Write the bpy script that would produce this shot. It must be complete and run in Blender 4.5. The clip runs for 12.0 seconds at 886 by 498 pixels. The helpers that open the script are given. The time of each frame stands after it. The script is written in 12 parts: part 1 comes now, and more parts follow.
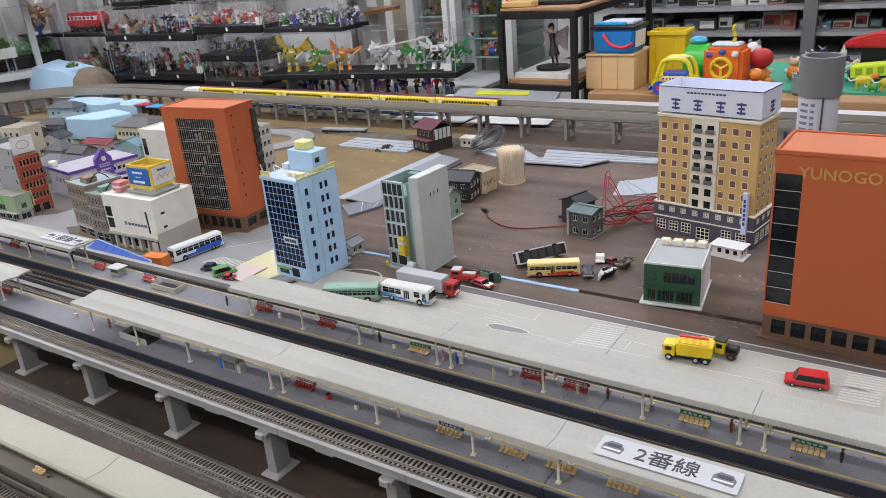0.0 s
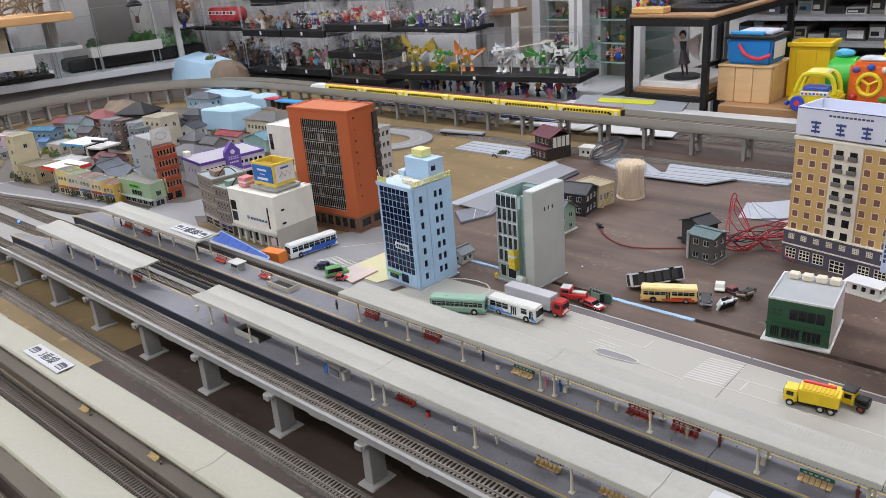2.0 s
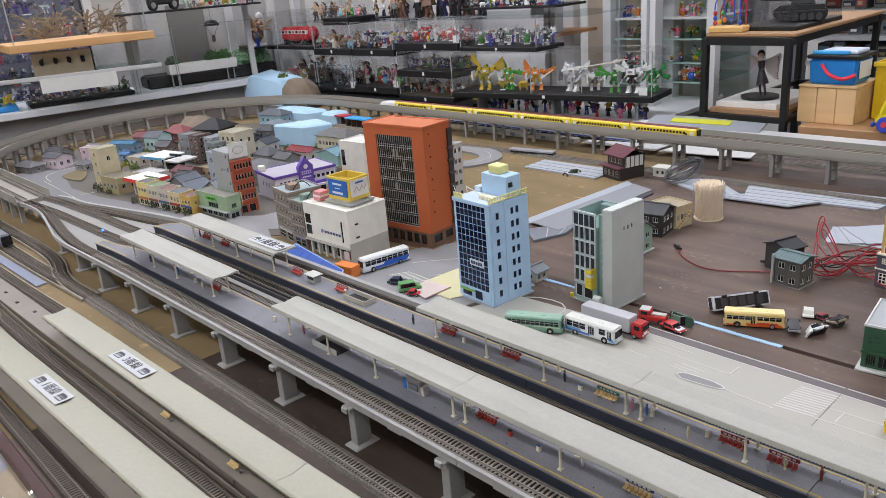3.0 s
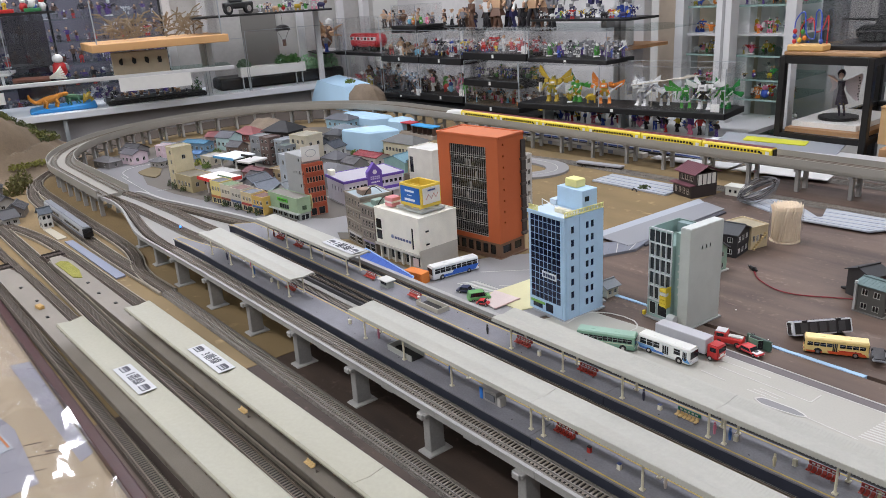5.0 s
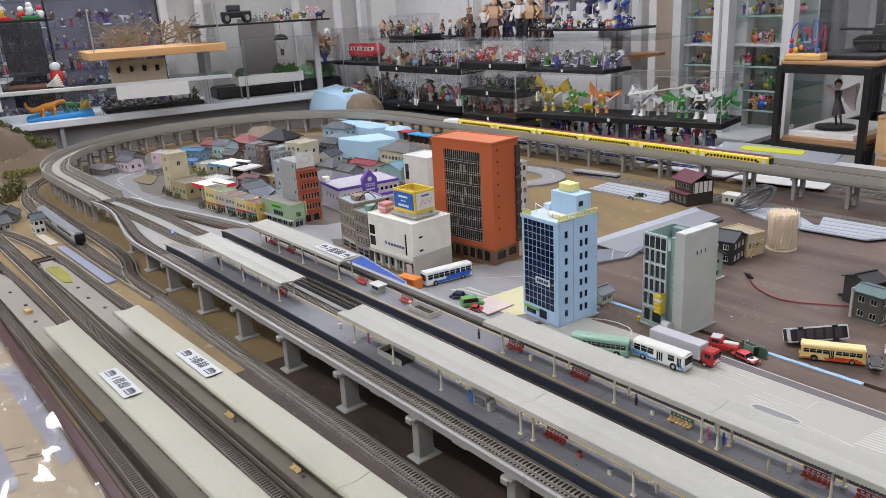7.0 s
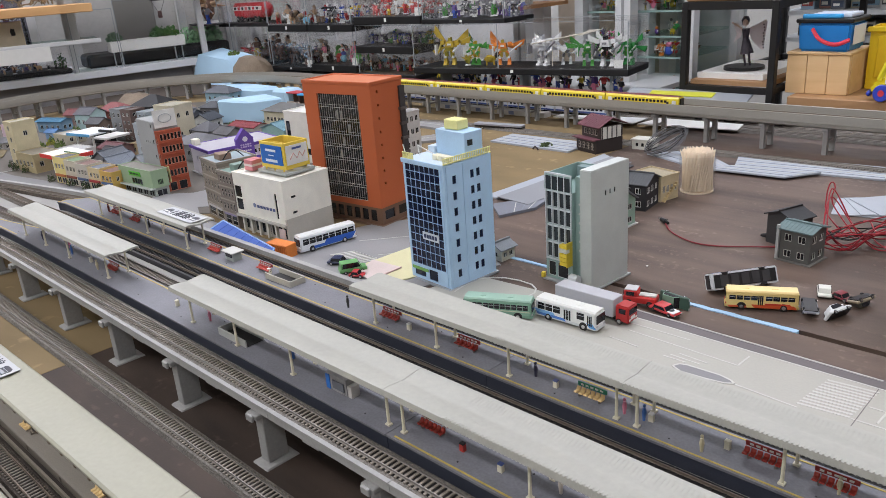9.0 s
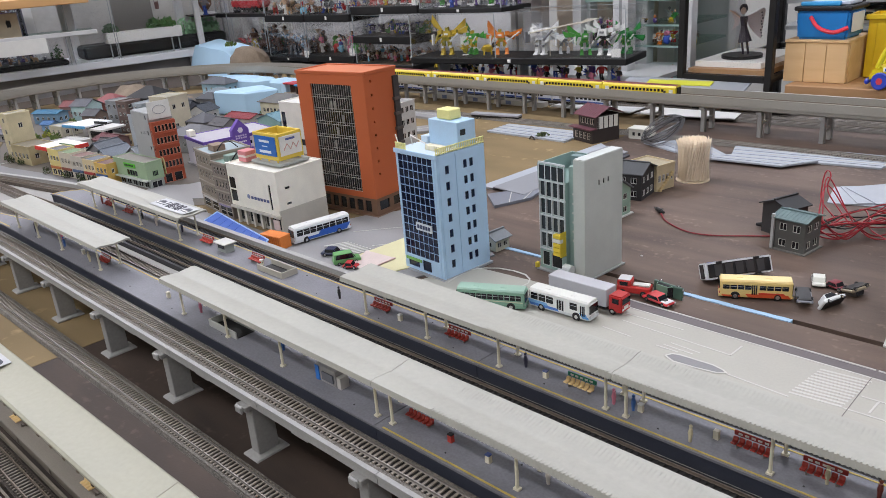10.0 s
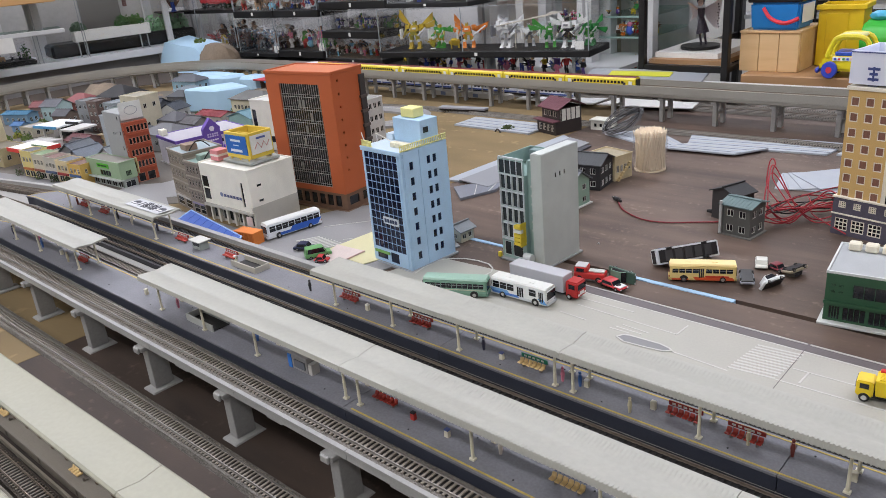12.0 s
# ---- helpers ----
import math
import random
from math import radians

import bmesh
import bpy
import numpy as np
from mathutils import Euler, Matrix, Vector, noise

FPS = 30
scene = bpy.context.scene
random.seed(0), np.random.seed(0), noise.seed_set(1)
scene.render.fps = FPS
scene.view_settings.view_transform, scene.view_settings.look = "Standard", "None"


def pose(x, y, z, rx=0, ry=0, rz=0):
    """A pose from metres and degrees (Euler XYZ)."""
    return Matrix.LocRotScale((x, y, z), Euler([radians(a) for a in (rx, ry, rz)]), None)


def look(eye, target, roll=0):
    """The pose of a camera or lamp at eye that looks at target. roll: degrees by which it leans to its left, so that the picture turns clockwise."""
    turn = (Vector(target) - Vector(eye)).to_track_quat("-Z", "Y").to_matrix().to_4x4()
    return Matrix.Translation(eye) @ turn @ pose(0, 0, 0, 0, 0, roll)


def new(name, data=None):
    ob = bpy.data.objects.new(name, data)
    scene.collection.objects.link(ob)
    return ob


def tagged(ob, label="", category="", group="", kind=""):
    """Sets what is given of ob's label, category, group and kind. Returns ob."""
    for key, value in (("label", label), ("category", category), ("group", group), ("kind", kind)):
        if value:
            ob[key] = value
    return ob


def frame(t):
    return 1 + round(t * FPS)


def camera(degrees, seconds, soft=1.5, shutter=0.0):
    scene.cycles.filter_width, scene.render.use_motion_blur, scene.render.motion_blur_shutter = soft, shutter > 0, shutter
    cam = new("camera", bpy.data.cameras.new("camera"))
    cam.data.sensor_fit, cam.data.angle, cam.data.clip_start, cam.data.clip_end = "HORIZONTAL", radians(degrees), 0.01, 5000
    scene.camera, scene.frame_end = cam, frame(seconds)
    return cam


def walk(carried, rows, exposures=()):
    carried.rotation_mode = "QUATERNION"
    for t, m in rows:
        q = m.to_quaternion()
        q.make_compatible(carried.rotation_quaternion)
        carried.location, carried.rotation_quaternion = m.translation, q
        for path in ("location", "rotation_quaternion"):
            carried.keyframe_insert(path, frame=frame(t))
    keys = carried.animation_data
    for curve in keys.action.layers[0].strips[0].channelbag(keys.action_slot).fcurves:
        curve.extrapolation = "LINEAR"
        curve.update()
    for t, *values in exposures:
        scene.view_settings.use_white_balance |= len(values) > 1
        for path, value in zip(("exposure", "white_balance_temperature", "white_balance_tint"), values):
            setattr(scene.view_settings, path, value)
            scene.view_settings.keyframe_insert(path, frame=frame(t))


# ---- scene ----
cam = camera(60.6, 12.0, soft=0.35)
PATH = [
    (0, (0.091, 0.119, 0.396), (-0.956, 1.646, -0.361), -5.0),
    (0.5, (0.07, 0.139, 0.4), (-1.047, 1.611, -0.364), -4.6),
    (1, (0.067, 0.135, 0.4), (-1.093, 1.572, -0.369), -4.2),
    (1.5, (0.076, 0.132, 0.404), (-1.143, 1.52, -0.364), -4.2),
    (2, (0.082, 0.133, 0.411), (-1.194, 1.482, -0.332), -4.6),
    (2.5, (0.072, 0.127, 0.408), (-1.274, 1.427, -0.297), -4.8),
    (4.5, (0.048, 0.106, 0.406), (-1.407, 1.305, -0.259), -4.0),
    (5, (0.044, 0.097, 0.412), (-1.441, 1.266, -0.243), -3.6),
    (5.5, (0.038, 0.091, 0.412), (-1.468, 1.24, -0.23), -3.3),
    (6, (0.033, 0.089, 0.41), (-1.482, 1.231, -0.224), -3.2),
    (6.5, (0.04, 0.097, 0.406), (-1.462, 1.26, -0.221), -3.0),
    (7, (0.044, 0.107, 0.399), (-1.447, 1.286, -0.225), -3.3),
    (7.5, (0.023, 0.159, 0.364), (-1.4, 1.415, -0.267), -3.3),
    (7.7, (0.012, 0.185, 0.342), (-1.373, 1.479, -0.297), -3.4),
    (9.5, (-0.027, 0.233, 0.324), (-1.365, 1.54, -0.385), -4.5),
    (10, (-0.021, 0.237, 0.323), (-1.357, 1.541, -0.395), -4.6),
    (10.5, (-0.011, 0.234, 0.326), (-1.341, 1.541, -0.398), -4.9),
    (11, (-0.002, 0.228, 0.332), (-1.327, 1.537, -0.398), -5.1),
    (11.5, (0.004, 0.223, 0.337), (-1.303, 1.542, -0.405), -5.2),
    (12, (0.013, 0.22, 0.338), (-1.274, 1.557, -0.409), -5.3),
]
walk(cam, [(t, look(eye, target, roll)) for t, eye, target, roll in PATH])

# ---- light ----
world = bpy.data.worlds.new("room_air")
scene.world = world
world.use_nodes = True
world.node_tree.nodes["Background"].inputs[0].default_value = (0.9, 0.95, 1.0, 1)
world.node_tree.nodes["Background"].inputs[1].default_value = 0.02
CEILING = 1.75
TUBES = [(x, y, e * k) for x, k in ((-3.0, 1.42), (-1.2, 1.08), (0.6, 0.84)) for y, e in ((-1.8, 11.0), (-0.5, 12.0), (1.1, 17.5), (3.2, 27.0))]
for tx, ty, watts in TUBES:
    lamp = bpy.data.lights.new("tube_light", "AREA")
    lamp.shape, lamp.size, lamp.size_y, lamp.energy, lamp.color = "RECTANGLE", 1.2, 0.2, watts, ((0.93, 0.93, 1.0) if ty < 1 else (0.86, 0.88, 1.0))
    ob = new("tube_light", lamp)
    ob.matrix_world = pose(tx, ty, CEILING - 0.085)

# ---- materials ----
MATS = {}


def mat(name, color, rough=0.6, metal=0.0, var=0.12, scale=60.0, fine=900.0, bump=0.15, coat=0.0, random_tint=0.0):
    """Principled surface with stains, grain and fine relief."""
    if name in MATS:
        return MATS[name]
    m = bpy.data.materials.new(name)
    m.use_nodes = True
    nt = m.node_tree
    b = nt.nodes["Principled BSDF"]
    tc = nt.nodes.new("ShaderNodeTexCoord")
    big = nt.nodes.new("ShaderNodeTexNoise")
    big.inputs["Scale"].default_value, big.inputs["Detail"].default_value = scale, 4
    small = nt.nodes.new("ShaderNodeTexNoise")
    small.inputs["Scale"].default_value, small.inputs["Detail"].default_value = fine, 2
    nt.links.new(tc.outputs["Object"], big.inputs["Vector"])
    nt.links.new(tc.outputs["Object"], small.inputs["Vector"])
    mixn = nt.nodes.new("ShaderNodeMath")
    mixn.operation = "MULTIPLY_ADD"
    nt.links.new(small.outputs["Fac"], mixn.inputs[0])
    mixn.inputs[1].default_value = 0.5
    half = nt.nodes.new("ShaderNodeMath")
    half.operation = "MULTIPLY"
    nt.links.new(big.outputs["Fac"], half.inputs[0])
    half.inputs[1].default_value = 0.6
    nt.links.new(half.outputs[0], mixn.inputs[2])
    ramp = nt.nodes.new("ShaderNodeMapRange")
    ramp.inputs[1].default_value, ramp.inputs[2].default_value = 0.3, 0.8
    ramp.inputs[3].default_value, ramp.inputs[4].default_value = 1 - var, 1 + var
    nt.links.new(mixn.outputs[0], ramp.inputs[0])
    last = ramp.outputs[0]
    if random_tint:
        info = nt.nodes.new("ShaderNodeObjectInfo")
        rr = nt.nodes.new("ShaderNodeMapRange")
        rr.inputs[3].default_value, rr.inputs[4].default_value = 1 - random_tint, 1 + random_tint
        nt.links.new(info.outputs["Random"], rr.inputs[0])
        mul = nt.nodes.new("ShaderNodeMath")
        mul.operation = "MULTIPLY"
        nt.links.new(rr.outputs[0], mul.inputs[0])
        nt.links.new(last, mul.inputs[1])
        last = mul.outputs[0]
    hsv = nt.nodes.new("ShaderNodeHueSaturation")
    hsv.inputs["Color"].default_value = (*color, 1)
    nt.links.new(last, hsv.inputs["Value"])
    nt.links.new(hsv.outputs[0], b.inputs["Base Color"])
    rg = nt.nodes.new("ShaderNodeMapRange")
    rg.inputs[3].default_value, rg.inputs[4].default_value = max(0.04, rough - 0.1), min(1, rough + 0.1)
    nt.links.new(big.outputs["Fac"], rg.inputs[0])
    nt.links.new(rg.outputs[0], b.inputs["Roughness"])
    b.inputs["Metallic"].default_value = metal
    b.inputs["Coat Weight"].default_value = coat
    if bump:
        bp = nt.nodes.new("ShaderNodeBump")
        bp.inputs["Strength"].default_value, bp.inputs["Distance"].default_value = bump, 0.0006
        nt.links.new(small.outputs["Fac"], bp.inputs["Height"])
        nt.links.new(bp.outputs[0], b.inputs["Normal"])
    MATS[name] = m
    return m


def speckled(name, dark, light, scale, rough=0.9, bump=0.8):
    """Loose grains: ballast, sand, foam turf."""
    if name in MATS:
        return MATS[name]
    m = bpy.data.materials.new(name)
    m.use_nodes = True
    nt = m.node_tree
    b = nt.nodes["Principled BSDF"]
    tc = nt.nodes.new("ShaderNodeTexCoord")
    vor = nt.nodes.new("ShaderNodeTexVoronoi")
    vor.inputs["Scale"].default_value = scale
    nz = nt.nodes.new("ShaderNodeTexNoise")
    nz.inputs["Scale"].default_value = scale * 0.06
    nt.links.new(tc.outputs["Object"], vor.inputs["Vector"])
    nt.links.new(tc.outputs["Object"], nz.inputs["Vector"])
    sep = nt.nodes.new("ShaderNodeSeparateColor")
    nt.links.new(vor.outputs["Color"], sep.inputs[0])
    av = nt.nodes.new("ShaderNodeMath")
    av.operation = "MULTIPLY_ADD"
    nt.links.new(nz.outputs["Fac"], av.inputs[0])
    av.inputs[1].default_value = 0.6
    hf = nt.nodes.new("ShaderNodeMath")
    hf.operation = "MULTIPLY"
    hf.inputs[1].default_value = 0.55
    nt.links.new(sep.outputs[0], hf.inputs[0])
    nt.links.new(hf.outputs[0], av.inputs[2])
    mx = nt.nodes.new("ShaderNodeMix")
    mx.data_type = "RGBA"
    mx.inputs[6].default_value, mx.inputs[7].default_value = (*dark, 1), (*light, 1)
    nt.links.new(av.outputs[0], mx.inputs[0])
    nt.links.new(mx.outputs[2], b.inputs["Base Color"])
    b.inputs["Roughness"].default_value = rough
    bp = nt.nodes.new("ShaderNodeBump")
    bp.inputs["Strength"].default_value, bp.inputs["Distance"].default_value = bump, 0.001
    nt.links.new(vor.outputs["Distance"], bp.inputs["Height"])
    nt.links.new(bp.outputs[0], b.inputs["Normal"])
    MATS[name] = m
    return m


def wood(name, dark, light, scale=30.0, rough=0.55):
    """Planed board with long grain along x."""
    if name in MATS:
        return MATS[name]
    m = bpy.data.materials.new(name)
    m.use_nodes = True
    nt = m.node_tree
    b = nt.nodes["Principled BSDF"]
    tc = nt.nodes.new("ShaderNodeTexCoord")
    mp = nt.nodes.new("ShaderNodeMapping")
    mp.inputs["Scale"].default_value = (0.12, 1, 1)
    nz = nt.nodes.new("ShaderNodeTexNoise")
    nz.inputs["Scale"].default_value, nz.inputs["Detail"].default_value, nz.inputs["Distortion"].default_value = scale * 3, 5, 0.6
    nt.links.new(tc.outputs["Object"], mp.inputs[0])
    nt.links.new(mp.outputs[0], nz.inputs["Vector"])
    mx = nt.nodes.new("ShaderNodeMix")
    mx.data_type = "RGBA"
    mx.inputs[6].default_value, mx.inputs[7].default_value = (*dark, 1), (*light, 1)
    nt.links.new(nz.outputs["Fac"], mx.inputs[0])
    nt.links.new(mx.outputs[2], b.inputs["Base Color"])
    b.inputs["Roughness"].default_value = rough
    bp = nt.nodes.new("ShaderNodeBump")
    bp.inputs["Strength"].default_value, bp.inputs["Distance"].default_value = 0.15, 0.001
    nt.links.new(nz.outputs["Fac"], bp.inputs["Height"])
    nt.links.new(bp.outputs[0], b.inputs["Normal"])
    MATS[name] = m
    return m


def clear(name, gloss=0.03, tint=(1, 1, 1), rough=0.02):
    """Thin clear acrylic or glass: lets light straight through, with a weak mirror on top."""
    if name in MATS:
        return MATS[name]
    m = bpy.data.materials.new(name)
    m.use_nodes = True
    nt = m.node_tree
    nt.nodes.remove(nt.nodes["Principled BSDF"])
    out = nt.nodes["Material Output"]
    tr = nt.nodes.new("ShaderNodeBsdfTransparent")
    tr.inputs[0].default_value = (*tint, 1)
    gl = nt.nodes.new("ShaderNodeBsdfGlossy")
    gl.inputs["Roughness"].default_value = rough
    fr = nt.nodes.new("ShaderNodeFresnel")
    fr.inputs[0].default_value = 1.45
    ml = nt.nodes.new("ShaderNodeMath")
    ml.operation = "MULTIPLY_ADD"
    ml.inputs[1].default_value, ml.inputs[2].default_value = 0.22, gloss * 0.3
    nt.links.new(fr.outputs[0], ml.inputs[0])
    mx = nt.nodes.new("ShaderNodeMixShader")
    nt.links.new(ml.outputs[0], mx.inputs[0])
    nt.links.new(tr.outputs[0], mx.inputs[1])
    nt.links.new(gl.outputs[0], mx.inputs[2])
    nt.links.new(mx.outputs[0], out.inputs[0])
    MATS[name] = m
    return m


def glow(name, color, strength):
    if name in MATS:
        return MATS[name]
    m = bpy.data.materials.new(name)
    m.use_nodes = True
    b = m.node_tree.nodes["Principled BSDF"]
    b.inputs["Base Color"].default_value = (*color, 1)
    b.inputs["Emission Color"].default_value = (*color, 1)
    b.inputs["Emission Strength"].default_value = strength
    MATS[name] = m
    return m


def srgb(r, g, b):
    """Base colour from an everyday 0..255 paint colour."""
    return tuple((v / 255 / 12.92) if v < 10 else ((v / 255 + 0.055) / 1.055) ** 2.4 for v in (r, g, b))


def plastic(r, g, b, rough=0.4, **kw):
    kw.setdefault("var", 0.06)
    kw.setdefault("bump", 0.05)
    return mat("plastic_%d_%d_%d_%d" % (r, g, b, round(rough * 100)), srgb(r, g, b), rough, **kw)


def paint(r, g, b, rough=0.65, **kw):
    kw.setdefault("var", 0.12)
    kw.setdefault("scale", 45.0)
    return mat("paint_%d_%d_%d_%d" % (r, g, b, round(rough * 100)), srgb(r, g, b), rough, **kw)


CONCRETE = mat("concrete_grey_plastic", srgb(134, 134, 132), 0.6, var=0.22, scale=25, fine=700)
DECK_SIDE = mat("deck_grey_plastic", srgb(156, 155, 152), 0.55, var=0.16, scale=18, fine=500)
CANOPY = mat("white_ribbed_plastic", srgb(165, 164, 155), 0.5, var=0.09, scale=16, fine=300, bump=0.05)
CREAM = mat("cream_plastic", srgb(162, 160, 143), 0.5, var=0.08, scale=10, fine=250, bump=0.05)
POST = mat("ivory_plastic", srgb(212, 206, 184), 0.5, var=0.08)
PLATFORM = mat("platform_grey", srgb(116, 116, 122), 0.55, var=0.24, scale=35, fine=600)
PLATFORM_WALL = mat("platform_edge_slate", srgb(54, 57, 68), 0.45, var=0.15, scale=40)
SLAB = mat("dark_track_slab", srgb(28, 28, 31), 0.5, var=0.2, scale=60)
YELLOW_LINE = mat("yellow_line_paint", srgb(184, 162, 82), 0.6, var=0.3, scale=120)
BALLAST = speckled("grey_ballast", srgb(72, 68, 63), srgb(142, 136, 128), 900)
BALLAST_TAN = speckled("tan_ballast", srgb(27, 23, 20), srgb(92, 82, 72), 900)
SLEEPER = mat("sleeper_brown", srgb(134, 125, 114), 0.7, var=0.2, scale=200)
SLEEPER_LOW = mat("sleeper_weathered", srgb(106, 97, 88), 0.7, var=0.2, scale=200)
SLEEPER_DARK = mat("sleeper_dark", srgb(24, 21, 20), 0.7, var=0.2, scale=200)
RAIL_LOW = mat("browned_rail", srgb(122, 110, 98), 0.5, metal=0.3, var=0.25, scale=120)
KERB = mat("pale_track_kerb", srgb(146, 138, 124), 0.7, var=0.25, scale=50)
RAIL = mat("nickel_rail", (0.27, 0.25, 0.225), 0.5, metal=0.6, var=0.15, scale=120)
ROAD = mat("light_road_plate", srgb(170, 168, 158), 0.6, var=0.06, scale=16, fine=500)
ROAD_GREY = mat("town_road_grey", srgb(140, 139, 139), 0.6, var=0.09, scale=16, fine=500)
STRIP = mat("walkway_grey", srgb(104, 97, 98), 0.6, var=0.12, scale=20, fine=400)
LINE = mat("road_line_white", srgb(192, 191, 185), 0.6, var=0.06)
DARK_GLASS = mat("dark_window", (0.012, 0.014, 0.018), 0.12, var=0.3, bump=0)
BLUE_GLASS = mat("blue_window", srgb(19, 28, 54), 0.1, var=0.5, scale=70, bump=0, random_tint=0.35)
SHADED_GLASS = mat("smoky_window", srgb(52, 56, 58), 0.15, var=0.4, scale=80, bump=0, random_tint=0.3)
RUBBER = mat("black_rubber", srgb(28, 28, 28), 0.7)
BLACK = mat("black_plastic", srgb(17, 16, 17), 0.45, var=0.1)
WHITE = mat("white_plastic", srgb(228, 227, 222), 0.45, var=0.05)
SILVER = mat("silver_paint", srgb(190, 192, 194), 0.3, metal=0.5)
ACRYLIC = clear("clear_acrylic", 0.04)
ACRYLIC_EDGE = mat("acrylic_edge", srgb(160, 166, 168), 0.2, var=0.05, bump=0)
CHROME = mat("bright_metal", (0.6, 0.6, 0.6), 0.25, metal=1.0)

# ---- mesh helpers ----


def box(bm, x0, x1, y0, y1, z0, z1):
    v = [bm.verts.new(p) for p in ((x0, y0, z0), (x1, y0, z0), (x1, y1, z0), (x0, y1, z0), (x0, y0, z1), (x1, y0, z1), (x1, y1, z1), (x0, y1, z1))]
    for f in ((3, 2, 1, 0), (4, 5, 6, 7), (0, 1, 5, 4), (1, 2, 6, 5), (2, 3, 7, 6), (3, 0, 4, 7)):
        bm.faces.new([v[i] for i in f])
    return v


def cbox(bm, cx, cy, cz, sx, sy, sz):
    return box(bm, cx - sx / 2, cx + sx / 2, cy - sy / 2, cy + sy / 2, cz - sz / 2, cz + sz / 2)


def taper(bm, x0, x1, y0, y1, z0, z1, k, ky=None):
    """A box whose top is shrunk by k (and ky across)."""
    v = box(bm, x0, x1, y0, y1, z0, z1)
    cx, cy = (x0 + x1) / 2, (y0 + y1) / 2
    for q in v[4:]:
        q.co.x = cx + (q.co.x - cx) * k
        q.co.y = cy + (q.co.y - cy) * (k if ky is None else ky)
    return v


def prism(bm, poly, axis, a, b):
    """Extrude a closed polygon. axis x: poly is (y, z); axis y: (x, z); axis z: (x, y)."""
    def at(p, w):
        return {"x": (w, p[0], p[1]), "y": (p[0], w, p[1]), "z": (p[0], p[1], w)}[axis]
    lo, hi = [bm.verts.new(at(p, a)) for p in poly], [bm.verts.new(at(p, b)) for p in poly]
    n = len(poly)
    bm.faces.new(lo[::-1])
    bm.faces.new(hi)
    for i in range(n):
        bm.faces.new((lo[i], lo[(i + 1) % n], hi[(i + 1) % n], hi[i]))
    return lo + hi


def cyl(bm, p0, p1, r, n=12, r2=None):
    p0, p1 = Vector(p0), Vector(p1)
    q = (p1 - p0).to_track_quat("Z", "Y")
    r2 = r if r2 is None else r2
    lo, hi = [], []
    for i in range(n):
        a = 2 * math.pi * i / n
        d = q @ Vector((math.cos(a), math.sin(a), 0))
        lo.append(bm.verts.new(p0 + d * r))
        hi.append(bm.verts.new(p1 + d * r2))
    bm.faces.new(lo[::-1])
    bm.faces.new(hi)
    for i in range(n):
        bm.faces.new((lo[i], lo[(i + 1) % n], hi[(i + 1) % n], hi[i]))


def tube(bm, pts, r, n=6):
    """A round cable along a chain of points."""
    pts = [Vector(p) for p in pts]
    rings = []
    for i, p in enumerate(pts):
        d = (pts[min(i + 1, len(pts) - 1)] - pts[max(i - 1, 0)]).normalized()
        side = d.cross(Vector((0, 0, 1)))
        side = side.normalized() if side.length > 1e-4 else Vector((1, 0, 0))
        up = side.cross(d)
        rings.append([bm.verts.new(p + r * (math.cos(2 * math.pi * k / n) * side + math.sin(2 * math.pi * k / n) * up)) for k in range(n)])
    for a, b in zip(rings, rings[1:]):
        for k in range(n):
            bm.faces.new((a[k], a[(k + 1) % n], b[(k + 1) % n], b[k]))
    bm.faces.new(rings[0][::-1])
    bm.faces.new(rings[-1])


def sweep(bm, path, profile, z=0.0):
    """Run a closed profile of (offset to the left, height) along a plan path of (x, y) or (x, y, z)."""
    pts = [Vector((p[0], p[1], p[2] if len(p) > 2 else z)) for p in path]
    rings = []
    for i, p in enumerate(pts):
        d = pts[min(i + 1, len(pts) - 1)] - pts[max(i - 1, 0)]
        d.z = 0
        d.normalize()
        left = Vector((-d.y, d.x, 0))
        rings.append([bm.verts.new(p + left * o + Vector((0, 0, h))) for o, h in profile])
    n = len(profile)
    for a, b in zip(rings, rings[1:]):
        for k in range(n):
            bm.faces.new((a[k], b[k], b[(k + 1) % n], a[(k + 1) % n]))
    bm.faces.new(rings[0])
    bm.faces.new(rings[-1][::-1])


def smooth_path(ctrl, step=0.02):
    """A flowing line through control points."""
    out = []
    c = [Vector((*p, 0)) if len(p) == 2 else Vector(p) for p in ctrl]
    for i in range(len(c) - 1):
        p0, p1, p2, p3 = c[max(i - 1, 0)], c[i], c[i + 1], c[min(i + 2, len(c) - 1)]
        n = max(2, int((p2 - p1).length / step))
        for k in range(n):
            t = k / n
            out.append(0.5 * ((2 * p1) + (p2 - p0) * t + (2 * p0 - 5 * p1 + 4 * p2 - p3) * t * t + (3 * p1 - p0 - 3 * p2 + p3) * t ** 3))
    out.append(c[-1])
    return [tuple(p) for p in out]


def offset_path(path, o):
    out = []
    for i, p in enumerate(path):
        a, b = path[max(i - 1, 0)], path[min(i + 1, len(path) - 1)]
        d = Vector((b[0] - a[0], b[1] - a[1], 0)).normalized()
        out.append((p[0] - d.y * o, p[1] + d.x * o, p[2] if len(p) > 2 else 0))
    return out


def along(path, spacing, start=0.0):
    """Evenly spaced (point, heading) along a path."""
    need, out = start, []
    for a, b in zip(path, path[1:]):
        a, b = Vector(a), Vector(b)
        ln = (b - a).length
        while need <= ln and ln > 0:
            out.append((a + (b - a) * (need / ln), math.atan2(b.y - a.y, b.x - a.x)))
            need += spacing
        need -= ln
    return out


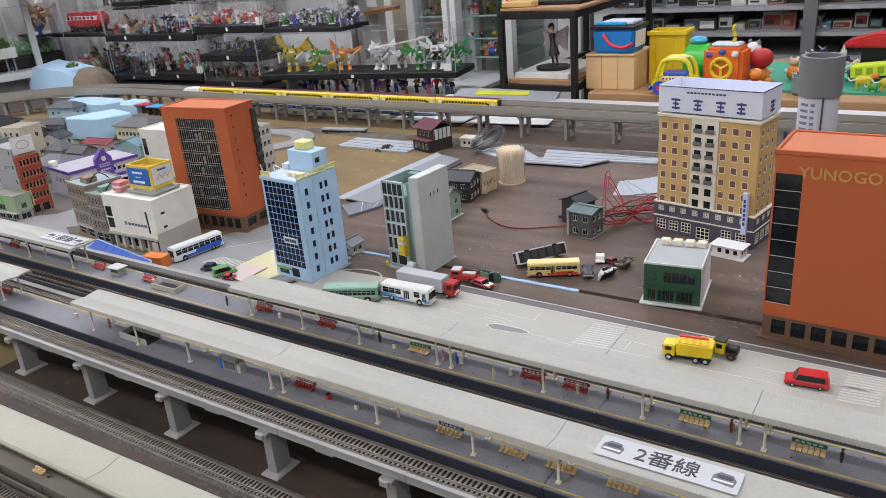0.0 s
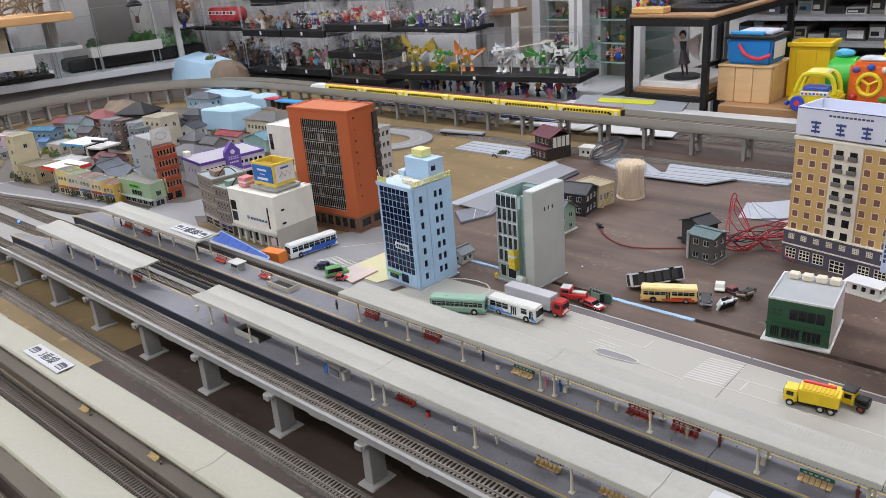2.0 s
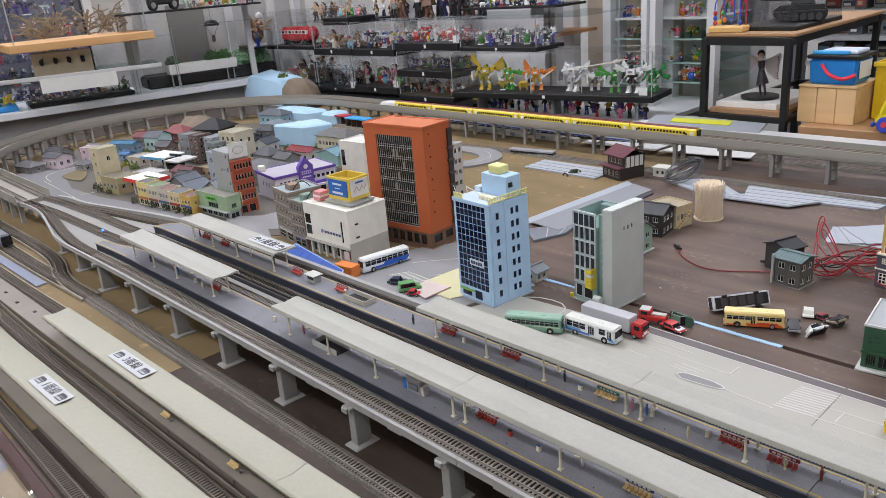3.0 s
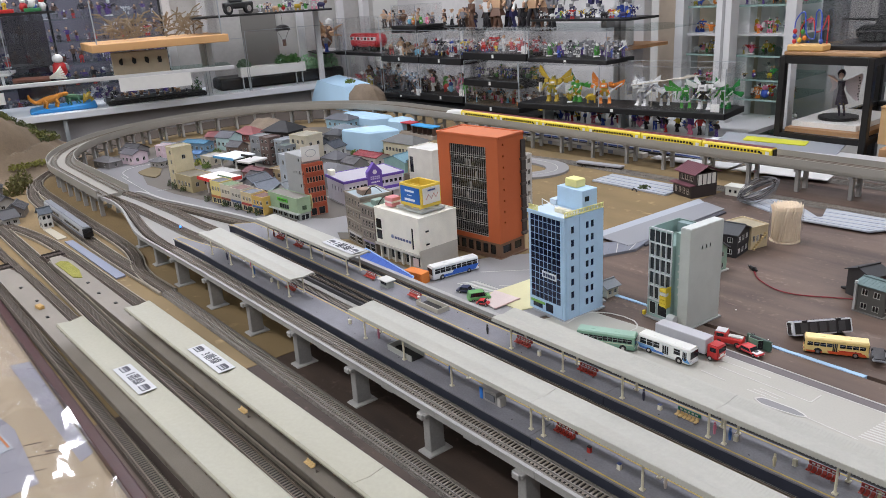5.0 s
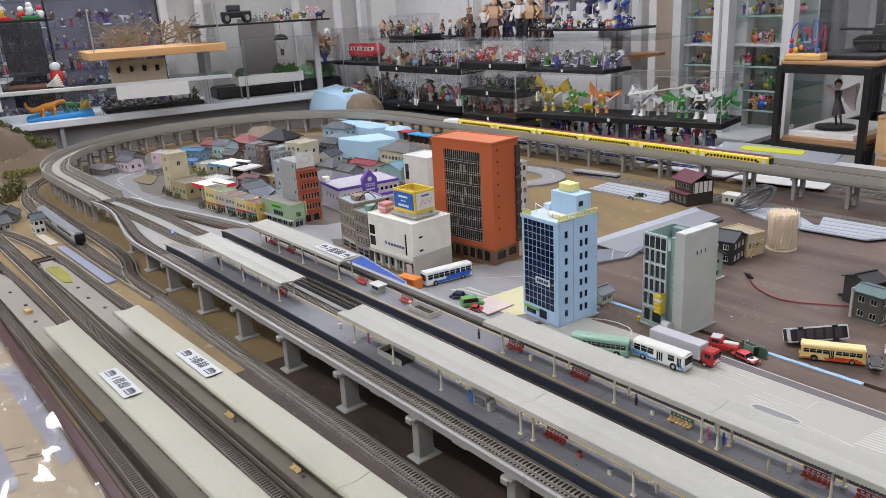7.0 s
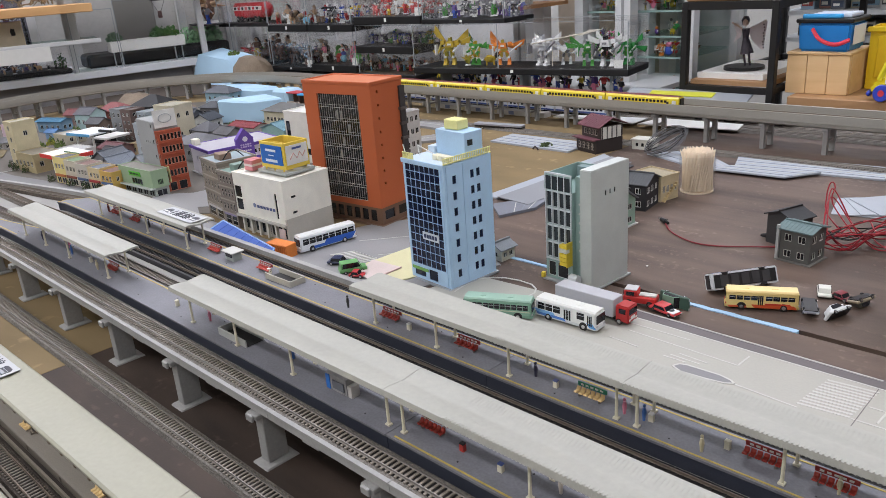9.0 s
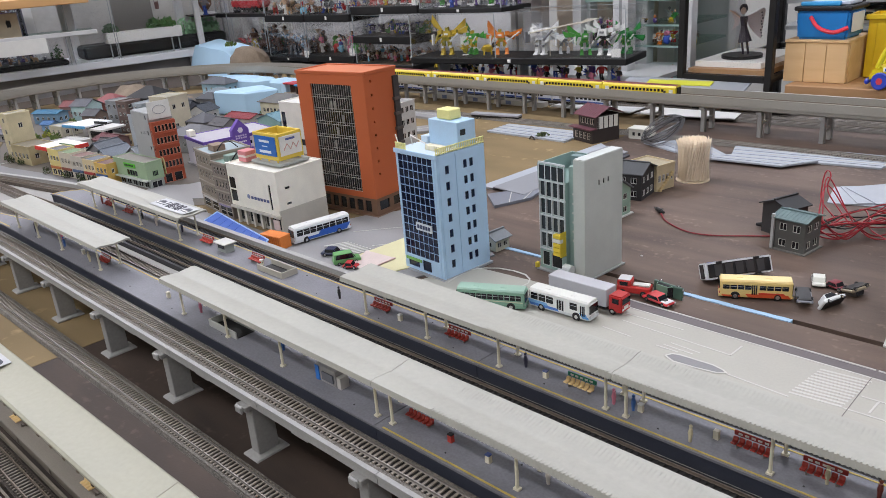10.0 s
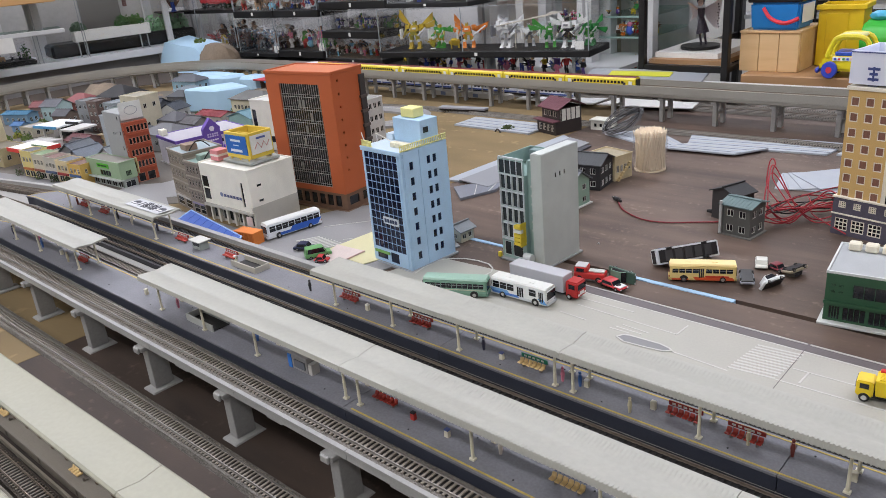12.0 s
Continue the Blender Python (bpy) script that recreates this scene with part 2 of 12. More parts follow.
def bevel(bm, w, seg=1, limit=0.6):
    bm.normal_update()
    es = [e for e in bm.edges if len(e.link_faces) == 2 and e.calc_face_angle(0) > limit]
    bmesh.ops.bevel(bm, geom=es, offset=w, segments=seg, affect="EDGES", clamp_overlap=True)


def lump(bm, c, r, seed=0, rough=0.25, sub=1):
    """An uneven rounded clump."""
    made = bmesh.ops.create_icosphere(bm, subdivisions=sub, radius=1.0)["verts"]
    rr = r if isinstance(r, (tuple, list)) else (r, r, r)
    for v in made:
        k = 1 + rough * noise.noise(v.co * 1.7 + Vector((seed * 3.1, seed * 1.3, seed)))
        v.co = Vector((c[0] + v.co.x * rr[0] * k, c[1] + v.co.y * rr[1] * k, c[2] + v.co.z * rr[2] * k))


def shade(me_bm, sharp=0.55):
    me_bm.normal_update()
    for f in me_bm.faces:
        f.smooth = True
    for e in me_bm.edges:
        e.smooth = len(e.link_faces) == 2 and e.calc_face_angle(0) < sharp


def mesh_of(name, bm, *mats, fix=True):
    if fix:
        bmesh.ops.recalc_face_normals(bm, faces=bm.faces)
    shade(bm)
    me = bpy.data.meshes.new(name)
    bm.to_mesh(me)
    bm.free()
    for m in mats:
        me.materials.append(m)
    return me


def part(name, bm, material, parent, label=""):
    """One mesh object under a thing or a part."""
    mats = material if isinstance(material, (tuple, list)) else (material,)
    ob = new(name, mesh_of(name, bm, *mats))
    ob.parent = parent
    if label:
        ob["label"] = label
    return ob


def piece(name, me, parent, m=None):
    """One more object on a shared mesh."""
    ob = new(name, me)
    ob.parent = parent
    if m is not None:
        ob.matrix_basis = m
    return ob


def thing(name, label, category, m=None, group="", kind=""):
    ob = new(name)
    ob.empty_display_size = 0.01
    if m is not None:
        ob.matrix_basis = m
    return tagged(ob, label, category, group, kind)


def solid(name, bm, material, label, category, m=None, group="", kind=""):
    mats = material if isinstance(material, (tuple, list)) else (material,)
    ob = new(name, mesh_of(name, bm, *mats))
    if m is not None:
        ob.matrix_basis = m
    return tagged(ob, label, category, group, kind)


def B():
    return bmesh.new()


def boxed(*a, bev=0.0):
    bm = B()
    box(bm, *a)
    if bev:
        bevel(bm, bev)
    return bm


def text_mesh(name, body, size, material, parent, m, depth=0.0002, label="", bold=0.0):
    """Lettering as a thin mesh."""
    cu = bpy.data.curves.new(name, "FONT")
    cu.body, cu.size, cu.extrude, cu.align_x, cu.align_y, cu.resolution_u = body, size, depth, "CENTER", "CENTER", 2
    cu.offset = bold
    tmp = bpy.data.objects.new(name, cu)
    scene.collection.objects.link(tmp)
    me = bpy.data.meshes.new_from_object(tmp.evaluated_get(bpy.context.evaluated_depsgraph_get()))
    bpy.data.objects.remove(tmp)
    bpy.data.curves.remove(cu)
    me.name = name
    me.materials.clear()
    me.materials.append(material)
    ob = new(name, me)
    ob.parent = parent
    ob.matrix_basis = m
    if label:
        ob["label"] = label
    return ob

# ---- room and table ----
WALLPAINT = mat("white_wall", srgb(176, 174, 168), 0.8, var=0.04, scale=3, fine=200)
FLOORM = mat("grey_floor", srgb(98, 96, 92), 0.5, var=0.1, scale=5, fine=120)
X0, X1, Y0, Y1, FLOOR_Z = -4.4, 2.6, -2.6, 4.2, -0.85
tagged(solid("floor", boxed(X0 - 0.1, X1 + 0.1, Y0 - 0.1, Y1 + 0.1, FLOOR_Z - 0.1, FLOOR_Z), FLOORM, "grey vinyl floor of the exhibition room", "floor"), kind="structure")
tagged(solid("ceiling", boxed(X0 - 0.1, X1 + 0.1, Y0 - 0.1, Y1 + 0.1, CEILING, CEILING + 0.1), mat("ceiling_board", srgb(186, 186, 182), 0.85, var=0.06, scale=4, fine=80), "white ceiling of the exhibition room", "ceiling"), kind="structure")
for nm, a in (("wall_west", (X0 - 0.1, X0, Y0, Y1)), ("wall_east", (X1, X1 + 0.1, Y0, Y1)), ("wall_south", (X0, X1, Y0 - 0.1, Y0)), ("wall_north", (X0, X1, Y1, Y1 + 0.1))):
    tagged(solid(nm, boxed(*a, FLOOR_Z, CEILING), WALLPAINT, "plain off-white painted room wall", "wall"), kind="structure")
lamp_glow = glow("lit_tube", (1.0, 0.97, 0.93), 6.0)
for tx, ty, watts in TUBES:
    lt = thing("ceiling_light", "white fluorescent ceiling fitting with lit tubes", "lamp", pose(tx, ty, CEILING), "ceiling lights")
    part("housing", boxed(-0.62, 0.62, -0.11, 0.11, -0.05, 0), WHITE, lt)
    for s in (-0.06, 0.06):
        bm = B()
        cyl(bm, (-0.58, s, -0.066), (0.58, s, -0.066), 0.012, 10)
        part("tube", bm, lamp_glow, lt, "lit fluorescent tube")


def streaky(name, dark, light, stretch, scale, rough=0.6):
    """Brushed paint with streaks along x and dusty marks."""
    m = bpy.data.materials.new(name)
    m.use_nodes = True
    nt = m.node_tree
    b = nt.nodes["Principled BSDF"]
    tc = nt.nodes.new("ShaderNodeTexCoord")
    mp = nt.nodes.new("ShaderNodeMapping")
    mp.inputs["Scale"].default_value = (stretch, 1, 1)
    mp.inputs["Rotation"].default_value = (0, 0, 0.12)
    n1 = nt.nodes.new("ShaderNodeTexNoise")
    n1.inputs["Scale"].default_value, n1.inputs["Detail"].default_value = scale, 6
    n2 = nt.nodes.new("ShaderNodeTexNoise")
    n2.inputs["Scale"].default_value, n2.inputs["Detail"].default_value = scale * 0.2, 3
    n3 = nt.nodes.new("ShaderNodeTexNoise")
    n3.inputs["Scale"].default_value = 700
    nt.links.new(tc.outputs["Object"], mp.inputs[0])
    nt.links.new(mp.outputs[0], n1.inputs["Vector"])
    nt.links.new(tc.outputs["Object"], n2.inputs["Vector"])
    nt.links.new(tc.outputs["Object"], n3.inputs["Vector"])
    ad = nt.nodes.new("ShaderNodeMath")
    nt.links.new(n1.outputs["Fac"], ad.inputs[0])
    nt.links.new(n2.outputs["Fac"], ad.inputs[1])
    rg = nt.nodes.new("ShaderNodeMapRange")
    rg.inputs[1].default_value, rg.inputs[2].default_value = 0.72, 1.38
    nt.links.new(ad.outputs[0], rg.inputs[0])
    mx = nt.nodes.new("ShaderNodeMix")
    mx.data_type = "RGBA"
    mx.inputs[6].default_value, mx.inputs[7].default_value = (*dark, 1), (*light, 1)
    nt.links.new(rg.outputs[0], mx.inputs[0])
    scuff = nt.nodes.new("ShaderNodeTexNoise")
    scuff.inputs["Scale"].default_value, scuff.inputs["Detail"].default_value, scuff.inputs["Distortion"].default_value = scale * 1.6, 5, 0.8
    nt.links.new(mp.outputs[0], scuff.inputs["Vector"])
    spot = nt.nodes.new("ShaderNodeTexNoise")
    spot.inputs["Scale"].default_value, spot.inputs["Detail"].default_value = scale * 4, 3
    nt.links.new(tc.outputs["Object"], spot.inputs["Vector"])
    both = nt.nodes.new("ShaderNodeMath")
    nt.links.new(scuff.outputs["Fac"], both.inputs[0])
    nt.links.new(spot.outputs["Fac"], both.inputs[1])
    worn = nt.nodes.new("ShaderNodeMapRange")
    worn.inputs[1].default_value, worn.inputs[2].default_value, worn.inputs[4].default_value = 1.14, 1.42, 0.55
    nt.links.new(both.outputs[0], worn.inputs[0])
    dusty_mix = nt.nodes.new("ShaderNodeMix")
    dusty_mix.data_type = "RGBA"
    dusty_mix.inputs[7].default_value = (*(min(1.0, v * 1.9 + 0.03) for v in light), 1)
    nt.links.new(worn.outputs[0], dusty_mix.inputs[0])
    nt.links.new(mx.outputs[2], dusty_mix.inputs[6])
    nt.links.new(dusty_mix.outputs[2], b.inputs["Base Color"])
    b.inputs["Roughness"].default_value = rough
    bp = nt.nodes.new("ShaderNodeBump")
    bp.inputs["Strength"].default_value, bp.inputs["Distance"].default_value = 0.25, 0.0006
    nt.links.new(n3.outputs["Fac"], bp.inputs["Height"])
    nt.links.new(bp.outputs[0], b.inputs["Normal"])
    MATS[name] = m
    return m


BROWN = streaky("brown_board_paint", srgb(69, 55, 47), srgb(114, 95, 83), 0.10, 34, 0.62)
KHAKI = streaky("khaki_board_paint", srgb(114, 96, 64), srgb(140, 119, 83), 0.4, 14, 0.8)
SEAM = -0.735
tagged(solid("ground", boxed(SEAM, 0.9, 0.232, 0.864, -0.03, 0), BROWN, "brown painted layout board with brush streaks", "ground"), kind="structure")
tagged(solid("ground", boxed(SEAM, 0.9, 0.872, 1.70, -0.03, 0), BROWN, "brown painted layout board with brush streaks", "ground"), kind="structure")
tagged(solid("ground", boxed(-2.62, SEAM - 0.001, 0.232, 1.70, -0.03, 0), KHAKI, "khaki painted layout board", "ground"), kind="structure")
tagged(solid("gap_floor", boxed(SEAM, 0.9, 0.8645, 0.8715, -0.03, -0.012), BLACK, "dark gap between two layout boards", "gap"), kind="structure")
FOAM = mat("light_blue_foam", srgb(158, 190, 216), 0.7, var=0.08, scale=20, fine=400)
for a, b in ((-0.70, -0.47), (-0.34, -0.235)):
    bm = B()
    n = 14
    up = [(a + (b - a) * i / n, 0.8705 + 0.0012 * noise.noise(Vector((i * 0.9, a * 9, 0)))) for i in range(n + 1)]
    lo = [(a + (b - a) * i / n, 0.8645 + 0.0015 * noise.noise(Vector((i * 0.7, a * 5, 3)))) for i in range(n + 1)]
    prism(bm, lo + up[::-1], "z", -0.025, 0.0006)
    solid("foam_strip", bm, FOAM, "light blue foam showing in the gap between boards", "foam strip", group="foam strips in the board gap")
tagged(solid("table_frame", boxed(-2.62, 0.9, 0.235, 1.70, -0.12, -0.032), wood("table_pine", srgb(150, 115, 75), srgb(190, 155, 110)), "wooden frame below the layout boards", "table frame"), kind="structure")
bm = B()
for x in (-2.5, -1.6, -0.7, 0.2, 0.8):
    for y in (0.3, 1.6):
        box(bm, x - 0.03, x + 0.03, y - 0.03, y + 0.03, FLOOR_Z, -0.12)
tagged(solid("table_legs", bm, MATS["table_pine"], "wooden legs under the layout table", "table legs"), kind="structure")
# maroon edge strip and the ledge in front
tagged(solid("edge_strip", boxed(-2.62, 0.9, 0.2205, 0.2315, -0.03, 0.004, bev=0.001), mat("maroon_edge", srgb(66, 36, 34), 0.4, var=0.2), "maroon edge strip along the layout board", "edge strip"), kind="structure")
LEDGE = wood("ledge_wood", srgb(150, 131, 104), srgb(182, 164, 136), 12)
tagged(solid("ledge", boxed(-2.62, 0.9, -0.10, 0.220, -0.03, -0.004), LEDGE, "pale wooden ledge in front of the layout", "ledge"), kind="structure")
tagged(solid("ledge_front", boxed(-2.62, 0.9, -0.13, -0.1005, FLOOR_Z, 0.0), LEDGE, "pale wooden front panel of the layout table", "panel"), kind="structure")

# ---- roads ----


def road_sheet(poly, z, material, label):
    bm = B()
    prism(bm, poly, "z", 0.0002, z)
    return solid("road", bm, material, label, "road", kind="structure")


road_sheet([(-0.60, 0.640), (0.9, 0.640), (0.9, 0.7965), (-0.43, 0.8085), (-0.56, 0.800)], 0.0022, ROAD, "pale grey plastic road plate with white lines")
# Sheet darkens the board: shade under the viaduct goes into its colour.
road_sheet([(SEAM + 0.001, 0.236), (0.9, 0.236), (0.9, 0.62), (SEAM + 0.001, 0.62)], 0.0005, streaky("shaded_brown_board", srgb(42, 33, 27), srgb(80, 64, 53), 0.2, 30, 0.7), "brown board darkened for the shade under viaduct and low tracks")
road_sheet([(-0.40, 0.8084), (0.9, 0.7967), (0.9, 0.8105), (-0.40, 0.8240)], 0.0019, STRIP, "slate grey pavement strip beside the road")
road_sheet([(-0.78, 0.648), (-0.70, 0.640), (-0.61, 0.640), (-0.57, 0.80), (-0.555, 0.84), (-0.665, 0.90), (-0.75, 0.93), (-0.80, 0.85), (-0.84, 0.735)], 0.0018, ROAD_GREY, "grey plastic town road plate")
road_sheet([(-1.15, 0.655), (-0.79, 0.645), (-0.845, 0.735), (-1.05, 0.735), (-1.19, 0.80), (-1.24, 0.76)], 0.0018, ROAD_GREY, "grey plastic town road plate")
road_sheet([(-1.20, 0.765), (-1.12, 0.748), (-1.06, 0.80), (-1.03, 0.90), (-1.0, 1.02), (-1.06, 1.02), (-1.09, 0.92), (-1.13, 0.83), (-1.185, 0.83)], 0.0015, ROAD_GREY, "grey plastic side street")
road_sheet([(-2.1, 0.60), (-1.6, 0.58), (-1.15, 0.64), (-1.155, 0.655), (-1.23, 0.74), (-1.33, 0.718), (-1.52, 0.69), (-1.65, 0.665), (-1.80, 0.655), (-1.95, 0.69), (-2.0, 0.80), (-2.1, 0.82), (-2.14, 0.70)], 0.0018, mat("dark_street_grey", srgb(116, 115, 116), 0.6, var=0.12, scale=16, fine=400), "grey plastic street along the shops")
# Plate colour is darkened to include the shadows between the houses.
road_sheet([(-2.24, 0.66), (-2.0, 0.60), (-1.2, 0.66), (-1.02, 0.78), (-0.99, 1.12), (-1.14, 1.20), (-1.26, 1.19), (-1.48, 1.31), (-1.70, 1.38), (-2.05, 1.40), (-2.28, 1.22), (-2.33, 0.95)], 0.0008, mat("town_ground", srgb(94, 88, 80), 0.7, var=0.18, scale=18, fine=300), "grey-brown ground plate darkened for the shadows between town houses")
road_sheet([(-2.60, 0.236), (-1.22, 0.236), (-1.16, 0.44), (-1.30, 0.60), (-2.0, 0.60), (-2.60, 0.50)], 0.0003, mat("yard_ground", srgb(132, 111, 76), 0.85, var=0.22, scale=14, fine=250), "dusty brown yard ground under the low tracks")
# Dark plate over the khaki board carries the shade outside the curve.
outer = [(-1.90 + 0.56 * math.cos(math.pi / 2 + a), 1.011 + 0.56 * math.sin(math.pi / 2 + a)) for a in [0.25 + 1.95 * k / 20 for k in range(21)]]
road_sheet(outer + [(-2.61, 0.66), (-2.61, 1.56), (-2.10, 1.56)], 0.0012, mat("shaded_outer_base", srgb(74, 64, 56), 0.8, var=0.3, scale=20, fine=200), "dark brown sheet standing in for the shade outside the curve")
MARK = thing("road_marking", "white painted traffic lines on the road plates", "road marking", kind="structure")


def stripe(x0, y0, x1, y1, w=0.0016, z=0.0025):
    d = Vector((x1 - x0, y1 - y0, 0))
    n = Vector((-d.y, d.x, 0)).normalized() * w * 0.46
    bm = B()
    prism(bm, [(x0 - n.x, y0 - n.y), (x1 - n.x, y1 - n.y), (x1 + n.x, y1 + n.y), (x0 + n.x, y0 + n.y)], "z", z - 0.0006, z)
    part("line", bm, LINE, MARK)


for i in range(11):
    yy = 0.750 + i * 0.0046
    stripe(-0.192 + i * 0.0006, yy, -0.156 + i * 0.0006, yy + 0.0032, 0.0024)
for seg in ((-0.40, 0.808, -0.25, 0.806), (-0.25, 0.806, 0.5, 0.801), (-0.38, 0.823, -0.153, 0.819), (-0.151, 0.819, 0.5, 0.812), (-0.353, 0.781, -0.249, 0.777), (-0.249, 0.777, -0.248, 0.797),
            (-0.364, 0.795, -0.30, 0.795), (-0.40, 0.732, -0.276, 0.729), (-0.155, 0.752, 0.05, 0.756), (-0.150, 0.775, -0.10, 0.776), (-0.02, 0.777, 0.4, 0.772), (-0.138, 0.775, -0.139, 0.756),
            (-0.301, 0.762, -0.274, 0.761), (-0.297, 0.768, -0.270, 0.766), (-0.305, 0.757, -0.285, 0.757), (-0.24, 0.748, -0.19, 0.744), (-0.42, 0.775, -0.375, 0.772), (-0.36, 0.760, -0.33, 0.758)):
    stripe(*seg)
for i in range(11):
    yy = 0.752 + i * 0.0046
    stripe(0.052 + i * 0.0004, yy, 0.084 + i * 0.0004, yy + 0.0028, 0.0026)
for a, b in zip(smooth_path([(-0.545, 0.752), (-0.548, 0.790), (-0.525, 0.812), (-0.490, 0.814), (-0.474, 0.798), (-0.478, 0.778)]), smooth_path([(-0.545, 0.752), (-0.548, 0.790), (-0.525, 0.812), (-0.490, 0.814), (-0.474, 0.798), (-0.478, 0.778)])[1:]):
    stripe(a[0], a[1], b[0], b[1], 0.0018)
for i in range(9):
    stripe(-0.75 + 0.006 * i, 0.745, -0.735 + 0.006 * i, 0.772, 0.003, 0.0024)
for seg in ((-0.70, 0.78, -0.63, 0.86), (-0.76, 0.80, -0.69, 0.88), (-0.66, 0.82, -0.685, 0.835), (-1.95, 0.64, -1.65, 0.625), (-1.65, 0.625, -1.35, 0.675), (-1.35, 0.675, -1.0, 0.69)):
    stripe(*seg, 0.0014, 0.0021)
bend = smooth_path([(-1.92, 0.648), (-1.994, 0.657), (-2.03, 0.686), (-2.042, 0.721), (-2.035, 0.76)])
for a, b in zip(bend, bend[1:]):
    stripe(a[0], a[1], b[0], b[1], 0.0016, 0.0021)
stripe(-1.715, 0.646, -1.701, 0.690, 0.0016, 0.0021)
bm = B()
prism(bm, [p[:2] for p in smooth_path([(-1.857, 0.695), (-1.882, 0.688), (-1.92, 0.682), (-1.959, 0.686), (-1.981, 0.709), (-1.997, 0.74)])] + [(-1.95, 0.745), (-1.88, 0.715)], "z", 0.0018, 0.0032)
part("traffic_island", bm, mat("island_khaki", srgb(112, 99, 72), 0.85, var=0.2, scale=40), MARK, "khaki verge inside the street bend")
bm = B()
sl = [(-0.290, 0.745), (-0.287, 0.751), (-0.281, 0.753), (-0.253, 0.7535), (-0.243, 0.751), (-0.239, 0.748), (-0.245, 0.744), (-0.262, 0.7415), (-0.281, 0.7405)]
for (xa, ya), (xb, yb_) in zip(sl, sl[1:] + sl[:1]):
    stripe(xa, ya, xb, yb_, 0.0018, 0.0031)
prism(bm, sl, "z", 0.0024, 0.0030)
part("traffic_island", bm, mat("island_grey", srgb(128, 127, 128), 0.6, var=0.1), MARK, "grey traffic island with white kerb")
bm = B()
box(bm, -0.1523, -0.1517, 0.64, 0.812, 0.0023, 0.0025)
part("plate_joint", bm, STRIP, MARK, "dark joint between road plates")
# the yellow-sand lot beside the blue office
road_sheet([(-0.69, 0.741), (-0.616, 0.738), (-0.61, 0.755), (-0.600, 0.790), (-0.684, 0.827)], 0.003, mat("sand_lot", srgb(206, 200, 158), 0.8, var=0.08, scale=40), "pale yellow sand lot")

# ---- tracks ----


def sleeper_mesh(material):
    bm = B()
    box(bm, -0.00085, 0.00085, -0.0075, 0.0075, 0, 0.0012)
    return mesh_of("sleeper", bm, material)


SLEEPER_ME = {}


def track(label, path, z, bed=0.0115, ballast=BALLAST, sleeper=SLEEPER, near=None, spacing=0.0041, bed_h=0.0035, gap=0.0, kerb=False, web=True):
    """Rails, sleepers and bed. near: the stretch of x in which every sleeper is a piece of its own."""
    path = [(p[0], p[1], z) for p in path]
    th = thing("railway_track", label, "railway track", group="model railway tracks")
    if bed:
        bm = B()
        sweep(bm, path, [(-bed, gap), (bed, gap), (bed * 0.82, bed_h), (-bed * 0.82, bed_h)])
        part("ballast_bed", bm, ballast, th, "grey ballast roadbed")
    if bed and web:
        bm = B()
        sweep(bm, path, [(-0.0070, bed_h - 0.0006), (0.0070, bed_h - 0.0006), (0.0068, bed_h + 0.0003), (-0.0068, bed_h + 0.0003)])
        part("track_trough", bm, SLEEPER_DARK, th, "dark plastic web between the sleepers")
    for s in (-1, 1):
        bm = B()
        h = bed_h + 0.001
        sweep(bm, offset_path(path, s * 0.0049), [(-0.0006, h), (0.0006, h), (0.0002, h + 0.0005), (0.00035, h + 0.0016), (0.00035, h + 0.0020), (-0.00035, h + 0.0020), (-0.00035, h + 0.0016), (-0.0002, h + 0.0005)])
        part("rail", bm, RAIL if sleeper is SLEEPER else RAIL_LOW, th, "worn nickel rail" if sleeper is SLEEPER else "browned rail")
        if kerb:
            bm = B()
            sweep(bm, offset_path(path, s * (bed + 0.0012)), [(-0.0011, 0), (0.0011, 0), (0.0009, bed_h + 0.0008), (-0.0009, bed_h + 0.0008)])
            part("kerb", bm, KERB, th, "pale plastic kerb beside the track")
    verts, faces = [], []
    for p, a in along(path, spacing):
        if near and near[0] <= p.x <= near[1]:
            me = SLEEPER_ME.setdefault(sleeper.name, None) or sleeper_mesh(sleeper)
            SLEEPER_ME[sleeper.name] = me
            piece("sleeper", me, th, Matrix.Translation((p.x, p.y, z + bed_h)) @ Matrix.Rotation(a, 4, "Z"))
            continue
        d, l = Vector((math.cos(a), math.sin(a), 0)) * 0.00085, Vector((-math.sin(a), math.cos(a), 0)) * 0.0075
        q = Vector((p.x, p.y, z + bed_h))
        i = len(verts)
        for up in (0, 0.0011):
            for u, w in ((-1, -1), (1, -1), (1, 1), (-1, 1)):
                verts.append(tuple(q + d * u + l * w + Vector((0, 0, up))))
        faces += [tuple(i + k for k in f) for f in ((4, 5, 6, 7), (0, 1, 5, 4), (1, 2, 6, 5), (2, 3, 7, 6), (3, 0, 4, 7))]
    if verts:
        me = bpy.data.meshes.new("sleeper_run")
        me.from_pydata(verts, [], faces)
        me.materials.append(sleeper)
        ob = new("sleeper_run", me)
        ob.parent = th
        ob["kind"] = "stuff"
    return th


def line(x0, y0, x1, y1, step=0.05):
    n = max(2, int(math.hypot(x1 - x0, y1 - y0) / step))
    return [(x0 + (x1 - x0) * i / n, y0 + (y1 - y0) * i / n) for i in range(n + 1)]


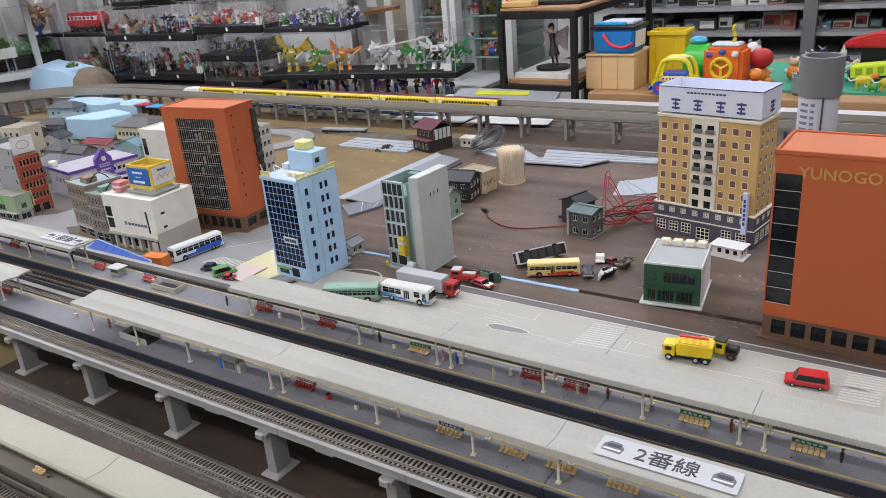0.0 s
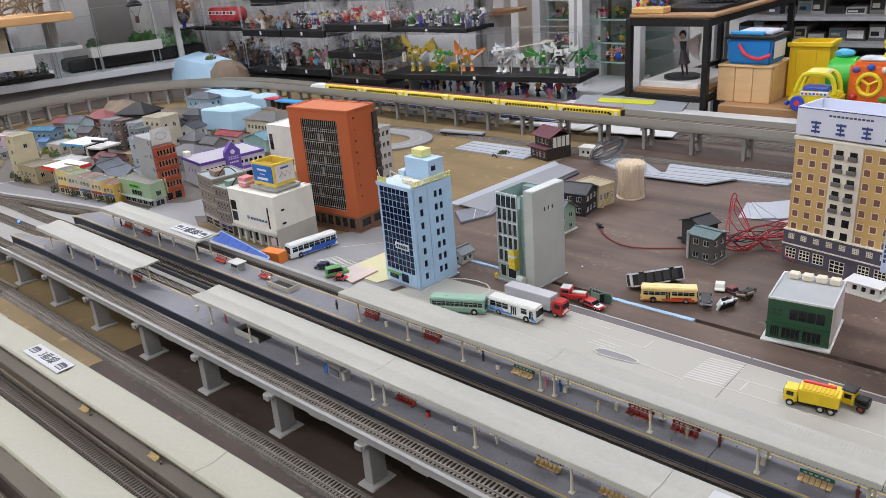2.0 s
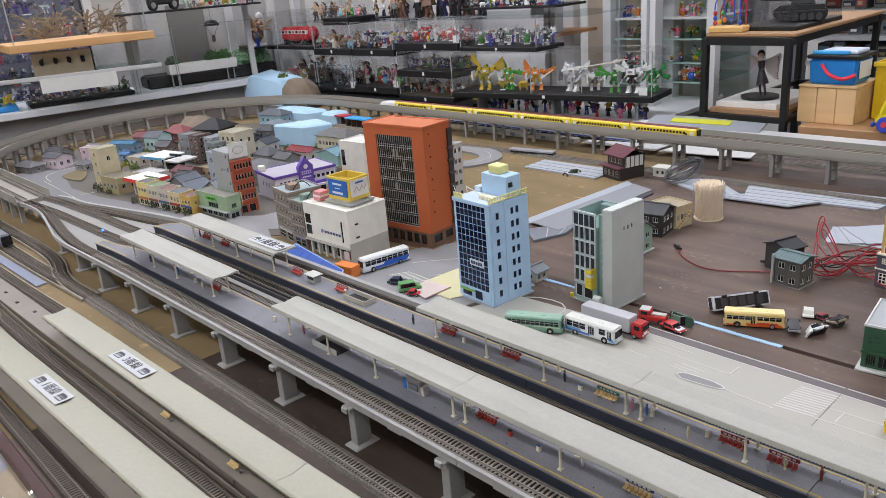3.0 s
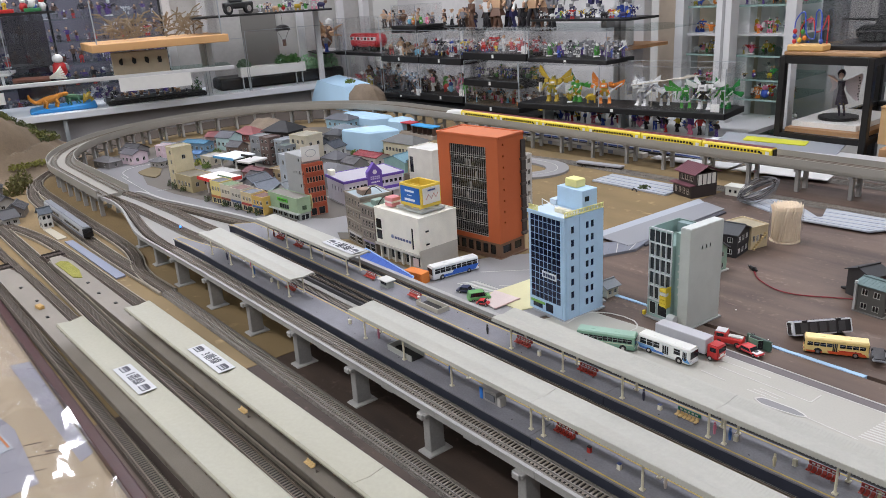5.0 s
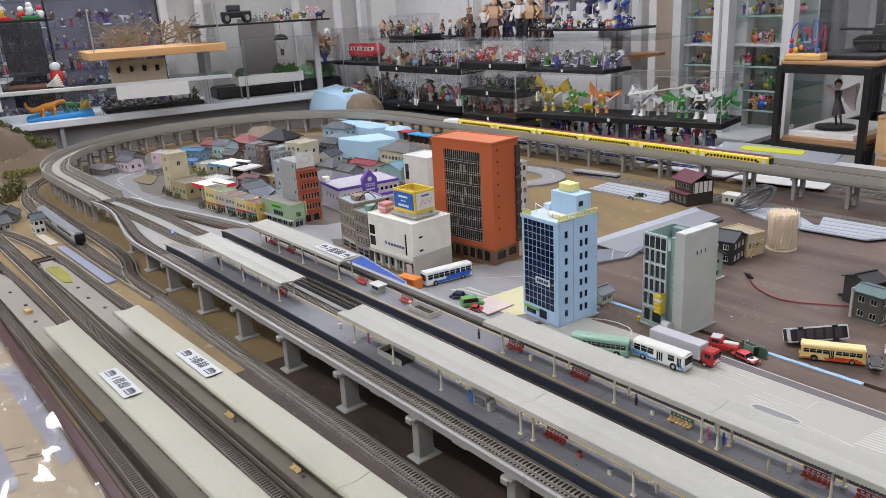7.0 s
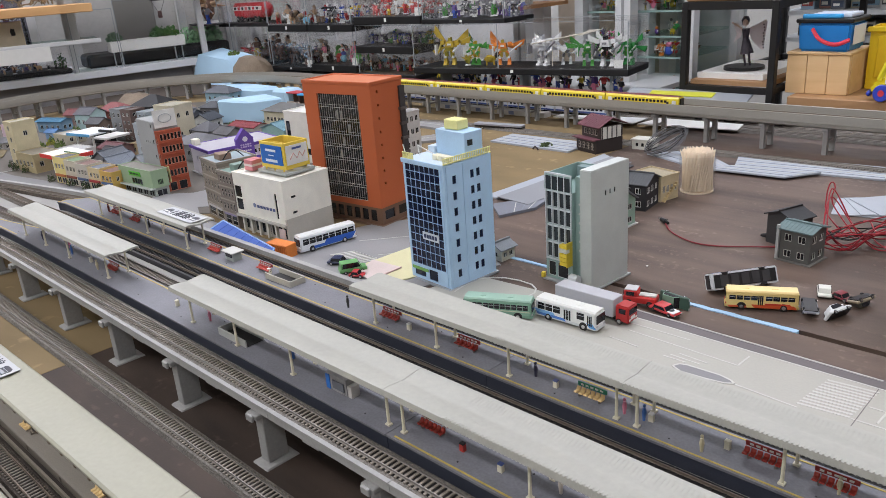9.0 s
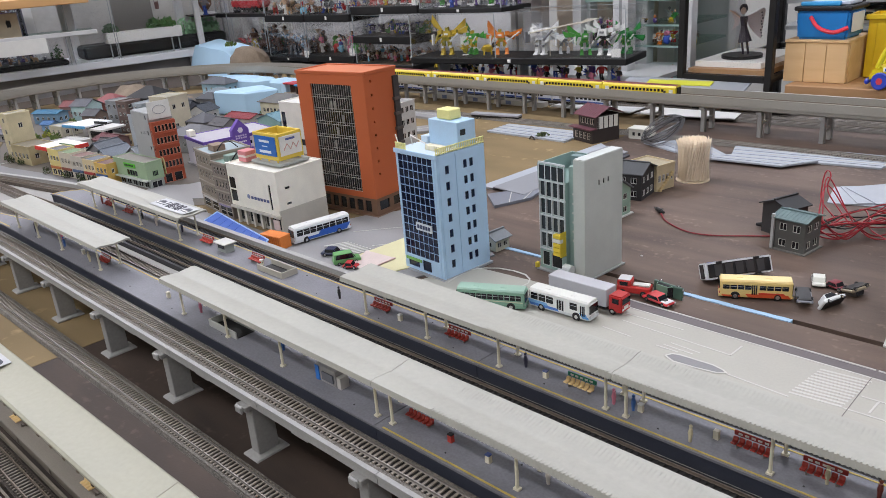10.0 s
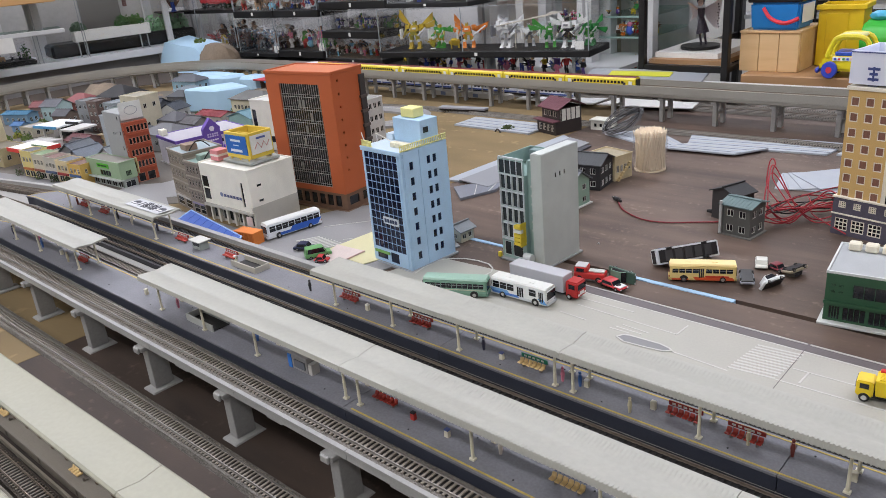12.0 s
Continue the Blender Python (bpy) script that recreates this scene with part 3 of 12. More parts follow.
DECK_Z, RAIL_BASE, PLAT_Z = 0.046, 0.0465, 0.058
XR = 0.62
T1 = smooth_path([(-1.62, 0.494), (-1.513, 0.501), (-1.426, 0.497), (-1.333, 0.483), (-1.256, 0.471), (-1.174, 0.4635), (-1.092, 0.463), (-1.0, 0.4645)]) + line(-0.97, 0.4655, XR, 0.4675)
T2 = smooth_path([(-1.62, 0.494), (-1.513, 0.501), (-1.402, 0.508), (-1.299, 0.5105), (-1.206, 0.513), (-1.14, 0.5155), (-1.05, 0.523), (-0.95, 0.525)]) + line(-0.93, 0.525, XR, 0.525)
T3 = smooth_path([(-1.62, 0.525), (-1.486, 0.541), (-1.39, 0.546), (-1.32, 0.550), (-1.187, 0.551), (-1.10, 0.5545), (-0.95, 0.557)]) + line(-0.93, 0.557, XR, 0.557)
T4 = smooth_path([(-1.486, 0.541), (-1.409, 0.549), (-1.346, 0.564), (-1.277, 0.578), (-1.205, 0.590), (-1.144, 0.602), (-1.083, 0.610), (-1.03, 0.6155)]) + line(-1.0, 0.618, XR, 0.618)
JUNCTION = [T1, T2, T3, T4]
for k, tr in enumerate(JUNCTION):
    left = [p for p in tr if p[0] <= -1.08]
    right = [p for p in tr if p[0] >= left[-1][0]]
    track("weathered junction track at the station throat", left, RAIL_BASE, bed=0.0092, ballast=BALLAST_TAN if k in (0, 3) else BALLAST, sleeper=SLEEPER_LOW, web=k in (0, 3))
    JUNCTION[k] = right
T1, T2, T3, T4 = JUNCTION
track("viaduct track on pale ballast beside the platform", T1, RAIL_BASE, near=(-0.72, 0.12))
track("viaduct track between the two platforms", T2, RAIL_BASE, bed=0.0113)
track("dark slab track in front of the platform", T3, RAIL_BASE, bed=0.0125, ballast=SLAB, sleeper=SLEEPER_DARK)
track("viaduct track behind the second platform", T4, RAIL_BASE, bed=0.0105, ballast=CONCRETE, sleeper=SLEEPER_DARK)

# ---- elevated station deck ----
via = thing("station_viaduct", "grey plastic railway viaduct carrying the station", "viaduct")
edge = [(-1.55, 0.484), (-1.503, 0.489), (-1.428, 0.4855), (-1.33, 0.468), (-1.245, 0.4525), (-1.187, 0.449), (-1.115, 0.4500), (-1.05, 0.4508), (-0.989, 0.4515), (-0.93, 0.4518), (-0.70, 0.4523), (-0.3, 0.453), (XR, 0.4545)]
far = [(XR, 0.632), (-0.3, 0.632), (-0.75, 0.632), (-0.95, 0.632), (-1.02, 0.6305), (-1.083, 0.6265), (-1.15, 0.619), (-1.209, 0.609), (-1.285, 0.592), (-1.36, 0.575), (-1.421, 0.562), (-1.50, 0.556), (-1.55, 0.541)]
bm = B()
prism(bm, [(p[0], p[1] + 0.004) for p in smooth_path(edge)] + [p[:2] for p in smooth_path(far)], "z", 0.0445, DECK_Z)
part("deck", bm, mat("pale_deck_plate", srgb(146, 144, 139), 0.6, var=0.12, scale=22, fine=500), via, "grey viaduct deck")
near_edge = smooth_path(edge)
for seg_i, (a, b) in enumerate(zip(range(0, 60), range(1, 61))):
    x0, x1 = -1.55 + a * 0.124, -1.55 + b * 0.124
    pts = [p for p in near_edge if x0 + 0.006 <= p[0] <= x1 - 0.006]
    if len(pts) < 2 or x0 > XR:
        continue
    pts = [(x0 + 0.0003, *[q for q in (np.interp(x0, [p[0] for p in near_edge], [p[1] for p in near_edge]),)], 0)] + pts[:] + [(x1 - 0.0003, np.interp(x1, [p[0] for p in near_edge], [p[1] for p in near_edge]), 0)]
    pts = [(float(p[0]), float(p[1]), 0) for p in pts]
    bm = B()
    sweep(bm, pts, [(-0.001, 0.0452), (0.0045, 0.0452), (0.0045, 0.0464), (0.0015, 0.0528), (-0.0018, 0.0528), (-0.0018, 0.0508), (-0.0008, 0.0500), (-0.0008, 0.0468)])
    part("side_girder", bm, DECK_SIDE, via)
bm = B()
sweep(bm, [p for p in smooth_path(far) if p[0] > -1.53], [(-0.0050, 0.0435), (0.0010, 0.0435), (0.0010, 0.0530), (-0.0050, 0.0530)])
part("far_parapet", bm, DECK_SIDE, via)


def pier_mesh():
    bm = B()
    taper(bm, -0.0094, 0.0094, -0.0120, 0.016, 0, 0.0014, 1.0)
    taper(bm, -0.0094, 0.0094, -0.0120, 0.016, 0.0014, 0.0030, 0.72)
    taper(bm, -0.0050, 0.0050, -0.0070, 0.010, 0.0030, 0.0405, 0.96)
    taper(bm, -0.0060, 0.0060, -0.0120, 0.014, 0.0405, 0.0446, 1.0)
    box(bm, -0.0040, 0.0040, -0.0142, -0.0121, 0.0395, 0.0450)
    bevel(bm, 0.0006)
    return mesh_of("pier", bm, DECK_SIDE)


PIER = pier_mesh()
for k in range(-8, 9):
    x = -0.450 + 0.124 * k
    if x > XR or x < -1.32:
        continue
    y_front = 0.460 if x > -1.1 else 0.460 + 0.03 * max(0, (-1.1 - x) / 0.3)
    for y in (y_front, 0.54, 0.60):
        if x < -1.15 and y > 0.55:
            continue
        piece("pier", PIER, via, pose(x, y, 0))
for k in range(9):
    bm = boxed(-0.009, 0.009, -0.005, 0.006, 0.0420, 0.0446, bev=0.0005)
    part("bearing", bm, DECK_SIDE, via).matrix_basis = pose(-0.388 - 0.124 * (k - 3), 0.458, 0)

# ---- platforms ----


def platform(label, y0, y1, x0, x1, tip):
    th = thing("station_platform", label, "platform", group="elevated station platforms")
    xs = [x0]
    while xs[-1] < x1 - 0.01:
        xs.append(min(x1, (-0.341 if xs[-1] < -0.342 else xs[-1] + 0.248) if xs[-1] > -0.80 else -0.79))
    for a, b in zip(xs, xs[1:]):
        first = a == x0
        outline = [(a + (tip if first else 0.0003), y0), (b - 0.0003, y0), (b - 0.0003, y1), (a + (tip if first else 0.0003), y1)]
        if first:
            outline = [(a + tip, y0), (b - 0.0003, y0), (b - 0.0003, y1), (a + tip * 1.1, y1), (a + tip * 0.5, y0 + 0.62 * (y1 - y0)), (a, y0 + 0.010), (a, y0 - 0.004), (a + tip * 0.5, y0 - 0.001)]
        bm = B()
        prism(bm, outline, "z", PLAT_Z - 0.0016, PLAT_Z)
        part("surface", bm, PLATFORM, th, "grey platform surface")
        bm = B()
        prism(bm, [(p[0] + 0.001 * first, p[1] + (0.0012 if p[1] < (y0 + y1) / 2 else -0.0012)) for p in outline], "z", DECK_Z, PLAT_Z - 0.0017)
        part("wall", bm, PLATFORM_WALL, th, "slate grey platform wall")
    for yy in (y0 + 0.0022, y1 - 0.0022):
        bm = B()
        box(bm, max(x0 + tip, -0.335 if y0 < 0.5 and yy < 0.49 else x0), x1, yy - 0.0006, yy + 0.0006, PLAT_Z, PLAT_Z + 0.0003)
        part("warning_line", bm, YELLOW_LINE, th, "worn yellow warning line")
    for poly in ([(x0 + 0.0015, y0 - 0.002), (x0 + tip * 0.5, y0 + 0.001), (x0 + tip, y0 + 0.0022)], [(x0 + 0.0015, y0 - 0.002), (x0 + 0.0015, y0 + 0.009), (x0 + tip * 0.5, y0 + 0.60 * (y1 - y0) - 0.002), (x0 + tip * 1.1, y1 - 0.0022)]):
        for (xa, ya), (xb, yb) in zip(poly, poly[1:]):
            d = Vector((xb - xa, yb - ya)).normalized() * 0.0006
            bm = B()
            prism(bm, [(xa + d.y, ya - d.x), (xb + d.y, yb - d.x), (xb - d.y, yb + d.x), (xa - d.y, ya + d.x)], "z", PLAT_Z, PLAT_Z + 0.0003)
            part("warning_line", bm, YELLOW_LINE, th, "worn yellow warning line")
    dot = B()
    cyl(dot, (0, 0, PLAT_Z), (0, 0, PLAT_Z + 0.0003), 0.0006, 8)
    dot = mesh_of("drain", dot, BLACK)
    for i in range(40):
        piece("drain", dot, th, pose(x0 + 0.06 + 0.041 * i, y0 + (0.0075 if i % 2 else y1 - y0 - 0.0075), 0))
    return th


platform("grey elevated station platform with a yellow line", 0.478, 0.5115, -1.126, XR, 0.11)
platform("grey elevated station platform beside the plaza", 0.5715, 0.6065, -1.126, XR, 0.02)


def canopy(label, y0, y1, x0, x1, top, foot, posts, material=CANOPY, ribs=None, rot=0.0, sign=None, group="station canopies"):
    """A gently V-shaped roof on pairs of posts."""
    th = thing("platform_canopy", label, "canopy", pose((x0 + x1) / 2, (y0 + y1) / 2, 0, 0, 0, rot), group)
    L, W = (x1 - x0) / 2, (y1 - y0) / 2
    prof = [(-W, top - 0.004), (-W + 0.001, top - 0.0005), (-W * 0.75, top), (-W * 0.1, top - 0.0012), (0, top - 0.0016), (W * 0.1, top - 0.0012), (W * 0.75, top), (W - 0.001, top - 0.0005), (W, top - 0.004),
            (W - 0.0008, top - 0.004), (W - 0.0016, top - 0.0016), (0, top - 0.003), (-W + 0.0016, top - 0.0016), (-W + 0.0008, top - 0.004)]
    cuts = [-L] + [c - (x0 + x1) / 2 for c in (ribs or {}).get("cuts", ())] + [L]
    for a, b in zip(cuts, cuts[1:]):
        bm = B()
        prism(bm, prof, "x", a + 0.0002, b - 0.0002)
        part("roof_panel", bm, material, th)
    if ribs:
        verts, faces = [], []
        for a, b in ribs["spans"]:
            x = a
            while x < b:
                cx = x - (x0 + x1) / 2
                for q, r in (((-W - 0.0002, top - 0.004), (-W + 0.0012, top + 0.0001)), ((-W + 0.0012, top + 0.0001), (-W * 0.42, top - 0.00048)), ((W * 0.2, top - 0.00098), (W * 0.72, top + 0.00012))):
                    i = len(verts)
                    for xx in (cx - 0.0005, cx + 0.0005):
                        verts += [(xx, q[0], q[1]), (xx, r[0], r[1]), (xx, r[0] + 0.0004, r[1] - 0.0006), (xx, q[0] + 0.0004, q[1] - 0.0006)]
                    faces += [(i, i + 1, i + 5, i + 4), (i, i + 3, i + 2, i + 1), (i + 4, i + 5, i + 6, i + 7), (i + 1, i + 2, i + 6, i + 5), (i, i + 4, i + 7, i + 3)]
                x += 0.0025
        me = bpy.data.meshes.new("ribs")
        me.from_pydata(verts, [], faces)
        me.materials.append(material)
        ob = new("ribs", me)
        ob.parent = th
        ob["kind"] = "stuff"
    bm = B()
    cyl(bm, (0, 0, foot), (0, 0, top - 0.003), 0.0011, 8, 0.0009)
    box(bm, -0.0018, 0.0018, -0.0016, 0.0016, foot, foot + 0.0012)
    pm = mesh_of("post", bm, POST)
    bm = B()
    box(bm, -0.0008, 0.0008, -W * 0.8, W * 0.8, top - 0.0052, top - 0.0028)
    am = mesh_of("cross_beam", bm, POST)
    for x in posts:
        for yy in (-W + 0.0075, W - 0.0075):
            piece("post", pm, th, pose(x - (x0 + x1) / 2, yy, 0))
        piece("cross_beam", am, th, pose(x - (x0 + x1) / 2, 0, 0))
    bm = B()
    for yy in (-W + 0.0075, W - 0.0075):
        box(bm, -L + 0.004, L - 0.004, yy - 0.0006, yy + 0.0006, top - 0.0042, top - 0.0025)
    part("long_beam", bm, POST, th)
    if sign:
        sx0, sx1, words, sw, flip = sign
        cx = (sx0 + sx1) / 2 - (x0 + x1) / 2
        sy = sw
        sg = part("sign", boxed(-(sx1 - sx0) / 2, (sx1 - sx0) / 2, -0.0105, 0.0105, 0, 0.0003), mat("sign_paper", srgb(188, 190, 192), 0.6, var=0.03), th, "white paper platform sign with black letters")
        sg.matrix_basis = pose(cx, sy, top + 0.0003, 0, 0, 0)
        ink = mat("black_ink", srgb(62, 62, 70), 0.6, var=0.1)
        text_mesh("lettering", words, 0.0160, ink, sg, pose(0, -0.0005, 0.0005))
        for s in (-1, 1):
            bm = B()
            w = (sx1 - sx0) / 2
            c = s * (w - 0.0095)
            prism(bm, [(c - 0.0068, -0.004), (c + 0.0060, -0.0052), (c + 0.0070, 0.0006), (c + 0.0040, 0.0052), (c - 0.0030, 0.0058), (c - 0.0066, 0.002)], "z", 0.0003, 0.0005)
            pic = part("train_picture", bm, mat("picture_grey", srgb(104, 106, 112), 0.6, var=0.3, scale=300), sg, "small grey picture of a train")
            part("train_window", boxed(c - 0.0042, c + 0.0045, 0.0004, 0.0032, 0.0005, 0.0007), ink, pic, "dark train window")
            part("train_stripe", boxed(c - 0.0058, c + 0.0056, -0.0030, -0.0016, 0.0005, 0.0007), WHITE, pic, "white stripe")
    return th


rib_A = {"cuts": [-0.341, -0.09, 0.16], "spans": [(-0.29, -0.092), (-0.088, 0.158), (0.162, 0.6)]}
rib_B = {"cuts": [-0.232, 0.016, 0.26], "spans": [(-0.33, -0.234), (-0.230, 0.014), (0.018, 0.258), (0.262, 0.6)]}
canopy("white plastic platform canopy on ivory posts", 0.479, 0.5145, -1.024, -0.743, 0.089, PLAT_Z, (-1.0, -0.935, -0.865, -0.765))
canopy("long white ribbed platform canopy on ivory posts", 0.479, 0.5145, -0.615, XR, 0.089, PLAT_Z, (-0.595, -0.525, -0.45, -0.347, -0.333, -0.235, -0.15, -0.085, 0.0, 0.08, 0.155, 0.25, 0.4), ribs=rib_A, sign=(-0.0615, 0.0255, "2番線", 0.0015, 0))
canopy("white plastic platform canopy with a paper sign", 0.571, 0.6065, -1.024, -0.757, 0.089, PLAT_Z, (-1.0, -0.94, -0.87, -0.775), sign=(-0.838, -0.762, "1番線", 0.0015, 0))
canopy("long white ribbed platform canopy beside the plaza", 0.571, 0.6065, -0.486, XR, 0.089, PLAT_Z, (-0.465, -0.395, -0.325, -0.24, -0.226, -0.14, -0.06, 0.008, 0.024, 0.1, 0.2, 0.35), ribs=rib_B)

# ---- furniture of the platforms ----
BENCH_RED, BENCH_YEL, BENCH_GRN = plastic(166, 54, 42), plastic(222, 190, 132), plastic(28, 118, 90)
bm = B()
prism(bm, [(-0.0030, 0.0026), (0.0006, 0.0026), (0.0012, 0.0056), (0.0004, 0.0056), (-0.0004, 0.0037), (-0.0030, 0.0037)], "x", -0.0012, 0.0012)
bevel(bm, 0.0003)
SEAT_ME = {"red": mesh_of("seat", bm, BENCH_RED)}
SEAT_ME["yellow"] = SEAT_ME["red"].copy()
SEAT_ME["yellow"].materials[0] = BENCH_YEL
LEG_ME = mesh_of("leg", boxed(-0.0004, 0.0004, -0.0016, 0.0006, 0, 0.0026), plastic(120, 112, 104))
BEAM_ME = mesh_of("beam", boxed(-0.0085, 0.0085, -0.0008, 0.0002, 0.0020, 0.0027), plastic(120, 112, 104))
BOARDS = {"red": plastic(140, 44, 38), "yellow": BENCH_GRN, "navy": plastic(40, 56, 96), "plain": None}
BOARD_ME = {k: mesh_of("advert_board", boxed(-0.0088, 0.0088, 0.0018, 0.0025, 0.0052, 0.0082, bev=0.0002), m) for k, m in BOARDS.items() if m}
BOARD_LEG = mesh_of("board_post", boxed(-0.0003, 0.0003, 0.0019, 0.0024, 0, 0.0052), plastic(150, 146, 138))


def bench(kind, x, y, rot=0.0, z=PLAT_Z, seats=6):
    label = {"red": "tiny row of red plastic seats with a red advert board", "yellow": "tiny row of cream seats with a green advert board", "navy": "tiny row of cream seats with a navy advert board", "plain": "tiny row of cream plastic platform seats"}[kind]
    th = thing("platform_bench", label, "bench", pose(x, y, z, 0, 0, rot) @ Matrix.Diagonal((1.25, 1.2, 1.05, 1)), "platform benches")
    for i in range(seats):
        piece("seat", SEAT_ME["red" if kind == "red" else "yellow"], th, pose(-0.0073 + 0.0029 * i, 0, 0))
    for q in (-0.006, 0.006):
        piece("leg", LEG_ME, th, pose(q, 0, 0))
        if kind in BOARD_ME:
            piece("board_post", BOARD_LEG, th, pose(q, 0, 0))
    piece("beam", BEAM_ME, th)
    if kind in BOARD_ME:
        piece("advert_board", BOARD_ME[kind], th)
        for i in range(5):
            part("lettering_bar", boxed(-0.0068 + 0.0029 * i, -0.0050 + 0.0029 * i, 0.0016, 0.0018, 0.0062, 0.0074), plastic(206, 206, 200), th)


for x in (-0.782, -0.320):
    bench("red", x, 0.4985)
for x, k in ((-0.177, "navy"), (-0.124, "plain"), (-0.088, "plain"), (-0.045, "plain"), (0.03, "plain")):
    bench(k, x, 0.498)
for x in (-0.985, -0.928, -0.739, -0.644, -0.460, -0.375, -0.155, -0.118):
    bench("red", x, 0.5905)
for x in (-0.265, -0.025, 0.05):
    bench("yellow", x, 0.5875)
kiosk = thing("kiosk", "small grey platform kiosk with a blue door", "kiosk", pose(-0.405, 0.4965, PLAT_Z))
part("body", boxed(-0.011, 0.011, -0.0055, 0.0055, 0, 0.0125, bev=0.0003), plastic(150, 148, 146), kiosk)
part("door", boxed(-0.0105, -0.0065, -0.0062, -0.0056, 0.0005, 0.0115), plastic(40, 110, 190), kiosk, "blue door")
part("counter", boxed(-0.003, 0.009, -0.0066, -0.0056, 0.003, 0.009), paint(96, 98, 104), kiosk, "grey counter front")
part("vending_box", boxed(0.0115, 0.0155, -0.005, 0.002, 0, 0.0085), plastic(186, 182, 176), kiosk, "pale vending machine")
stair = thing("stairwell", "grey stairwell opening with low walls on the platform", "stairwell", pose(-0.535, 0.4965, PLAT_Z))
part("side_wall", boxed(-0.02, 0.02, -0.0085, -0.0075, 0, 0.0062), plastic(165, 166, 160), stair)
part("side_wall", boxed(-0.02, 0.02, 0.0075, 0.0085, 0, 0.0062), plastic(165, 166, 160), stair)
part("end_wall", boxed(-0.021, -0.02, -0.0085, 0.0085, 0, 0.0062), plastic(165, 166, 160), stair)
part("well", boxed(-0.0195, 0.0195, -0.0074, 0.0074, 0.0002, 0.0006), BLACK, stair, "dark stair opening")
stair2 = thing("stairwell", "pale stairwell opening with low walls on the platform", "stairwell", pose(-0.608, 0.589, PLAT_Z))
for q in (-1, 1):
    part("side_wall", boxed(-0.020, 0.020, q * 0.0080 - 0.0006, q * 0.0080 + 0.0006, 0, 0.0058), plastic(176, 172, 160), stair2)
part("end_wall", boxed(0.0201, 0.0213, -0.0086, 0.0086, 0, 0.0058), plastic(176, 172, 160), stair2)
part("well", boxed(-0.0195, 0.0195, -0.0073, 0.0073, 0.0002, 0.0006), BLACK, stair2, "dark stair opening")
hut = thing("platform_hut", "small grey waiting hut on the platform", "hut", pose(-0.702, 0.591, PLAT_Z))
part("body", boxed(-0.008, 0.008, -0.005, 0.005, 0, 0.009), plastic(150, 156, 150), hut)
part("roof", boxed(-0.0105, 0.0105, -0.0075, 0.0075, 0.009, 0.0102, bev=0.0003), plastic(196, 196, 190), hut, "pale flat roof")
part("window", boxed(-0.006, 0.006, -0.0056, -0.0051, 0.004, 0.0075), DARK_GLASS, hut)


def bin_at(x, y, body, top):
    th = thing("litter_bin", "tiny cream litter bin on the platform" if body == POST else "tiny red bin on the platform", "bin", pose(x, y, PLAT_Z), "platform bins")
    bm = B()
    taper(bm, -0.0016, 0.0016, -0.0014, 0.0014, 0, 0.0046, 0.92)
    part("body", bm, body, th)
    part("lid", boxed(-0.0017, 0.0017, -0.0015, 0.0015, 0.0046, 0.0056, bev=0.0002), top, th, "bin lid")


for x, y, a, b in ((-0.292, 0.4955, plastic(190, 60, 50), BLACK), (-0.262, 0.4945, POST, plastic(70, 90, 150)), (-0.64, 0.4955, POST, POST), (-0.83, 0.4955, POST, WHITE), (-0.434, 0.587, POST, WHITE), (-0.291, 0.586, POST, plastic(90, 100, 150)), (-0.222, 0.589, POST, WHITE), (-0.175, 0.5905, POST, POST), (-0.06, 0.59, POST, POST), (-0.635, 0.59, POST, WHITE)):
    bin_at(x, y, a, b)


def tiny_figure(x, y, z, color, group="miniature platform figures"):
    bm = B()
    cyl(bm, (0, 0, 0), (0, 0, 0.0052), 0.0009, 7, 0.0014)
    cyl(bm, (0, 0, 0.0052), (0, 0, 0.0088), 0.0016, 7, 0.0010)
    lump(bm, (0, 0, 0.0102), 0.0012, 1, 0.05, 1)
    solid("miniature_figure", bm, color, "tiny painted plastic figurine on the platform", "figurine", pose(x, y, z), group)


cols = [plastic(60, 60, 80), plastic(200, 120, 140), plastic(60, 100, 160), plastic(190, 180, 150), plastic(130, 60, 50), plastic(50, 50, 50), plastic(220, 210, 200)]
for i, (x, y) in enumerate([(-0.31, 0.589), (-0.239, 0.586), (-0.226, 0.587), (-0.185, 0.579), (-0.092, 0.592), (-0.508, 0.585), (-0.98, 0.50), (-0.96, 0.492), (-0.90, 0.50), (-0.875, 0.493), (-0.80, 0.49), (-1.005, 0.59), (-0.89, 0.59), (-0.85, 0.588), (-0.80, 0.594), (-0.585, 0.497), (-0.47, 0.501), (-0.115, 0.588), (0.0, 0.59), (0.07, 0.588), (-0.225, 0.50)]):
    tiny_figure(x, y, PLAT_Z, cols[i % len(cols)])

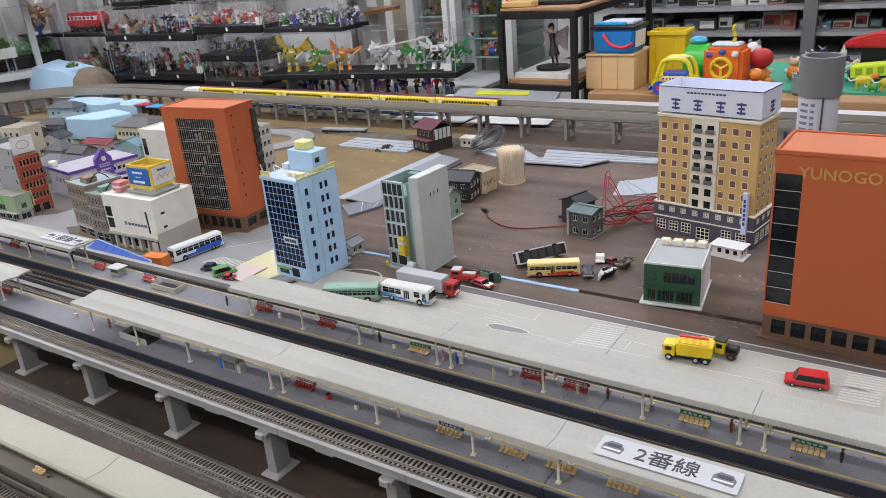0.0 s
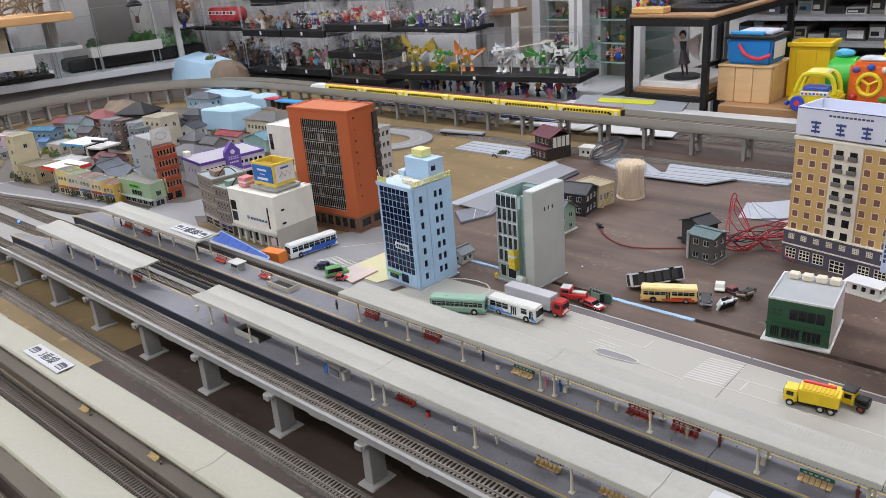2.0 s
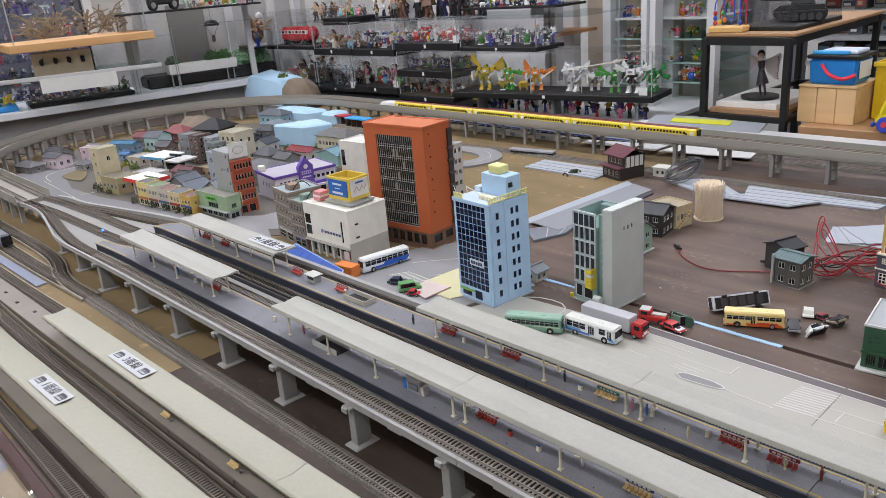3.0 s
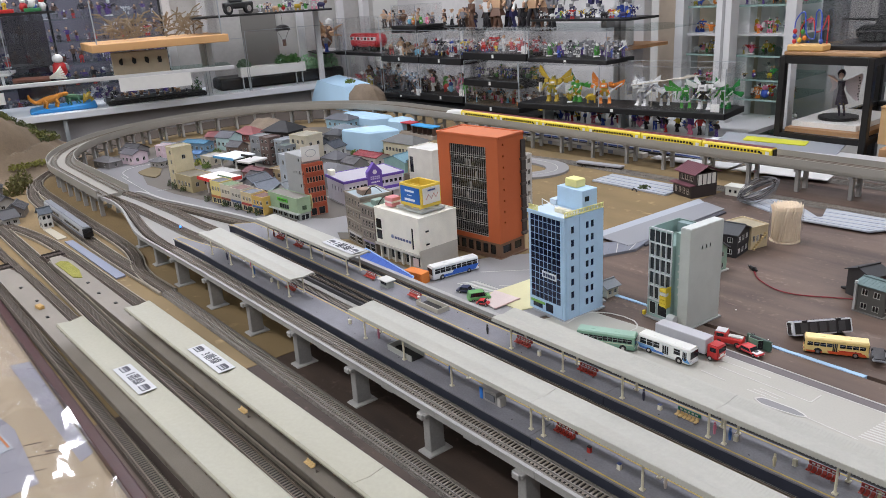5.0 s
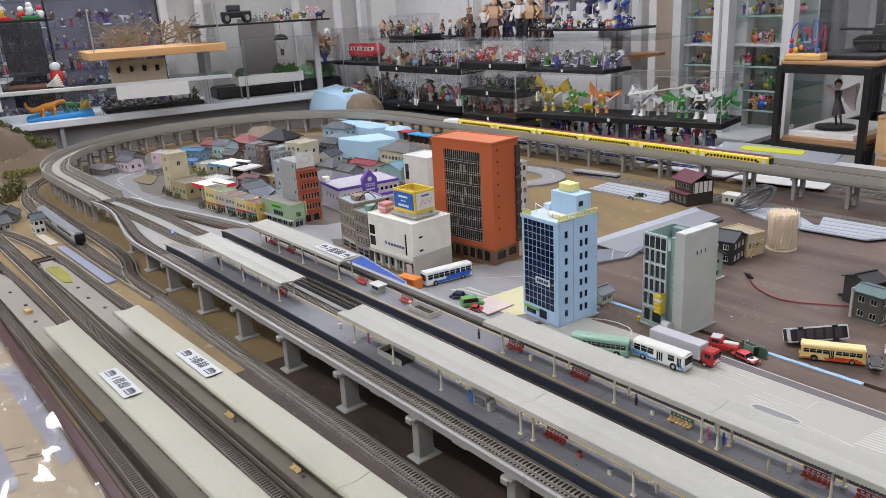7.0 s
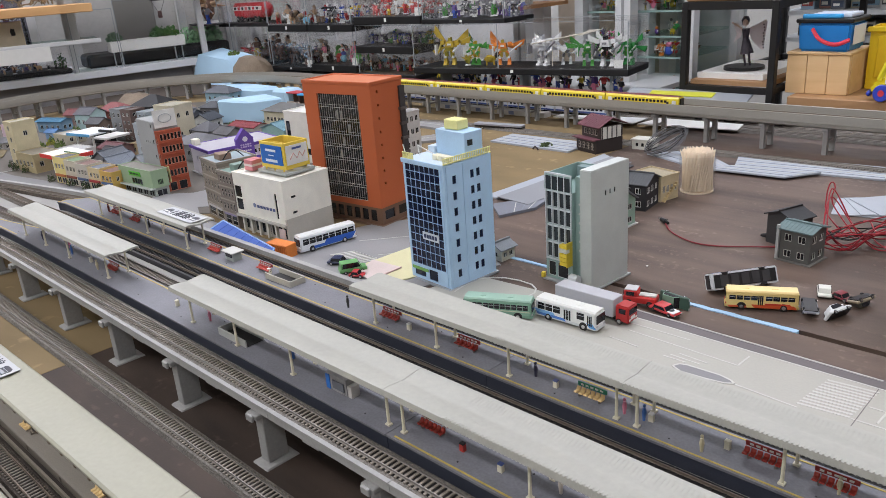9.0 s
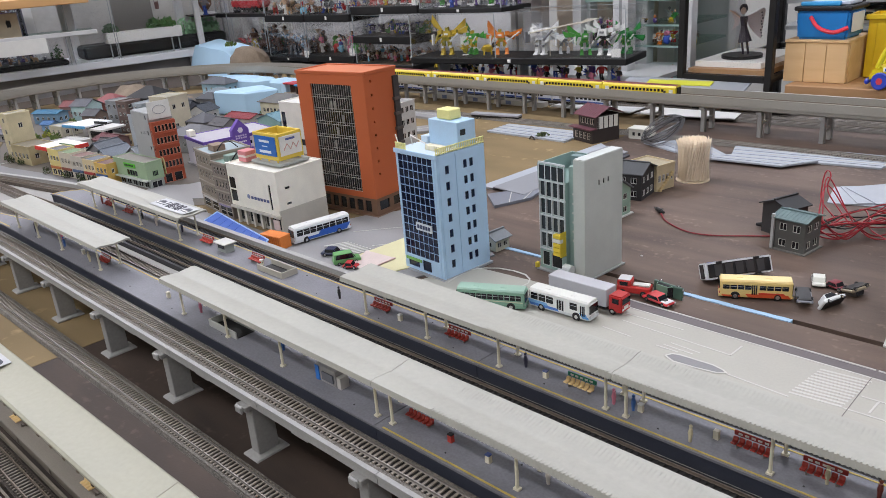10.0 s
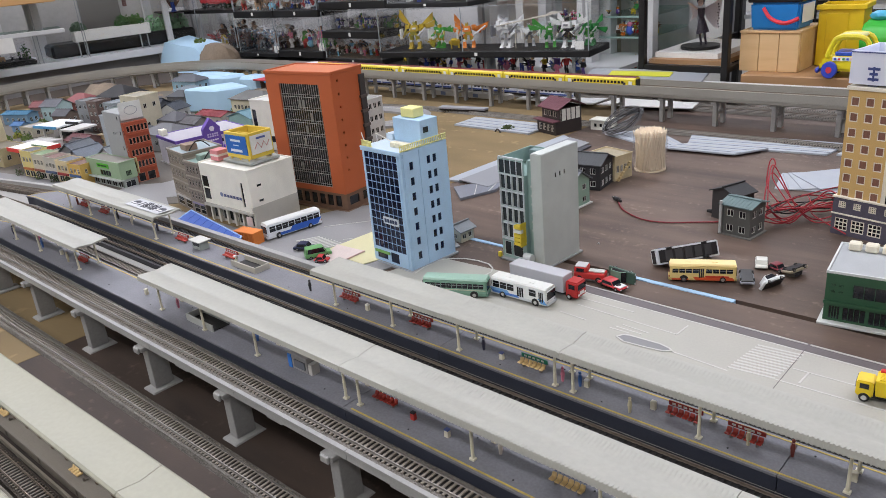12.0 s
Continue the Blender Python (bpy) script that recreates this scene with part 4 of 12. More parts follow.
# ---- lower station ----
G1 = smooth_path([(-2.20, 0.55), (-2.08, 0.470), (-1.92, 0.428), (-1.75, 0.4185), (-1.55, 0.417), (-1.3, 0.419), (-1.1, 0.427)]) + line(-1.05, 0.4285, XR, 0.438)
G1L = [q for q in G1 if q[0] <= -1.0]
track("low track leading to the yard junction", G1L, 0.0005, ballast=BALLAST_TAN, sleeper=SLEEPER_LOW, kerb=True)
track("low track in front of the viaduct piers", [q for q in G1 if q[0] >= G1L[-1][0]], 0.0005, near=(-0.72, -0.15))
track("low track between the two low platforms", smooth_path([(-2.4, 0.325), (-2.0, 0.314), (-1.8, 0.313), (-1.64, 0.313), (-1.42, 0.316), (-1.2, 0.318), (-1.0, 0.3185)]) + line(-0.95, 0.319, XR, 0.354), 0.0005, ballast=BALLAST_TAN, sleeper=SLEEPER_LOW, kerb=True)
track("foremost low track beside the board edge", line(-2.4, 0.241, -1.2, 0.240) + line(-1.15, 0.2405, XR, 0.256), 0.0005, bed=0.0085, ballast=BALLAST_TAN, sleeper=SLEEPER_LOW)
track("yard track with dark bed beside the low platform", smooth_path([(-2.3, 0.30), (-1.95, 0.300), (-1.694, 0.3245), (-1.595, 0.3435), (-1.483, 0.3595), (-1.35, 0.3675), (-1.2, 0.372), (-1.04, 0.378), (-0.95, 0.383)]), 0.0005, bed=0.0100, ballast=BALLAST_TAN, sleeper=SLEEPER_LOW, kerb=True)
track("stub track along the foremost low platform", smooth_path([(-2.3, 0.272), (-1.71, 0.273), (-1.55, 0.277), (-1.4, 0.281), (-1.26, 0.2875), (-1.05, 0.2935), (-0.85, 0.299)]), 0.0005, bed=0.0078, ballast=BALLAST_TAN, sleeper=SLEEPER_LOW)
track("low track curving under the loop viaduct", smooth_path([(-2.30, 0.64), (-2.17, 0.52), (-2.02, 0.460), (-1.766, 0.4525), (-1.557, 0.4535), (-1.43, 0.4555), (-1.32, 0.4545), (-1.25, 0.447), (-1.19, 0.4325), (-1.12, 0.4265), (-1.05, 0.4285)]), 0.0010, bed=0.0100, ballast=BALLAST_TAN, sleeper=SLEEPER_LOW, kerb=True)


def low_platform(label, x0, y0, x1, y1, w, xr):
    a = math.degrees(math.atan2(y1 - y0, x1 - x0))
    L = math.hypot(x1 - x0, y1 - y0)
    th = thing("low_platform", label, "platform", pose(x0, y0, 0, 0, 0, a), "low station platforms")
    bm = B()
    prism(bm, [(0, -w / 2 + 0.006), (0.05, -w / 2), (L, -w / 2), (L, w / 2), (0.05, w / 2), (0, w / 2 - 0.006)], "z", 0.0103, 0.0120)
    part("surface", bm, mat("low_platform_grey", srgb(136, 129, 119), 0.6, var=0.16, scale=30), th)
    bm = B()
    box(bm, 0.01, L, -w / 2 + 0.0015, w / 2 - 0.0015, 0.0003, 0.0102)
    part("wall", bm, mat("low_platform_wall", srgb(122, 114, 103), 0.6, var=0.2), th, "grey platform wall")
    rib = mesh_of("wall_rib", boxed(0, 0.003, -w / 2 + 0.0006, -w / 2 + 0.0014, 0.003, 0.0102), MATS["low_platform_wall"])
    for i in range(20):
        piece("wall_rib", rib, th, pose(0.3 + i * 0.062, 0, 0))
    return th


low_platform("low grey platform under a cream canopy", -1.345, 0.341, XR, 0.386, 0.030, XR)
low_platform("low grey platform beside the board edge strip", -1.34, 0.2590, XR, 0.3045, 0.032, XR)


def low_canopy(label, x0, y0, slope, width, top, cuts, signx, words):
    x1 = XR
    a = math.degrees(math.atan(slope))
    th = thing("platform_canopy", label, "canopy", pose(x0, y0, 0, 0, 0, a), "cream station canopies")
    L = (x1 - x0)
    W = width / 2
    prof = [(-W, top - 0.0035), (-W, top - 0.0015), (-W * 0.9, top), (0, top - 0.0022), (W * 0.9, top), (W, top - 0.0015), (W, top - 0.0035), (0, top - 0.0048)]
    edges = [0.0] + cuts + [L]
    for a_, b_ in zip(edges, edges[1:]):
        bm = B()
        prism(bm, prof, "x", a_ + 0.0003, b_ - 0.0003)
        part("roof_panel", bm, CREAM, th)
    for x in np.arange(0.05, L, 0.075):
        bm = B()
        box(bm, x - 0.0013, x + 0.0013, -0.0016, 0.0016, 0.012, top - 0.004)
        box(bm, x - 0.001, x + 0.001, -W * 0.85, W * 0.85, top - 0.0062, top - 0.0046)
        part("post", bm, POST, th)
    bm = B()
    for x in np.arange(0.02, L, 0.022):
        box(bm, x - 0.0015, x + 0.0015, -W - 0.0002, -W + 0.003, top - 0.0052, top - 0.0036)
    part("edge_brackets", bm, mat("bracket_brown", srgb(96, 80, 62), 0.6), th, "dark brackets under the roof edge")
    sx0, sx1 = signx
    sg = part("sign", boxed(-(sx1 - sx0) / 2, (sx1 - sx0) / 2, -0.0095, 0.0095, 0, 0.0003), mat("sign_paper", srgb(188, 190, 192), 0.6, var=0.03), th, "white paper platform sign with black letters")
    sg.matrix_basis = pose((sx0 + sx1) / 2 - x0, 0, top + 0.0001)
    text_mesh("lettering", words, 0.0135, MATS["black_ink"], sg, pose(0, 0, 0.0004))
    for s in (-1, 1):
        c = s * ((sx1 - sx0) / 2 - 0.0105)
        bm = B()
        prism(bm, [(c - 0.0072, -0.0046), (c + 0.0066, -0.0046), (c + 0.0072, 0.0030), (c + 0.0040, 0.0052), (c - 0.0058, 0.0052), (c - 0.0072, 0.0036)], "z", 0.0003, 0.0005)
        pic = part("train_picture", bm, MATS["black_ink"], sg, "small black picture of a train")
        part("train_side", boxed(c - 0.0062, c + 0.0058, -0.0036, 0.0012, 0.0005, 0.0007), paint(170, 172, 178), pic, "pale train side")
        for k in range(4):
            part("train_window", boxed(c - 0.0055 + 0.0030 * k, c - 0.0035 + 0.0030 * k, -0.0012, 0.0006, 0.0007, 0.0009), MATS["black_ink"], pic, "dark train window")
    return th


low_canopy("long cream plastic canopy over the low platform", -0.945, 0.3535, 0.024, 0.0345, 0.038, [0.53, 0.78, 1.03, 1.28], (-0.758, -0.675), "3番線")
low_canopy("long cream plastic canopy beside the board edge", -0.958, 0.2725, 0.033, 0.0345, 0.038, [0.60, 0.85, 1.1, 1.35], (-0.77, -0.692), "1番線")

# ---- elevated main line around the layout ----
LOOP = line(0.9, 1.513, -1.90, 1.513, 0.08) + [(-1.90 + 0.502 * math.cos(a), 1.011 + 0.502 * math.sin(a)) for a in [math.pi / 2 + math.pi * i / 60 for i in range(1, 60)]] + line(-1.90, 0.509, -1.55, 0.509, 0.08)
loop_via = thing("main_line_viaduct", "grey plastic double-track viaduct curving round the layout", "viaduct")
bm = B()
sweep(bm, LOOP, [(-0.031, 0.047), (-0.031, 0.052), (-0.0325, 0.0525), (-0.0325, 0.066), (-0.0305, 0.066), (-0.0305, 0.0535), (0.0305, 0.0535), (0.0305, 0.066), (0.0325, 0.066), (0.0325, 0.0525), (0.031, 0.052), (0.031, 0.047), (0.024, 0.044), (-0.024, 0.044)], 0)
part("deck", bm, mat("viaduct_olive_grey", srgb(150, 146, 137), 0.5, var=0.1, scale=12, fine=500), loop_via)
SLAB_RIB = mat("slab_rib", srgb(140, 138, 130), 0.6, var=0.15)
for s in (-1, 1):
    pth = [(p[0], p[1]) for p in offset_path([(x, y, 0) for x, y in LOOP], s * 0.0165)]
    track("main line slab track in the viaduct trough", pth, 0.0525, bed=0.0075, ballast=MATS["viaduct_olive_grey"], sleeper=SLAB_RIB, spacing=0.0082, bed_h=0.0018, gap=0.0011, web=False)


def bent_mesh():
    bm = B()
    for s in (-0.016, 0.016):
        box(bm, -0.0036, 0.0036, s - 0.0042, s + 0.0042, 0, 0.042)
    box(bm, -0.0045, 0.0045, -0.026, 0.026, 0.0395, 0.0445)
    box(bm, -0.0022, 0.0022, -0.016, 0.016, 0.020, 0.0235)
    bevel(bm, 0.0005)
    return mesh_of("pier", bm, DECK_SIDE)


BENT = bent_mesh()
for step, back in ((0.1, True), (0.062, False)):
    for p, a in along([(x, y, 0) for x, y in LOOP], step, 0.03):
        if (p.y > 1.4) is back:
            piece("pier", BENT, loop_via, Matrix.Translation((p.x, p.y, 0)) @ Matrix.Rotation(a, 4, "Z"))

for x in (-0.62, -0.49, -0.36, -0.23, -0.10, 0.03, 0.16):
    bench("plain", x, 0.3535 + 0.024 * (x + 0.945) - 0.0100, 2.0, 0.012, 4)

# ---- buildings ----


def face_grid(bm, m, W, H, holes, depth):
    """A wall face with rectangular openings and their reveals. u runs along local x, z up, outside is local -y."""
    us = sorted({round(q, 6) for q in (0.0, W, *[h[0] for h in holes], *[h[0] + h[2] for h in holes])})
    zs = sorted({round(q, 6) for q in (0.0, H, *[h[1] for h in holes], *[h[1] + h[3] for h in holes])})
    cache = {}

    def v(u, y, z):
        k = (round(u, 6), y, round(z, 6))
        if k not in cache:
            cache[k] = bm.verts.new(m @ Vector((u, y, z)))
        return cache[k]
    for a, b in zip(us, us[1:]):
        for c, e in zip(zs, zs[1:]):
            cu, cz = (a + b) / 2, (c + e) / 2
            if not any(h[0] < cu < h[0] + h[2] and h[1] < cz < h[1] + h[3] for h in holes):
                bm.faces.new((v(a, 0, c), v(b, 0, c), v(b, 0, e), v(a, 0, e)))
    for u, z, w, h in holes:
        q = [(u, z), (u + w, z), (u + w, z + h), (u, z + h)]
        for (a, c), (b, e) in zip(q, q[1:] + q[:1]):
            p = [bm.verts.new(m @ Vector(t)) for t in ((a, 0, c), (b, 0, e), (b, depth, e), (a, depth, c))]
            bm.faces.new(p)


WIN = {}


def window_mesh(w, h, glass, frame, bars, depth):
    k = (round(w, 5), round(h, 5), glass.name, frame.name if frame else "", bars, depth)
    if k in WIN:
        return WIN[k]
    bm = B()
    mats = [glass]
    if frame:
        t = 0.0005 if min(w, h) > 0.003 else 0.00035
        if frame.name == "paint_226_220_204_65":
            t = 0.0010
        lo, hi = depth * 0.25, depth * 0.85
        pw, ph = (w - t) / bars[0], (h - t) / bars[1]
        panes = [(t + pw * i, t + ph * j, pw - t, ph - t) for i in range(bars[0]) for j in range(bars[1])]
        face_grid(bm, Matrix.Translation((0, lo, 0)), w, h, panes, hi - lo)
        n = len(bm.faces)
        for u, z, a, c in panes:
            bm.faces.new([bm.verts.new((x, hi, y)) for x, y in ((u, z), (u + a, z), (u + a, z + c), (u, z + c))])
        bm.faces.ensure_lookup_table()
        for f in bm.faces[:n]:
            f.material_index = 1
        bmesh.ops.remove_doubles(bm, verts=bm.verts, dist=1e-7)
        mats.append(frame)
    else:
        box(bm, -0.0003, w + 0.0003, depth * 0.8, depth + 0.0004, -0.0003, h + 0.0003)
    WIN[k] = mesh_of("window", bm, *mats)
    return WIN[k]


def grid_holes(u0, u1, z0, z1, cols, rows, w, h):
    du, dz = (u1 - u0) / cols, (z1 - z0) / rows
    return [(u0 + du * i + (du - w) / 2, z0 + dz * j + (dz - h) / 2, w, h) for j in range(rows) for i in range(cols)]


def block(parent, x0, x1, y0, y1, z0, z1, wall, front=(), right=(), glass=DARK_GLASS, frame=None, bars=(1, 1), depth=0.0009, name="wall", label=""):
    """A storeyed body; openings in the front (-y) and right (+x) faces get a window each."""
    W, D, H = x1 - x0, y1 - y0, z1 - z0
    mf = Matrix.Translation((x0, y0, z0))
    mr = Matrix.Translation((x1, y0, z0)) @ Matrix.Rotation(math.pi / 2, 4, "Z")
    bm = B()
    face_grid(bm, mf, W, H, front, depth)
    face_grid(bm, mr, D, H, right, depth)
    face_grid(bm, Matrix.Translation((x1, y1, z0)) @ Matrix.Rotation(math.pi, 4, "Z"), W, H, (), depth)
    face_grid(bm, Matrix.Translation((x0, y1, z0)) @ Matrix.Rotation(-math.pi / 2, 4, "Z"), D, H, (), depth)
    for z in (0, H):
        bm.faces.new([bm.verts.new((a, b, z0 + z)) for a, b in ((x0, y0), (x1, y0), (x1, y1), (x0, y1))])
    bmesh.ops.remove_doubles(bm, verts=bm.verts, dist=1e-6)
    ob = part(name, bm, wall, parent, label)
    for m, holes in ((mf, front), (mr, right)):
        for u, z, w, h in holes:
            piece("window", window_mesh(w, h, glass, frame, bars, depth), parent, m @ Matrix.Translation((u, 0, z)))
    return ob


def parapet_roof(parent, x0, x1, y0, y1, z, h, t, rim, top, name="roof"):
    bm = B()
    for a in ((x0, x1, y0, y0 + t), (x0, x1, y1 - t, y1), (x0, x0 + t, y0 + t, y1 - t), (x1 - t, x1, y0 + t, y1 - t)):
        box(bm, *a, z, z + h)
    part("parapet", bm, rim, parent)
    part(name, boxed(x0 + t, x1 - t, y0 + t, y1 - t, z + 0.0002, z + h * 0.3), top, parent)


def gable(bm, x0, x1, y0, y1, z, h, over=0.003, axis="x", t=0.0012):
    """A pitched roof with eaves; the ridge runs along the axis."""
    if axis == "x":
        m = (y0 + y1) / 2
        prism(bm, [(y0 - over, z - 0.0006), (m, z + h), (y1 + over, z - 0.0006), (y1 + over, z - 0.0006 + t), (m, z + h + t), (y0 - over, z - 0.0006 + t)], "x", x0 - over, x1 + over)
    else:
        m = (x0 + x1) / 2
        prism(bm, [(x0 - over, z - 0.0006), (m, z + h), (x1 + over, z - 0.0006), (x1 + over, z - 0.0006 + t), (m, z + h + t), (x0 - over, z - 0.0006 + t)], "y", y0 - over, y1 + over)


def hip(bm, x0, x1, y0, y1, z, h, over=0.003):
    x0, x1, y0, y1 = x0 - over, x1 + over, y0 - over, y1 + over
    w, d = x1 - x0, y1 - y0
    k = min(w, d) / 2
    base = [bm.verts.new(p) for p in ((x0, y0, z), (x1, y0, z), (x1, y1, z), (x0, y1, z))]
    low = [bm.verts.new((p.co.x, p.co.y, z - 0.0008)) for p in base]
    if w >= d:
        r = [bm.verts.new((x0 + k, y0 + d / 2, z + h)), bm.verts.new((x1 - k, y0 + d / 2, z + h))]
        fs = ((base[0], base[1], r[1], r[0]), (base[1], base[2], r[1]), (base[2], base[3], r[0], r[1]), (base[3], base[0], r[0]))
    else:
        r = [bm.verts.new((x0 + w / 2, y0 + k, z + h)), bm.verts.new((x0 + w / 2, y1 - k, z + h))]
        fs = ((base[0], base[1], r[0]), (base[1], base[2], r[1], r[0]), (base[2], base[3], r[1]), (base[3], base[0], r[0], r[1]))
    for f in fs:
        bm.faces.new(f)
    bm.faces.new(low[::-1])
    for i in range(4):
        bm.faces.new((low[i], low[(i + 1) % 4], base[(i + 1) % 4], base[i]))


def roof_tiles(parent, x0, x1, y0, y1, z, h, over, material, axis="x"):
    """Ribs of tile courses on the two slopes."""
    bm = B()
    n = max(5, int(((x1 - x0) if axis == "x" else (y1 - y0)) / 0.0035))
    for i in range(n + 1):
        if axis == "x":
            x = x0 - over + (x1 - x0 + 2 * over) * i / n
            m = (y0 + y1) / 2
            for e in (y0 - over, y1 + over):
                prism(bm, [(e, z + 0.0004), (m, z + h + 0.0010), (m, z + h + 0.0016), (e, z + 0.0010)], "x", x - 0.0004, x + 0.0004)
        else:
            y = y0 - over + (y1 - y0 + 2 * over) * i / n
            m = (x0 + x1) / 2
            for e in (x0 - over, x1 + over):
                prism(bm, [(e, z + 0.0004), (m, z + h + 0.0010), (m, z + h + 0.0016), (e, z + 0.0010)], "y", y - 0.0004, y + 0.0004)
    part("tile_ribs", bm, material, parent)


def bars_sign(parent, m, w, h, rows, ink, n=6):
    """Unreadable lettering as plain bars on a sign."""
    for r in range(rows):
        for i in range(n):
            bm = B()
            x = -w / 2 + w * (i + 0.12) / n
            box(bm, x, x + w / n * 0.74, -0.0003, 0, -h / 2 + h * (r + 0.15) / rows, -h / 2 + h * (r + 0.85) / rows)
            part("lettering_bar", bm, ink, parent).matrix_basis = m


# blue office tower with a yellow roof railing
LBLUE = paint(176, 206, 232, 0.5)
PALE_YEL = paint(228, 222, 150, 0.5)
b = thing("office_tower", "pale blue office tower with dark blue glass front", "office building", pose(-0.551, 0.754, 0, 0, 0, -4), "model town buildings")
part("base_plate", boxed(-0.0665, 0.002, -0.003, 0.071, 0, 0.0028, bev=0.0004), paint(150, 155, 160), b, "grey base plate")
fr = [(0.0035 + 0.0078 * i, 0.0175 + 0.0088 * j, 0.0074, 0.0084) for i in range(7) for j in range(13)]
fr += [(0.006, 0.0035, 0.018, 0.010), (0.030, 0.0025, 0.014, 0.012)]
rt = [(0.0115, 0.0100 + 0.0172 * j, 0.0052, 0.0088) for j in range(7)] + [(0.0370 + 0.0088 * i, 0.0110 + 0.0172 * j, 0.0050, 0.0088) for i in range(2) for j in range(7)]
block(b, -0.065, 0, 0, 0.068, 0.0028, 0.137, LBLUE, [f for f in fr], [r for r in rt], glass=BLUE_GLASS, frame=paint(58, 74, 108), bars=(1, 1))
part("ledge", boxed(-0.0665, 0.0012, -0.0016, 0, 0.1335, 0.1385, bev=0.0004), LBLUE, b)
for a in ((-0.005, -0.004, -0.0008, 0.0004), (0.0, 0.0008, 0.026, 0.0275), (0.0, 0.0008, 0.003, 0.004)):
    part("rib", boxed(*a, 0.004, 0.136), LBLUE, b)
part("roof", boxed(-0.064, -0.001, 0.001, 0.067, 0.1372, 0.138), paint(190, 205, 215), b, "pale flat roof")
bm = B()
for i in range(26):
    y = 0.001 + 0.066 * i / 25
    box(bm, -0.0008, 0.0002, y - 0.0004, y + 0.0004, 0.138, 0.1445)
for i in range(8):
    box(bm, -0.064 + 0.0022 * i, -0.0632 + 0.0022 * i, 0, 0.001, 0.138, 0.1445)
for z in (0.1385, 0.1440):
    box(bm, -0.0009, 0.0003, 0, 0.068, z, z + 0.0009)
    box(bm, -0.0645, -0.047, -0.0002, 0.0010, z, z + 0.0009)
part("roof_railing", bm, PALE_YEL, b, "pale yellow roof railing")
ph = part("penthouse", boxed(-0.050, -0.005, 0.036, 0.062, 0.138, 0.164, bev=0.0005), LBLUE, b, "pale blue lift house")
part("tank_box", boxed(-0.041, -0.020, 0.041, 0.057, 0.1642, 0.1745, bev=0.0008), PALE_YEL, ph, "pale yellow water tank")
part("window", boxed(-0.0049, -0.0044, 0.040, 0.047, 0.150, 0.156), DARK_GLASS, ph)
part("annex", boxed(-0.062, -0.0505, 0.034, 0.055, 0.138, 0.145, bev=0.0004), paint(196, 212, 226), b)
for i in range(3):
    part("roof_unit", boxed(-0.030 + 0.0085 * i, -0.0228 + 0.0085 * i, 0.012, 0.020, 0.138, 0.1435, bev=0.0006), paint(228, 222, 196), b, "cream roof unit")
bm = B()
tube(bm, [(-0.06, 0.02, 0.138), (-0.052, 0.012, 0.151), (-0.03, 0.02, 0.140)], 0.0006, 6)
tube(bm, [(-0.063, 0.005, 0.138), (-0.066, 0.003, 0.152)], 0.0006, 6)
part("pipe", bm, WHITE, b)
part("sign", boxed(-0.040, -0.014, -0.0010, -0.0001, 0.052, 0.0605), paint(214, 220, 226), b, "white sign strip")
bars_sign(b, pose(-0.027, -0.0011, 0.0563), 0.022, 0.006, 1, paint(60, 70, 100), 5)
part("shop_sign", boxed(-0.062, -0.036, -0.0012, -0.0001, 0.0135, 0.0165), paint(120, 170, 90), b, "green shop sign")

# grey office block with a glazed front
TEAL, GREYB = paint(142, 166, 160, 0.5), paint(184, 189, 184, 0.6)
b = thing("office_block", "grey and teal office block with a glazed front and open roof", "office building", pose(-0.429, 0.837, 0, 0, 0, -4), "model town buildings")
part("base_plate", boxed(-0.064, 0.002, -0.004, 0.064, 0, 0.0022, bev=0.0004), paint(150, 152, 150), b, "grey base plate")
block(b, -0.0140, 0, -0.002, 0.06, 0.0022, 0.128, GREYB, [], [(0.022 + 0.0075 * i, 0.097, 0.0024, 0.0052) for i in range(3)], glass=DARK_GLASS)
block(b, -0.0262, -0.0142, 0.006, 0.056, 0.0022, 0.118, TEAL, [], [], name="recessed_wall")
part("roof", boxed(-0.0135, -0.0005, -0.0015, 0.0595, 0.1282, 0.1290), paint(196, 200, 196), b, "pale grey flat roof")
fr = [(0.002 + 0.0083 * i, 0.0245 + 0.0188 * j, 0.0076, 0.0172) for i in range(4) for j in range(4)]
fr += [(0.003, 0.003, 0.010, 0.0165), (0.0155, 0.003, 0.0145, 0.0165)]
block(b, -0.0625, -0.0265, 0.001, 0.056, 0.0022, 0.1015, TEAL, fr, [], glass=SHADED_GLASS, frame=paint(206, 212, 214), bars=(1, 1))
bm = B()
for i in range(5):
    box(bm, -0.0612 + 0.0083 * i, -0.0602 + 0.0083 * i, -0.0006, 0.0009, 0.024, 0.118)
for j in range(6):
    box(bm, -0.0612, -0.0265, -0.0006, 0.0009, 0.0245 + 0.0188 * j, 0.0262 + 0.0188 * j)
part("mullions", bm, paint(206, 212, 214), b, "pale grey window frame")
bm = B()
for a in ((-0.0625, -0.0265, 0.0, 0.0013), (-0.0625, -0.0612, 0.0014, 0.056), (-0.0612, -0.0265, 0.0547, 0.056)):
    box(bm, *a, 0.1016, 0.1180)
part("parapet", bm, TEAL, b, "teal roof parapet")
for i in range(4):
    part("pane", boxed(-0.0602 + 0.0083 * i, -0.0529 + 0.0083 * i, -0.0004, -0.0001, 0.1022, 0.1165), SHADED_GLASS, b, "dark upper pane")
part("dormer", boxed(-0.055, -0.030, 0.044, 0.054, 0.1016, 0.117, bev=0.0004), paint(120, 140, 140), b, "teal roof house")
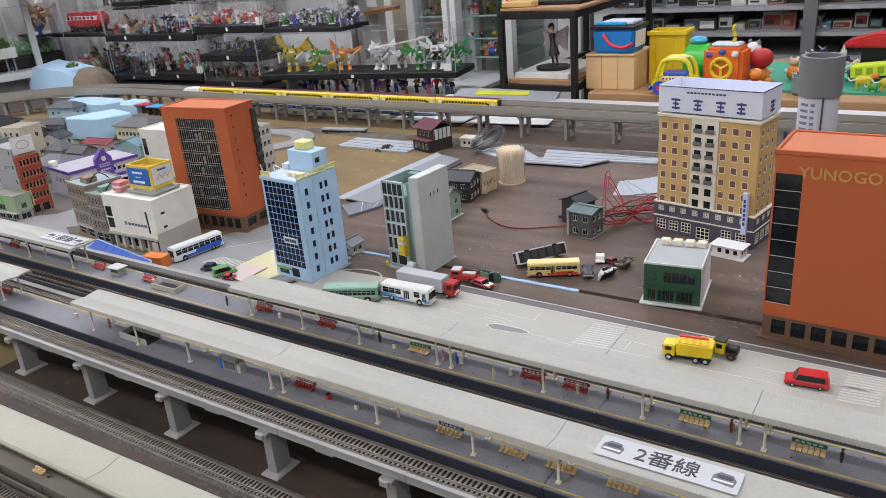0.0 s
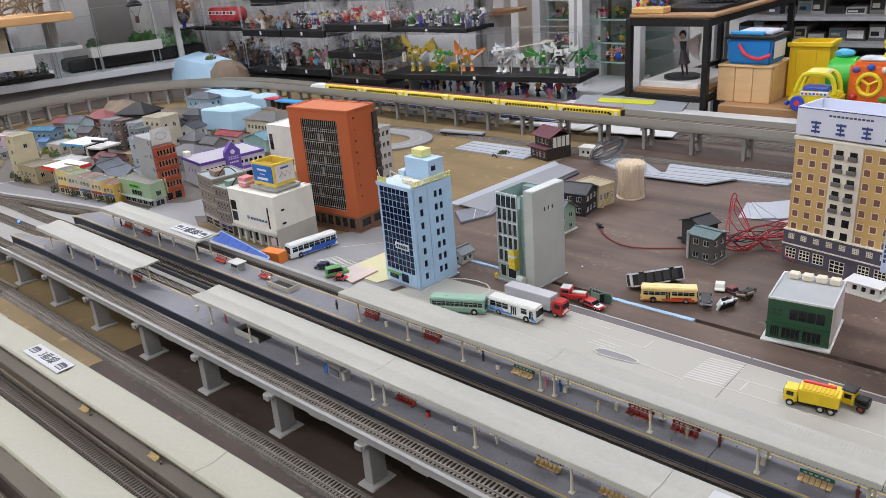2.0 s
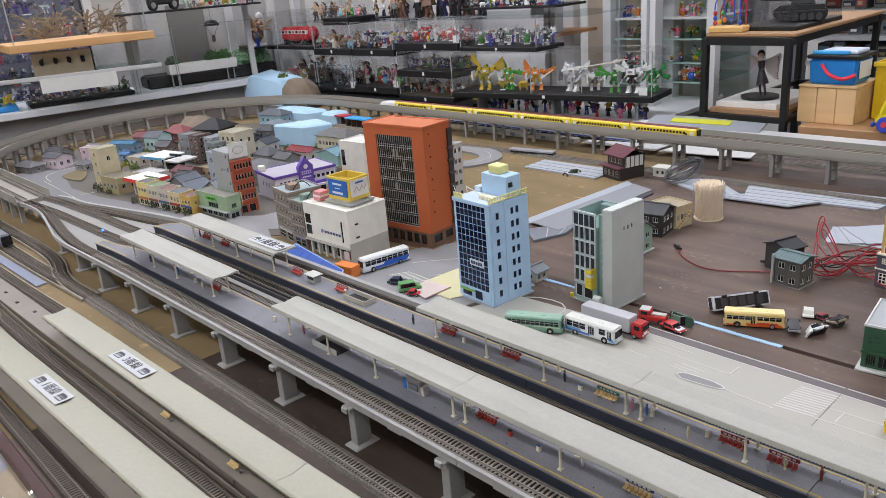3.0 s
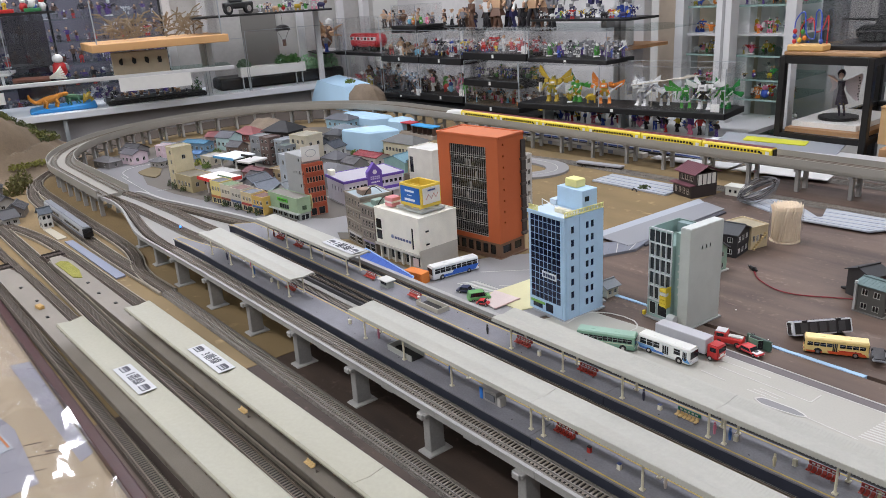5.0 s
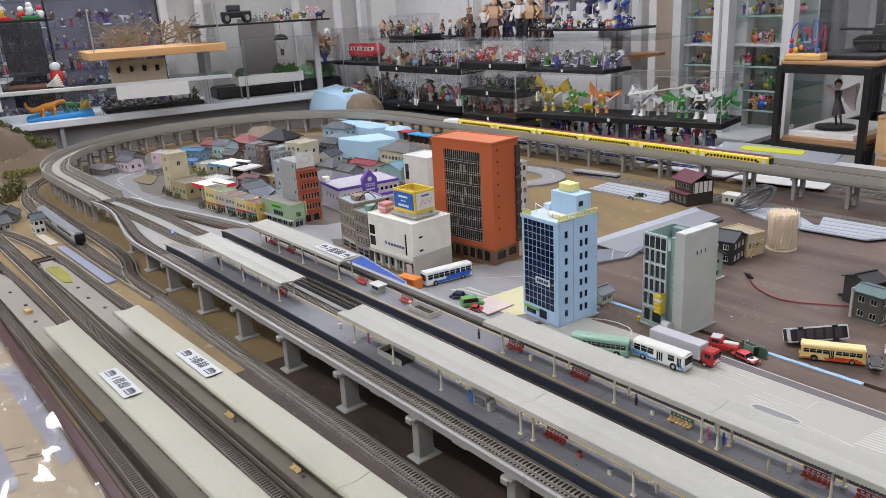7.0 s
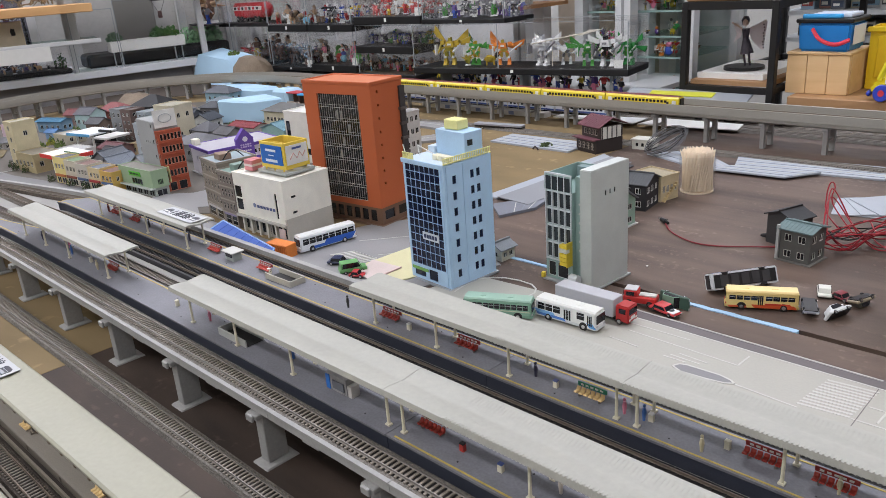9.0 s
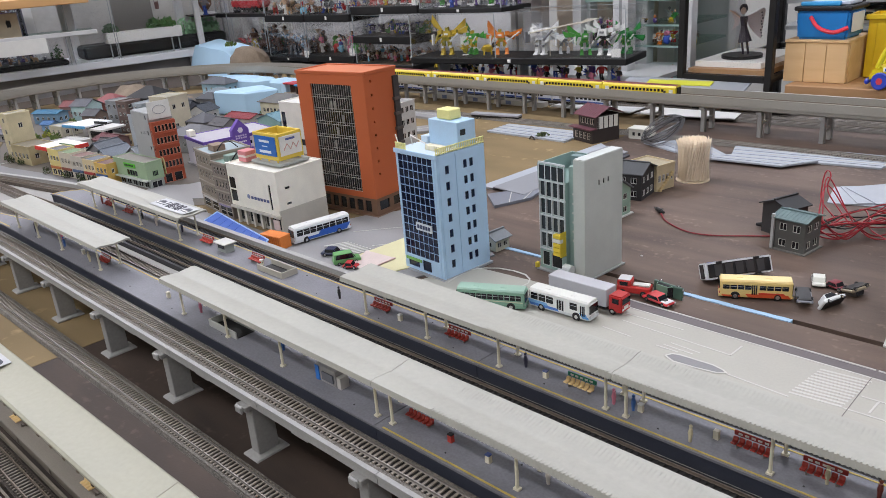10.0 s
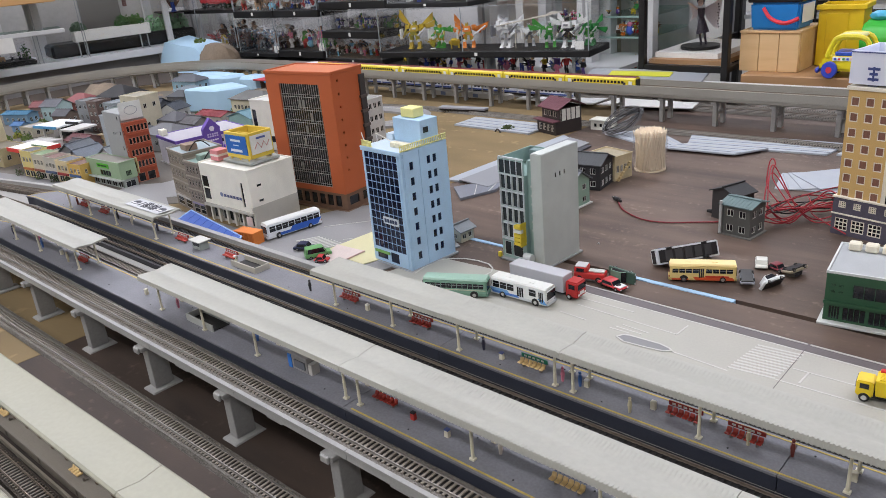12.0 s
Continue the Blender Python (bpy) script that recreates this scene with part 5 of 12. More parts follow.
for j in range(5):
    bm = boxed(-0.0358, -0.0262, -0.0095, -0.0042, 0.0245 + 0.0048 * j, 0.0285 + 0.0048 * j, bev=0.0003)
    s = part("hanging_sign", bm, paint(226, 200, 60) if j not in (3,) else paint(220, 220, 210), b, "yellow hanging shop sign")
part("sign_pole", boxed(-0.0275, -0.0265, -0.0085, 0.0008, 0.023, 0.050), paint(226, 200, 60), b, "yellow sign bracket")
for i in range(6):
    bm = B()
    cyl(bm, (-0.020, 0.0059, 0.04 + 0.010 * i), (-0.020, 0.0045, 0.04 + 0.010 * i), 0.0012, 8)
    part("lamp", bm, GREYB, b)
bm = B()
cyl(bm, (-0.022, -0.008, 0.013), (-0.012, -0.008, 0.013), 0.005, 10)
box(bm, -0.0215, -0.0205, -0.0125, -0.0115, 0.002, 0.013)
box(bm, -0.0135, -0.0125, -0.0125, -0.0115, 0.002, 0.013)
part("entrance_hood", bm, paint(200, 204, 204), b, "rounded entrance hood on posts")
part("yellow_box", boxed(-0.010, -0.0065, -0.007, -0.004, 0.0022, 0.008, bev=0.0003), paint(226, 200, 60), b, "small yellow machine")
part("yellow_box", boxed(-0.0655, -0.062, -0.005, -0.001, 0.0022, 0.008, bev=0.0003), paint(226, 200, 60), b, "small yellow machine")

# orange towers
ORANGE, OBROWN = mat("orange_tower_wall", srgb(184, 93, 51), 0.55, var=0.08, scale=12), paint(112, 84, 66)


def orange_tower(label, m, w, d, h, glass_u, name):
    b = thing("office_tower", label, "office building", m, "model town buildings")
    part("base_plate", boxed(-w - 0.003, 0.003, -0.003, d + 0.003, 0, 0.002), OBROWN, b)
    rt = [(0.011, 0.022 + (h - 0.05) * (j + 0.5) / 8, 0.0030, 0.0034) for j in range(8)]
    gu0, gu1 = glass_u
    z0, z1 = 0.040 if name else 0.034, h - (0.018 if name else 0.013)
    block(b, -w, 0, 0, d, 0.026, h, ORANGE, [(gu0, z0 - 0.026, gu1 - gu0, z1 - z0)], rt if name == "" else [], glass=DARK_GLASS, depth=0.003)
    gl = 8
    for j in range(gl):
        for k in range(3):
            z = z0 + (z1 - z0) * (j + (0.0, 0.20, 0.34)[k]) / gl
            if (name and k) or k == 2:
                continue
            t = 0.00045 if name or not k else 0.00028
            part("sun_louvre", boxed(-w + gu0 + 0.0003, -w + gu1 - 0.0003, 0.0002, 0.0010, z, z + t), paint(188, 184, 178), b, "white window bar")
    if not name:
        for i in range(18):
            x = -w + gu0 + (gu1 - gu0) * (i + 0.5) / 18
            part("mullion", boxed(x - 0.00014, x + 0.00014, 0.0006, 0.0013, z0, z1), paint(176, 170, 164), b, "thin window bar")
        for i, j in ((5, 6), (6, 6), (5, 3), (6, 4), (3, 1), (8, 5)):
            x = -w + gu0 + (gu1 - gu0) * (i + 0.1) / 12
            z = z0 + (z1 - z0) * (j + 0.1) / gl
            part("blind", boxed(x, x + 0.004, 0.0017, 0.0025, z, z + 0.012), paint(140, 136, 130), b, "pale blind in a window")
    fr = [(0.008 + (w - 0.016) * i / 7, 0.004, (w - 0.016) / 7 * 0.72, 0.016) for i in range(7)]
    block(b, -w + 0.001, -0.001, 0.001, d - 0.001, 0.002, 0.0258, OBROWN, fr, [(0.006, 0.006, 0.02, 0.013), (0.034, 0.006, 0.018, 0.013)], glass=DARK_GLASS, depth=0.002)
    bm = B()
    t = 0.0022
    for a in ((-w - 0.0012, 0.0012, -0.0012, t), (-w - 0.0012, 0.0012, d - t, d + 0.0012), (-w - 0.0012, -w + t, t, d - t), (-t, 0.0012, t, d - t)):
        box(bm, *a, h, h + 0.0045)
    bevel(bm, 0.0005)
    part("parapet", bm, ORANGE, b, "orange roof rim")
    part("roof", boxed(-w + t, -t, t, d - t, h + 0.0003, h + 0.003), mat("orange_roof", srgb(192, 112, 74), 0.65, var=0.12, scale=30), b, "paler orange roof")
    if not name:
        for j in range(7):
            part("balcony", boxed(-0.004, 0.0042, d - 0.010, d + 0.003, 0.030 + (h - 0.05) * j / 7, 0.034 + (h - 0.05) * j / 7, bev=0.0003), paint(84, 74, 68), b, "dark balcony")
        part("stair_tower", boxed(-0.0035, 0.0028, d - 0.008, d + 0.002, 0.028, h - 0.008), paint(60, 54, 52), b, "dark stair tower")
    return b


orange_tower("tall orange office tower with barred dark window front", pose(-0.778, 0.859, 0, 0, 0, 6), 0.127, 0.061, 0.190, (0.026, 0.103), "")
yb = orange_tower("tall orange hotel tower with raised roof-level lettering", pose(0.115, 0.836, 0, 0, 0, -2), 0.143, 0.075, 0.190, (0.0015, 0.0245), "y")
text_mesh("lettering", "YUNOGO", 0.0150, mat("gold_letters", srgb(196, 156, 86), 0.4), yb, pose(-0.0885, -0.0006, 0.174, 90, 0, 0), 0.0004, "raised gold letters", 0.00015)

# white bank with a roof sign
BANK = paint(238, 235, 222, 0.6)
b = thing("bank_building", "cream white bank building with dark slit windows", "bank", pose(-0.832, 0.743, 0, 0, 0, 2), "model town buildings")
block(b, -0.112, 0, 0, 0.076, 0.026, 0.083, BANK, [(0.092, 0.006, 0.0045, 0.034), (0.0015, 0.006, 0.015, 0.016), (0.0015, 0.024, 0.015, 0.016)], [(0.012, 0.0125, 0.0075, 0.0032), (0.012, 0.0335, 0.0075, 0.0032)], depth=0.0012)
GREYL = paint(176, 173, 164)
block(b, -0.111, -0.001, 0.006, 0.075, 0.0, 0.0258, GREYL, [(0.004 + 0.0125 * i, 0.004, 0.010, 0.017) for i in range(7)] + [(0.093, 0.003, 0.011, 0.018)], [], depth=0.001, glass=SHADED_GLASS, name="ground_storey")
part("side_wall", boxed(-0.003, 0.0006, 0.0, 0.0755, 0.0, 0.0335), paint(190, 186, 174), b, "grey lower side wall")
for i in range(5):
    part("pillar", boxed(-0.106 + 0.0185 * i, -0.1025 + 0.0185 * i, 0.0015, 0.0055, 0, 0.0256), paint(206, 203, 192), b)
part("canopy_band", boxed(-0.1125, -0.001, -0.003, 0.006, 0.0225, 0.0262, bev=0.0003), paint(186, 184, 176), b)
part("poster", boxed(-0.019, -0.006, -0.0008, 0.0, 0.006, 0.019), paint(210, 190, 186), b, "framed poster beside the entrance")
parapet_roof(b, -0.1125, 0.0005, -0.0005, 0.0765, 0.083, 0.002, 0.0015, BANK, paint(216, 214, 203))
bars_sign(b, pose(-0.042, -0.0001, 0.043), 0.042, 0.0055, 1, paint(84, 92, 130), 6)
bm = B()
cyl(bm, (-0.068, 0, 0.0435), (-0.068, -0.0004, 0.0435), 0.0032, 14)
part("logo_disc", bm, paint(130, 140, 170), b)
sg = thing("roof_sign", "square yellow roof sign frame with blue and white panels", "roof sign", pose(-0.832, 0.743, 0.0852, 0, 0, 2) @ Matrix.Translation((-0.043, 0.042, 0)) @ Matrix.Diagonal((1.14, 1.0, 1.1, 1)) @ Matrix.Translation((0.043, -0.042, 0)))
part("plinth", boxed(-0.072, -0.016, 0.018, 0.066, 0, 0.0035, bev=0.0004), paint(160, 164, 160), sg, "grey plinth")
YELS = paint(226, 196, 78, 0.5)
bm = B()
for a in ((-0.066, -0.020, 0.022, 0.0245), (-0.066, -0.020, 0.0595, 0.062), (-0.066, -0.0635, 0.0245, 0.0595), (-0.0225, -0.020, 0.0245, 0.0595)):
    box(bm, *a, 0.0062, 0.0380)
bevel(bm, 0.0005)
part("frame", bm, YELS, sg, "yellow open-topped sign box")
bm = B()
for x in (-0.060, -0.043, -0.026):
    for y in (0.024, 0.060):
        box(bm, x - 0.0008, x + 0.0008, y - 0.0008, y + 0.0008, 0.0034, 0.0064)
part("legs", bm, YELS, sg)
part("brace", boxed(-0.0632, -0.0228, 0.040, 0.0415, 0.015, 0.034), YELS, sg)
p1 = part("blue_panel", boxed(-0.0630, -0.0230, 0.0208, 0.0219, 0.0115, 0.0345), paint(40, 104, 186, 0.4), sg, "blue advertising panel")
bars_sign(sg, pose(-0.043, 0.0207, 0.0285), 0.026, 0.0040, 1, paint(226, 232, 240), 1)
bars_sign(sg, pose(-0.043, 0.0207, 0.0225), 0.014, 0.0016, 1, paint(226, 232, 240), 1)
bars_sign(sg, pose(-0.043, 0.0207, 0.0160), 0.030, 0.0046, 1, paint(226, 232, 240), 1)
p2 = part("white_panel", boxed(-0.0199, -0.0188, 0.0250, 0.0590, 0.0115, 0.0345), paint(226, 224, 218, 0.4), sg, "white advertising panel")
bars_sign(sg, pose(-0.0187, 0.042, 0.0305, 0, 0, 90), 0.020, 0.0034, 1, paint(80, 96, 150), 1)
bm = B()
tube(bm, [(-0.0186, 0.030, 0.018), (-0.0186, 0.036, 0.025), (-0.0186, 0.041, 0.018), (-0.0186, 0.046, 0.025), (-0.0186, 0.050, 0.019), (-0.0186, 0.055, 0.025)], 0.0007, 6)
part("scribble", bm, paint(204, 160, 150), sg, "pale red flourish")
pk = thing("roof_cooler", "small pink and white striped box on the bank roof", "roof unit", pose(-0.925, 0.762, 0.0852, 0, 0, 2))
part("body", boxed(-0.008, 0.010, -0.008, 0.010, 0, 0.0145, bev=0.0004), paint(206, 132, 136), pk)
part("stripe", boxed(-0.0083, 0.0103, -0.0083, 0.0103, 0.006, 0.009), paint(222, 210, 206), pk, "white stripe")

# old brown shops beside the bank
for i, (x, w, h, c, rc) in enumerate(((-0.952, 0.040, 0.078, (128, 118, 110), (126, 150, 140)), (-0.995, 0.062, 0.086, (134, 124, 112), (150, 164, 170)))):
    b = thing("brick_shop", "old grey-brown brick shop building with small windows", "shop building", pose(x, 0.742 + 0.004 * i, 0, 0, 0, -8 if i else -2), "model town buildings")
    rows = 4
    fr = [q for r in range(1, rows) for q in grid_holes(0.002, w - 0.002, h * r / rows, h * (r + 1) / rows, 5 if i else 4, 1, 0.0042, 0.0105)] + [(0.004, 0.003, w * 0.38, 0.013), (w * 0.55, 0.003, w * 0.36, 0.013)]
    block(b, -w, 0, 0, 0.06, 0, h, paint(*c), fr, grid_holes(0.004, 0.056, h * 0.3, h * 0.95, 4, 3, 0.0045, 0.010), glass=DARK_GLASS, frame=paint(170, 165, 158), bars=(1, 2))
    for r in range(1, rows):
        part("cornice", boxed(-w - 0.0006, 0.0006, -0.0012, 0, h * r / rows - 0.001, h * r / rows + 0.0008), paint(160, 152, 142), b)
    parapet_roof(b, -w - 0.0008, 0.0008, -0.0012, 0.0608, h, 0.003, 0.0018, paint(150, 142, 132), paint(*rc))
    part("roof_tank", boxed(-w * 0.6, -w * 0.25, 0.012, 0.03, h + 0.001, h + 0.010, bev=0.0006), paint(140, 120, 104) if i else paint(130, 150, 140), b, "brown roof hut")
    bm = B()
    tube(bm, [(-w * 0.2, 0.015 + 0.004 * k, h + 0.002 + 0.012 * math.sin(math.pi * k / 8)) for k in range(9)], 0.0009, 6)
    part("hoop", bm, BLACK, b, "dark hoop on the roof")
    part("shutter_sign", boxed(-w * 0.9, -w * 0.1, -0.0014, -0.0002, 0.0165, 0.0195), paint(190, 186, 184) if i else paint(140, 130, 160), b, "shop sign strip")

# hotel with a white rooftop sign
INK = paint(58, 72, 130)
TAN, HWHITE, SLATE = paint(206, 171, 108, 0.65, scale=30), paint(226, 220, 204), mat("slate_brick", srgb(84, 80, 94), 0.7, var=0.25, scale=260, fine=1500)
b = thing("hotel_building", "tan and white hotel building with slate base and white roof sign", "hotel", pose(-0.0843, 1.0631, 0, 0, 0, -10.4) @ Matrix.Diagonal((0.92, 1, 1, 1)), "model town buildings")
W, D = 0.143, 0.056
cols = [0.004 + 0.0165 * i for i in range(3)] + [0.0905 + 0.0165 * i for i in range(3)]
fr = [(u - 0.0006, 0.0435 + 0.0166 * j, 0.0095, 0.0100) for u in cols for j in range(7)]
frc = [(0.0545 + 0.0175 * i, 0.044 + 0.0166 * j, 0.0098, 0.0100) for i in range(2) for j in range(7)]
block(b, -W, 0, 0, D, 0.0, 0.1625, TAN, [(u, z, w, h) for u, z, w, h in fr], [(0.006 + 0.0165 * i, 0.044 + 0.0166 * j, 0.0082, 0.0088) for i in range(3) for j in range(7)], glass=mat("hotel_window", srgb(134, 94, 78), 0.3, var=0.3), frame=HWHITE, bars=(1, 1))
bm = B()
face_grid(bm, Matrix.Translation((-W + 0.050, -0.0016, 0.040)), 0.038, 0.122, [(u - 0.050, z - 0.040, w, h) for u, z, w, h in frc], 0.0014)
for a in (0.050, 0.088):
    box(bm, -W + a - 0.0003, -W + a + 0.0003, -0.0016, 0, 0.040, 0.162)
part("white_bay", bm, HWHITE, b, "white central bay")
for u, z, w, h in frc:
    piece("window", window_mesh(w, h, DARK_GLASS, None, (1, 1), 0.0012), b, Matrix.Translation((-W + u, -0.0016, z)))
    if z > 0.07:
        bm = boxed(-W + u - 0.001, -W + u + w + 0.001, -0.0042, -0.0016, z - 0.0004, z + 0.0046, bev=0.0003)
        part("balcony", bm, paint(112, 108, 104), b, "grey balcony rail")
fr = grid_holes(0.002, 0.141, 0.0285, 0.042, 8, 1, 0.0085, 0.0075) + grid_holes(0.002, 0.060, 0.004, 0.021, 3, 1, 0.015, 0.014) + [(0.066, 0.001, 0.02, 0.016)] + grid_holes(0.100, 0.141, 0.004, 0.021, 2, 1, 0.015, 0.014)
block(b, -W - 0.0025, 0.0025, -0.0025, D + 0.002, 0.0, 0.043, SLATE, fr, grid_holes(0.004, 0.054, 0.0285, 0.042, 3, 1, 0.0085, 0.0075) + grid_holes(0.004, 0.054, 0.004, 0.021, 3, 1, 0.013, 0.014), glass=DARK_GLASS, frame=HWHITE, bars=(3, 3), name="base")
for z in (0.0235, 0.0425):
    part("cornice", boxed(-W - 0.0035, 0.0035, -0.0035, D + 0.003, z, z + 0.0016), HWHITE, b, "white cornice")
part("cornice", boxed(-W - 0.002, 0.002, -0.002, D + 0.002, 0.1600, 0.1640, bev=0.0004), HWHITE, b, "white cornice")
SIGNW = mat("sign_white", srgb(222, 226, 240), 0.5, var=0.03)
sgn = part("roof_sign", boxed(-W - 0.001, 0.001, -0.001, 0.001, 0.1665, 0.2000), SIGNW, b, "white roof sign box with dark blue writing")
for a in ((-W - 0.001, 0.001, D - 0.001, D + 0.001, 0.1665, 0.2000), (-W - 0.001, -W + 0.001, 0.0012, D - 0.0012, 0.1665, 0.2000), (-0.001, 0.001, 0.0012, D - 0.0012, 0.1665, 0.2000), (-W + 0.0012, -0.0012, 0.0012, D - 0.0012, 0.1665, 0.1685)):
    part("sign_panel", boxed(*a), SIGNW, sgn)
part("sign_edge", boxed(-W - 0.0012, 0.0012, -0.0014, -0.0010, 0.1982, 0.1992), INK, sgn, "thin blue line")
part("sign_edge", boxed(0.0010, 0.0014, -0.0010, D + 0.001, 0.1982, 0.1992), INK, sgn, "thin blue line")
bm = B()
for x in (-0.12, -0.085, -0.05, -0.015):
    box(bm, x - 0.005, x + 0.005, 0.003, 0.050, 0.1640, 0.1665)
part("sign_feet", bm, paint(120, 124, 150), b)


def brand_block(parent, m, s):
    """A painted brand mark as plain blocks."""
    for z, w in ((0.36, 0.9), (0.0, 0.62), (-0.36, 0.8)):
        bm = B()
        box(bm, -w / 2 * s, w / 2 * s, -0.0003, 0, (z - 0.09) * s, (z + 0.09) * s)
        part("brand_bar", bm, INK, parent).matrix_basis = m
    bm = B()
    box(bm, -0.07 * s, 0.07 * s, -0.0004, 0, -0.5 * s, 0.5 * s)
    part("brand_bar", bm, INK, parent).matrix_basis = m


for gx in (-0.118, -0.086, -0.054, -0.026):
    brand_block(sgn, pose(gx, -0.0012, 0.1775), 0.0145)
brand_block(sgn, pose(0.0012, 0.030, 0.1775, 0, 0, 90), 0.0145)
bars_sign(sgn, pose(-0.075, -0.0011, 0.1925), 0.056, 0.0032, 1, paint(70, 80, 110), 11)
part("vertical_sign", boxed(-0.0130, -0.0060, -0.0080, -0.0025, 0.020, 0.075, bev=0.0003), mat("sign_pale_blue", srgb(196, 208, 236), 0.5), b, "pale blue vertical sign")
bars_sign(b, pose(-0.0095, -0.0081, 0.050), 0.0040, 0.036, 6, INK, 1)
h = thing("guard_house", "small white guard house with a flat roof", "hut", pose(-0.104, 1.035, 0, 0, 0, -10), "model town buildings")
part("base_plate", boxed(-0.022, 0.022, -0.013, 0.013, 0, 0.001), WHITE, h)
block(h, -0.018, 0.018, -0.010, 0.010, 0.001, 0.015, WHITE, grid_holes(0.004, 0.034, 0.003, 0.012, 3, 1, 0.005, 0.006), grid_holes(0.002, 0.018, 0.003, 0.012, 2, 1, 0.005, 0.006))
bm = B()
hip(bm, -0.018, 0.018, -0.010, 0.010, 0.0152, 0.004, 0.003)
part("roof", bm, paint(220, 222, 222), h)

# dark green shop
GREEN = paint(44, 84, 58, 0.5)
b = thing("green_shop", "dark green fronted shop with white sides and roof tanks", "shop building", pose(-0.098, 0.878, 0, 0, 0, 7), "model town buildings")
part("base_plate", boxed(-0.064, 0.003, -0.007, 0.074, 0, 0.0022, bev=0.0003), paint(205, 208, 204), b, "white base plate")
block(b, -0.0605, 0, 0, 0.07, 0.0022, 0.047, GREEN, [(0.021, 0.024, 0.034, 0.013), (0.004, 0.026, 0.004, 0.0035), (0.010, 0.026, 0.004, 0.0035), (0.004, 0.032, 0.004, 0.0035), (0.010, 0.032, 0.004, 0.0035), (0.004, 0.0015, 0.009, 0.013), (0.015, 0.0015, 0.018, 0.013), (0.035, 0.0015, 0.018, 0.013)], [], frame=GREEN, bars=(4, 1))
part("side_wall", boxed(0.0001, 0.0012, 0.0015, 0.0702, 0.0022, 0.0475), paint(222, 224, 222), b, "white side wall")
part("sill", boxed(-0.0612, 0.0002, -0.0022, -0.0001, 0.0185, 0.0215), GREEN, b)
parapet_roof(b, -0.061, 0.0014, -0.0006, 0.0706, 0.047, 0.0022, 0.0016, paint(206, 210, 208), paint(170, 174, 176))
for i in range(4):
    bm = boxed(-0.053 + 0.0135 * i, -0.0425 + 0.0135 * i, 0.054, 0.063, 0.048, 0.0555, bev=0.0012)
    part("roof_tank", bm, paint(226, 220, 200), b, "cream roof tank")

# purple roofed shop hall
LILAC, PURPLE = paint(214, 208, 216), paint(104, 76, 164)
b = thing("shop_hall", "pale lilac shop hall with purple roof edge and gable sign", "shop building", pose(-1.245, 0.869, 0, 0, 0, -8), "model town buildings")
part("base_plate", boxed(-0.096, 0.006, -0.003, 0.142, 0, 0.002), paint(150, 148, 146), b)
block(b, -0.09, 0, 0, 0.135, 0.002, 0.048, LILAC, grid_holes(0.02, 0.08, 0.02, 0.036, 4, 1, 0.004, 0.010), [(0.010 + 0.0085 * i, 0.030, 0.006, 0.006) for i in range(5)] + [(0.082 + 0.0105 * i, 0.030, 0.0075, 0.007) for i in range(5)] + [(0.008, 0.0, 0.012, 0.014), (0.060, 0.0, 0.05, 0.014)], frame=paint(190, 180, 200))
bm = B()
for a in ((-0.092, 0.002, -0.002, 0.0), (-0.092, 0.002, 0.135, 0.137), (-0.092, -0.0901, 0.0, 0.135), (0.0001, 0.002, 0.0, 0.135)):
    box(bm, *a, 0.0465, 0.0518)
part("fascia", bm, PURPLE, b, "purple roof fascia")
part("roof", boxed(-0.0899, 0, 0, 0.1349, 0.0482, 0.0510), mat("lilac_roof", srgb(176, 172, 180), 0.6, var=0.1), b, "grey lilac flat roof")
bm = B()
prism(bm, [(0.052, 0.016), (0.084, 0.016), (0.084, 0.062), (0.068, 0.080), (0.052, 0.062)], "x", -0.006, 0.0045)
part("gable_sign", bm, PURPLE, b, "purple gable sign")
bm = B()
cyl(bm, (0.0046, 0.068, 0.061), (0.0052, 0.068, 0.061), 0.0052, 6)
part("emblem", bm, paint(226, 220, 232), b, "white emblem")
bars_sign(b, pose(0.0047, 0.068, 0.049, 0, 0, 90), 0.022, 0.008, 2, paint(190, 176, 216), 5)
bars_sign(b, pose(0.0047, 0.068, 0.040, 0, 0, 90), 0.020, 0.004, 1, paint(226, 220, 232), 5)
part("awning", boxed(0.002, 0.010, 0.050, 0.122, 0.0165, 0.021, bev=0.0004), paint(216, 212, 220), b, "white entrance awning")
part("awning", boxed(0.002, 0.006, 0.086, 0.134, 0.0215, 0.027), PURPLE, b, "purple awning")
bm = B()
cyl(bm, (0.0001, 0.046, 0.034), (0.0008, 0.046, 0.034), 0.0045, 14)
part("round_logo", bm, BLACK, b, "round black and white logo")
part("cube_sign", boxed(-0.088, -0.072, 0.002, 0.014, 0.0512, 0.062, bev=0.001), paint(228, 224, 206), b, "cream roof box")

